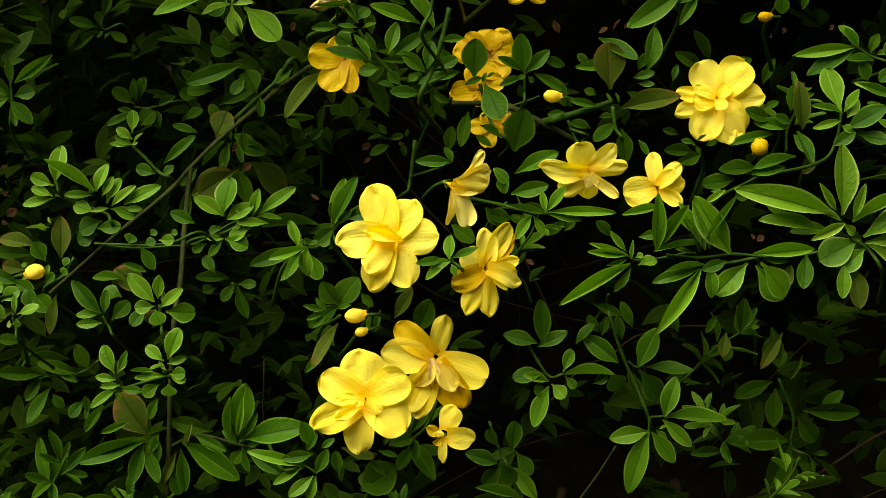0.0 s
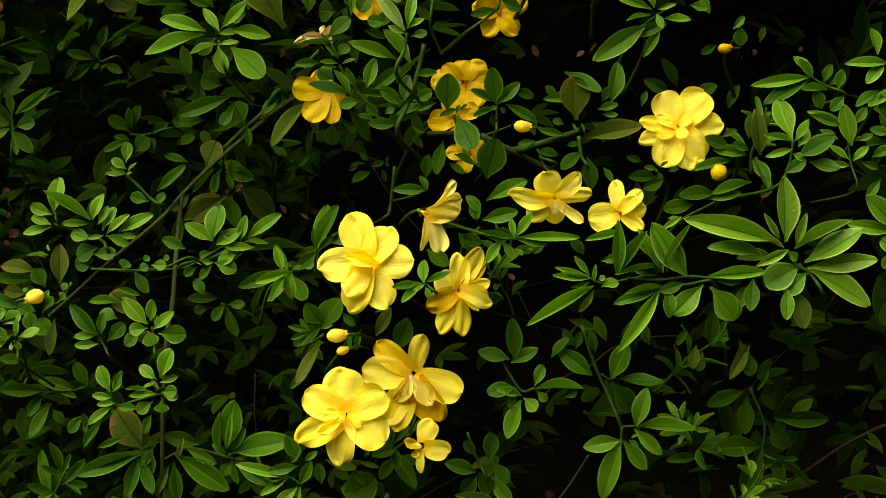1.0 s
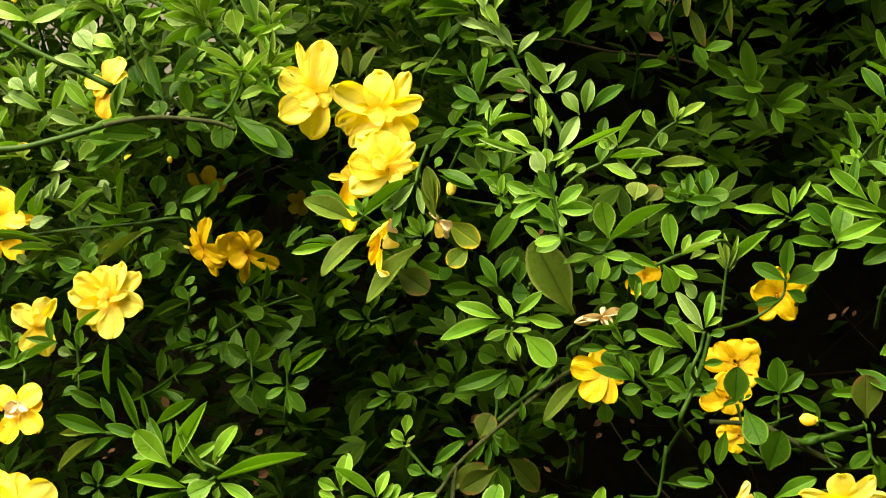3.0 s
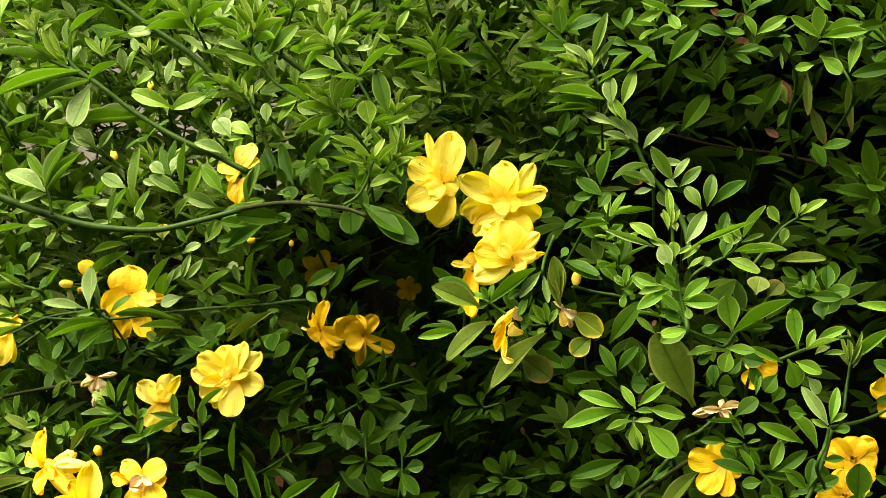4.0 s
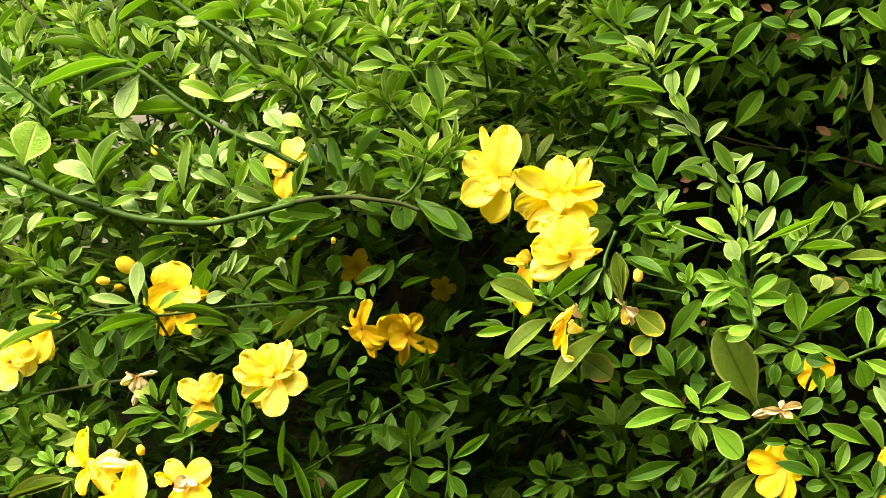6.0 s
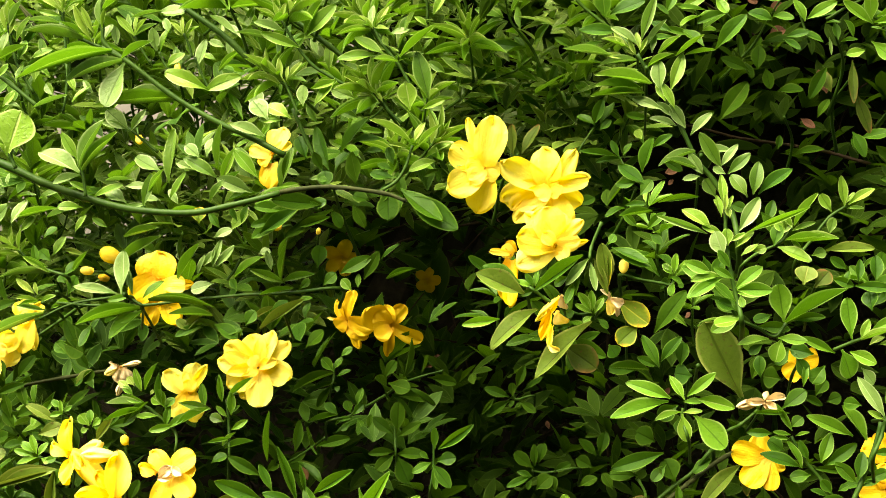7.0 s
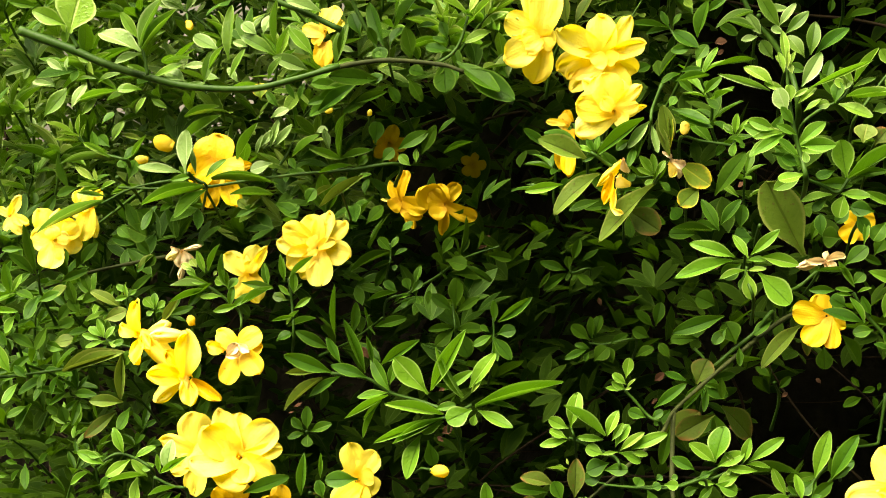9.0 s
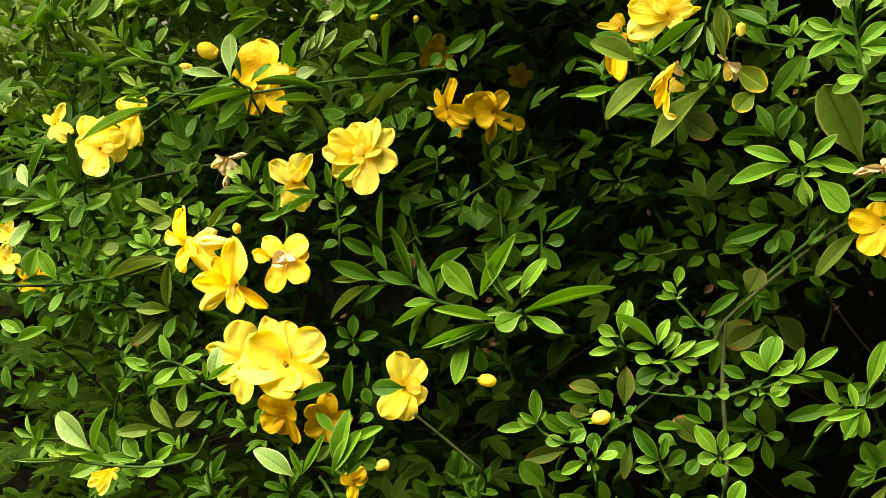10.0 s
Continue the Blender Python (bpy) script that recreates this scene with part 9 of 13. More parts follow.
stem(s, [(0.8, 2, 12), (-0.2, 2, -3.8), (0.2, 2, -16.4), (-5.1, 60, -30)], 0.00064, 0.00064)

s = sprig(-0.199, 0.150, 1.289, "mid-green jasmine sprig with leaflets in threes")
leaf(s, 1, 0, 4.8, 0.9, -2.5, 16.7, 0.36, "m")
leaf(s, 2.9, 0, 4.7, 22.6, -1.1, 17.1, 0.25, "m", "lance")
leaf(s, 2.1, 0, -1.9, 12.1, -1.9, 0.4, 0.73, "m", "spoon")
leaf(s, -0.4, 0, -3.7, 9.5, -2.4, -15.7, 0.46, "m")
leaf(s, -1, 0, -2.5, -11.3, -3.3, -8.1, 0.43, "m")
leaf(s, -2.2, 0, -0.6, -6.9, -1, 3.2, 0.55, "m", "spoon")
leaf(s, 0.2, 0, -4.3, 1.3, -2.4, -16.5, 0.32, "m")
stem(s, [(0.4, 2, 7.1), (0.1, 2, -3.8), (-2.1, 2, -18.3), (-6, 60, -33.4)], 0.00062, 0.00062)

s = sprig(-0.156, 0.180, 1.319, "mid-green jasmine sprig with leaflets in threes")
leaf(s, -1.1, 0, 0.6, -15.2, -1.2, 6.6, 0.37, "d")
leaf(s, 0.2, 0, 1.2, 0.5, -1.3, 8.8, 0.62, "d", "spoon")
leaf(s, -1.1, 0, -1.3, -14.4, -1.2, -9.5, 0.37, "d")
leaf(s, -1.8, 0, -2, 0.7, -0.7, -3.9, 1.4, "d", "spoon")
leaf(s, 2.9, 0, 6.2, 7.7, -2, 18.1, 0.42, "d")
leaf(s, 7.3, 0, 4.8, 18.3, -0.5, 10.9, 0.33, "d")
leaf(s, 4.6, 0, -2.1, 13.3, -0.8, -8.6, 0.49, "d")
leaf(s, 1.9, 0, -6.5, 4, -0.5, -2.1, 0.53, "d", "spoon")
leaf(s, -10, 0, 0.4, -17.2, -2.6, -8.8, 0.22, "d", "lance")
stem(s, [(0.9, 2, 3), (2.7, 2, -0.8), (12.3, 2, 0.8), (12.8, 60, -10.4)], 0.00064, 0.00064)

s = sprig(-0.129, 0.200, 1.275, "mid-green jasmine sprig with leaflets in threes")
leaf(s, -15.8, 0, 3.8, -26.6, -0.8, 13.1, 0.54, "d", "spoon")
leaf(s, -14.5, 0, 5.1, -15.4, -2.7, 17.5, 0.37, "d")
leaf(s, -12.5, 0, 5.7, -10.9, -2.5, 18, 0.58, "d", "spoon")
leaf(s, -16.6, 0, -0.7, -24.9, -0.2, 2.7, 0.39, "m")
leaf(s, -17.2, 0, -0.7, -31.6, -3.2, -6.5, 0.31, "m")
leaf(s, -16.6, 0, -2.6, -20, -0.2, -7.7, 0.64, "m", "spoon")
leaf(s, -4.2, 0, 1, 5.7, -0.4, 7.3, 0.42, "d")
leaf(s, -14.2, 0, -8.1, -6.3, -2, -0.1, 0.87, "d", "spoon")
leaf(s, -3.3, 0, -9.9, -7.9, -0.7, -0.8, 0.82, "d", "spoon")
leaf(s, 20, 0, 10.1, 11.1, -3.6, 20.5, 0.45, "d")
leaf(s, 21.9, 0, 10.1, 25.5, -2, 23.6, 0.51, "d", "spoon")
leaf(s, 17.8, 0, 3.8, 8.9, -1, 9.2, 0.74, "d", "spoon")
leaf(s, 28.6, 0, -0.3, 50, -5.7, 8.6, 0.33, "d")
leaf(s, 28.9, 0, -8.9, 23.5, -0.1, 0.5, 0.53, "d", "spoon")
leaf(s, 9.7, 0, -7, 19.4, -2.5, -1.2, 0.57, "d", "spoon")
stem(s, [(-16.5, 2, 2.4), (-7.7, 2, 1.2), (10.1, 2, 3.1), (12.4, 60, -11.1)], 0.00066, 0.00066)

fl = bloom(-0.337, 0.115, 1.386, (0.1, -0.97, -0.2), 0.013, "o", label="deep yellow jasmine flower half hidden by leaves")
petal(fl, -1.5, 0, -2.3, -0.7, -5.5, 13.2, 1.3, "o")
petal(fl, -1.3, -3, -0.4, -14.8, -4.9, -10.8, 0.85, "o")
petal(fl, 2.1, -4, -3.2, -2.4, -4, -14.1, 0.81, "y")
petal(fl, 2.6, -5, -3.9, 14.9, -5.7, -3.4, 0.77, "y")
petal(fl, 2.1, 0, -3.4, 16.7, -0.6, -3.7, 0.44, "o")
petal(fl, -0.6, 0, -4.4, -7.2, 0.2, -24.5, 0.51, "o")
petal(fl, 1.3, 0, -5, 8.7, 1.6, -24.9, 0.51, "o")
petal(fl, 1.5, -5, -1.6, 5.5, -4.2, -11.3, 1.2, "y")

fl = bloom(-0.251, 0.210, 1.366, (-0.4, -0.88, -0.25), 0.011, "o", label="jasmine flower in deep shade, coloured orange-yellow for it")
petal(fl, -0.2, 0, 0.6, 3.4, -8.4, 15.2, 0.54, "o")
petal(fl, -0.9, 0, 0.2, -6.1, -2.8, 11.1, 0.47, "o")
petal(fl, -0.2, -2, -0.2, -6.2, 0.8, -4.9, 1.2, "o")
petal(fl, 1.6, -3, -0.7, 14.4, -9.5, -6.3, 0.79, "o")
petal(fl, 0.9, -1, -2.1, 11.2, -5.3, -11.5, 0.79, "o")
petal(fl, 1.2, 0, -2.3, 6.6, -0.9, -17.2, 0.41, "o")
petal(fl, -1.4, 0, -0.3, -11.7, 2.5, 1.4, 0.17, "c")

fl = bloom(-0.225, 0.200, 1.361, (0.15, -0.94, -0.3), 0.014, "o", label="jasmine flower in deep shade, coloured orange-yellow for it")
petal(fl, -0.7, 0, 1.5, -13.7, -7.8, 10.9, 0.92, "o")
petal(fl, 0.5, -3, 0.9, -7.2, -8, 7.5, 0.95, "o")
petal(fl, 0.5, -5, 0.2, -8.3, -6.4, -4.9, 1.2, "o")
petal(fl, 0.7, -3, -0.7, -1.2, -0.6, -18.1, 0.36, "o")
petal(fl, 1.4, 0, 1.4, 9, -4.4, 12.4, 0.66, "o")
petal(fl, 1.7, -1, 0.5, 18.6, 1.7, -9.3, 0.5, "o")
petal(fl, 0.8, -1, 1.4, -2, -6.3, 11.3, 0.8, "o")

fl = bloom(-0.294, 0.155, 1.339, (0.05, -1, 0.05), 0.018, "y", label="bright yellow semi-double jasmine flower, fully open")
petal(fl, -0.3, 0, 0, -20.8, -4, 4.6, 0.63, "y")
petal(fl, 0.1, -1, 0.4, -15.6, -4.2, 12.6, 0.67, "y")
petal(fl, 0.8, -2, 0.9, -2.4, -3.9, 17.2, 0.92, "y")
petal(fl, 1.9, -3, 0.8, 8.5, -4.8, 20.3, 0.52, "y")
petal(fl, 1.9, -1, 0.4, 17.4, -2.6, 14.3, 0.58, "y")
petal(fl, 1.7, 0, -0.5, 20.2, -2.1, -5.7, 0.73, "y")
petal(fl, 1.2, -2, -0.9, 3.1, -6, -21.2, 0.74, "y")
petal(fl, -0.3, -1, -1.1, -15.7, -4.9, -9.1, 0.83, "y")
petal(fl, -0.5, 0, -1.9, -7.9, -3.5, -16.1, 0.74, "y")
petal(fl, 1.6, -5, 0.4, -2.2, -5.9, 6, 1.1, "y")
petal(fl, 2.2, -5, 0, 11.6, -5.8, 3.8, 0.59, "y")
petal(fl, 1.3, -5, -0.5, -3.5, -6.3, -3.8, 1, "y")

fl = bloom(-0.330, 0.150, 1.327, (0.2, -0.97, 0.1), 0.014, "y", label="bright yellow jasmine flower with upright petals")
petal(fl, -0.3, 0, 0.1, -13.2, -4.2, 11.1, 0.69, "y")
petal(fl, 0, -2, 0.4, -5.2, -3.7, 9.7, 0.8, "y")
petal(fl, 0.4, 0, 0.5, 4.1, -0.1, 15.7, 0.77, "y")
petal(fl, 1, 0, 0.3, 10.2, 0.7, 14.3, 0.32, "y")
petal(fl, -0.3, -1, -1, -6.6, -6, -14.1, 0.78, "y")
petal(fl, 0.6, 0, -1.2, 5.1, -2.9, -15.7, 0.73, "y")
petal(fl, 0.9, -4, -0.1, 1.8, -4.2, 6.5, 1.1, "y")

fl = bloom(-0.367, 0.150, 1.341, (0.1, -0.96, -0.2), 0.008, "d", label="withered white-brown jasmine flower")
petal(fl, -1.3, 0, -0.4, -8, -1.1, -4.6, 0.62, "c", True)
petal(fl, -1.3, 0, 0.8, -6, -1.4, 1.6, 0.75, "d", True)
petal(fl, -0.7, 0, 0.2, -1.5, 0.4, -8.5, 0.85, "d", True)
petal(fl, 1.5, -1, -0.5, 3.8, -0.4, -7.4, 0.93, "d", True)
petal(fl, 1.2, 0, 0.8, 9.7, -0.7, 2.4, 0.36, "d", True)
petal(fl, -0.1, 0, -7.9, -2.7, 0.1, -15.3, 0.47, "d", True)


fl = bloom(-0.437, 0.150, 1.351, (0.1, -0.99, 0.05), 0.016, "y", label="bright yellow semi-double jasmine flower, fully open")
petal(fl, 0.3, -1, 0.7, 3.1, -2.4, 17.5, 0.62, "y")
petal(fl, -1, 0, 0.7, -8.4, -2.7, 17.8, 0.68, "y")
petal(fl, 1, -1, 0.7, 12.4, -1.5, 9.1, 0.94, "y")
petal(fl, 0.8, 0, -0.2, 14.1, -0.8, -3.5, 0.93, "y")
petal(fl, -1.2, 0, -0.2, -13.8, -3.2, 2.2, 1, "y")
petal(fl, -1, 0, -1, -3.5, -3.2, -15.5, 0.98, "y")
petal(fl, 0.4, 0, -1.1, 7.8, -1.1, -8.3, 1.3, "y")
petal(fl, 1.6, -5, 0.4, -1.2, -6.1, 7.5, 1.1, "y")
petal(fl, 2.3, -5, -0.3, 8.7, -5.2, 1.6, 1.2, "y")

fl = bloom(-0.419, 0.155, 1.369, (0.3, -0.95, 0), 0.013, "y", label="bright yellow jasmine flower seen from the side")
petal(fl, -0.7, 0, 0, -8.4, -4, -5, 0.87, "y")
petal(fl, -0.9, 0, 0.6, -6.8, -3.4, 8.2, 0.86, "y")
petal(fl, 0.1, -1, 0.6, -2.3, -3.3, 10, 0.87, "y")
petal(fl, 0.2, -2, -1, -2.7, -5.6, -18, 0.65, "y")
petal(fl, 0.6, 0, -0.7, 3.6, -1.5, -16.6, 0.33, "y")
petal(fl, 1.6, -4, 0, -3.7, -6.7, 2.3, 1.6, "y")
petal(fl, 0.4, 0, -0.1, 7.3, 0.4, 8.6, 0.54, "o")


s = sprig(-0.1113, 0.09, 1.2464, "arching woody jasmine branch with a forked node")
stem(s, [(40.6, 12, 30.4), (29.2, 10, 22.1), (13.9, 4, 11.2), (0.3, 2, -0.1), (-8.4, -18, -8.6), (-25.6, -33, -20.5), (-38, -38, -29.3), (-58.2, -43, -44.4), (-75.8, -58, -57)], 0.0011, 0.0007, mat=M_WOOD, name="woody_stem")
stem(s, [(0.3, 2, -0.1), (-4.1, -18, -29.5), (-5.9, -38, -47.4), (-8, -58, -59.2), (-13.5, -58, -92.9), (-19.2, -58, -137)], 0.0012, 0.001, mat=M_WOOD, name="woody_stem")
stem(s, [(40.6, 12, 30.4), (60.5, 22, 42.3), (80.5, 32, 49.1)], 0.0012, 0.0011, mat=M_WOOD, name="woody_stem")
stem(s, [(-41.4, -13, -30.5), (-26.5, -13, -33.3), (-11.4, -13, -33.9), (1.4, -13, -33.6), (20.1, -13, -25.6), (17.4, 45, -40.2)], 0.00052, 0.00052)


s = sprig(-0.095, 0.100, 1.251, "jasmine sprig with ageing, brown-edged leaflets")
stem(s, [(0.3, 3, 0.2), (2.3, 28, -5.8), (4.3, 58, -21.8)], 0.0009, 0.0006)
leaf(s, -2.7, 0, 8, 2.8, -1, 20.3, 0.91, "w", "spoon")
leaf(s, 0.8, 0, 6.1, -10.7, -2.6, -4.7, 0.25, "m", "lance")
leaf(s, 2.3, 0, 5.5, -0.3, -2.1, -5.9, 0.29, "m")
leaf(s, 5.2, 0, -7.6, -14.8, -0.1, -17.7, 0.52, "w", "spoon")
leaf(s, 9.7, 0, 10.7, 9.2, -0.7, 0.1, 0.4, "d")
leaf(s, -17.6, 0, -13.5, -23, -1.6, -31.5, 0.31, "d")
leaf(s, 5, 6, -7.8, 8.8, 1.3, -24, 0.47, "d")


s = sprig(-0.124, 0.010, 1.167, "fresh light-green jasmine shoot with rounded leaflets")
stem(s, [(0, 3, -0.1), (2, 28, -6.1), (4, 58, -22.1)], 0.0009, 0.0006)
leaf(s, 0.5, 0, 4.7, -6.1, -0.1, 12, 0.52, "y", "spoon")
leaf(s, 2.4, 0, 5.4, 7.7, -3.7, 18.2, 0.53, "y", "spoon")
leaf(s, 1.7, 0, 3.6, 9.8, -0.2, 5.6, 0.42, "y")
leaf(s, -0.2, 0, 2.9, -6, -0.6, 3.2, 0.38, "y")
leaf(s, 2.2, 0, -0.7, 8.7, -1.2, -0.7, 0.85, "y", "spoon")
leaf(s, -0.6, 0, -1.1, -11.6, -3.2, 0, 0.34, "y")
leaf(s, 2, 0, -2.1, 8.8, -0.7, -3.6, 0.73, "y", "spoon")
leaf(s, -4.1, 0, 0.5, -13.1, -2.7, 3.1, 0.24, "y", "lance")
leaf(s, 1.3, 0, -4.8, 1.3, -0.8, -9.9, 1.4, "y", "spoon")
leaf(s, -2.3, 0, -4.5, -10, -0.8, -8.2, 0.69, "y", "spoon")
leaf(s, 1, 0, 1.1, -1.8, -0.5, 5, 0.39, "t")

s = sprig(-0.141, 0.000, 1.168, "fresh light-green jasmine shoot with slender leaflets")
leaf(s, -1, 0, 2.9, -5, -0.7, 14.5, 0.52, "y", "spoon")
leaf(s, -0.2, 0, 2.4, 3.6, -0.2, 8.5, 0.51, "y", "spoon")
leaf(s, -0.9, 0, 0.1, -9.5, -0.4, 2.5, 0.4, "y")
leaf(s, 0.2, 0, -2.3, -7.5, -1.7, -1.6, 0.36, "y")
leaf(s, -1.3, 0, -4, -12.4, -3.9, -8.4, 0.33, "y")
leaf(s, -1.3, 0, -4, -0.4, -0.2, -7.8, 0.7, "y", "spoon")
leaf(s, 0.4, 0, 3.9, 4.9, -0.1, 11.6, 0.31, "m")
leaf(s, 0.9, 0, -4.2, 8.7, -2.3, -4.6, 0.47, "m")
stem(s, [(-0.6, 2, 7.1), (-1, 2, -3.3), (8.5, 2, -2.7), (19.9, 2, -1.6), (13.7, 60, -22.5)], 0.0005, 0.00046)

s = sprig(-0.134, 0.030, 1.136, "jasmine sprig in the shade, the shade put into its leaf colour")
leaf(s, -2.4, 0, -1, -32, -5.1, -5.7, 0.27, "m")
leaf(s, -3.1, 3, -0.7, -31.2, -0.6, -5.5, 0.13, "m", "lance")
leaf(s, -26.2, 0, 19.3, -33.4, -0.7, 12.9, 0.54, "m", "spoon")
leaf(s, -19, 0, 16.1, -28.2, -2.5, 6.2, 0.27, "m")
leaf(s, -2.2, 8, -0.5, -13, 2.9, 18, 0.7, "w", "spoon")
leaf(s, -3.1, 0, -3.4, 1.1, -2.3, -19.4, 0.35, "m")
leaf(s, -3.9, 0, -1.4, -10.7, -2.4, -18.7, 0.35, "m")
leaf(s, -9, 0, 8.3, -21.7, -0.2, 4.2, 0.25, "m", "lance")
leaf(s, 3.8, 0, 3.2, -3.9, -3.3, -5, 0.6, "d", "spoon")
leaf(s, 4.3, 0, 16.7, -1.9, -0.1, 7.6, 0.44, "m")
leaf(s, -1.7, 0, 0.9, 6.9, -1.4, 4.4, 0.18, "m", "lance")
leaf(s, 1.3, 0, -11.4, 1.5, -3, 1.7, 0.4, "m")
leaf(s, 12.2, 0, -2.7, 34.8, -1.2, -22.4, 0.34, "m")
leaf(s, 11.4, 0, -6.3, 11.7, -4.1, -24.3, 0.31, "m")
leaf(s, 9.3, 0, -7.3, 1.7, -4.5, -20.1, 0.27, "w")
leaf(s, 6.7, 0, -14.5, 9, -2.3, -26, 0.52, "m", "spoon")
leaf(s, 17.9, 0, -0.8, 30.5, -3.6, -8.8, 0.32, "m")
leaf(s, -16.7, 0, -14.2, -14, -0.2, -7.1, 0.52, "d", "spoon")
leaf(s, 13.8, 0, -5.3, 16.9, -1.3, 4.5, 0.25, "o", "lance")
leaf(s, -25.4, 0, 13.8, -25.4, -0.3, 21.2, 0.46, "d")
leaf(s, 23.6, 5, -0.7, 7.9, 0.6, 6.3, 0.42, "d")
stem(s, [(7, 2, -5.1), (18.9, 2, -1.4), (34, 2, -6.9), (44.4, 2, -11.8), (41.7, 60, -36.3)], 0.0006, 0.0006, name="woody_stem", mat=M_WOOD)

s = sprig(-0.096, 0.020, 1.132, "mid-green jasmine sprig with leaflets in threes")
stem(s, [(-0.6, 3, -0.5), (1.4, 28, -6.5), (3.4, 58, -22.5)], 0.0009, 0.0006)
leaf(s, -1.6, 0, 4, 4.5, -2, 26.3, 0.45, "m")
leaf(s, -4, -2, 3, -2.5, -4.4, 21.6, 0.21, "m", "lance")
leaf(s, 1, 0, 1.3, 27.1, -7.9, 6.5, 0.41, "m")
leaf(s, 0.1, 0, 1.8, 7.8, -3.1, 12.4, 0.27, "m")
leaf(s, 2.3, 0, -4.3, 15.6, -5.1, -14.8, 0.27, "m")
leaf(s, 0.2, 0, -1.6, 1.5, -1.6, -13.1, 0.29, "m")
leaf(s, -2, 0, -0.1, -7.5, -1.2, 6.4, 0.35, "m")
leaf(s, 0.1, 0, -2.8, -5.1, -1.7, -7.9, 0.75, "d", "spoon")
leaf(s, -1.5, -3, 4.2, 2.7, -5.4, 21.2, 0.17, "y", "lance")
leaf(s, 1.6, 0, -2.2, 6, -0.4, -0.9, 0.52, "m", "spoon")


s = sprig(0.067, -0.020, 1.201, "fresh light-green jasmine shoot with slender leaflets")
leaf(s, -2.1, 0, 0.9, -8.4, -2.3, 9.9, 0.26, "y")
leaf(s, -2.2, 0, -0.5, -19.2, -3.3, 2.9, 0.22, "y", "lance")
leaf(s, -3.1, 0, 0.1, -17.2, -1.3, 6.1, 0.18, "g", "lance")
leaf(s, -2.7, 0, -1.3, -14.7, -3.1, 1.1, 0.24, "y", "lance")
leaf(s, 0, 0, -2.1, 0.7, -1.4, 5.5, 0.24, "y", "lance")
leaf(s, -0.9, 0, -4.7, -32.1, -5.6, -17, 0.16, "y", "lance")
leaf(s, -0.7, 0, -5.7, -7.8, 0, -14.8, 0.31, "y")
leaf(s, 1.4, 0, -1.8, 4.6, -0.5, -0.6, 0.79, "y", "spoon")
leaf(s, 2.6, 0, -5.1, 10, -0.6, -2.3, 0.68, "y", "spoon")
leaf(s, -2.3, 0, -2.3, -10.6, -1.6, -3.6, 0.25, "y", "lance")
leaf(s, 13, 0, 17.6, -2.8, -2, 16.5, 0.24, "y", "lance")
leaf(s, 3.4, 0, 6.3, 12.1, -2.2, 7.4, 0.44, "m")
stem(s, [(-3.4, 2, 0.8), (3.2, 2, -3.5), (14.9, 2, -3.1), (26.6, 2, -3), (43.4, 60, -20.9)], 0.00048, 0.00055)

s = sprig(0.097, -0.030, 1.200, "fresh light-green jasmine shoot with slender leaflets")
leaf(s, -22.7, 0, 2.5, -20.5, -4.3, 25.3, 0.25, "m", "lance")
leaf(s, -21.3, 0, 2.8, -8.9, -5, 19.8, 0.25, "m", "lance")
leaf(s, -3.2, 0, 1, -11.6, -2.1, 20.8, 0.24, "y", "lance")
leaf(s, -4.2, 0, 6.1, -13.4, -2.3, 15.6, 0.29, "y")
leaf(s, -1.3, 0, 1.3, -8.6, -4.3, 21.3, 0.044, "y", "lance")
leaf(s, 7.3, 0, -1.3, -7.3, -6.1, 22, 0.4, "y")
leaf(s, -2.7, -4, 5.9, 9.4, -6, 21.3, 0.15, "m", "lance")
leaf(s, -4.4, 0, 3.4, -23.8, -4.4, 3.9, 0.15, "y", "lance")
leaf(s, -5, 0, -6, -24.7, -4.6, -8, 0.27, "m")
leaf(s, -4, 0, -5.2, -20.4, -3.1, -5.5, 0.17, "y", "lance")
leaf(s, -5.5, 0, -6.9, -26.3, -8.6, -29.1, 0.2, "y", "lance")
leaf(s, -1.8, 0, -5.9, -0.9, -3.5, -18.1, 0.47, "y")
leaf(s, 13.9, 0, -5.8, -0.1, -2.6, -17, 0.53, "y", "spoon")
leaf(s, 17.5, 0, -7.3, 27.6, -2.8, -22.7, 0.62, "y", "spoon")
leaf(s, 16.4, 0, -2.7, 41, -1.2, -3.2, 0.24, "y", "lance")
leaf(s, 5.7, 0, -4.4, -4.9, -2.4, -6.6, 0.44, "m")
leaf(s, 1, 0, 23.5, 5.7, -1.3, 23.6, 0.36, "p")
leaf(s, -2.4, 0, 18.9, 6.6, -1.5, 23.9, 0.25, "g", "lance")
leaf(s, -5.5, 0, 0.3, -9.5, -2.2, 11.2, 0.24, "m", "lance")
leaf(s, 20.4, 0, -5.3, 30.2, -2.1, -6.5, 0.43, "m")
leaf(s, 29.2, 5, -20.5, 32.7, 2.5, -9.1, 0.42, "o")
leaf(s, -7.8, 0, 0.1, -14.6, -0.3, 2.6, 0.29, "y")
leaf(s, -4.5, 0, 2, -1.8, -1.7, 9.1, 0.2, "g", "lance")
stem(s, [(-17.8, 2, 0), (-4.1, 2, -2.3), (9.7, 2, -2.3), (23.5, 2, -4.7), (39.8, 2, -5.2), (51.5, 2, -4.1), (74.7, 60, -22.3)], 0.00054, 0.00065)
stem(s, [(-3.5, 2, -5.9), (9.5, 2, -5.4), (18.8, 2, -5.4), (38.3, 60, -23.8)], 0.00054, 0.00065)


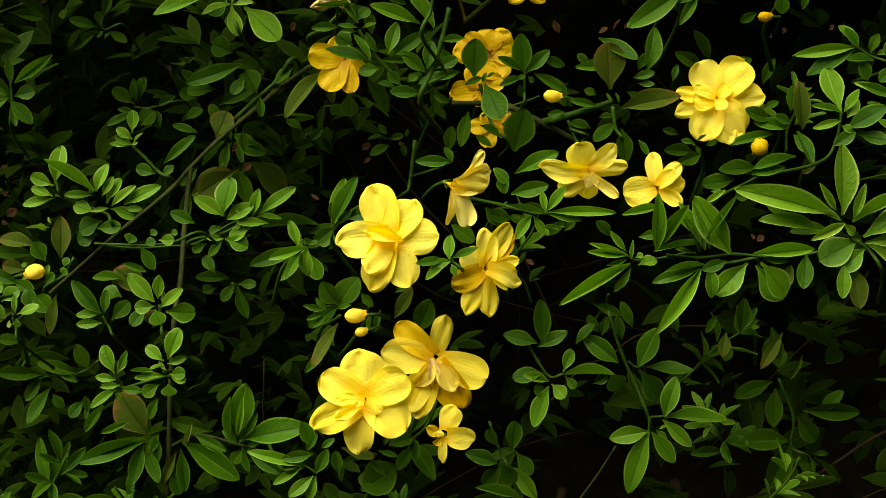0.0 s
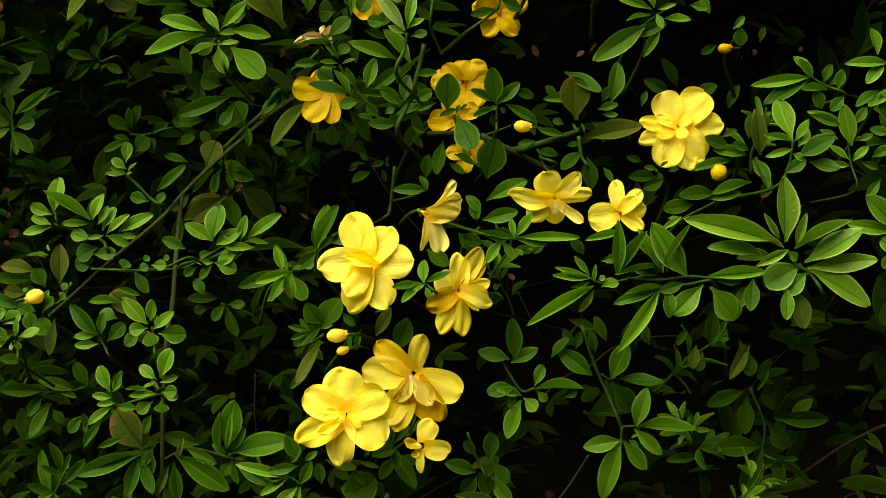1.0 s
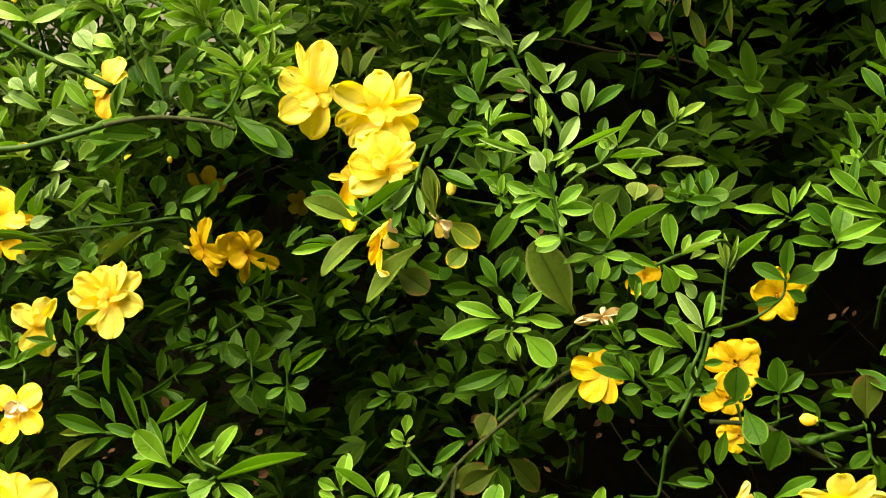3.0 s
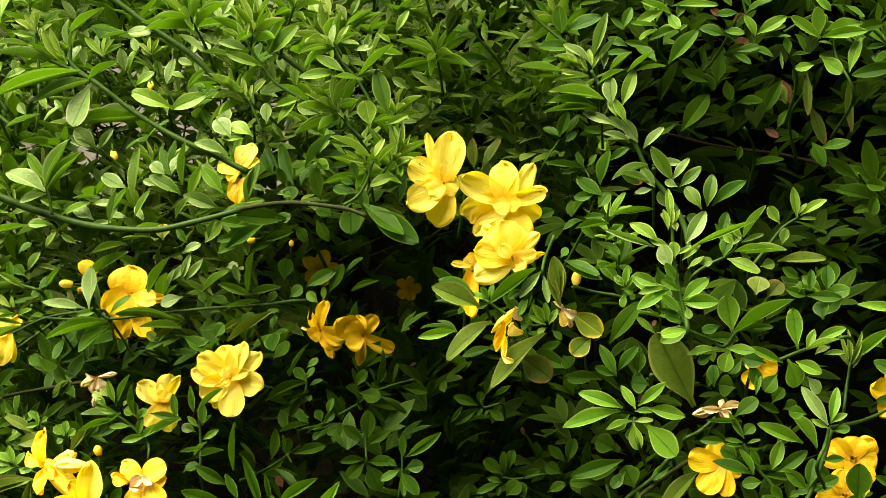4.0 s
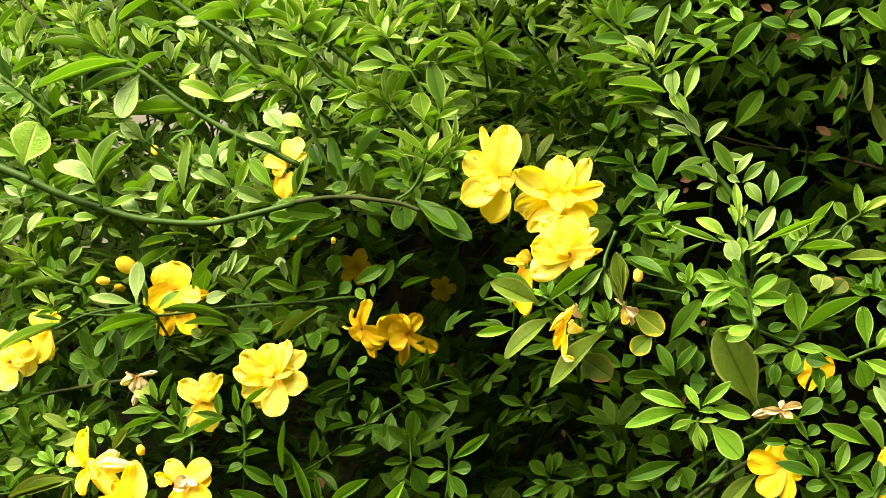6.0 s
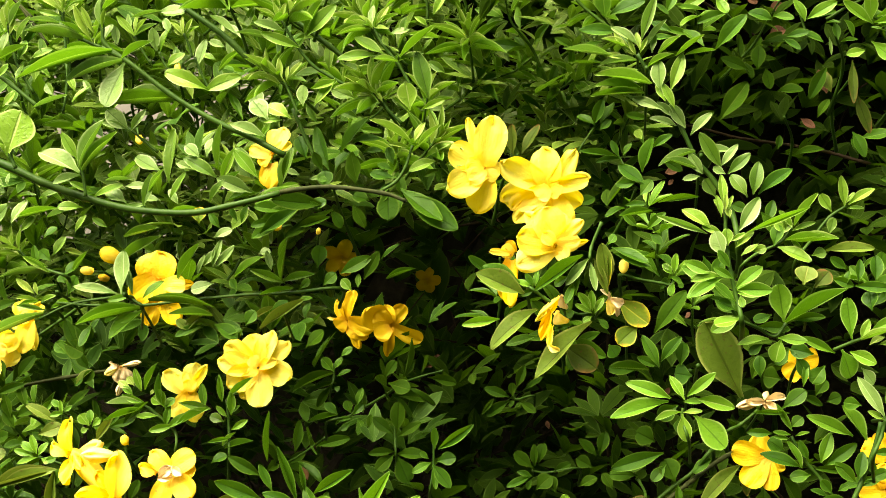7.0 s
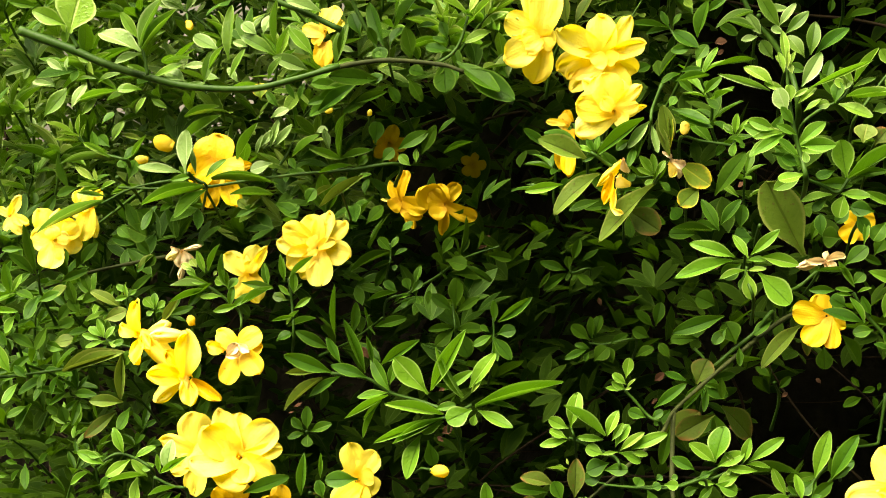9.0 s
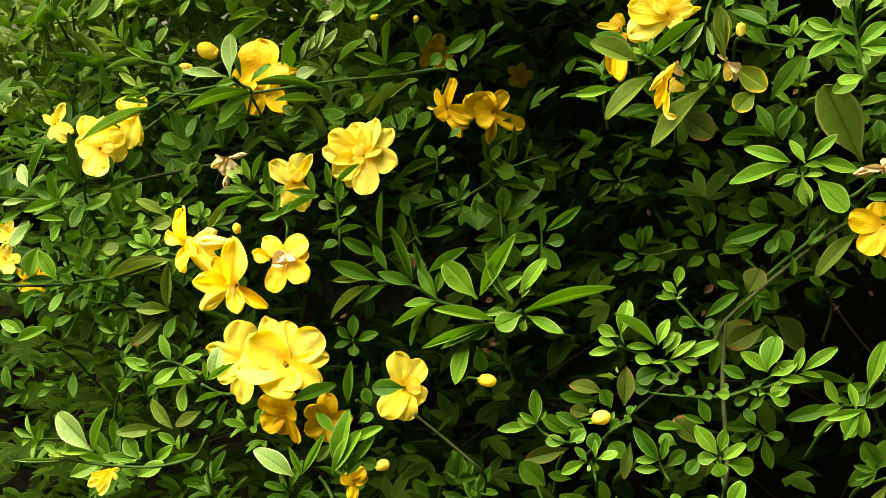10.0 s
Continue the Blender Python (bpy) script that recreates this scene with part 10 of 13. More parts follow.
s = sprig(0.042, 0.040, 1.145, "mid-green jasmine sprig with leaflets in threes")
leaf(s, 5.6, 0, -3.3, 28.9, -1.3, -3.5, 0.24, "y", "lance")
leaf(s, 4.7, 0, -1.7, 9.5, -0.1, 8.1, 0.51, "y", "spoon")
leaf(s, 5.5, 0, -3.8, 10, -1, -9.7, 0.57, "y", "spoon")
leaf(s, -1.8, 0, -5.6, -13.4, -1.3, -0.5, 0.37, "y")
leaf(s, -2, 0, -7.6, -11.6, -3.5, -24.3, 0.41, "y")
leaf(s, -0.9, 0, -6.7, 4.5, -1.5, -13.2, 0.82, "y", "spoon")
leaf(s, -3.6, 0, -1.8, -17.9, -1, -0.8, 0.53, "m", "spoon")
leaf(s, -3.5, 0, 11.5, -3.9, -5.3, 32.7, 0.37, "m")
leaf(s, -6, 0, 12.3, -20.3, 0, 18.4, 0.46, "m")
leaf(s, -5.6, 0, 10.7, 8.2, -1.8, 16.2, 0.43, "m")
leaf(s, -3.6, 0, -9, -9.3, -0.4, -8.3, 1, "d", "spoon")
leaf(s, 17.5, 0, -8.7, 24.7, -1, -5.4, 0.63, "m", "spoon")
stem(s, [(-10.6, 2, 14.5), (-5.8, 2, 3.7), (-0.8, 2, -4), (5.9, 2, -3.7), (16.6, 60, -26.3)], 0.00061, 0.00061)

s = sprig(0.095, 0.140, 1.129, "mid-green jasmine sprig with leaflets in threes")
leaf(s, -0.5, 0, -5.5, -17.5, -0.8, 10.9, 0.44, "m")
leaf(s, 10.2, 0, -9, 21, -5.6, 11.8, 0.48, "m")
leaf(s, 13.8, 0, -9.4, 38.8, -2.8, -14.6, 0.32, "m")
leaf(s, 10.1, 0, -10.2, 22.1, -0.2, -29, 0.55, "m", "spoon")
leaf(s, -8.4, 0, 9.8, -5.1, -1.9, 19.9, 0.45, "d")
leaf(s, -21.9, 0, 6.4, -12.1, -0.4, 17.4, 0.4, "m")
leaf(s, 2.2, 0, 6.9, 0.9, -1.9, 19.3, 0.4, "d")
leaf(s, -5.1, 0, -10.4, -0.5, -1, -19.7, 1.1, "d", "spoon")
stem(s, [(-3.4, 2, 22.1), (2.1, 2, -1), (8.2, 2, -18.3), (14.7, 2, -38.8), (29, 60, -63.8)], 0.00086, 0.001)
stem(s, [(5.4, 2, -5.9), (9.4, 2, -9.3), (13.7, 2, -9.8), (27.9, 60, -32.4)], 0.00057, 0.00057)

s = sprig(0.110, 0.130, 1.091, "fresh green jasmine sprig hanging in the dark")
leaf(s, 4.6, 0, 3.6, 11.1, -3.6, 24.5, 0.44, "y")
leaf(s, 5.2, 0, 2.9, 36.2, -9.1, 3.3, 0.27, "y")
leaf(s, 3.4, 0, 2.5, 17.1, -5.1, -12.8, 0.35, "y")
leaf(s, -3.1, 0, -3.4, 8.3, -2.5, -20.9, 0.42, "y")
leaf(s, -4.3, 0, -3.3, -20.9, -8.1, -32.2, 0.34, "y")
leaf(s, -4.9, 0, -3.2, -25.5, -3.6, -3.6, 0.45, "y")
leaf(s, -0.6, 0, -3.1, 5.4, -0.8, -7.8, 0.38, "y")
leaf(s, 1.2, 0, -2.7, 5.5, -0.2, -0.7, 0.37, "y")
stem(s, [(-2.6, 2, 3.9), (-3.8, 2, -3.8), (-4.1, 2, -8.6), (10.1, 60, -34.5)], 0.0007, 0.0007)
stem(s, [(-2, 2, 3.8), (5.7, 2, 2.4), (20.7, 60, -22.6)], 0.00056, 0.00056)

s = sprig(0.025, 0.090, 1.091, "mid-green jasmine sprig in the dark")
leaf(s, 2.9, 0, 5, 5.4, -2.6, 20.4, 0.52, "m", "spoon")
leaf(s, 4.6, 0, 4.8, 11.6, -2.2, -6.7, 0.56, "m", "spoon")
leaf(s, -4.7, 0, 0.2, -18.4, -4.1, 8.4, 0.48, "m")
leaf(s, -3.7, 0, -1.3, -12.6, -3.4, -9.1, 0.67, "d", "spoon")
leaf(s, -3, 0, 0, 2.4, -2.2, -10.7, 0.76, "d", "spoon")
leaf(s, 13.2, 0, -19.9, 3.6, -1.8, -3.6, 0.4, "y")
leaf(s, 4.4, 0, -18.3, -16.7, -5.6, -8.6, 0.25, "y", "lance")
leaf(s, -4, 0, 8.6, -8.3, 0, 17.4, 0.57, "d", "spoon")
stem(s, [(-6.6, 2, 20.7), (-2.3, 2, 5.1), (2, 2, -6.7), (10, 60, -33.5)], 0.00066, 0.00066)

s = sprig(0.081, 0.100, 1.090, "bare thin brown twig in the shade below")
stem(s, [(0.8, 2, -0.3), (-9.4, 2, -13.6), (-21.4, 2, -28.2), (-10.6, 60, -56.6)], 0.00048, 0.00048, name="woody_stem", mat=M_WOOD)

s = sprig(0.219, 0.240, 1.065, "jasmine sprig in the shade, the shade put into its leaf colour")
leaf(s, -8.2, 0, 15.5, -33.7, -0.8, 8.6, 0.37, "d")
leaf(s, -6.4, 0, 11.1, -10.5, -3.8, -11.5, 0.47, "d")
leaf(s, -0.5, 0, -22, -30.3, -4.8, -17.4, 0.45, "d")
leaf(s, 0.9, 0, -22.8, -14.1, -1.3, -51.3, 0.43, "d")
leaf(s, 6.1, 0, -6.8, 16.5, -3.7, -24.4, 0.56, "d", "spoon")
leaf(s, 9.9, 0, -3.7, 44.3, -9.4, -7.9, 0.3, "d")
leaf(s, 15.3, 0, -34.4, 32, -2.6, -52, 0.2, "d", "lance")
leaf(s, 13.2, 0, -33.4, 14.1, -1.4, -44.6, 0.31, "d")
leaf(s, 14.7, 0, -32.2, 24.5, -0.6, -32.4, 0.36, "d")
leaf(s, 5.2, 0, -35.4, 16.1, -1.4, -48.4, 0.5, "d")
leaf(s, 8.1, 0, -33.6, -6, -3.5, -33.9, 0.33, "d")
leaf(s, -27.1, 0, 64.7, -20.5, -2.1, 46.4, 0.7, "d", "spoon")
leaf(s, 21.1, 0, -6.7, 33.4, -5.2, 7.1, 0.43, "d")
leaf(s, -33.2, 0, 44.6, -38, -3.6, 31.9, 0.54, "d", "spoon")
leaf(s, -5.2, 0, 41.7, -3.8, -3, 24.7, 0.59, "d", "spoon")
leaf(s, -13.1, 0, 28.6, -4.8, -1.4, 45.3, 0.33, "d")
stem(s, [(-3.2, 2, 16.6), (4.6, 2, -8.9), (2.1, 2, -26.3), (12.5, 2, -33.9), (33.8, 60, -61.3)], 0.00082, 0.00082)


fl = bloom(-0.001, -0.010, 1.234, (0.4, -0.88, -0.2), 0.01, "y", label="pale yellow jasmine flower seen from the side")
petal(fl, 0.3, -2, -0.3, 17.6, 2.2, 3.4, 0.64, "c")
petal(fl, 0.6, 0, -0.1, 14.9, 0.7, 11.8, 0.29, "c")
petal(fl, 0.6, -2, -0.8, 5.2, 1, -16.8, 0.57, "c")
petal(fl, -0.3, 0, -1.6, -2.7, -0.2, -16, 0.36, "c")
petal(fl, 0.9, -4, 0.3, 15.2, 0.5, -0.9, 0.58, "y")

fl = bloom(0.058, 0.010, 1.233, (0, -0.93, -0.35), 0.013, "y", label="bright yellow semi-double jasmine flower, fully open")
petal(fl, 0.2, 0, 0.7, -5.1, -6.4, 12.7, 0.86, "y")
petal(fl, 1, 0, 0.6, 11.1, -5.5, 9.3, 0.63, "y")
petal(fl, 0.9, -1, 0.2, 16.6, -3.6, 0.3, 0.5, "y")
petal(fl, -0.9, -1, 0.5, -20.2, -4.6, 2.3, 0.48, "y")
petal(fl, -0.6, -1, -0.2, -12.1, -0.1, -8.6, 0.7, "y")
petal(fl, -0.6, -5, -0.1, 1.7, -3.5, -7.3, 0.85, "c")
petal(fl, 0.3, -3, -0.5, 12, -1.5, -10.8, 0.32, "c")
petal(fl, -1.3, -5, 0.6, -3.4, -4.4, -2.6, 1.3, "y")
petal(fl, 0.6, 0, -0.5, -0.2, 2.4, -11.3, 0.77, "y")

fl = bloom(0.087, 0.010, 1.224, (-0.25, -0.96, 0.03), 0.0093, "y", label="bright yellow jasmine flower with streaked petals")
petal(fl, -0.4, -2, 1, -1.8, -3.2, 14, 0.57, "y")
petal(fl, -0.9, -1, 0.4, -14.2, 0.3, -2.2, 0.96, "y")
petal(fl, 0.9, 0, 0.6, 9.7, -4, 9.2, 0.54, "y")
petal(fl, 0.7, 0, 0.1, 11, -4.4, 1, 0.89, "y")
petal(fl, -0.5, -4, 0.8, 6.8, -7.2, 7.2, 0.64, "y")
petal(fl, 0.7, 0, -0.4, 9.5, -4.4, -7.8, 0.53, "y")

fl = bloom(0.127, 0.046, 1.258, (-0.1, -0.97, 0.2), 0.014, "y", label="bright yellow semi-double jasmine flower, fully open")
petal(fl, -0.7, 0, 0.6, -7.3, 1.4, 16.8, 0.82, "y")
petal(fl, 0.8, -1, 0.8, 12.8, -2.1, 15.6, 0.9, "y")
petal(fl, 1.5, 0, -0.3, 20.6, -5.1, -0.6, 0.67, "y")
petal(fl, 0.4, -2, -1.6, 8.2, -8.4, -16.1, 0.82, "y")
petal(fl, -1.3, -1, -1.5, -10.5, -5.6, -16, 0.84, "y")
petal(fl, -0.1, 0, -1.9, 3.3, -6.8, -19.7, 0.66, "y")
petal(fl, -1.2, 0, 0.1, -18.9, 0, 4.2, 0.41, "y")
petal(fl, -1.5, 0, -0.6, -19.4, -1.5, -4.2, 0.47, "y")
petal(fl, -2.3, -5, 0.2, -12.5, -5.4, 0.2, 1, "y")
petal(fl, -2.2, -7, 0.1, -0.2, -9.3, -5.4, 0.93, "y")
petal(fl, -1.3, -5, 0.6, 4.7, -5.8, 5.7, 0.74, "y")
petal(fl, -2.9, -6, 1.1, -11.6, -5.5, 6.6, 0.57, "y")

fl = bloom(0.037, 0.120, 1.289, (0, -0.98, 0.1), 0.017, "o", label="jasmine flower in the shade behind leaves, coloured darker for it")
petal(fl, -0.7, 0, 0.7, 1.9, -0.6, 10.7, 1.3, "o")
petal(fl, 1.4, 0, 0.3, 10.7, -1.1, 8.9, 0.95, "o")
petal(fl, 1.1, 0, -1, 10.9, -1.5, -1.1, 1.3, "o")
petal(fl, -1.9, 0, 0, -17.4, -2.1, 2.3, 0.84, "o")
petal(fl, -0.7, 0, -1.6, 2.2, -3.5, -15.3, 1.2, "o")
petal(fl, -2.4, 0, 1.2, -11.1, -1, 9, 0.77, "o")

fl = bloom(0.030, 0.115, 1.271, (-0.1, -0.98, 0.1), 0.015, "o", label="jasmine flower in the shade behind leaves, coloured darker for it")
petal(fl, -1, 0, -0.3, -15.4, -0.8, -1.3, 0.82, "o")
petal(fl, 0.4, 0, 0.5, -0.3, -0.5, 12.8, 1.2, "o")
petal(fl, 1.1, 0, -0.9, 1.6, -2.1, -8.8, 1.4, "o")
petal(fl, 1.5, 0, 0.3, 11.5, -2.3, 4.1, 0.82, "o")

fl = bloom(0.035, 0.115, 1.253, (0, -0.98, 0), 0.011, "o", label="jasmine flower in the shade behind leaves, coloured darker for it")
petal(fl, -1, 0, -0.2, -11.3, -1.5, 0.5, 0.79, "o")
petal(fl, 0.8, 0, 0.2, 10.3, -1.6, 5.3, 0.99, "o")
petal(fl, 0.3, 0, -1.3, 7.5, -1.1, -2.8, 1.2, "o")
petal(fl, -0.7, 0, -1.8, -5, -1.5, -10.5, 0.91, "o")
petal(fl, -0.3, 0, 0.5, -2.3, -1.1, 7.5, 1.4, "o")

fl = bloom(-0.328, 0.090, 1.234, (0.15, -0.98, 0.1), 0.018, "y", label="large bright yellow double jasmine flower, fully open")
petal(fl, -0.4, -1, 1.4, -16.9, -5.4, 16.8, 0.78, "y")
petal(fl, 0.2, 0, 1.5, 1.3, -0.8, 22.4, 0.69, "y")
petal(fl, 1.2, -1, 1.3, 18, -0.3, 16.5, 0.74, "y")
petal(fl, 1.3, 0, 0.2, 21.8, 0.4, 3.3, 0.44, "y")
petal(fl, 1.3, -1, -0.7, 16.9, -2.3, -10.3, 0.72, "y")
petal(fl, 0.1, -3, -0.4, -9.3, -8.1, -12.4, 1.4, "y")
petal(fl, -0.9, -2, 0.3, -23.7, -9, 1.7, 0.83, "y")
petal(fl, -0.6, 0, 1.7, -9.6, -2.7, 24.7, 0.53, "y")
petal(fl, 0.5, -2, -0.9, 4.1, -4.6, -12.9, 0.94, "y")

fl = bloom(-0.355, 0.120, 1.234, (-0.1, -0.98, 0.05), 0.017, "y", label="bright yellow jasmine flower behind a larger one")
petal(fl, -0.8, 0, 0.7, -3.4, -1.7, 21.3, 0.87, "y")
petal(fl, -1.5, 0, -0.1, -21.9, -0.7, 7.8, 0.51, "y")
petal(fl, -2, 0, -2.3, -16.1, -1.3, -9.6, 0.59, "y")
petal(fl, -0.6, 0, -3.4, -4.2, -3.3, -21.1, 0.68, "y")
petal(fl, -1.3, 0, -0.3, -11, -0.4, 0.2, 1.6, "y")

fl = bloom(-0.336, 0.120, 1.205, (0.05, -0.95, -0.3), 0.013, "o", label="jasmine flower hanging in shade, coloured darker for it")
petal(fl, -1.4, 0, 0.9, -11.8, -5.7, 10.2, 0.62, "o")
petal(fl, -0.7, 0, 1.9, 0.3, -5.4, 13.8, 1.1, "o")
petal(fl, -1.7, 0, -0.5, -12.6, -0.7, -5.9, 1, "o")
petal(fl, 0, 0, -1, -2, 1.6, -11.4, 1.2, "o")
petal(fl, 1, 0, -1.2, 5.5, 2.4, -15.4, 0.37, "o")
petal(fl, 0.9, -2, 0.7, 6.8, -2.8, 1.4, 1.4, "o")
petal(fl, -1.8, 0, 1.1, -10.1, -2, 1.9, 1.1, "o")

fl = bloom(-0.315, 0.120, 1.201, (0.05, -0.96, -0.25), 0.013, "o", label="jasmine flower hanging in shade, coloured darker for it")
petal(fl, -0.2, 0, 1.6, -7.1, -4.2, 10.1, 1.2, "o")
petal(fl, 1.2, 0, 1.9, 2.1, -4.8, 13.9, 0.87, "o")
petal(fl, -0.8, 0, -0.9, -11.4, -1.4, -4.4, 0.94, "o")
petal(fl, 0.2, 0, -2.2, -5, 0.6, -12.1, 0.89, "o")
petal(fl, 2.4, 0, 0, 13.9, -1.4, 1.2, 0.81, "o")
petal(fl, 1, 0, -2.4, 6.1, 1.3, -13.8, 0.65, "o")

fl = bloom(-0.272, 0.120, 1.216, (0.35, -0.93, 0), 0.014, "y", label="bright yellow jasmine flower turned aside")
petal(fl, -0.3, 0, 1.4, -3.9, -4.3, 20.2, 0.7, "y")
petal(fl, 0.5, 0, 1.4, 8.7, 0.7, 13.8, 0.84, "y")
petal(fl, 0.9, 0, -0.1, 8.2, 1.1, -7.4, 1.3, "y")
petal(fl, 0, 0, -1.3, -0.7, -2.7, -16.4, 0.81, "y")
petal(fl, -1.1, -1, -1.1, -12.7, -8.2, -12.8, 0.77, "y")
petal(fl, -1.4, 0, 0.8, -7.7, -3.7, 5.6, 1.1, "y")
petal(fl, 0.5, -2, 0.8, 7.7, -0.5, 2.3, 1.3, "y")


s = sprig(-0.023, 0.060, 1.334, "dark jasmine leaves before a shaded flower")
stem(s, [(0.3, 3, 0), (2.3, 28, -6), (4.3, 58, -22)], 0.0009, 0.0006)
leaf(s, 7.2, 0, 4.6, -3.3, -0.4, 7.6, 0.73, "m", "spoon")
leaf(s, 1.7, 0, -10.1, 3.6, -2.6, 1, 0.28, "y")
leaf(s, -17.6, 0, -5.9, -18.3, -1, 4.7, 0.55, "m", "spoon")
leaf(s, 12.1, 0, -0.8, 5.6, -1.6, -8.6, 0.81, "m", "spoon")
leaf(s, -1.3, 0, 4.8, 3.8, -1.3, -5.9, 0.57, "m", "spoon")
leaf(s, -3.8, 0, 7.6, -10.6, -0.9, 0.3, 0.6, "m", "spoon")

fl = bloom(-0.007, 0.130, 1.335, (0, -0.98, -0.1), 0.01, "o", label="deep yellow jasmine flower almost hidden by leaves")
petal(fl, 0.8, 0, 1.2, 9, -1.6, 3.1, 1.3, "o")
petal(fl, -0.3, 0, -0.2, -8.2, -0.9, -7.6, 1, "o")
petal(fl, -0.3, 0, 1, -6.5, -1.7, 5.9, 1, "o")
petal(fl, 0.7, 0, -0.4, 2.9, -0.5, -7.9, 1.1, "o")


s = sprig(-0.211, -0.050, 1.266, "fresh light-green jasmine shoot reaching out of the shrub")
leaf(s, -10.5, 0, 6.1, -23, -3.7, 21.5, 0.47, "y", "spoon")
leaf(s, -8.7, 0, 7.5, 6.1, -6.1, 31.2, 0.21, "y", "lance")
leaf(s, 3.6, 0, 4.1, -5.7, -5.5, 25.2, 0.13, "y", "lance")
leaf(s, 6.2, 0, 7.5, 16.9, -4.8, 21, 0.39, "y")
leaf(s, 3.2, 0, 4.8, -7.7, -2.8, 10.6, 0.21, "g", "lance")
leaf(s, 6.8, 0, 5.7, 12.1, -2.5, 13.4, 0.24, "t", "lance")
leaf(s, 8, 0, -0.3, 43.7, -0.3, 7.2, 0.11, "y", "lance")
leaf(s, 12.5, 0, 1, 25.2, -1.8, -1.2, 0.14, "g", "lance")
leaf(s, 8.7, 0, -1.5, 22.6, -4.6, -9.2, 0.3, "y")
leaf(s, -5.2, 0, -2.6, -27.6, -4.6, 4.1, 0.21, "y", "lance")
leaf(s, 6.5, 0, -0.9, -3.8, -3.1, -5.1, 0.75, "y", "spoon")
leaf(s, -5.2, 0, -4, -34.4, -1, -12, 0.13, "y", "lance")
leaf(s, -5.3, 0, -4.4, -25.3, -3.1, -13, 0.18, "y", "lance")
leaf(s, -4.9, 0, -5.3, -13.9, -0.7, -9.3, 0.58, "y", "spoon")
leaf(s, 7.9, 0, -2.8, 6.2, -0.8, -7.1, 0.76, "g", "spoon")
leaf(s, -14, 0, -10, -21.5, -3.2, -26.5, 0.41, "y")
leaf(s, -12, 8, -13.2, -10.3, 8, -23.9, 0.54, "m", "spoon")
leaf(s, -8.5, 5, -0.7, 0.2, 4.4, 1.2, 0.41, "y")
leaf(s, -4, 4, 6.8, 7.1, 2.9, 14.5, 0.33, "y")
stem(s, [(6.5, 2, 0.7), (-2.2, 2, -3.4), (-6.7, 2, -4.5), (-20.4, 2, -8.8), (-25.1, 60, -24.3)], 0.00067, 0.00078)

s = sprig(-0.264, 0.070, 1.273, "mid-green jasmine shoot with narrow pale-edged leaflets")
leaf(s, -12.6, 0, 2.5, -34.9, -6.9, 12.6, 0.3, "m")
leaf(s, 4.6, 0, -1, -12, -4.3, 6.8, 0.32, "m")
leaf(s, 3.6, 0, 1.2, -5.8, -1.4, 28.5, 0.16, "m", "lance")
leaf(s, 7.7, 0, 6, 5.5, -3.3, 19.8, 0.19, "m", "lance")
leaf(s, -8, 0, 0.4, -24.9, -0.8, -7.8, 0.26, "m")
leaf(s, -16.9, 0, -0.6, -37.5, -4.5, -13, 0.2, "o", "lance")
leaf(s, 15.2, 0, -7.5, 6, -0.7, 8.8, 0.35, "m")
leaf(s, -8.2, 0, 6.7, -14.4, 0, 19.6, 0.31, "m")
leaf(s, -13.3, 0, 14.3, -28.7, -4.8, 23.4, 0.33, "d")
leaf(s, 12.3, 0, 4.9, 31.3, -1.4, 16.3, 0.25, "m", "lance")
leaf(s, 14.3, 0, -8.8, -0.7, -1, -10, 0.32, "y")
leaf(s, 14.5, 0, -10.2, -6.5, -7.1, -20.1, 0.16, "y", "lance")
leaf(s, 11.4, 0, -12.2, 1.8, -3.5, -20.8, 0.2, "y", "lance")
leaf(s, 8.5, 0, -15.4, 1.1, -1.4, -29.9, 0.2, "y", "lance")
leaf(s, 15.4, 0, -4.8, 18.9, -3.2, 6.1, 0.39, "m")
leaf(s, -34.7, 0, 3, -19, -2.4, 3.8, 0.25, "o", "lance")
leaf(s, -9.7, 0, 21, -7.8, -5, 45.4, 0.13, "m", "lance")
stem(s, [(-13.1, 2, 1.9), (4.9, 2, -1.7), (15.5, 2, -9), (31.7, 2, -14.4), (42.3, 2, -20.3), (39.3, 60, -35.1)], 0.00081, 0.00081)

s = sprig(-0.303, 0.150, 1.239, "jasmine sprig in the shade, the shade put into its leaf colour")
stem(s, [(-0.5, 3, 0.1), (1.5, 28, -5.9), (3.5, 58, -21.9)], 0.0009, 0.0006)
leaf(s, 0.1, 0, 1.9, 0.8, -0.7, 14.3, 0.5, "m")
leaf(s, -1.5, 0, 1.4, -7.9, -2.6, 8.1, 0.52, "m", "spoon")
leaf(s, 2.5, 0, 0.3, 13.5, -2.3, 4.7, 0.48, "m")
leaf(s, -1.6, 0, -0.5, -10.6, -2.7, -1.9, 0.45, "m")
leaf(s, 0.5, 0, -1.2, -0.2, -1.8, -7.7, 1, "m", "spoon")

s = sprig(-0.427, 0.060, 1.198, "pale green jasmine shoot end with broad leaf")
leaf(s, 8.6, 0, 1.6, -9.2, -2.3, 20.8, 0.46, "p", "spoon")
leaf(s, 9.5, 0, 2.1, 15.6, -2.2, 23.1, 0.21, "g", "lance")
leaf(s, 8, 0, 1.1, -11.3, -0.9, 3.1, 0.23, "g", "lance")
leaf(s, -6.8, 0, -1.1, -16.4, -0.5, 6.5, 0.27, "g")
leaf(s, -3.4, 0, -0.7, -15.1, -0.2, 1.1, 0.24, "t", "lance")
leaf(s, -3.9, 0, -0.1, -3.3, -0.9, 9.9, 0.17, "t", "lance")
leaf(s, -4.9, 0, -2, -29.9, -4.6, -0.8, 0.084, "p", "lance")
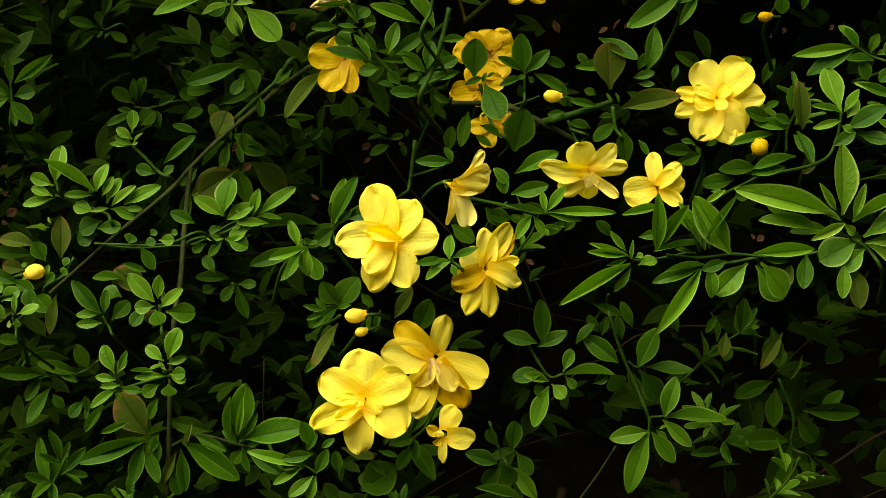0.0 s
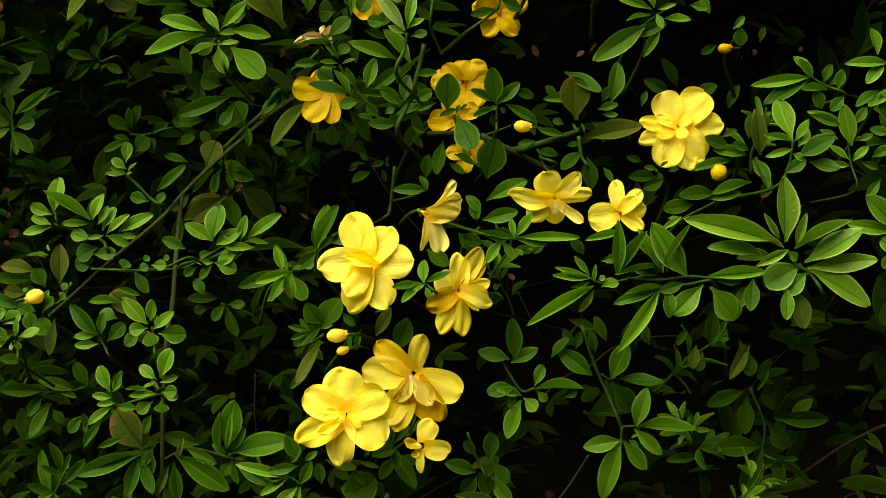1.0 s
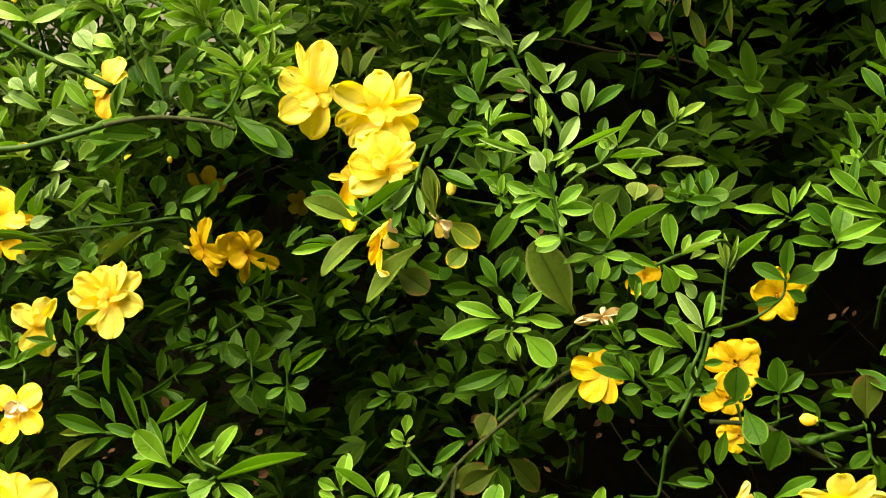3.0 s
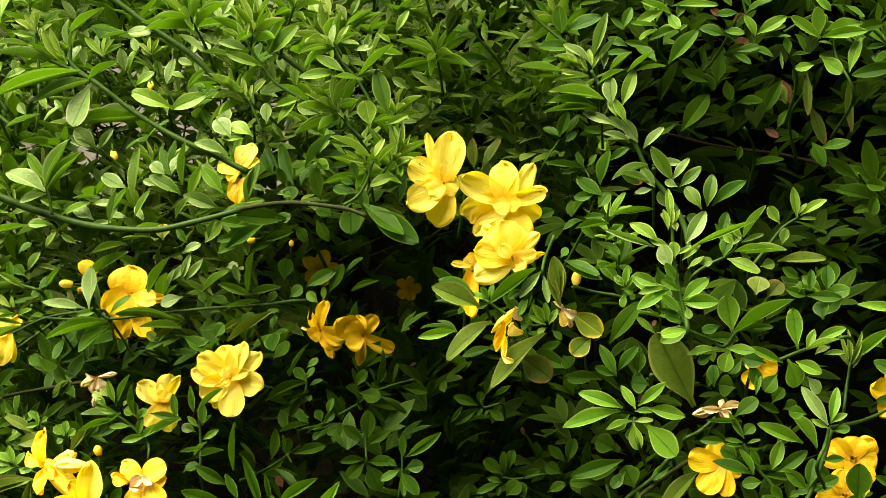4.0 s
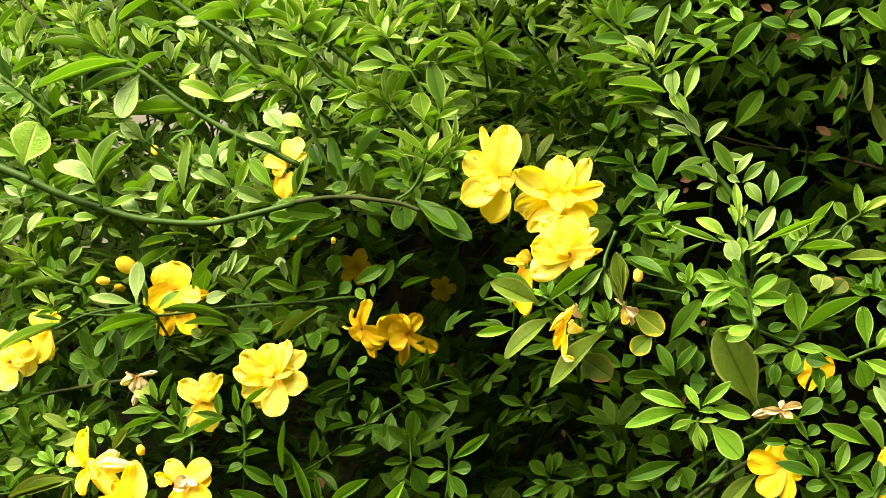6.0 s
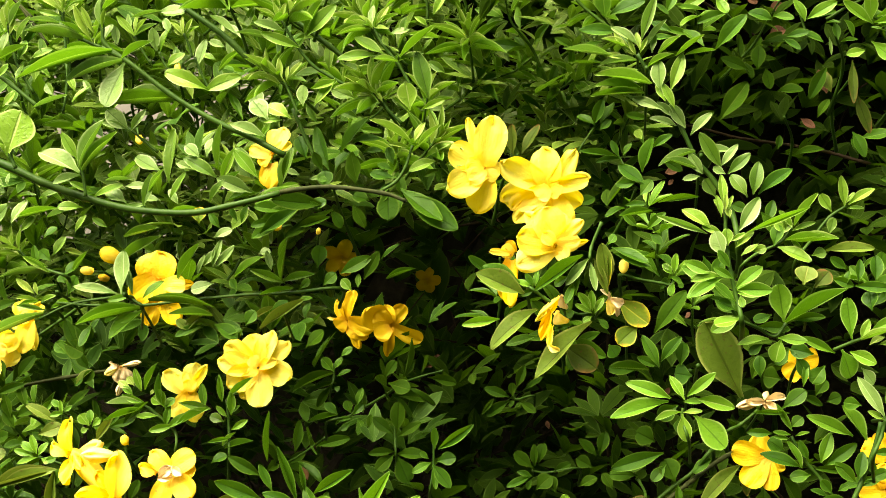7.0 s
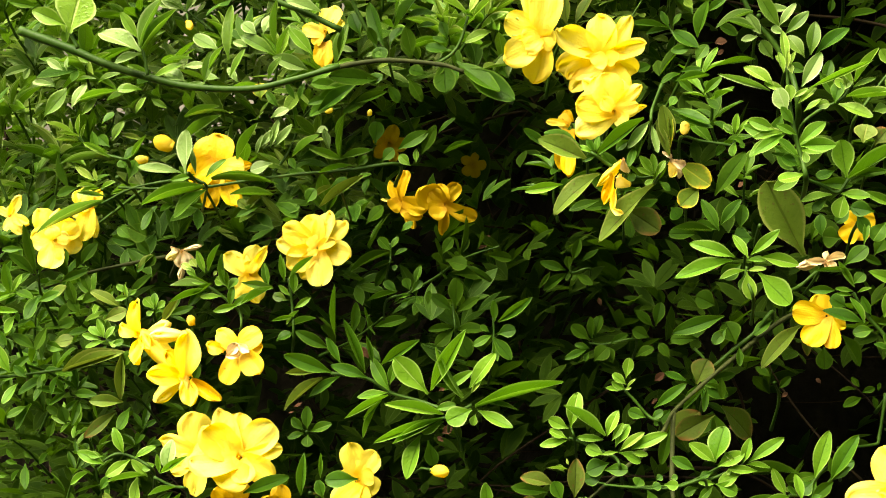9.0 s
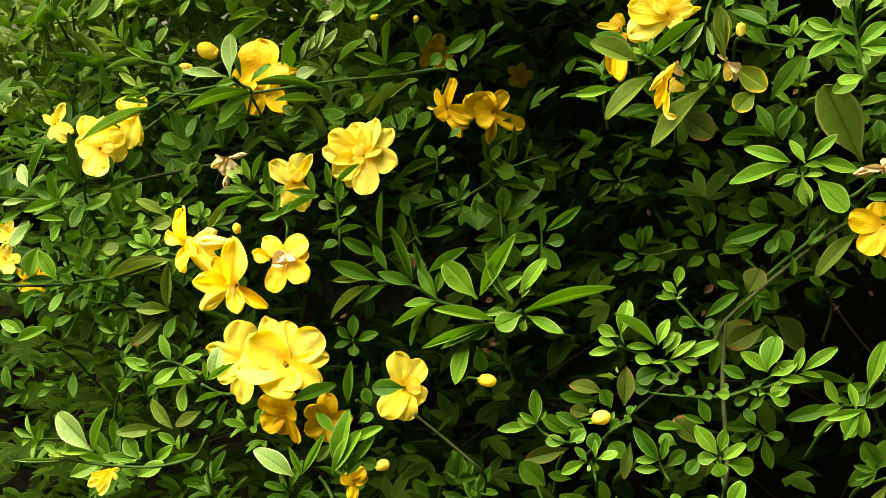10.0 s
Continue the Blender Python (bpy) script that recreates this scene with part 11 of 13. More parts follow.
leaf(s, -4.1, 0, -2.9, -16.2, 0, -2.5, 0.16, "t", "lance")
stem(s, [(-7, 2, -2.3), (12.6, 2, -5.8), (37.8, 2, -7.5), (57.6, 2, -3.2), (64.3, 2, 6.1), (48.7, 60, -13.1)], 0.00067, 0.0008)

s = sprig(-0.391, 0.080, 1.194, "mid-green jasmine sprig with leaflets in threes")
stem(s, [(-1.2, 3, -0.8), (0.8, 28, -6.8), (2.8, 58, -22.8)], 0.0009, 0.0006)
leaf(s, -12.8, 0, -2.7, -29.1, -3.4, -0.1, 0.33, "y")
leaf(s, -10.5, 0, -2.8, -18.4, -1.3, 8.2, 0.66, "y", "spoon")
leaf(s, -4.7, 0, -3.9, -4.4, -1.6, 14.2, 0.22, "m", "lance")
leaf(s, -4.2, 0, -4.4, 7.8, -3.2, 4.2, 0.34, "y")
leaf(s, 18.1, 0, -1, 1.4, -2.5, -4.7, 0.26, "y", "lance")
leaf(s, 0.2, 0, 12.3, -22.3, -2.1, 11.3, 0.3, "o")
leaf(s, 6.5, 0, 12.1, -4.1, -2.5, 26.4, 0.41, "o")
leaf(s, 8.3, 0, 3.6, -0.7, -2.4, 10.5, 0.39, "y")
leaf(s, 9.6, 0, 0.7, 8.6, -0.1, 8.7, 0.35, "y")
leaf(s, 11.1, 0, 2.1, 14.5, -2.3, 9.9, 0.36, "y")
leaf(s, 18.8, 0, 11.7, 26.7, -0.1, 14.7, 0.47, "m")
leaf(s, -12.7, 0, -11.2, 3.1, -3.4, -4.6, 0.44, "g")
leaf(s, -47.4, 0, -10, -31.8, -3.7, -3.3, 0.45, "g")
leaf(s, 14.7, 0, -10.8, 19.4, 0, -3.9, 0.69, "m", "spoon")

s = sprig(-0.391, 0.100, 1.229, "fresh light-green jasmine shoot with slender leaflets")
leaf(s, 1.3, 0, 8.9, -3, -3.2, 22.2, 0.37, "y")
leaf(s, -8.8, 0, 3.5, -22.4, -1.7, 11.2, 0.4, "y")
leaf(s, -9.5, 0, 7.6, -16.7, -1.3, 9.2, 0.53, "y", "spoon")
leaf(s, -16.4, 0, 0.3, -28.6, 0, -5.3, 0.31, "y")
leaf(s, 4.6, 0, 5.3, -8.2, -0.2, -2.9, 0.43, "y")
leaf(s, 7, 0, 5.8, 17.6, -0.6, 12.4, 0.38, "y")
leaf(s, 12.5, 0, -3.2, -6.6, -5.7, -4.5, 0.16, "g", "lance")
leaf(s, 8.7, 0, -2.4, 5.4, -0.9, -17.3, 0.53, "g", "spoon")
leaf(s, 13, 0, -3.8, 6, -2.6, 5.5, 0.39, "g")
leaf(s, 17.8, 0, 2.4, 10.9, -2.1, 0.6, 0.61, "y", "spoon")
leaf(s, -11.6, 0, -9.5, -7, -2.1, -2.7, 0.54, "m", "spoon")
leaf(s, -6.8, 0, -14, -8.1, -0.8, -5.7, 0.42, "m")
stem(s, [(-14.5, 2, 2), (-3.2, 2, 8.3), (7, 2, 5.5), (15.6, 2, -1.2), (-0.2, 60, -17.9)], 0.00071, 0.00085)

s = sprig(-0.361, 0.070, 1.225, "fresh light-green jasmine shoot beside a large flower")
leaf(s, 1.3, 0, 6.2, 3.4, -1.6, 21.8, 0.5, "p")
leaf(s, -2.4, 0, 5.5, -2.6, -1.5, 15.4, 0.28, "y")
leaf(s, -1.5, 0, 5.5, 11.8, -3.3, 13.6, 0.23, "y", "lance")
leaf(s, 5.1, 0, -1.7, -8.5, -0.4, -5.3, 0.24, "y", "lance")
leaf(s, 3.6, 0, -3.9, -4.6, -2.5, -10.6, 0.3, "m")
leaf(s, 7.8, 0, -4.6, 2.3, -3, -15.5, 0.26, "m", "lance")
leaf(s, -6, 0, -9.6, -18.3, -3.7, -15.7, 0.45, "w")
stem(s, [(-5.8, 2, 3.5), (3.2, 2, -1.3), (10.2, 2, -3.3), (-4.2, 60, -20.8)], 0.00068, 0.00081)

s = sprig(-0.394, 0.120, 1.267, "jasmine sprig with ageing, brown-edged leaflets")
stem(s, [(-1.3, 3, -0.4), (0.7, 28, -6.4), (2.7, 58, -22.4)], 0.0009, 0.0006)
leaf(s, 0.3, 0, 21, -1.9, -0.3, -3.6, 0.24, "o", "lance")
leaf(s, -0.8, 0, -4.9, -17.6, -5.1, -2, 0.39, "o")
leaf(s, 3.3, 0, -7.5, -3.3, -0.4, -19.1, 0.58, "m", "spoon")
leaf(s, -4.4, 0, -9.5, -21.2, -2.2, -22.6, 0.33, "w")

s = sprig(-0.296, 0.020, 1.197, "fresh light-green jasmine shoot with slender leaflets")
leaf(s, -16.7, 0, -5.5, -32.4, -3.9, 9.3, 0.42, "p")
leaf(s, -12.8, 0, -4.8, -17.3, -3.8, 8.8, 0.22, "y", "lance")
leaf(s, -12.3, 0, -4.3, -0.6, -2.2, 14.7, 0.16, "y", "lance")
leaf(s, 1.3, 0, -5.3, 14.3, -6.2, 15.3, 0.31, "y")
leaf(s, 3.2, 0, -2.3, 8.9, -4.2, 24, 0.31, "y")
leaf(s, 8.9, 0, 8.9, 25.1, -1.6, 15.9, 0.27, "y")
leaf(s, 3, 0, 13.5, -4.5, -1.1, 23.1, 0.42, "y")
leaf(s, 11.8, 0, -0.1, 21, -0.8, 11.9, 0.31, "y")
leaf(s, 2, 0, 8.4, -5.8, -0.2, 1.1, 0.48, "o")
leaf(s, 13.7, 0, 1.1, 21.2, -0.4, -1.9, 0.75, "m", "spoon")
leaf(s, 7.6, 0, -6.3, 13.5, -2, 2.3, 0.52, "m", "spoon")
stem(s, [(-5.5, 2, -6.2), (-1.9, 2, -11.5), (1.4, 2, -20.5), (-8.7, 60, -43)], 0.00075, 0.00088)

s = sprig(-0.293, 0.085, 1.215, "jasmine sprig in the shade, the shade put into its leaf colour")
stem(s, [(0, 3, 0.1), (2, 28, -5.9), (4, 58, -21.9)], 0.0009, 0.0006)
leaf(s, -32.6, 0, 1.7, -8.2, -7.1, 10.1, 0.28, "d")
leaf(s, -3.7, 0, -0.3, -1.6, -1, 20.8, 0.24, "m", "lance")
leaf(s, 6.1, 0, 7.7, 7, -0.2, 20.3, 0.18, "m", "lance")
leaf(s, 7, 0, -2.1, 5, -2.6, 6.7, 0.63, "m", "spoon")
leaf(s, 24.9, 0, 6.1, 8.4, -2.7, 7.2, 0.53, "m", "spoon")
leaf(s, 0.9, 0, -10.3, 8.3, -1, -6.2, 0.62, "m", "spoon")

s = sprig(-0.266, 0.100, 1.206, "brown jasmine twig in the shade")
stem(s, [(-0.3, 2, -0.7), (16.8, 2, -15.7), (33.2, 2, -32), (29.3, 60, -53.2)], 0.00071, 0.00071, name="woody_stem", mat=M_WOOD)


s = sprig(-0.129, 0.080, 1.257, "fresh light-green jasmine shoot with slender leaflets")
leaf(s, -5.1, 0, 8.1, -2.9, -1.9, 18.2, 0.53, "y", "spoon")
leaf(s, -5.3, 0, 4.9, -11.4, -1.9, 10.7, 0.52, "y", "spoon")
leaf(s, -5.9, 0, 2.7, -12.6, -1.9, 6.9, 0.49, "y")
leaf(s, -6.5, 0, 2.2, -15.2, -2.5, 4.4, 0.31, "y")
leaf(s, -4.8, 0, 3.2, -0.9, -1.4, 8, 0.26, "t")
leaf(s, -5.9, 0, 2.7, -2.7, -0.9, 3.2, 0.41, "t")
leaf(s, 3.4, 0, -11.4, -5.1, -0.1, -7.7, 0.64, "m", "spoon")
leaf(s, 6, 0, -12.6, 11.7, -1, -8.4, 0.61, "m", "spoon")
leaf(s, 7.6, 0, -7.2, 23, -5.7, 4.5, 0.27, "m")
leaf(s, 23.8, 0, 5.4, 13, -2.3, 9.6, 0.38, "m")
stem(s, [(-5.8, 2, 2), (-1.4, 2, -3.1), (4.9, 2, -11.1), (10.2, 2, -14.6), (16, 60, -30.2)], 0.00069, 0.00083)

s = sprig(-0.151, 0.040, 1.238, "fresh light-green jasmine shoot with broad and narrow leaflets")
leaf(s, -12.3, 0, 8.7, -8.9, -4.2, 24.1, 0.47, "y", "spoon")
leaf(s, -13.3, 0, 8.2, -22.3, -0.4, 13.3, 0.55, "y", "spoon")
leaf(s, -14.3, 0, 3.6, -22.6, -1.3, 7.7, 0.56, "y", "spoon")
leaf(s, -14.4, 0, 2.6, -27, -0.9, 1.2, 0.36, "y")
leaf(s, 2.8, 0, 3.9, -16, -4, 19.2, 0.23, "y", "lance")
leaf(s, 2.2, 0, 2.4, -9.8, -2.1, 4.7, 0.3, "y")
leaf(s, 4.1, 0, 3.9, 9.2, -0.1, 15.8, 0.44, "y")
leaf(s, 6, 0, 1.8, 11.7, -0.6, 9.8, 0.37, "y")
leaf(s, 7.8, 2, -1.6, 13.6, 1, 9.1, 0.55, "y", "spoon")
leaf(s, 9.6, 0, -3, 20.3, -3.8, 5.6, 0.3, "g")
leaf(s, 14.7, 0, -2.7, 30.6, -4.2, 5, 0.34, "y")
leaf(s, 1.9, 0, -4.5, -6.1, -0.4, -0.8, 0.75, "y", "spoon")
leaf(s, 8.3, 0, -3.5, 1.3, -1.7, -4, 0.29, "g")
leaf(s, 14.6, 0, -4.3, 22.1, -0.3, -5.3, 0.46, "y")
leaf(s, 9, 0, -4, 18.9, -2, -7.3, 0.53, "y", "spoon")
leaf(s, 4.5, 4, -9, -6.4, 3.6, -11.6, 0.78, "m", "spoon")
leaf(s, 1.8, 6, -14.3, -7.3, 6, -16.5, 0.82, "m", "spoon")
leaf(s, 1.7, 3, -11.8, 13, 0, -11.9, 0.53, "m", "spoon")
stem(s, [(-13.5, 2, 3.7), (-9.2, 2, 2.2), (-2.9, 2, -1.2), (7, 2, -6.2), (9.3, 2, -11.5), (13.5, 60, -29)], 0.00065, 0.00078)
stem(s, [(-12.2, 2, 8.5), (-10.9, 2, 3.5), (-8.6, 60, -12.5)], 0.00052, 0.00065)

s = sprig(-0.171, 0.030, 1.214, "fresh light-green jasmine shoot round a flower bud")
leaf(s, 7.4, 3, 1.8, 9.5, 1.9, 19.2, 0.47, "w")
leaf(s, -2, 0, 8.2, -16.3, -1, 14, 0.46, "w")
leaf(s, -4.5, 8, 4.1, -21, 3.1, 7.5, 0.37, "d")
leaf(s, 1.5, 0, 1.2, -1.9, -2.4, 10, 0.72, "m", "spoon")
leaf(s, -6.9, 3, -1.5, -16.7, 2.1, 1.6, 0.6, "w", "spoon")
leaf(s, 4.7, 0, 15, -4.7, -2.7, 16.2, 0.16, "t", "lance")
leaf(s, 3.4, 0, 13.8, 0.5, -0.7, 17.3, 0.57, "g", "spoon")
leaf(s, 5.5, 0, 17, 4.6, -0.6, 19.7, 0.46, "t")
leaf(s, 0.4, 0, -5.1, 2.7, -0.3, -0.1, 0.46, "y")
leaf(s, -0.2, 0, -7.7, 4.9, -1.8, -3.8, 0.64, "m", "spoon")
leaf(s, 8.9, 0, -1.7, 10.3, -0.8, 2.2, 0.89, "m", "spoon")
leaf(s, 7.5, 0, -5.4, 9.6, -1.1, -2.3, 1.1, "m", "spoon")
leaf(s, -5.3, 0, 1.4, -8.4, -0.9, 0.4, 0.62, "y", "spoon")
leaf(s, -5.1, 0, -3.7, -9.2, -0.4, -4.7, 0.42, "y")
leaf(s, -5.8, 0, -18.9, -7.4, -1, -9.3, 0.74, "m", "spoon")
leaf(s, -18.2, 0, -13.6, -10.9, -0.4, -8.7, 0.76, "y", "spoon")
leaf(s, -11.5, 4, -7.4, -23.1, 3.4, -0.2, 0.41, "m")
stem(s, [(12.9, 2, 1.7), (7.5, 2, -5.7), (-0.8, 2, -11), (0.6, 60, -30.8)], 0.00064, 0.00076)

s = sprig(-0.176, 0.000, 1.198, "fresh light-green jasmine shoot with slender leaflets")
leaf(s, -5.8, 0, -0.4, -10.3, -0.2, 6.1, 0.43, "y")
leaf(s, -1.9, 0, 0.9, -1.7, -0.7, 8.7, 0.31, "y")
leaf(s, -1.4, 0, 0.1, 7.8, -1.7, 3, 0.5, "y", "spoon")
leaf(s, -6.3, 0, -0.9, -17.3, 0, -4.9, 0.45, "y")
leaf(s, -4.4, 0, -1.5, -5, -0.7, -4.7, 0.57, "t", "spoon")
leaf(s, -2, 0, -1.1, -1.7, -0.4, -4.9, 0.74, "y", "spoon")
leaf(s, 10.9, 8, -1.8, 5.1, 7.1, 5.9, 0.87, "m", "spoon")
leaf(s, 13.6, 6, 5.8, 9.7, 2.1, -9.1, 0.33, "w")
stem(s, [(-3.8, 2, -0.9), (-2.8, 2, -5.1), (-1.9, 2, -11.2), (-1, 60, -33)], 0.00048, 0.00061)

s = sprig(-0.142, 0.030, 1.194, "jasmine sprig with ageing, brown-edged leaflets")
leaf(s, -7.3, 0, -2.7, -17.8, -2.6, 12.3, 0.37, "m")
leaf(s, -7.3, 0, -2.7, -17.9, -1, -1.9, 0.38, "y")
leaf(s, -7.5, 0, -6.7, -18.1, -1.5, -6.1, 0.38, "y")
leaf(s, -6, 0, -2.5, -4, -2, 7.2, 0.42, "m")
leaf(s, -4.2, 4, -6.6, 4.5, 3.8, 0.8, 0.58, "m", "spoon")
leaf(s, 3.4, 0, 11.1, -8.8, -3.6, 13.4, 0.37, "m")
leaf(s, 1, 6, 2.6, -6.4, 5.9, 6.7, 0.89, "m", "spoon")
leaf(s, 12.1, 4, 2.5, 1.1, 0.1, 16.2, 0.59, "w", "spoon")
leaf(s, 3.7, 0, 17.4, 13.2, -2.8, 13.7, 0.28, "m")
leaf(s, 11.5, 0, -1.8, 4.4, -0.1, -9.2, 0.59, "m", "spoon")
leaf(s, 12.8, 5, -11.7, 14.2, 3.2, -3.8, 1.1, "w", "spoon")
stem(s, [(-7.2, 2, -4.1), (-5, 2, -9.2), (-2.7, 2, -14.4), (1.2, 60, -36.4)], 0.00051, 0.00064)

s = sprig(-0.128, 0.035, 1.220, "mid-green jasmine sprig with rounded leaflets")
leaf(s, -7.5, 0, -1, -5.3, -0.5, 3, 1.3, "m", "spoon")
leaf(s, -0.8, 0, -2, 3.5, -0.8, -0.3, 0.98, "m", "spoon")
leaf(s, -2.6, 0, -2.7, 2, 0, -13.1, 0.49, "m")
leaf(s, 5.1, 0, -0.5, 11.6, -0.1, -1.2, 0.77, "y", "spoon")
leaf(s, 1.7, 0, 1.7, 4.5, -0.2, 3.6, 1, "m", "spoon")
leaf(s, 9.3, 10, 0.6, 12.3, 9.1, 1.6, 0.95, "m", "spoon")
leaf(s, 20.1, 10, 4.3, 10.2, 9.3, 10.4, 0.48, "m")
stem(s, [(-21.9, 2, 0.3), (-11.9, 2, -1.1), (0.7, 2, -2.6), (12, 2, -2.1), (23.4, 2, 0.6), (31.1, 60, -17.5)], 0.00051, 0.00064)

s = sprig(-0.123, 0.015, 1.195, "fresh light-green jasmine shoot with rounded leaflets")
leaf(s, -2.3, 0, 1, -11.2, -3.4, 13.7, 0.46, "y")
leaf(s, -0.7, 0, 2.2, 1.8, -2.9, 12.4, 0.49, "y")
leaf(s, 0.1, 0, -1.6, 9.9, -3.5, 5.8, 0.4, "y")
leaf(s, -2.3, 0, -0.8, -10.7, -0.9, -0.5, 0.71, "y", "spoon")
leaf(s, 0.9, 0, 0.1, 2.2, -0.5, 4.6, 0.43, "t")
leaf(s, 1.6, 0, 0.6, 3.1, -0.3, 1.6, 0.83, "t", "spoon")
leaf(s, -2.4, 0, -2.2, -1, -1.6, -8.6, 1.1, "y", "spoon")
leaf(s, 1.9, 0, -3.4, 13.9, -0.4, -5.7, 0.71, "y", "spoon")
stem(s, [(-0.6, 2, -0.7), (-0.5, 2, -8.1), (0.3, 2, -15.6), (6.5, 60, -37.9)], 0.00062, 0.00075)

s = sprig(-0.091, 0.060, 1.219, "fresh light-green jasmine shoot with rounded leaflets")
leaf(s, -5.5, 0, 6.1, -16.9, -3.4, 16.1, 0.46, "y")
leaf(s, -5, 0, 6, -2.2, -4, 22.7, 0.64, "y", "spoon")
leaf(s, -3.8, 0, 4.4, 8.1, -3.6, 10.7, 0.49, "y")
leaf(s, 5.3, 0, 4.3, -1.6, -0.1, 11.7, 0.21, "t", "lance")
leaf(s, 7.9, 0, 5.5, 11, -3.3, 16.8, 0.41, "y")
leaf(s, 10.5, 0, 5.4, 27.4, -0.6, 16.9, 0.3, "y")
leaf(s, 9.2, 0, 4.1, 20.5, -1.2, 3.6, 0.27, "y")
leaf(s, 14.2, 0, 1, 0.2, -2.6, 3, 0.3, "y")
leaf(s, 2.1, 0, 2.6, -0.2, -0.9, 0.2, 0.62, "g", "spoon")
leaf(s, 6.4, 0, -0.2, -4.3, -1.1, -3.1, 0.62, "y", "spoon")
leaf(s, -5.5, 0, -4, 4.2, -3.1, -7.6, 0.71, "y", "spoon")
leaf(s, -6, 0, -3.9, -13.9, -1.3, -2.4, 0.4, "y")
leaf(s, -6.5, 0, 1.4, -12.6, -0.6, 0.1, 0.59, "m", "spoon")
leaf(s, -6.8, 0, -5, -13.7, -0.9, -10.9, 0.46, "m")
leaf(s, -13.8, 0, -5.5, -20.8, -0.4, -7.8, 0.65, "m", "spoon")
leaf(s, -11.4, 0, -18.8, -15.7, -0.2, -10.7, 0.57, "m", "spoon")
stem(s, [(8.2, 2, 4.2), (1.6, 2, 1.6), (-7.7, 2, -2), (-22.1, 2, -4.6), (-15.6, 60, -23)], 0.00067, 0.0008)

s = sprig(-0.059, 0.070, 1.210, "fresh light-green jasmine shoot with slender leaflets")
leaf(s, -3.6, 0, -3, -9.1, -0.6, 9.6, 0.39, "y")
leaf(s, -4.9, 0, -4, -28.4, -4.9, -7.7, 0.29, "m")
leaf(s, -1.8, 0, -4.1, -14.6, -3.8, -5.8, 0.38, "y")
leaf(s, -2.4, 0, -4.9, 2.6, -0.7, -18.6, 0.54, "y", "spoon")
leaf(s, -3.7, 0, -6.2, -15.5, -0.2, -17.2, 0.3, "y")
leaf(s, -2.3, 0, -2.3, -3.6, -0.9, 0.6, 0.54, "t", "spoon")
leaf(s, 1.6, 0, -3.7, -2.8, -1.1, 1.4, 0.4, "m")
leaf(s, 10.6, 0, 4.4, 17.9, -2.9, 26.5, 0.34, "y")
leaf(s, 9.7, 0, 2.6, 2.8, -0.6, -2.4, 0.94, "m", "spoon")
leaf(s, 11, 0, 2.5, 7.7, -1.5, -5.1, 0.51, "m", "spoon")
leaf(s, -21.1, 10, 6.5, 4.1, 3.3, 8.5, 0.24, "d", "lance")
leaf(s, -0.5, 8, 1.9, 12.4, 6.1, 5.2, 0.39, "d")
leaf(s, 16.4, 0, 7.7, 29.1, -1.8, 11.4, 0.57, "m", "spoon")
stem(s, [(-1.9, 2, -3.9), (3.3, 2, -3.6), (10.1, 2, 2.3), (15.6, 2, 7.4), (22.3, 2, 11.2), (35.4, 60, -6.4)], 0.00068, 0.00081)

s = sprig(-0.097, 0.090, 1.191, "jasmine sprig in the shade, the shade put into its leaf colour")
stem(s, [(-0.1, 3, -0.6), (1.9, 28, -6.6), (3.9, 58, -22.6)], 0.0009, 0.0006)
leaf(s, 1.6, 0, 0, -6.1, -0.2, -7.5, 0.51, "m", "spoon")
leaf(s, 2.4, 0, -0.6, 11.4, -2.7, -1.3, 0.51, "m", "spoon")
leaf(s, 2.4, 0, -1.4, 4.5, -0.2, -17.8, 0.37, "m")
leaf(s, -1.5, 0, 2.8, -16.6, -2.3, 6, 0.36, "d")
leaf(s, -7.1, 0, -1.1, -14.2, -1.8, -1.9, 0.71, "d", "spoon")

fl = bloom(-0.376, 0.095, 1.298, (-0.2, -0.97, 0.1), 0.0034, "c", label="wilted pale yellow jasmine flower with limp crumpled petals")
petal(fl, -0.3, 0, -0.9, -2.4, -0.5, 17.6, 0.39, "y", True)
petal(fl, -0.8, 0, -0.3, -13.5, 1.2, 4.9, 0.53, "y", True)
petal(fl, 0.3, 0, -0.9, 11.8, -3.5, 5.5, 0.62, "c", True)
petal(fl, 0.8, 0, -2.1, -2, -3.1, -16.1, 0.57, "y", True)
petal(fl, 0.4, 0, 0.2, 6.7, -3.8, -8.5, 0.59, "f", True)

fl = bloom(-0.355, 0.090, 1.276, (0.25, -0.96, 0), 0.0036, "y", label="wilted yellow jasmine flower with crumpled petals")
petal(fl, -0.2, 0, 0.1, -15.6, -8.2, 21.8, 0.4, "y", True)
petal(fl, 2, -3, -0.7, 4.8, -5.8, 22.4, 0.55, "y", True)
petal(fl, 3.8, -2, 21.3, -11.2, -8.4, 22.7, 0.48, "c", True)
petal(fl, -0.8, 0, -0.8, -17.2, -7.1, 2.7, 0.61, "y", True)
petal(fl, 1.2, 0, -1.4, -10.4, -5.6, -12.4, 0.59, "y", True)
petal(fl, 3.1, -2, -2, 4.5, -3.7, -15.5, 0.69, "y", True)
petal(fl, 4.1, 0, -1.6, 20, 1.1, -13.2, 0.37, "o", True)
petal(fl, 0.1, 0, 4.3, -6.7, -3.5, 13.3, 0.66, "o", True)
petal(fl, 3.1, -4, 0.1, 1.4, -5.8, -8.1, 0.71, "c", True)

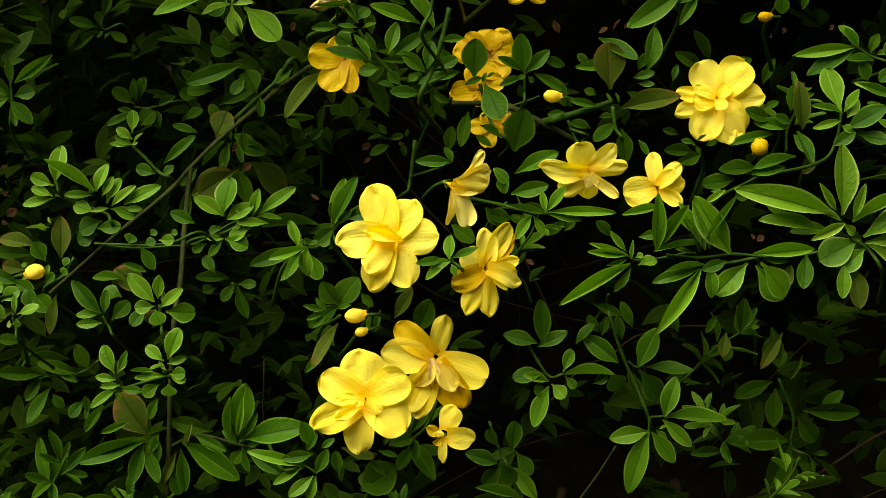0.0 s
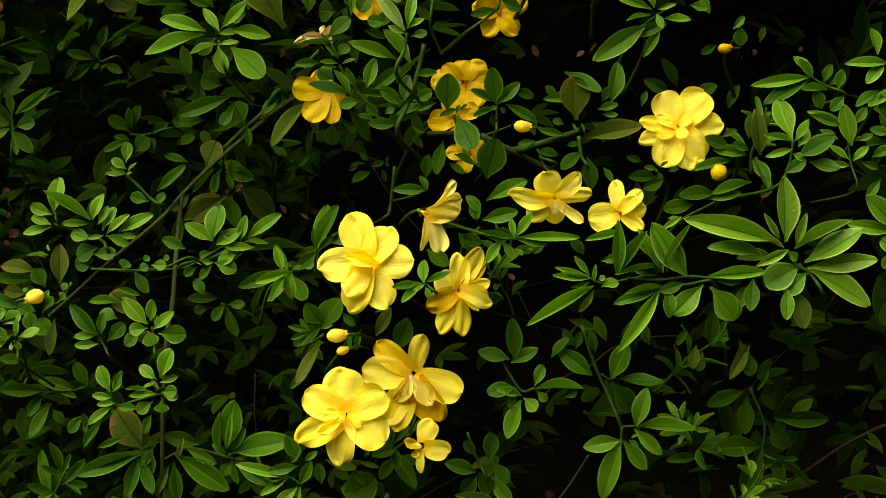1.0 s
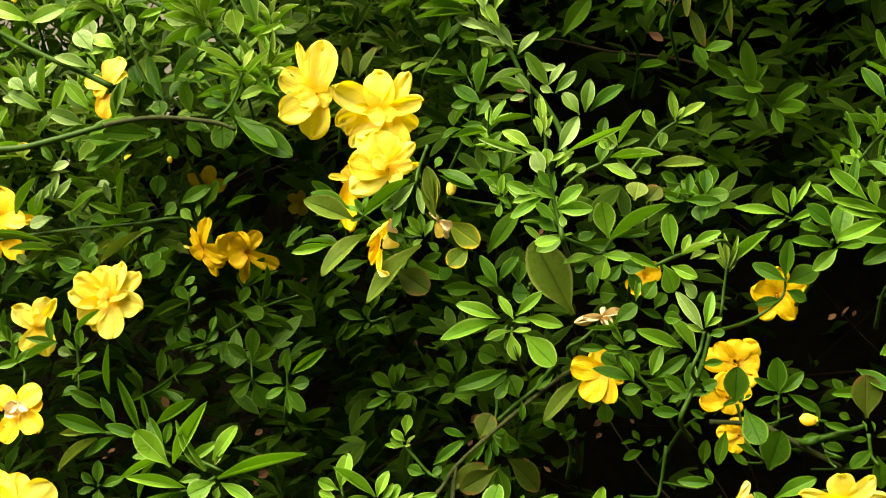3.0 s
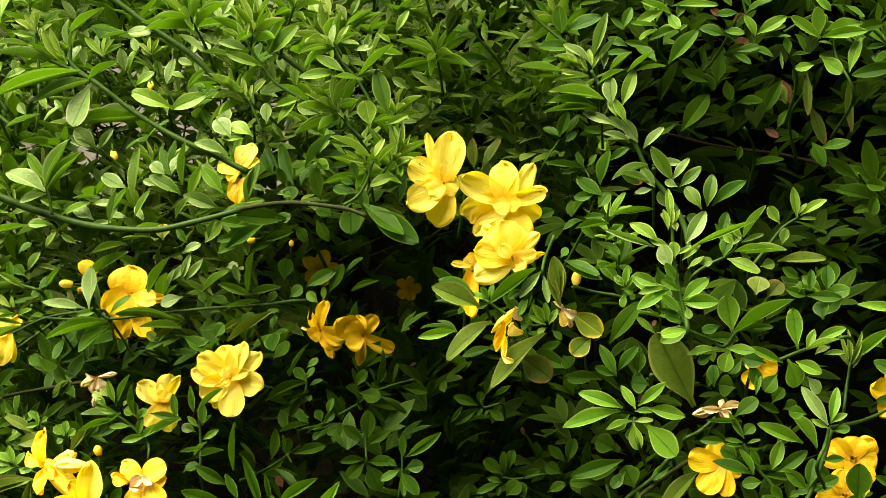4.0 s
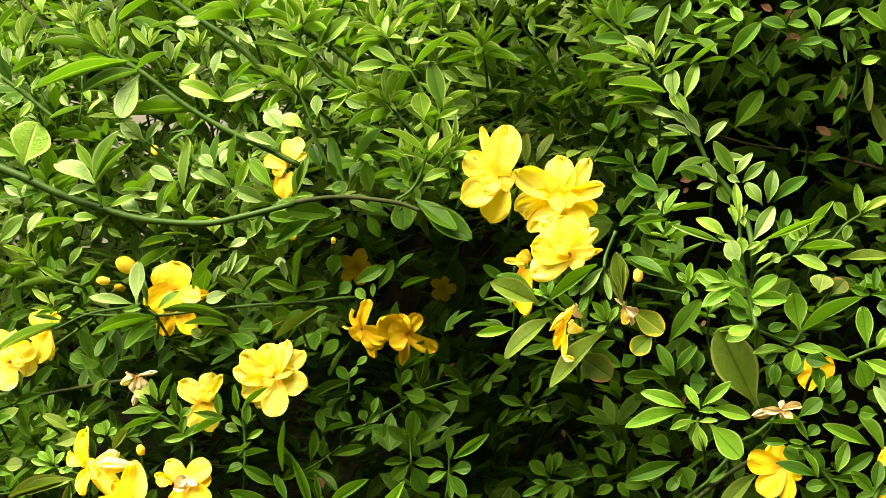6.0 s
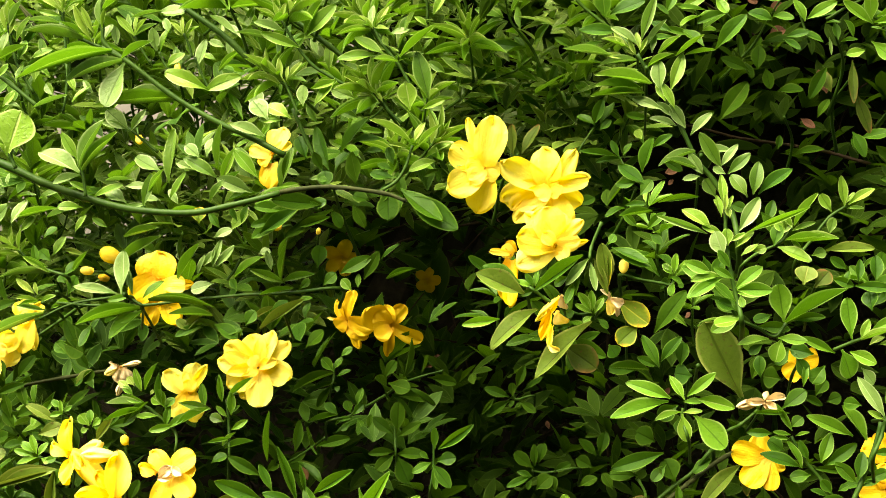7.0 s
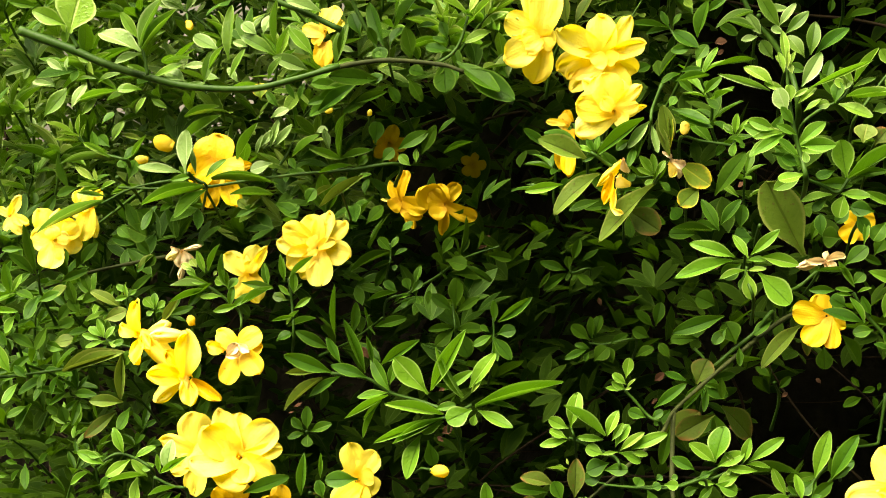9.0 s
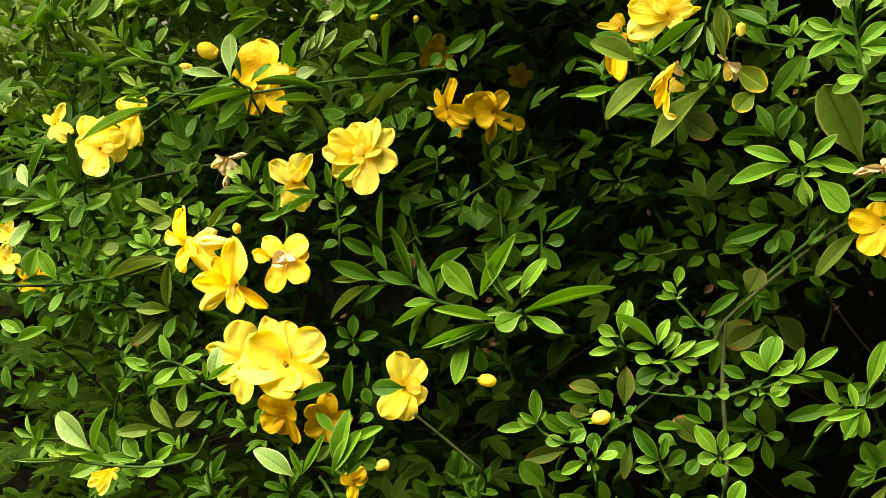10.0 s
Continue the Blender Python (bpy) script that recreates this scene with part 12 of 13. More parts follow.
fl = bloom(-0.329, 0.100, 1.287, (0.05, -0.99, 0.05), 0.0034, "f", label="ageing jasmine flower with a dried heart")
petal(fl, -0.5, 0, 1.5, -8.8, -1.9, 11.6, 0.74, "f")
petal(fl, 1.2, 0, 1.4, 12.7, -1.1, 10, 0.85, "f")
petal(fl, 1.2, 0, 0.7, 14, -1.1, 1.9, 0.71, "f")
petal(fl, 1.9, 0, -0.4, 12.7, -2.4, -12.3, 0.75, "f")
petal(fl, -0.4, 0, -1, -5.3, -3.5, -16.6, 0.66, "f")
petal(fl, -5.7, 0, 1.1, -15.1, -1.8, 3.3, 0.75, "f", True)
petal(fl, -3.8, -4, -0.9, 1.8, -4.5, 3.7, 0.78, "d", True)
petal(fl, -4.5, -4, -2.3, 2.1, -4.6, -1.1, 0.68, "d", True)
petal(fl, 2, -3, 3.1, 7.8, -4, -1.4, 0.61, "d", True)


s = sprig(-0.048, 0.020, 1.356, "fresh light-green jasmine leaves in a broad group")
leaf(s, 11.1, 0, -3.2, 8.4, -3.3, 13.7, 0.58, "y", "spoon")
leaf(s, 12.1, 0, -3.8, 37.9, -7, 10.8, 0.21, "y", "lance")
leaf(s, 14.1, 0, -2.8, 28.8, -3.8, -0.1, 0.28, "m")
leaf(s, 6, 0, -0.1, -2.8, -2.5, -3, 0.57, "m", "spoon")
leaf(s, -9.8, 0, 11.1, 0.8, -3.4, 21.5, 0.36, "y")
leaf(s, -10.3, 0, 10.4, 4.3, -4.4, 10.5, 0.39, "y")
leaf(s, -19.2, 0, 15.7, -32.5, -0.1, 22.6, 0.4, "y")
leaf(s, -17.1, 0, 17.1, -29.1, -1.7, 17.3, 0.3, "y")
leaf(s, -18.4, 0, 15.6, -31.5, -4, 8.9, 0.39, "y")
leaf(s, -18.8, 6, 13.5, -8.9, 3, 2.4, 0.67, "m", "spoon")
leaf(s, -8.3, 0, -0.3, -21.1, -3.7, -6.4, 0.48, "y")
leaf(s, 4.3, 0, -10.6, -9.8, -0.5, -11.8, 0.36, "y")
leaf(s, 9.8, 0, -10.7, 5.6, -1.4, -20.2, 0.79, "y", "spoon")
leaf(s, 1.7, 0, -12.6, -4.8, -0.6, -16.7, 0.6, "m", "spoon")
leaf(s, 0.1, 3, -4.9, 14.6, 0.5, -5.8, 0.37, "m")
leaf(s, 8.1, 0, -10.2, 20.6, -2.3, -12.5, 0.41, "y")
leaf(s, 32.6, 0, -17.5, 18, -0.1, -9.7, 0.27, "y")
stem(s, [(12.5, 2, -3.7), (7.2, 2, -9.4), (-0.1, 2, -5.4), (-8.7, 2, -0.7), (-13.4, 2, 7.5), (-3.9, 60, 0.5)], 0.00076, 0.00076)

s = sprig(-0.007, 0.010, 1.342, "fresh yellow-green jasmine shoot with a broad leaf")
leaf(s, -3.4, 0, 2.3, -5, -1.2, 20.6, 0.4, "y", "spoon")
leaf(s, 0.5, 0, 2.3, 4.4, -0.8, 10.8, 0.42, "g")
leaf(s, 5.1, 0, 5.8, 17, -4, 12, 0.34, "y")
leaf(s, 0.5, 0, 1.8, 14.3, -3.6, 5.5, 0.19, "t", "lance")
leaf(s, 4.1, 0, -0.3, 10.3, -0.4, 4.5, 0.44, "t")
leaf(s, 7.7, 0, -0.4, 16.9, -2.4, 1.3, 0.29, "g")
leaf(s, -8.2, 0, -2, -3.3, -0.6, -14.1, 0.74, "y", "spoon")
leaf(s, -4.6, 0, -3, 6.2, -2.4, -8.2, 0.5, "y")
leaf(s, -0.1, 0, -10, 5.6, -0.4, -17, 0.64, "p", "spoon")
leaf(s, 14.2, 0, 6.9, 16.1, 0, 10.5, 0.3, "t")
stem(s, [(-10.9, 2, -1.9), (-2.7, 2, 1.2), (8.5, 2, 4.6), (19.6, 2, 6.8), (36.4, 60, -1.6)], 0.00075, 0.00075)

s = sprig(-0.072, 0.045, 1.335, "large dull olive-green jasmine leaf")
stem(s, [(0.9, 3, -0.3), (2.9, 28, -6.3), (4.9, 58, -22.3)], 0.0009, 0.0006)
leaf(s, 19.6, 0, -15.3, 2.8, -10.1, 19.1, 0.49, "o", "spoon")
leaf(s, -17.5, 12, 15.1, -2.3, 10.5, 34.7, 0.37, "d")

s = sprig(-0.071, 0.080, 1.332, "mid-green jasmine sprig with leaflets in threes")
stem(s, [(0.9, 3, 0.3), (2.9, 28, -5.7), (4.9, 58, -21.7)], 0.0009, 0.0006)
leaf(s, -14.3, 0, 2.2, -21.5, -1.2, 18.3, 0.34, "m")
leaf(s, -15.1, 0, 2.7, -25.4, -3.3, 7.3, 0.4, "m")
leaf(s, -13.1, 0, 4.9, -4.1, -4.1, 17, 0.39, "m")
leaf(s, -4.1, 0, 2.5, -2.4, -1, 14.3, 0.6, "m", "spoon")
leaf(s, 1.2, 0, -2.3, -7.3, -2.4, -0.7, 1.3, "m", "spoon")
leaf(s, -24.7, 0, 1, -38.6, -2.3, 2.7, 0.52, "d", "spoon")
leaf(s, 29.9, 0, -4.3, 34, -2.4, 6.5, 0.47, "d")
leaf(s, 43.5, 0, -4.6, 35.3, -0.5, -3.1, 1.3, "d", "spoon")

s = sprig(-0.083, 0.030, 1.375, "mid-green jasmine shoot with small crowded leaves")
leaf(s, 0.4, 0, 1.1, 1.2, -2.6, 9.8, 0.4, "y")
leaf(s, -0.4, 0, 0.3, -4.5, -1.4, 5.5, 0.55, "y", "spoon")
leaf(s, -0.8, 0, 2.4, -4.7, -1.3, 5, 0.44, "p")
leaf(s, 1.1, 0, -0.2, 5.4, -2.4, 7.2, 0.29, "y")
leaf(s, -2.2, 0, -0.7, 4, -0.6, -2.4, 0.54, "m", "spoon")
leaf(s, 0.3, 0, -2.8, -2.3, -0.7, -8.9, 0.62, "y", "spoon")
leaf(s, 1.5, 0, -2.8, 4, -0.2, -5.5, 0.85, "m", "spoon")
stem(s, [(0.6, 2, -0.1), (-0.8, 2, -3.9), (-5.9, 2, -3), (-16.1, 2, -1), (-23.7, 2, 1), (-18.6, 60, -4.9)], 0.00064, 0.00077)

s = sprig(-0.012, 0.060, 1.373, "round shaded jasmine leaves behind the sprig")
stem(s, [(0.8, 3, 0.2), (2.8, 28, -5.8), (4.8, 58, -21.8)], 0.0009, 0.0006)
leaf(s, -6.9, 0, -1.7, -4.5, -0.4, 7.1, 1.2, "o", "spoon")
leaf(s, -1.7, 0, -3.2, 5.3, -0.2, 4.7, 0.87, "w", "spoon")
leaf(s, -53.1, 0, 12.9, -50.9, -0.9, 3.4, 0.55, "m", "spoon")
leaf(s, -43.6, 0, 14, -48.4, -2.1, 3.2, 0.56, "m", "spoon")
leaf(s, 24.3, 0, -14.5, 22.7, 0, -5.1, 0.84, "m", "spoon")
leaf(s, 6.5, 0, 0.7, 16.4, -2.3, -3, 0.43, "m")
leaf(s, 13, 0, -2.2, 13.9, -0.7, 4.4, 0.48, "m")
leaf(s, 18.4, 0, -1, 19.9, -1, 9.6, 0.4, "m")
leaf(s, 26.3, 0, -1.2, 27.4, -3, 10.6, 0.57, "m", "spoon")
leaf(s, 16.9, 0, -3.1, 33.4, -2.5, -4.2, 0.34, "m")

s = sprig(-0.082, 0.025, 1.317, "fresh light-green jasmine shoot spread like a star")
leaf(s, -5, 0, 3.3, -23.8, -2, 12.3, 0.32, "y")
leaf(s, -5.8, 0, 1.8, -32.3, -3.9, -3.1, 0.28, "y")
leaf(s, -1.5, 5, 0.3, -10, 2.9, -5.2, 0.76, "m", "spoon")
leaf(s, 1, 0, 2.6, -4.7, -0.2, 13.9, 0.36, "y")
leaf(s, 2.3, 0, 4.1, 15.3, -5.1, 14.4, 0.3, "y")
leaf(s, 0.5, 0, 1.7, 9.5, -0.1, 2, 0.39, "y")
leaf(s, 6.8, 0, 2.8, 22.8, -3.9, -0.8, 0.38, "y")
leaf(s, -0.7, 0, -2.8, -12.7, -3.1, -5.5, 0.29, "g")
leaf(s, 0.3, 0, -2.9, 8.8, 0, -2.3, 0.35, "g")
leaf(s, 0, 0, -3.4, 0.7, -2.9, -15.3, 0.54, "g", "spoon")
leaf(s, 4.8, 0, -4, 18.1, -2.3, -18.7, 0.61, "y", "spoon")
leaf(s, -0.5, 4, -4.7, -1.7, 2.8, -11.7, 0.71, "m", "spoon")
stem(s, [(0.6, 2, -0.9), (-0.1, 2, -5.9), (2.6, 2, -16), (10.3, 60, -28.9)], 0.00064, 0.00077)

s = sprig(-0.029, 0.050, 1.299, "fresh green jasmine sprig beside a dry flower")
leaf(s, -4.5, 0, 15, 7, 0, 23.1, 0.56, "m", "spoon")
leaf(s, -0.3, 0, 5, -7.1, -0.2, 17.7, 0.22, "y", "lance")
leaf(s, -0.8, 0, 6.3, 4.6, -0.4, 11.4, 0.78, "m", "spoon")
leaf(s, 0.9, 0, 2.4, 7, -2, 4.4, 0.3, "y")
leaf(s, -0.9, 0, 3, -9.5, -0.5, 4.7, 0.3, "y")
leaf(s, -1.8, 0, 1.2, -8.5, -1.5, 2.7, 0.31, "y")
leaf(s, 2.9, 0, -11.9, -1.8, -3.7, 0.6, 0.28, "y")
leaf(s, 6.4, 0, -8.1, 2.1, -2.7, 0.4, 0.39, "m")
leaf(s, -9.4, 0, 3.9, -20.8, -1.2, 5, 0.37, "m")
leaf(s, -3.6, 5, -4.3, -10.1, 4.1, 1.2, 1.1, "m", "spoon")
leaf(s, 2.9, 0, -11.9, -14.8, -3.1, -3.6, 0.33, "m")
leaf(s, 7.1, 0, -15.3, -2.1, -2.1, -15.5, 0.65, "m", "spoon")
leaf(s, -1.2, 0, 12.8, -18.2, -0.6, 13.8, 0.15, "m", "lance")
stem(s, [(-0.5, 2, 2.3), (4.8, 2, -8.2), (12.1, 2, -17.4), (16.9, 2, -26.5), (30.4, 60, -41.9)], 0.0008, 0.00093)

s = sprig(-0.006, 0.045, 1.286, "mid-green jasmine sprig with broad leaflets")
leaf(s, 2.6, 0, 15.1, -17.9, -5.1, 25.5, 0.28, "y")
leaf(s, 8.4, 0, 12.9, -1.7, -4.6, 29.5, 0.41, "y")
leaf(s, -12.1, 0, 3.8, -7.7, -3.6, 16.7, 0.45, "y")
leaf(s, -10.9, 0, 2, 4.9, -0.2, 12, 0.33, "m")
leaf(s, 2.9, 0, -5.4, -6.5, -3.7, 3.9, 0.44, "m")
leaf(s, 4.2, 0, -4.2, 7.3, -0.4, 8.6, 0.47, "m")
leaf(s, 8.1, 0, -4.3, 17.7, -1.1, -0.5, 0.54, "m", "spoon")
leaf(s, -7.6, 0, -10.3, -12.8, -1.5, -3.7, 0.56, "m", "spoon")
leaf(s, -5, 0, -9.1, -0.6, -1.5, -6.5, 0.68, "m", "spoon")
leaf(s, -10.2, 0, -11.6, -17.4, -0.8, -8, 0.39, "m")
leaf(s, -0.1, 0, -14.3, -13.1, -3.5, -12.5, 0.41, "m")
leaf(s, -0.7, 0, -0.2, -15.3, -2.4, 1.5, 0.25, "d", "lance")
leaf(s, 11.2, 0, 7.2, 21.2, -1, 8.3, 0.4, "m")
stem(s, [(16.3, 2, 21.2), (11.7, 2, 7.1), (5.9, 2, -5.7), (0.2, 2, -18.3), (14.4, 60, -34.1)], 0.0011, 0.0012)

s = sprig(-0.003, -0.005, 1.312, "fresh yellow-green jasmine shoot with upright leaflets")
leaf(s, 0.6, 0, -0.5, -9.8, -1.9, 16.4, 0.29, "p")
leaf(s, -0.5, 0, 1.9, -5, -0.5, 10.4, 0.35, "g")
leaf(s, 1.8, 0, 0.7, 6, -0.4, 16.1, 0.3, "y")
leaf(s, 1.8, 0, 0.2, 9, -0.4, 5.3, 0.38, "g")
leaf(s, 0.5, 0, -1.7, -6.4, -1.6, 2.1, 0.38, "g")
leaf(s, -6.6, 8, 4.3, -14.3, 5.8, 5.7, 0.72, "m", "spoon")
leaf(s, 2.8, 0, -2.9, 9.9, -0.4, -1.9, 0.53, "m", "spoon")
stem(s, [(1.6, 2, -1.3), (-0.5, 2, -8.8), (-4.5, 2, -18.3), (10.7, 60, -32)], 0.00073, 0.00085)

s = sprig(-0.053, 0.100, 1.291, "jasmine leaves low in the shade, the shade put into their colour")
leaf(s, -42.5, 0, -9.9, -56.6, -0.2, -8.2, 0.56, "d", "spoon")
leaf(s, -33.5, 0, 6.7, -42.1, -3, 12, 1, "d", "spoon")
leaf(s, -29.5, 0, 1, -56.8, -4.6, -6.5, 0.28, "m")
leaf(s, -28.3, 0, -4.6, -35.7, -1.4, -12.7, 0.56, "m", "spoon")
leaf(s, -24.4, 0, -13.1, -28.3, -0.9, -1.8, 0.94, "d", "spoon")
leaf(s, -5.7, 0, -2.3, -16, -2.1, -7.5, 0.5, "m")
leaf(s, 8.1, 0, -5.9, -14.5, -6.8, -21.6, 0.31, "o")
leaf(s, 10.9, 0, -6.8, 10, -2, -20.6, 0.36, "w")
leaf(s, -23, 0, -14.5, -23, -1.3, -24.1, 0.4, "m")
leaf(s, 27.5, 0, -11.3, 37.9, -0.3, -26.8, 0.44, "d")
leaf(s, 18.9, 0, -16.7, 17.8, -3.1, -27.5, 0.75, "d", "spoon")
leaf(s, 46, 0, 27.4, 51.9, -0.1, 35.7, 0.67, "d", "spoon")
leaf(s, 39, 0, 27.6, 49.6, -1.8, 23.2, 0.37, "d")
leaf(s, 51.5, 0, 24.5, 58.1, -1.9, 27.2, 0.89, "d", "spoon")
stem(s, [(-35.8, 2, -24.2), (-25.6, 2, -16), (-14.1, 2, -7.8), (-5.3, 2, 1.8), (3.4, 60, -11.5)], 0.001, 0.0011)
stem(s, [(18, 2, 21), (9.3, 2, 14.1), (2.1, 2, 10.1), (11.4, 60, -2.5)], 0.00086, 0.0011)

s = sprig(-0.103, 0.040, 1.360, "yellowing jasmine leaf with brown curled edge")
stem(s, [(-0.2, 3, -0.2), (1.8, 28, -6.2), (3.8, 58, -22.2)], 0.0009, 0.0006)
leaf(s, -5.5, 0, 5.7, 9.1, -0.8, -6.4, 0.6, "x", "spoon")
leaf(s, 4.5, 0, -6.3, -5.6, -2.9, -15.2, 0.71, "x", "spoon")

s = sprig(-0.135, 0.030, 1.354, "pale olive leaves hanging below the flowers")
stem(s, [(0.2, 3, 0.2), (2.2, 28, -5.8), (4.2, 58, -21.8)], 0.0009, 0.0006)
leaf(s, -15.3, 0, 14.2, -36.1, -6.7, 24.6, 0.44, "o")
leaf(s, -16.9, 2, 19.5, -33.5, -1.5, 27.5, 0.47, "m")
leaf(s, -9.6, 0, 6.9, -33, -6.3, -5.6, 0.37, "o")
leaf(s, 15.1, 0, 1.1, -13, -1.2, -22, 0.28, "o")
leaf(s, -26.4, 0, 3.4, -43.6, -2.3, 1.2, 0.27, "y")
leaf(s, -9.7, 6, -4.5, -24.1, 5.3, -8.1, 0.35, "m")
leaf(s, 2, 10, -8.6, 16.9, 5.3, -19.3, 0.69, "w", "spoon")
leaf(s, 22.6, 8, -9.1, 26.2, 7.4, -14.4, 1.2, "m", "spoon")
leaf(s, 40.2, 8, -21.1, 22, 5.5, -19.5, 0.23, "d", "lance")

s = sprig(-0.119, 0.025, 1.383, "dark green leaflets on a drooping jasmine shoot")
leaf(s, 6.4, 0, -11.7, 3.5, -5.7, 6.6, 0.41, "o")
leaf(s, 5.7, 0, 5, 6.5, -4.6, -13.2, 0.11, "x", "lance")
leaf(s, 8.2, 0, 4.9, 24, -5.2, -2.3, 0.34, "m")
leaf(s, 8.9, 0, 2.4, 25.4, -2.5, -5.4, 0.28, "m")
leaf(s, 7, 0, 6.3, 10.4, -0.8, 10.5, 0.84, "m", "spoon")
leaf(s, -2.1, 0, 0.1, -12.8, -3.4, -11.4, 0.3, "p")
leaf(s, -1.4, 0, -1.2, 0.6, -1.9, -14.2, 0.27, "p")
leaf(s, 0.4, 0, 0, 6.1, -1.5, -16.1, 0.24, "o", "lance")
leaf(s, -4.6, 0, 1.4, -26.8, -3.2, -13.6, 0.23, "m", "lance")
leaf(s, -6.1, 0, -5, -9, -0.5, -16.4, 0.22, "m", "lance")
leaf(s, -11.3, 0, -7.4, -17.8, -0.8, -11.1, 0.55, "m", "spoon")
leaf(s, -8.8, 0, -10, -13.1, -3.2, -20.3, 0.33, "m")
stem(s, [(4.4, 2, 16.8), (-0.6, 2, 5.4), (-1.3, 2, -1.1), (2.7, 60, -6.4)], 0.00077, 0.00064)

s = sprig(-0.130, 0.035, 1.363, "small crowded leaves round withered flowers")
leaf(s, -16.7, 0, 8.5, -23.7, -2.3, 12.5, 0.45, "y")
leaf(s, -15.9, 0, 9, -19.2, -1.3, 15, 0.45, "m")
leaf(s, -14.9, 0, 9, -14, -1.1, 16.2, 0.43, "m")
leaf(s, -13.9, 0, 9, -11.4, -0.5, 13.6, 0.5, "m")
leaf(s, -15.5, 0, 7.2, -22, -0.2, 5.5, 0.46, "m")
leaf(s, 10.1, 0, -3.8, 2.4, -0.7, 0.2, 0.42, "y")
leaf(s, 9.6, 0, -2.5, 4.5, -2.3, 5.8, 0.42, "y")
leaf(s, 10.6, 0, -2.5, 10.2, -2.4, 6.4, 0.4, "y")
leaf(s, 11.6, 0, -3.8, 15.4, -0.9, 3.8, 0.42, "y")
leaf(s, 10.5, 0, -5.1, 6, -1.2, -7.6, 0.61, "y", "spoon")
leaf(s, 12.6, 0, -6.4, 17.5, -1.5, -10.5, 0.56, "m", "spoon")
leaf(s, 2.2, 0, -8.8, -7, -1.9, -9.9, 0.28, "m")
leaf(s, -1.5, 0, -2.2, 1.7, -0.8, -4.9, 0.98, "m", "spoon")
stem(s, [(10.2, 2, -3.7), (2.4, 2, -3.5), (-10.3, 2, 3.3), (-18, 2, 8.7), (-16.6, 60, 2.3)], 0.00065, 0.00078)

fl = bloom(-0.133, 0.030, 1.366, (-0.2, -0.9, -0.4), 0.0015, "c", label="withered jasmine flower hanging with curled petals")
petal(fl, -0.4, 0, 1, -12.9, 4.9, -10.1, 0.27, "y", True)
petal(fl, -5.2, 0, -5.3, -9.2, 4.3, -17.9, 0.37, "o", True)
petal(fl, -2.6, 0, -5.4, 1.1, 0.8, -11.8, 0.89, "c", True)
petal(fl, -5, -3, -11.8, -6.2, 0, -21.9, 0.29, "y", True)
petal(fl, -7, -4, -20.7, -2.3, -4.8, -23.4, 0.56, "c", True)
petal(fl, -0.3, 0, 1.8, 1.3, 1.6, -5.4, 0.48, "d", True)

fl = bloom(-0.112, 0.030, 1.365, (0.25, -0.9, -0.35), 0.0015, "d", label="withered papery brown jasmine flower")
petal(fl, -0.4, 0, 0.7, 4.8, 2.4, -4.9, 0.71, "d", True)
petal(fl, 1.1, 0, 0.2, 6.3, 1.3, -1.9, 0.81, "d", True)
petal(fl, 0.2, 0, 1.5, -3, -2.5, 4, 0.43, "d", True)
petal(fl, 2.1, 0, -2.4, 4.1, 1.7, -8, 0.41, "d", True)
petal(fl, -0.9, 0, -0.3, 0.8, 1.9, -6.9, 0.65, "c", True)

fl = bloom(-0.036, 0.080, 1.317, (0.06, -0.95, 0.25), 0.0022, "d", label="dry brown shrivelled jasmine flower")
petal(fl, -0.1, 0, 0.2, -11, -2.9, -1.7, 0.44, "d", True)
petal(fl, 0.4, 0, -0.4, -8.6, -1.9, -0.1, 0.42, "d", True)
petal(fl, 0.5, 0, 0.7, 2.4, 0.5, 4.5, 0.79, "d", True)
petal(fl, 1.3, 0, 0.1, 10.3, -0.4, 2.1, 0.48, "d", True)
petal(fl, 1, 0, -0.9, 5.3, -1.9, -5.3, 0.6, "d", True)
petal(fl, -0.1, 0, -0.9, 2.2, -1.2, -3.7, 0.87, "d", True)

fl = bloom(-0.036, 0.085, 1.290, (-0.05, -0.98, 0.1), 0.0031, "o", label="deep yellow jasmine flower with darker veins")
petal(fl, -0.1, 0, 0, -15.7, -1.3, 3.6, 0.75, "o")
petal(fl, 0.3, 0, 0.2, -3.2, -0.5, 10.7, 0.99, "o")
petal(fl, 0, 0, -0.5, -9.6, -3.3, -13.5, 0.77, "o")
petal(fl, 0.6, 0, -0.5, 2.6, -4.1, -15.6, 0.58, "o")
petal(fl, 0.8, 0, -0.3, 9.3, -2.7, -5.8, 0.69, "o")


s = sprig(0.017, 0.030, 1.337, "slender young jasmine shoot tip standing upright")
leaf(s, -1.2, 0, 0.9, -5, -2.7, 14.9, 0.14, "t", "lance")
leaf(s, -0.5, 0, 0.9, -1.2, -3.4, 15.8, 0.17, "t", "lance")
leaf(s, 0.2, 0, 0.1, 4.9, -3.7, 14.6, 0.16, "t", "lance")
leaf(s, 0.8, 0, 0.8, 17.8, -6.9, 16.6, 0.23, "y", "lance")
leaf(s, 0.6, 0, -1.7, 5.9, -2.5, 7.8, 0.18, "t", "lance")
leaf(s, -1.8, 0, -0.3, -7.3, -2.3, 6.3, 0.24, "t", "lance")
stem(s, [(0.1, 2, 0.9), (-2.2, 2, -10.3), (-4.4, 2, -22.8), (5.5, 60, -33.1)], 0.00063, 0.00075)


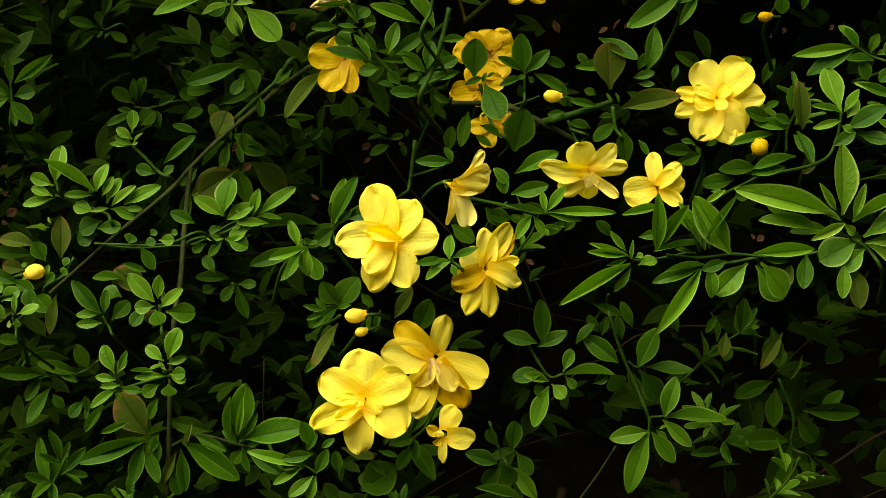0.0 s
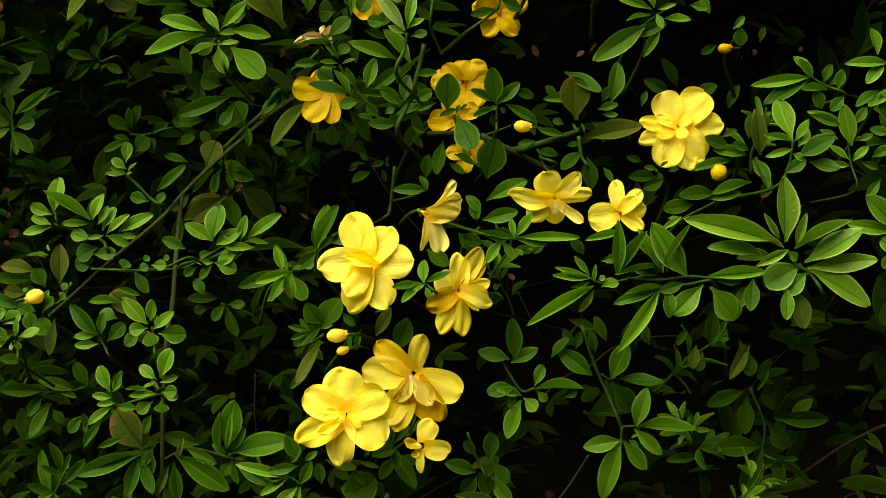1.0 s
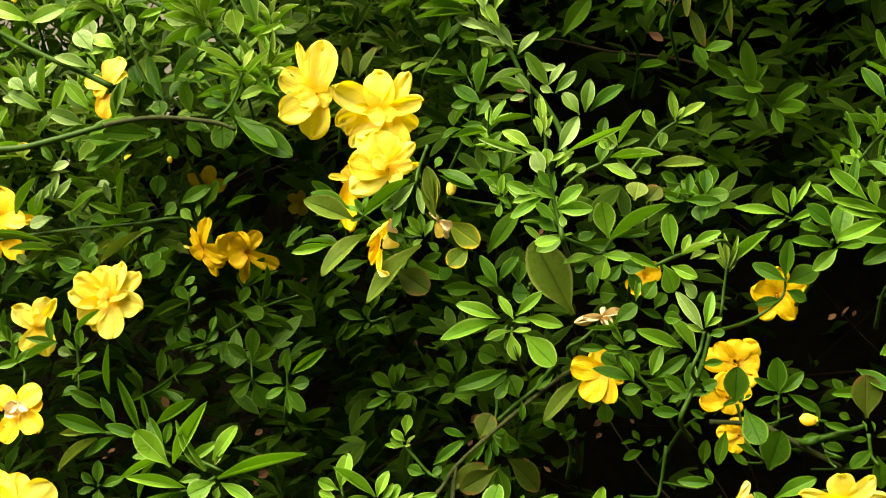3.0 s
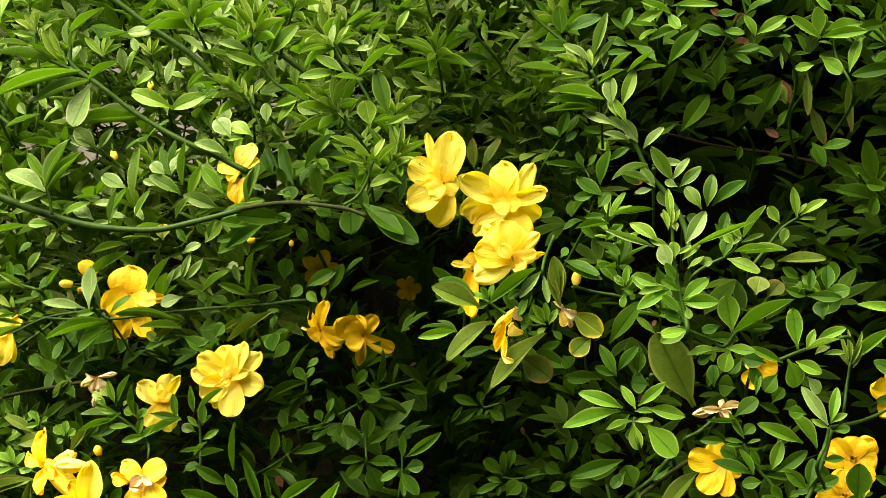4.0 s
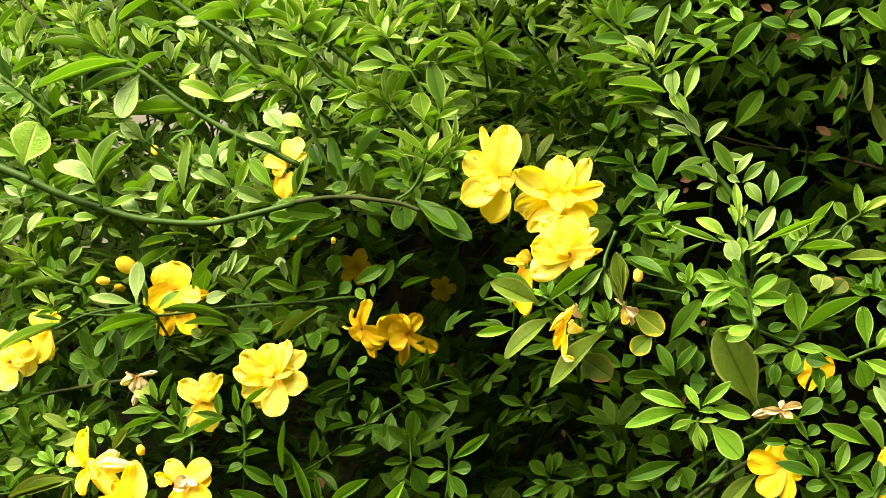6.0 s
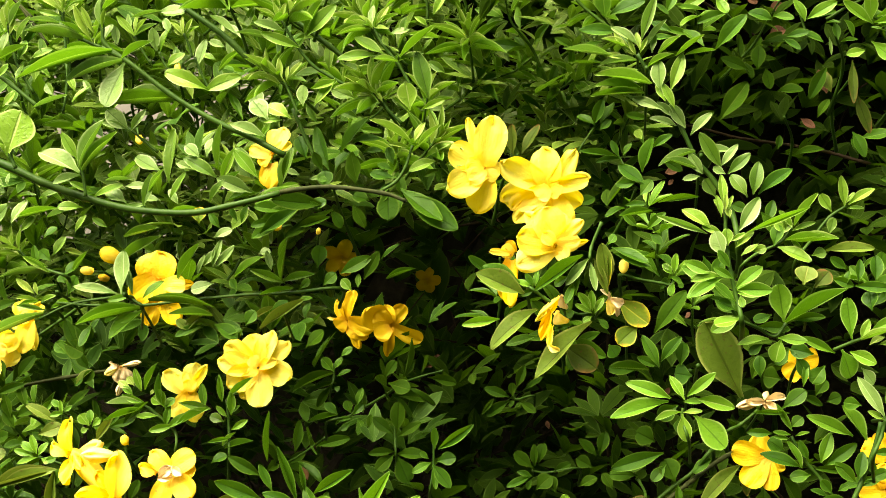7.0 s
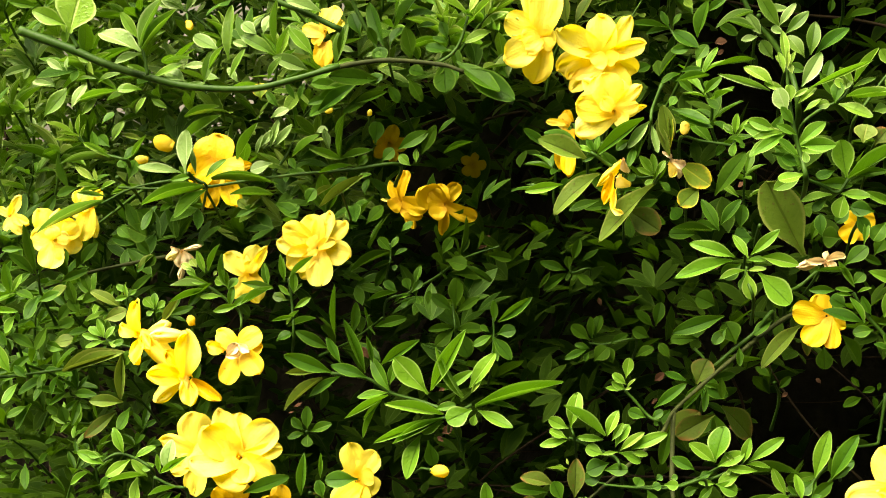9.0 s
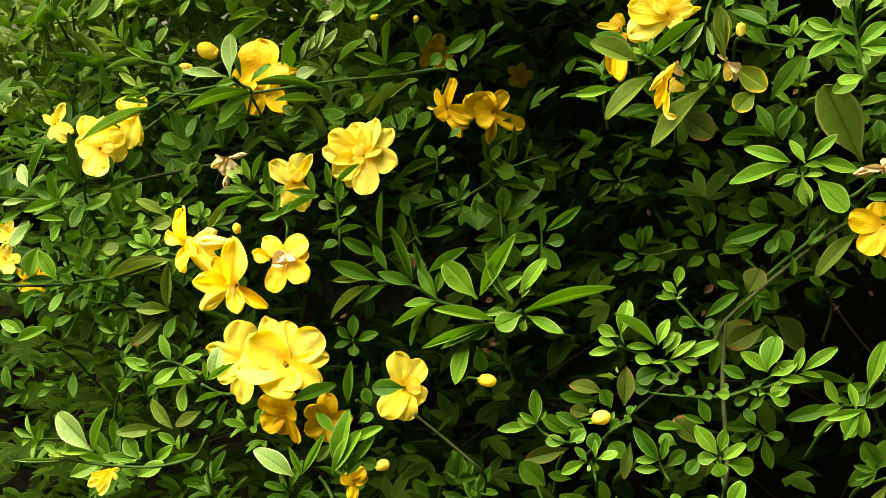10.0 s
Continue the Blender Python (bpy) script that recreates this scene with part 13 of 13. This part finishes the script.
fl = bloom(-0.027, 0.000, 1.215, (-0.15, -0.98, 0.1), 0.0033, "y", label="bright yellow semi-double jasmine flower, fully open")
petal(fl, -0.4, 0, 0.2, -5.6, -0.3, 20.4, 0.76, "y")
petal(fl, 0, 0, 0.2, 10.3, -2.8, 14.6, 0.82, "y")
petal(fl, 0.2, 0, -0.6, 19.3, -5.9, -0.8, 0.76, "y")
petal(fl, -0.1, 0, -1, 5.4, -6.1, -20.8, 0.67, "y")
petal(fl, -0.8, 0, -1, -10.6, -3.9, -20.8, 0.59, "y")
petal(fl, -1, 0, -0.1, -22.7, 0, 0, 0.7, "y")
petal(fl, -1.2, -4, 0.3, -11.4, -6.3, -12.8, 0.7, "y")
petal(fl, 3.9, -5, -1.7, -10.2, -4.6, 3.5, 0.41, "y", True)

fl = bloom(0.012, 0.005, 1.197, (0.3, -0.95, 0), 0.0031, "y", label="bright yellow jasmine flower with narrow petals")
petal(fl, -0.4, 0, 1.6, 10.4, 0.3, 18.5, 0.46, "y")
petal(fl, -0.7, 0, 1.2, 1.2, -1.8, 16.7, 0.62, "y")
petal(fl, -0.3, 0, 0.8, 13.5, 1.6, 12.2, 0.31, "o")
petal(fl, -1.2, 0, 0.2, -15.2, -6.7, -4.3, 0.63, "o")
petal(fl, -0.8, 0, 1.5, -9.6, -4.3, 7.4, 0.99, "y")
petal(fl, -1.1, 0, -0.4, -10.5, -5.9, -16.6, 0.45, "y")
petal(fl, -0.2, 0, -0.5, 0.4, -2.8, -19.4, 0.51, "y")
petal(fl, 0.2, 0, 0.9, 13.5, 2.2, 2.8, 0.41, "y")
petal(fl, -0.7, -5, 1.2, 15.5, -2.6, -6.1, 0.52, "y")
petal(fl, -0.3, -3, -0.1, 6.7, -2.5, -9.1, 0.32, "y")

fl = bloom(-0.011, 0.030, 1.157, (-0.1, -0.99, 0.02), 0.0037, "f", label="ageing yellow jasmine flower with a dried papery heart")
petal(fl, 0, 0, 1.3, -15, -1.3, 17.1, 0.54, "f")
petal(fl, 0.4, 0, 1.7, 6.7, -3, 19.2, 0.51, "y")
petal(fl, -0.4, 0, 0, -22.7, -1, 5.1, 0.68, "y")
petal(fl, 1.3, 0, -0.2, 21.6, -5.7, -9.6, 0.65, "y")
petal(fl, -0.5, 0, -1.4, -15.6, -2.5, -20.5, 0.53, "y")
petal(fl, -0.3, 0, -1.9, -10.8, -3, -23.3, 0.51, "y")
petal(fl, 1.2, 0, -1.6, 9.9, -4.8, -22.6, 0.67, "o")
petal(fl, -1.1, -4, 0.8, -9.4, -5.5, -10.8, 0.55, "c", True)
petal(fl, 0.5, -4, -0.7, 7.5, -7.1, -12.8, 0.62, "c", True)
petal(fl, -1.9, -5, 1.1, -1.3, -6.9, -9.4, 0.51, "d", True)

fl = bloom(-0.043, 0.005, 1.147, (-0.12, -0.98, 0.12), 0.0033, "y", label="bright yellow semi-double jasmine flower, fully open")
petal(fl, -0.2, 0, 1.4, -1, -0.4, 21.8, 0.91, "y")
petal(fl, -0.4, 0, 1, -17.6, 0.4, 12.6, 0.72, "y")
petal(fl, 0.6, 0, 0.9, 17.7, -3.9, 10.1, 0.78, "y")
petal(fl, 0.5, 0, 0.1, 15.5, -6.3, -11.8, 0.84, "y")
petal(fl, -0.2, 0, -0.5, -7.2, -4.9, -20.4, 0.64, "y")
petal(fl, -1, 0, 0.2, -24.2, -2, -8.3, 0.54, "y")
petal(fl, -0.6, -4, 1.5, -10.7, -4.2, 2.5, 0.65, "y")
petal(fl, -0.3, -4, 1, 5.4, -6.4, -3.7, 0.79, "y")
petal(fl, -3.3, -4, -0.3, -13.9, -5.1, -5, 0.49, "y", True)

fl = bloom(-0.010, 0.020, 1.126, (-0.1, -0.98, 0.11), 0.002, "f", label="small ageing jasmine flower with curled petals")
petal(fl, 0.3, 0, 1.2, 4.5, -0.9, 12, 0.86, "y")
petal(fl, 0.5, 0, -0.2, 11.9, -3.4, -3.5, 0.85, "y")
petal(fl, -0.5, 0, -1, -2.8, -2.7, -11.8, 0.37, "y")
petal(fl, -2, 0, 0.3, -8.1, 0, 4.6, 0.65, "f", True)
petal(fl, -1.4, 0, -1.6, -5.4, -0.5, -3.8, 0.74, "f", True)
petal(fl, -0.7, -3, 0.4, -4.2, -3.1, 0.8, 1.1, "y", True)


s = sprig(0.126, -0.090, 1.210, "vigorous light-green jasmine shoot with long leaflets")
leaf(s, -3.1, 0, 6.9, -36.7, -5.9, 20.6, 0.24, "g", "ellipse")
leaf(s, 0.2, 0, 6.5, 1, -5.2, 31.5, 0.38, "g")
leaf(s, -9, 0, 2.1, -27.8, -4.2, 10.6, 0.3, "g")
leaf(s, -5, 2, 1.5, -17.4, -1, 4.2, 0.42, "y")
leaf(s, -0.4, 0, 4.4, -10.3, -2.1, 9, 0.22, "t", "lance")
leaf(s, 1.1, 0, 3.2, -13.2, -3.6, -1.3, 0.25, "t", "lance")
leaf(s, 1.1, 0, 3.2, 5.2, 0, -1.1, 0.59, "g", "spoon")
leaf(s, 4.9, 0, 4.5, 9.1, -1.8, 17, 0.26, "g", "lance")
leaf(s, 4.4, 0, 3.3, 24.6, -6.7, 14.3, 0.21, "g", "lance")
leaf(s, -1.9, 0, 8.3, -7.7, -2.1, 18.7, 0.23, "g", "lance")
leaf(s, 8, 0, -2.3, 29.6, -6.6, 8.4, 0.37, "g")
leaf(s, 8.4, 0, -4.1, 35.6, -0.9, -3.7, 0.27, "g")
leaf(s, 8.3, 0, -4.5, 32.1, -3.8, -20.3, 0.34, "g")
leaf(s, 7.4, 3, -3.3, -8, 1.9, -9.1, 0.68, "y", "spoon")
leaf(s, 9, 2, -6.6, -1.1, 0.2, -12.9, 0.68, "y", "spoon")
leaf(s, 0.1, 0, -10.8, -1.5, -2, -22.9, 0.45, "y")
leaf(s, 4.9, 4, -13, 8.3, 3.9, -28.8, 0.49, "o")
leaf(s, 0.3, 0, 8.7, 2.7, -0.3, 12.8, 0.36, "t")
leaf(s, -28.1, 6, -8.5, -17.9, 4.7, -21.5, 0.58, "y", "spoon")
leaf(s, -10.2, 8, -7.5, -13.2, 4.8, -19.2, 0.49, "m")
stem(s, [(1.8, 2, 2.9), (4.8, 2, -2.9), (10.1, 2, -6.7), (15.1, 2, -16), (38, 60, -37.1)], 0.00061, 0.00072)

s = sprig(0.188, -0.050, 1.208, "fresh light-green jasmine shoot with slender leaflets")
leaf(s, 0.1, 0, 4, -13.3, -4, 19.2, 0.44, "y")
leaf(s, -1.2, 0, 2.5, -20.2, -0.8, 8.1, 0.3, "y")
leaf(s, -0.4, 0, -4.7, -7, -1.5, -0.3, 0.89, "y", "spoon")
leaf(s, -0.5, 0, -5.8, -6.4, -0.3, -12.2, 0.65, "m", "spoon")
stem(s, [(1, 2, 2.7), (6.8, 2, -2.1), (16.2, 2, -10.2), (44.1, 60, -30.1)], 0.00066, 0.00066)


# ---- the body of the shrub: sprigs behind the front ones, then inner foliage and twigs ----
def front(x, z):
    """Depth of the shrub's face at a place on it."""
    low = 1.0 - min(1.0, max(0.0, (z - 1.33) / 0.12))
    return 0.05 + 0.05 * max(0.0, min(1.0, (-0.05 - x) / 0.1)) + 0.35 * max(0.0, -0.15 - x) * low + 0.015 * math.sin(x * 23 + z * 17)


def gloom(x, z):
    """How far leaves are left out to imitate shade inside: most low down and to the right, least at the upper left."""
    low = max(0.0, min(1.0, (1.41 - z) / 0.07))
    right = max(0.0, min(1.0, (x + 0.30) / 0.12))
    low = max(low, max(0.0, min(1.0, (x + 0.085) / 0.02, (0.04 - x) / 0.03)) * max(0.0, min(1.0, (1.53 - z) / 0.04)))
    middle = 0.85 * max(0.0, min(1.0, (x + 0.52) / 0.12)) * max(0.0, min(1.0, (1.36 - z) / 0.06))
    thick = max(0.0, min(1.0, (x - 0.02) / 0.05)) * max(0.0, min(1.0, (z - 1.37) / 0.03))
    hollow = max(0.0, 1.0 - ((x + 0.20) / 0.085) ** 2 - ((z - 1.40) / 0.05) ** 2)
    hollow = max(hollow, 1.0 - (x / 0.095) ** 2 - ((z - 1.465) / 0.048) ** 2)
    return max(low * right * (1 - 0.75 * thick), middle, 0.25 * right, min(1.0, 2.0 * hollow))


def behind_all(x, z, reach, gap):
    y = -1.0
    for p, r in BUSY:
        if abs(p.x - x) < r + reach and abs(p.z - z) < r + reach:
            y = max(y, p.y)
    return y + gap


def over_bloom(x, z, reach):
    return any((x - a) ** 2 + (z - b) ** 2 < (r + reach) ** 2 for a, b, r in BLOOMS)


def template_sprig(seed, pairs, tone_tip, tone_old, size):
    """A shoot that rises along +z: opposite leaves of three leaflets, smaller towards the tip."""
    rng = random.Random(seed)
    s = tagged(empty("side_shoot", 0, 0, 0), "small green side shoot with leaves of three leaflets", "shoot", "side shoots of the shrub")
    pts = [Vector((0, 0, -0.02))]
    for i in range(pairs + 1):
        pts.append(pts[-1] + Vector((rng.uniform(-0.003, 0.003), rng.uniform(-0.003, 0.003), 0.013 * size)))
    stem(s, [p * 1000 for p in pts], 0.0009, 0.0005)
    BUSY.clear()
    for i in range(1, pairs + 1):
        turn = i * 1.57 + rng.uniform(-0.4, 0.4)
        old = i < pairs - 1
        for side in (0, math.pi):
            a = turn + side
            out = Vector((math.cos(a), math.sin(a), 0.55 + 0.35 * i / pairs)).normalized()
            root = pts[i] + out * 0.004
            n = 3 if rng.random() < 0.8 else 1
            for k in range(n):
                spread = (k - (n - 1) / 2) * 0.75
                d = Matrix.Rotation(spread, 3, Vector((0, 0, 1)).cross(out).cross(out).normalized()) @ out
                ln = size * (0.023 if k == 1 or n == 1 else 0.0175) * rng.uniform(0.8, 1.15) * (1.0 if old else 0.8)
                face = Vector((0, 0, 1)) + Vector([rng.uniform(-0.5, 0.5) for _ in range(3)])
                me = rng.choice(LEAF_MESH[("ellipse" if rng.random() < 0.85 else "spoon", tone_old if old else tone_tip)])
                part("leaf", me, s, turned(root, d, face, ln, ln * rng.uniform(0.26, 0.36)))
    return s


def template_tip(seed, size):
    """A growing tip: narrow upright young leaflets spread like a star round a bud."""
    rng = random.Random(seed)
    s = tagged(empty("shoot_tip", 0, 0, 0), "yellow-green growing shoot tip with narrow folded young leaves", "shoot", "growing tips of the shrub")
    stem(s, [(0, 0, -30), (1, 0, -15), (0, 0, 4)], 0.0009, 0.0006)
    for ring, (count, open_by, length) in enumerate(((3, 0.25, 0.014), (5, 0.75, 0.019), (6, 1.15, 0.021))):
        for k in range(count):
            a = 6.283 * k / count + ring * 0.6 + rng.uniform(-0.2, 0.2)
            tilt = open_by + rng.uniform(-0.15, 0.15)
            d = Vector((math.cos(a) * math.sin(tilt), math.sin(a) * math.sin(tilt), math.cos(tilt)))
            ln = size * length * rng.uniform(0.8, 1.15)
            me = rng.choice(LEAF_MESH[("lance", "t" if ring < 2 else "y")])
            part("leaf", me, s, turned(Vector((0, 0, 0.004 - 0.004 * ring)) + d * 0.002, d, Vector((0, 0, 1)) + d * 0.1, ln, ln * rng.uniform(0.13, 0.19)))
    return s


keep_busy = list(BUSY)
TIPS = [template_tip(300 + i, z) for i, z in enumerate((1.0, 1.2, 0.85))]
TEMPLATES = [template_sprig(100 + i, p, a, b, z) for i, (p, a, b, z) in enumerate(
    ((3, "m", "m", 1.0), (2, "y", "m", 1.0), (3, "m", "d", 1.1), (2, "m", "d", 0.9), (4, "y", "m", 1.05), (3, "d", "d", 1.1), (3, "y", "y", 0.95), (3, "y", "m", 0.85), (4, "y", "m", 1.0), (2, "p", "y", 1.0)))]
BUSY[:] = keep_busy
rng = random.Random(41)
spots = []
for i in range(4000):
    if len(spots) >= 206:
        break
    x, z = rng.uniform(-0.52, 0.26), rng.uniform(0.98, 1.62)
    if any((x - a) ** 2 + (z - b) ** 2 < 0.022 ** 2 for a, b in spots):
        continue
    if rng.random() < 0.97 * gloom(x, z) or over_bloom(x, z, 0.012):
        continue
    spots.append((x, z))
    back = 0.07 if x < -0.08 and z > 1.37 else 0.0
    y = max(front(x, z) + back + rng.uniform(0.0, 0.09), behind_all(x, z, 0.012, 0.028))
    lean = Euler((radians(rng.uniform(15, 75)), 0, radians(rng.uniform(-70, 70)))).to_matrix().to_4x4()
    m = Matrix.Translation((x, y, z)) @ lean @ Matrix.Rotation(rng.uniform(0, 6.3), 4, 'Z')
    # Paler shoot copies go where sun falls, darker ones where shade lies.
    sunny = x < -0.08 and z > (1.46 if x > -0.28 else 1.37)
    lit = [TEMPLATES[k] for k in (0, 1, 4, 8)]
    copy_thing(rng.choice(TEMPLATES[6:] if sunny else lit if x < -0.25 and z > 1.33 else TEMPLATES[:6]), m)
tips = []
for i in range(900):
    if len(tips) >= 34:
        break
    x, z = rng.uniform(-0.50, 0.12), rng.uniform(1.30, 1.60)
    if any((x - a) ** 2 + (z - b) ** 2 < 0.030 ** 2 for a, b in tips) or z < 1.42 and (x > -0.3 or rng.random() < 0.5) or x > -0.08 or over_bloom(x, z, 0.026):
        continue
    tips.append((x, z))
    y = max(front(x, z) + 0.05 + rng.uniform(0.0, 0.09), behind_all(x, z, 0.008, 0.03))
    lean = Euler((radians(rng.uniform(25, 65)), 0, radians(rng.uniform(-40, 40)))).to_matrix().to_4x4()
    copy_thing(rng.choice(TIPS), Matrix.Translation((x, y, z)) @ lean @ Matrix.Rotation(rng.uniform(0, 6.3), 4, 'Z'))
for x, z, tilt in ((-0.270, 1.481, -30), (-0.262, 1.512, 10), (-0.222, 1.506, -25), (-0.220, 1.471, -20), (-0.193, 1.444, 25), (-0.241, 1.524, 15), (-0.293, 1.520, -10)):
    lean = Euler((radians(40), 0, radians(tilt))).to_matrix().to_4x4()
    copy_thing(rng.choice(TIPS), Matrix.Translation((x, 0.075, z)) @ Matrix.Rotation(radians(tilt), 4, 'Y') @ lean @ Matrix.Rotation(rng.uniform(0, 6.3), 4, 'Z'))
for t in TEMPLATES + TIPS:
    t.location = (rng.uniform(-0.45, -0.3), 0.34, rng.uniform(1.44, 1.52))


def crown(x):
    """Height of the inner foliage, raised out of view for shade; lower to the left, where the sky looks in."""
    return 1.64 + 0.58 * max(0.0, min(1.0, (x + 0.32) / 0.3))


def inner_foliage(count, seed, region):
    """Leaflets in threes all through the shrub's depth, in one mesh."""
    rs = np.random.RandomState(seed)
    near = region in ("face", "upper")
    bv, bf, bu = blade(0.27 if region == "upper" else 0.34, 0.52, 0.14, 0.10, 0.0, 5, rows=3 if region == "crown" else 5, cols=2, point=0.85)
    bv, bf, bu = np.array(bv), np.array(bf), np.array(bu)
    verts, faces, uvs, outer = [], [], [], []
    n = 0
    for i in range(count):
        if region == "face":
            x, z = rs.uniform(-0.62, 0.36), rs.uniform(0.95, 1.66)
            if x < -0.12 and z > 1.37 and rs.rand() < 0.7:
                continue
            dim = gloom(x, z)
            mid = -0.25 < x < 0.03 and 1.24 < z < 1.40
            if rs.rand() < dim * (0.3 if mid else 0.96 if x > -0.08 and (x > -0.05 or z > 1.38) else 0.5):
                continue
            y = front(x, z) + 0.03 + 0.42 * rs.rand() ** 1.3 + dim * (0.07 if mid else 0.16)
            y = max(y, behind_all(x, z, 0.008, 0.04))
        elif region == "upper":
            x, z = rs.uniform(-0.62, -0.08), rs.uniform(1.36, 1.68)
            if x > -0.28 and z < 1.44:
                continue
            y = front(x, z) + 0.10 + 0.24 * rs.rand() ** 1.3 + 0.12 * max(0.0, (-0.4 - x) / 0.2)
            y = max(y, behind_all(x, z, 0.006, 0.035))
        elif region == "crown":
            # Oversized leaves added out of view overhead, to shade the shrub's inside.
            x, z = rs.uniform(-1.5, 1.2), rs.uniform(1.68, 2.7)
            y = rs.uniform(0.38 + 0.2 * max(0.0, -0.2 - x), 1.2)
        else:
            x, z = rs.uniform(-1.6, 1.3), rs.uniform(0.0, 2.2)
            if z > crown(x) or x < -1.1 and z > 0.9:
                continue
            y = front(x, min(z, 1.6)) + rs.uniform(0.3, 1.1)
            if -0.62 < x < 0.36 and 0.95 < z < 1.66 or z < 0.9:
                y = max(y, 0.5)
                if rs.rand() < (0.9 if x > -0.08 else 0.15) * gloom(x, z):
                    continue
            elif z > 1.66 and x > -0.2:
                # Leaves above the view are brought forward to shade those below.
                y -= 0.36
        if not near and ((x + 0.15) / 1.75) ** 2 + ((y - 0.6) / 0.85) ** 2 + (max(0.0, z - 1.7) / 1.5) ** 2 > rs.uniform(0.75, 1.05):
            continue
        out = np.array([rs.uniform(-1, 1), rs.uniform(-1.2, 0.3), rs.uniform(-0.3, 0.9)])
        out /= np.linalg.norm(out)
        face = Vector((rs.uniform(-0.5, 0.5), rs.uniform(-0.9, 0.2), 0.8))
        big = 1.0 if near else 2.5 if region == "crown" else 1.9
        for k in (-1, 0, 1):
            d = Matrix.Rotation(k * 0.8, 3, face.normalized()) @ Vector(out)
            ln = rs.uniform(0.015, 0.027) * (1.15 if k == 0 else 0.9) * big
            m = np.array(turned((x, y, z), d, face, ln, ln))
            verts.append(bv @ m[:3, :3].T + m[:3, 3])
            faces.append(bf + n)
            uvs.append(bu)
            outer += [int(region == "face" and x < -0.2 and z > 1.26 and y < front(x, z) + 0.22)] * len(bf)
            n += len(bv)
    me = bpy.data.meshes.new("inner_foliage")
    v, f = np.concatenate(verts).astype(np.float32), np.concatenate(faces).astype(np.int32)
    me.vertices.add(len(v))
    me.vertices.foreach_set("co", v.ravel())
    me.loops.add(f.size)
    me.loops.foreach_set("vertex_index", f.ravel())
    me.polygons.add(len(f))
    me.polygons.foreach_set("loop_start", np.arange(0, f.size, 4, dtype=np.int32))
    layer = me.uv_layers.new(name="UVMap")
    layer.data.foreach_set("uv", np.concatenate(uvs).astype(np.float32)[f.ravel()].ravel())
    # Leaf colour differs by region, to paint in the sun and the shade.
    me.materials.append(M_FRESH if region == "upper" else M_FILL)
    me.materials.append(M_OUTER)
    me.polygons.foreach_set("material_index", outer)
    me.update(calc_edges=True)
    me.polygons.foreach_set("use_smooth", [True] * len(f))
    name, label = ("upper_foliage", "dense leaves in the shrub's upper part, sunlight put into their pale colour") if region == "upper" else ("inner_foliage", "dense inner leaves of the jasmine shrub, shade put into their dark colour")
    if region == "crown":
        name, label = "crown_foliage", "unseen leaves added above the shrub to shade its inside"
    return tagged(new(name, me), label, "foliage", kind="stuff")


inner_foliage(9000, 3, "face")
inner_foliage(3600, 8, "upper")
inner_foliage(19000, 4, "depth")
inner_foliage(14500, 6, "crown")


def inner_twigs(count, seed):
    rng = random.Random(seed)
    verts, faces = [], []
    for i in range(count):
        x, z = rng.uniform(-0.9, 0.7), rng.uniform(0.5, 1.8)
        if rng.random() < (0.6 if x > -0.05 else 0.15) * gloom(x, z):
            continue
        y = max(front(x, z) + rng.uniform(0.3, 0.7), behind_all(x, z, 0.02, 0.15))
        d = Vector((rng.uniform(-1, 1), rng.uniform(-0.4, 0.4), rng.uniform(-0.8, 0.8))).normalized()
        pts = [Vector((x, y, z))]
        for k in range(5):
            d = (d + Vector([rng.uniform(-0.22, 0.22) for _ in range(3)])).normalized()
            pts.append(pts[-1] + d * rng.uniform(0.03, 0.07))
            pts[-1].y = max(pts[-1].y, behind_all(pts[-1].x, pts[-1].z, 0.02, 0.05))
        r = rng.uniform(0.0005, 0.0016)
        v, f = tube(smooth_path(pts, 3), [r * (1 - 0.04 * k) for k in range(16)], 5)
        n = len(verts)
        verts += [tuple(p) for p in v]
        faces += [tuple(j + n for j in q) for q in f]
    me = mesh_of("inner_twigs", verts, faces, mats=[M_TWIG])
    return tagged(new("inner_twigs", me), "thin brown twigs inside the jasmine shrub", "twigs", kind="stuff")


inner_twigs(420, 9)


# ---- the canes that carry the shrub ----
rng = random.Random(77)
for i in range(9):
    x0, y0 = -0.15 + (i - 4) * 0.13 + rng.uniform(-0.04, 0.04), rng.uniform(0.58, 0.74)
    lean = rng.uniform(-0.25, 0.25)
    cane = tagged(empty("cane", x0, y0, 0.0), "brown woody jasmine cane rising out of the soil", "cane", "canes of the shrub")
    pts = [(1000 * lean * u * u + rng.uniform(-15, 15), -160 * u ** 3 + rng.uniform(-10, 10), -20 + 950 * u) for u in (0.0, 0.2, 0.4, 0.6, 0.8, 1.0)]
    stem(cane, pts, 0.011, 0.004, name="woody_stem", mat=M_TWIG)
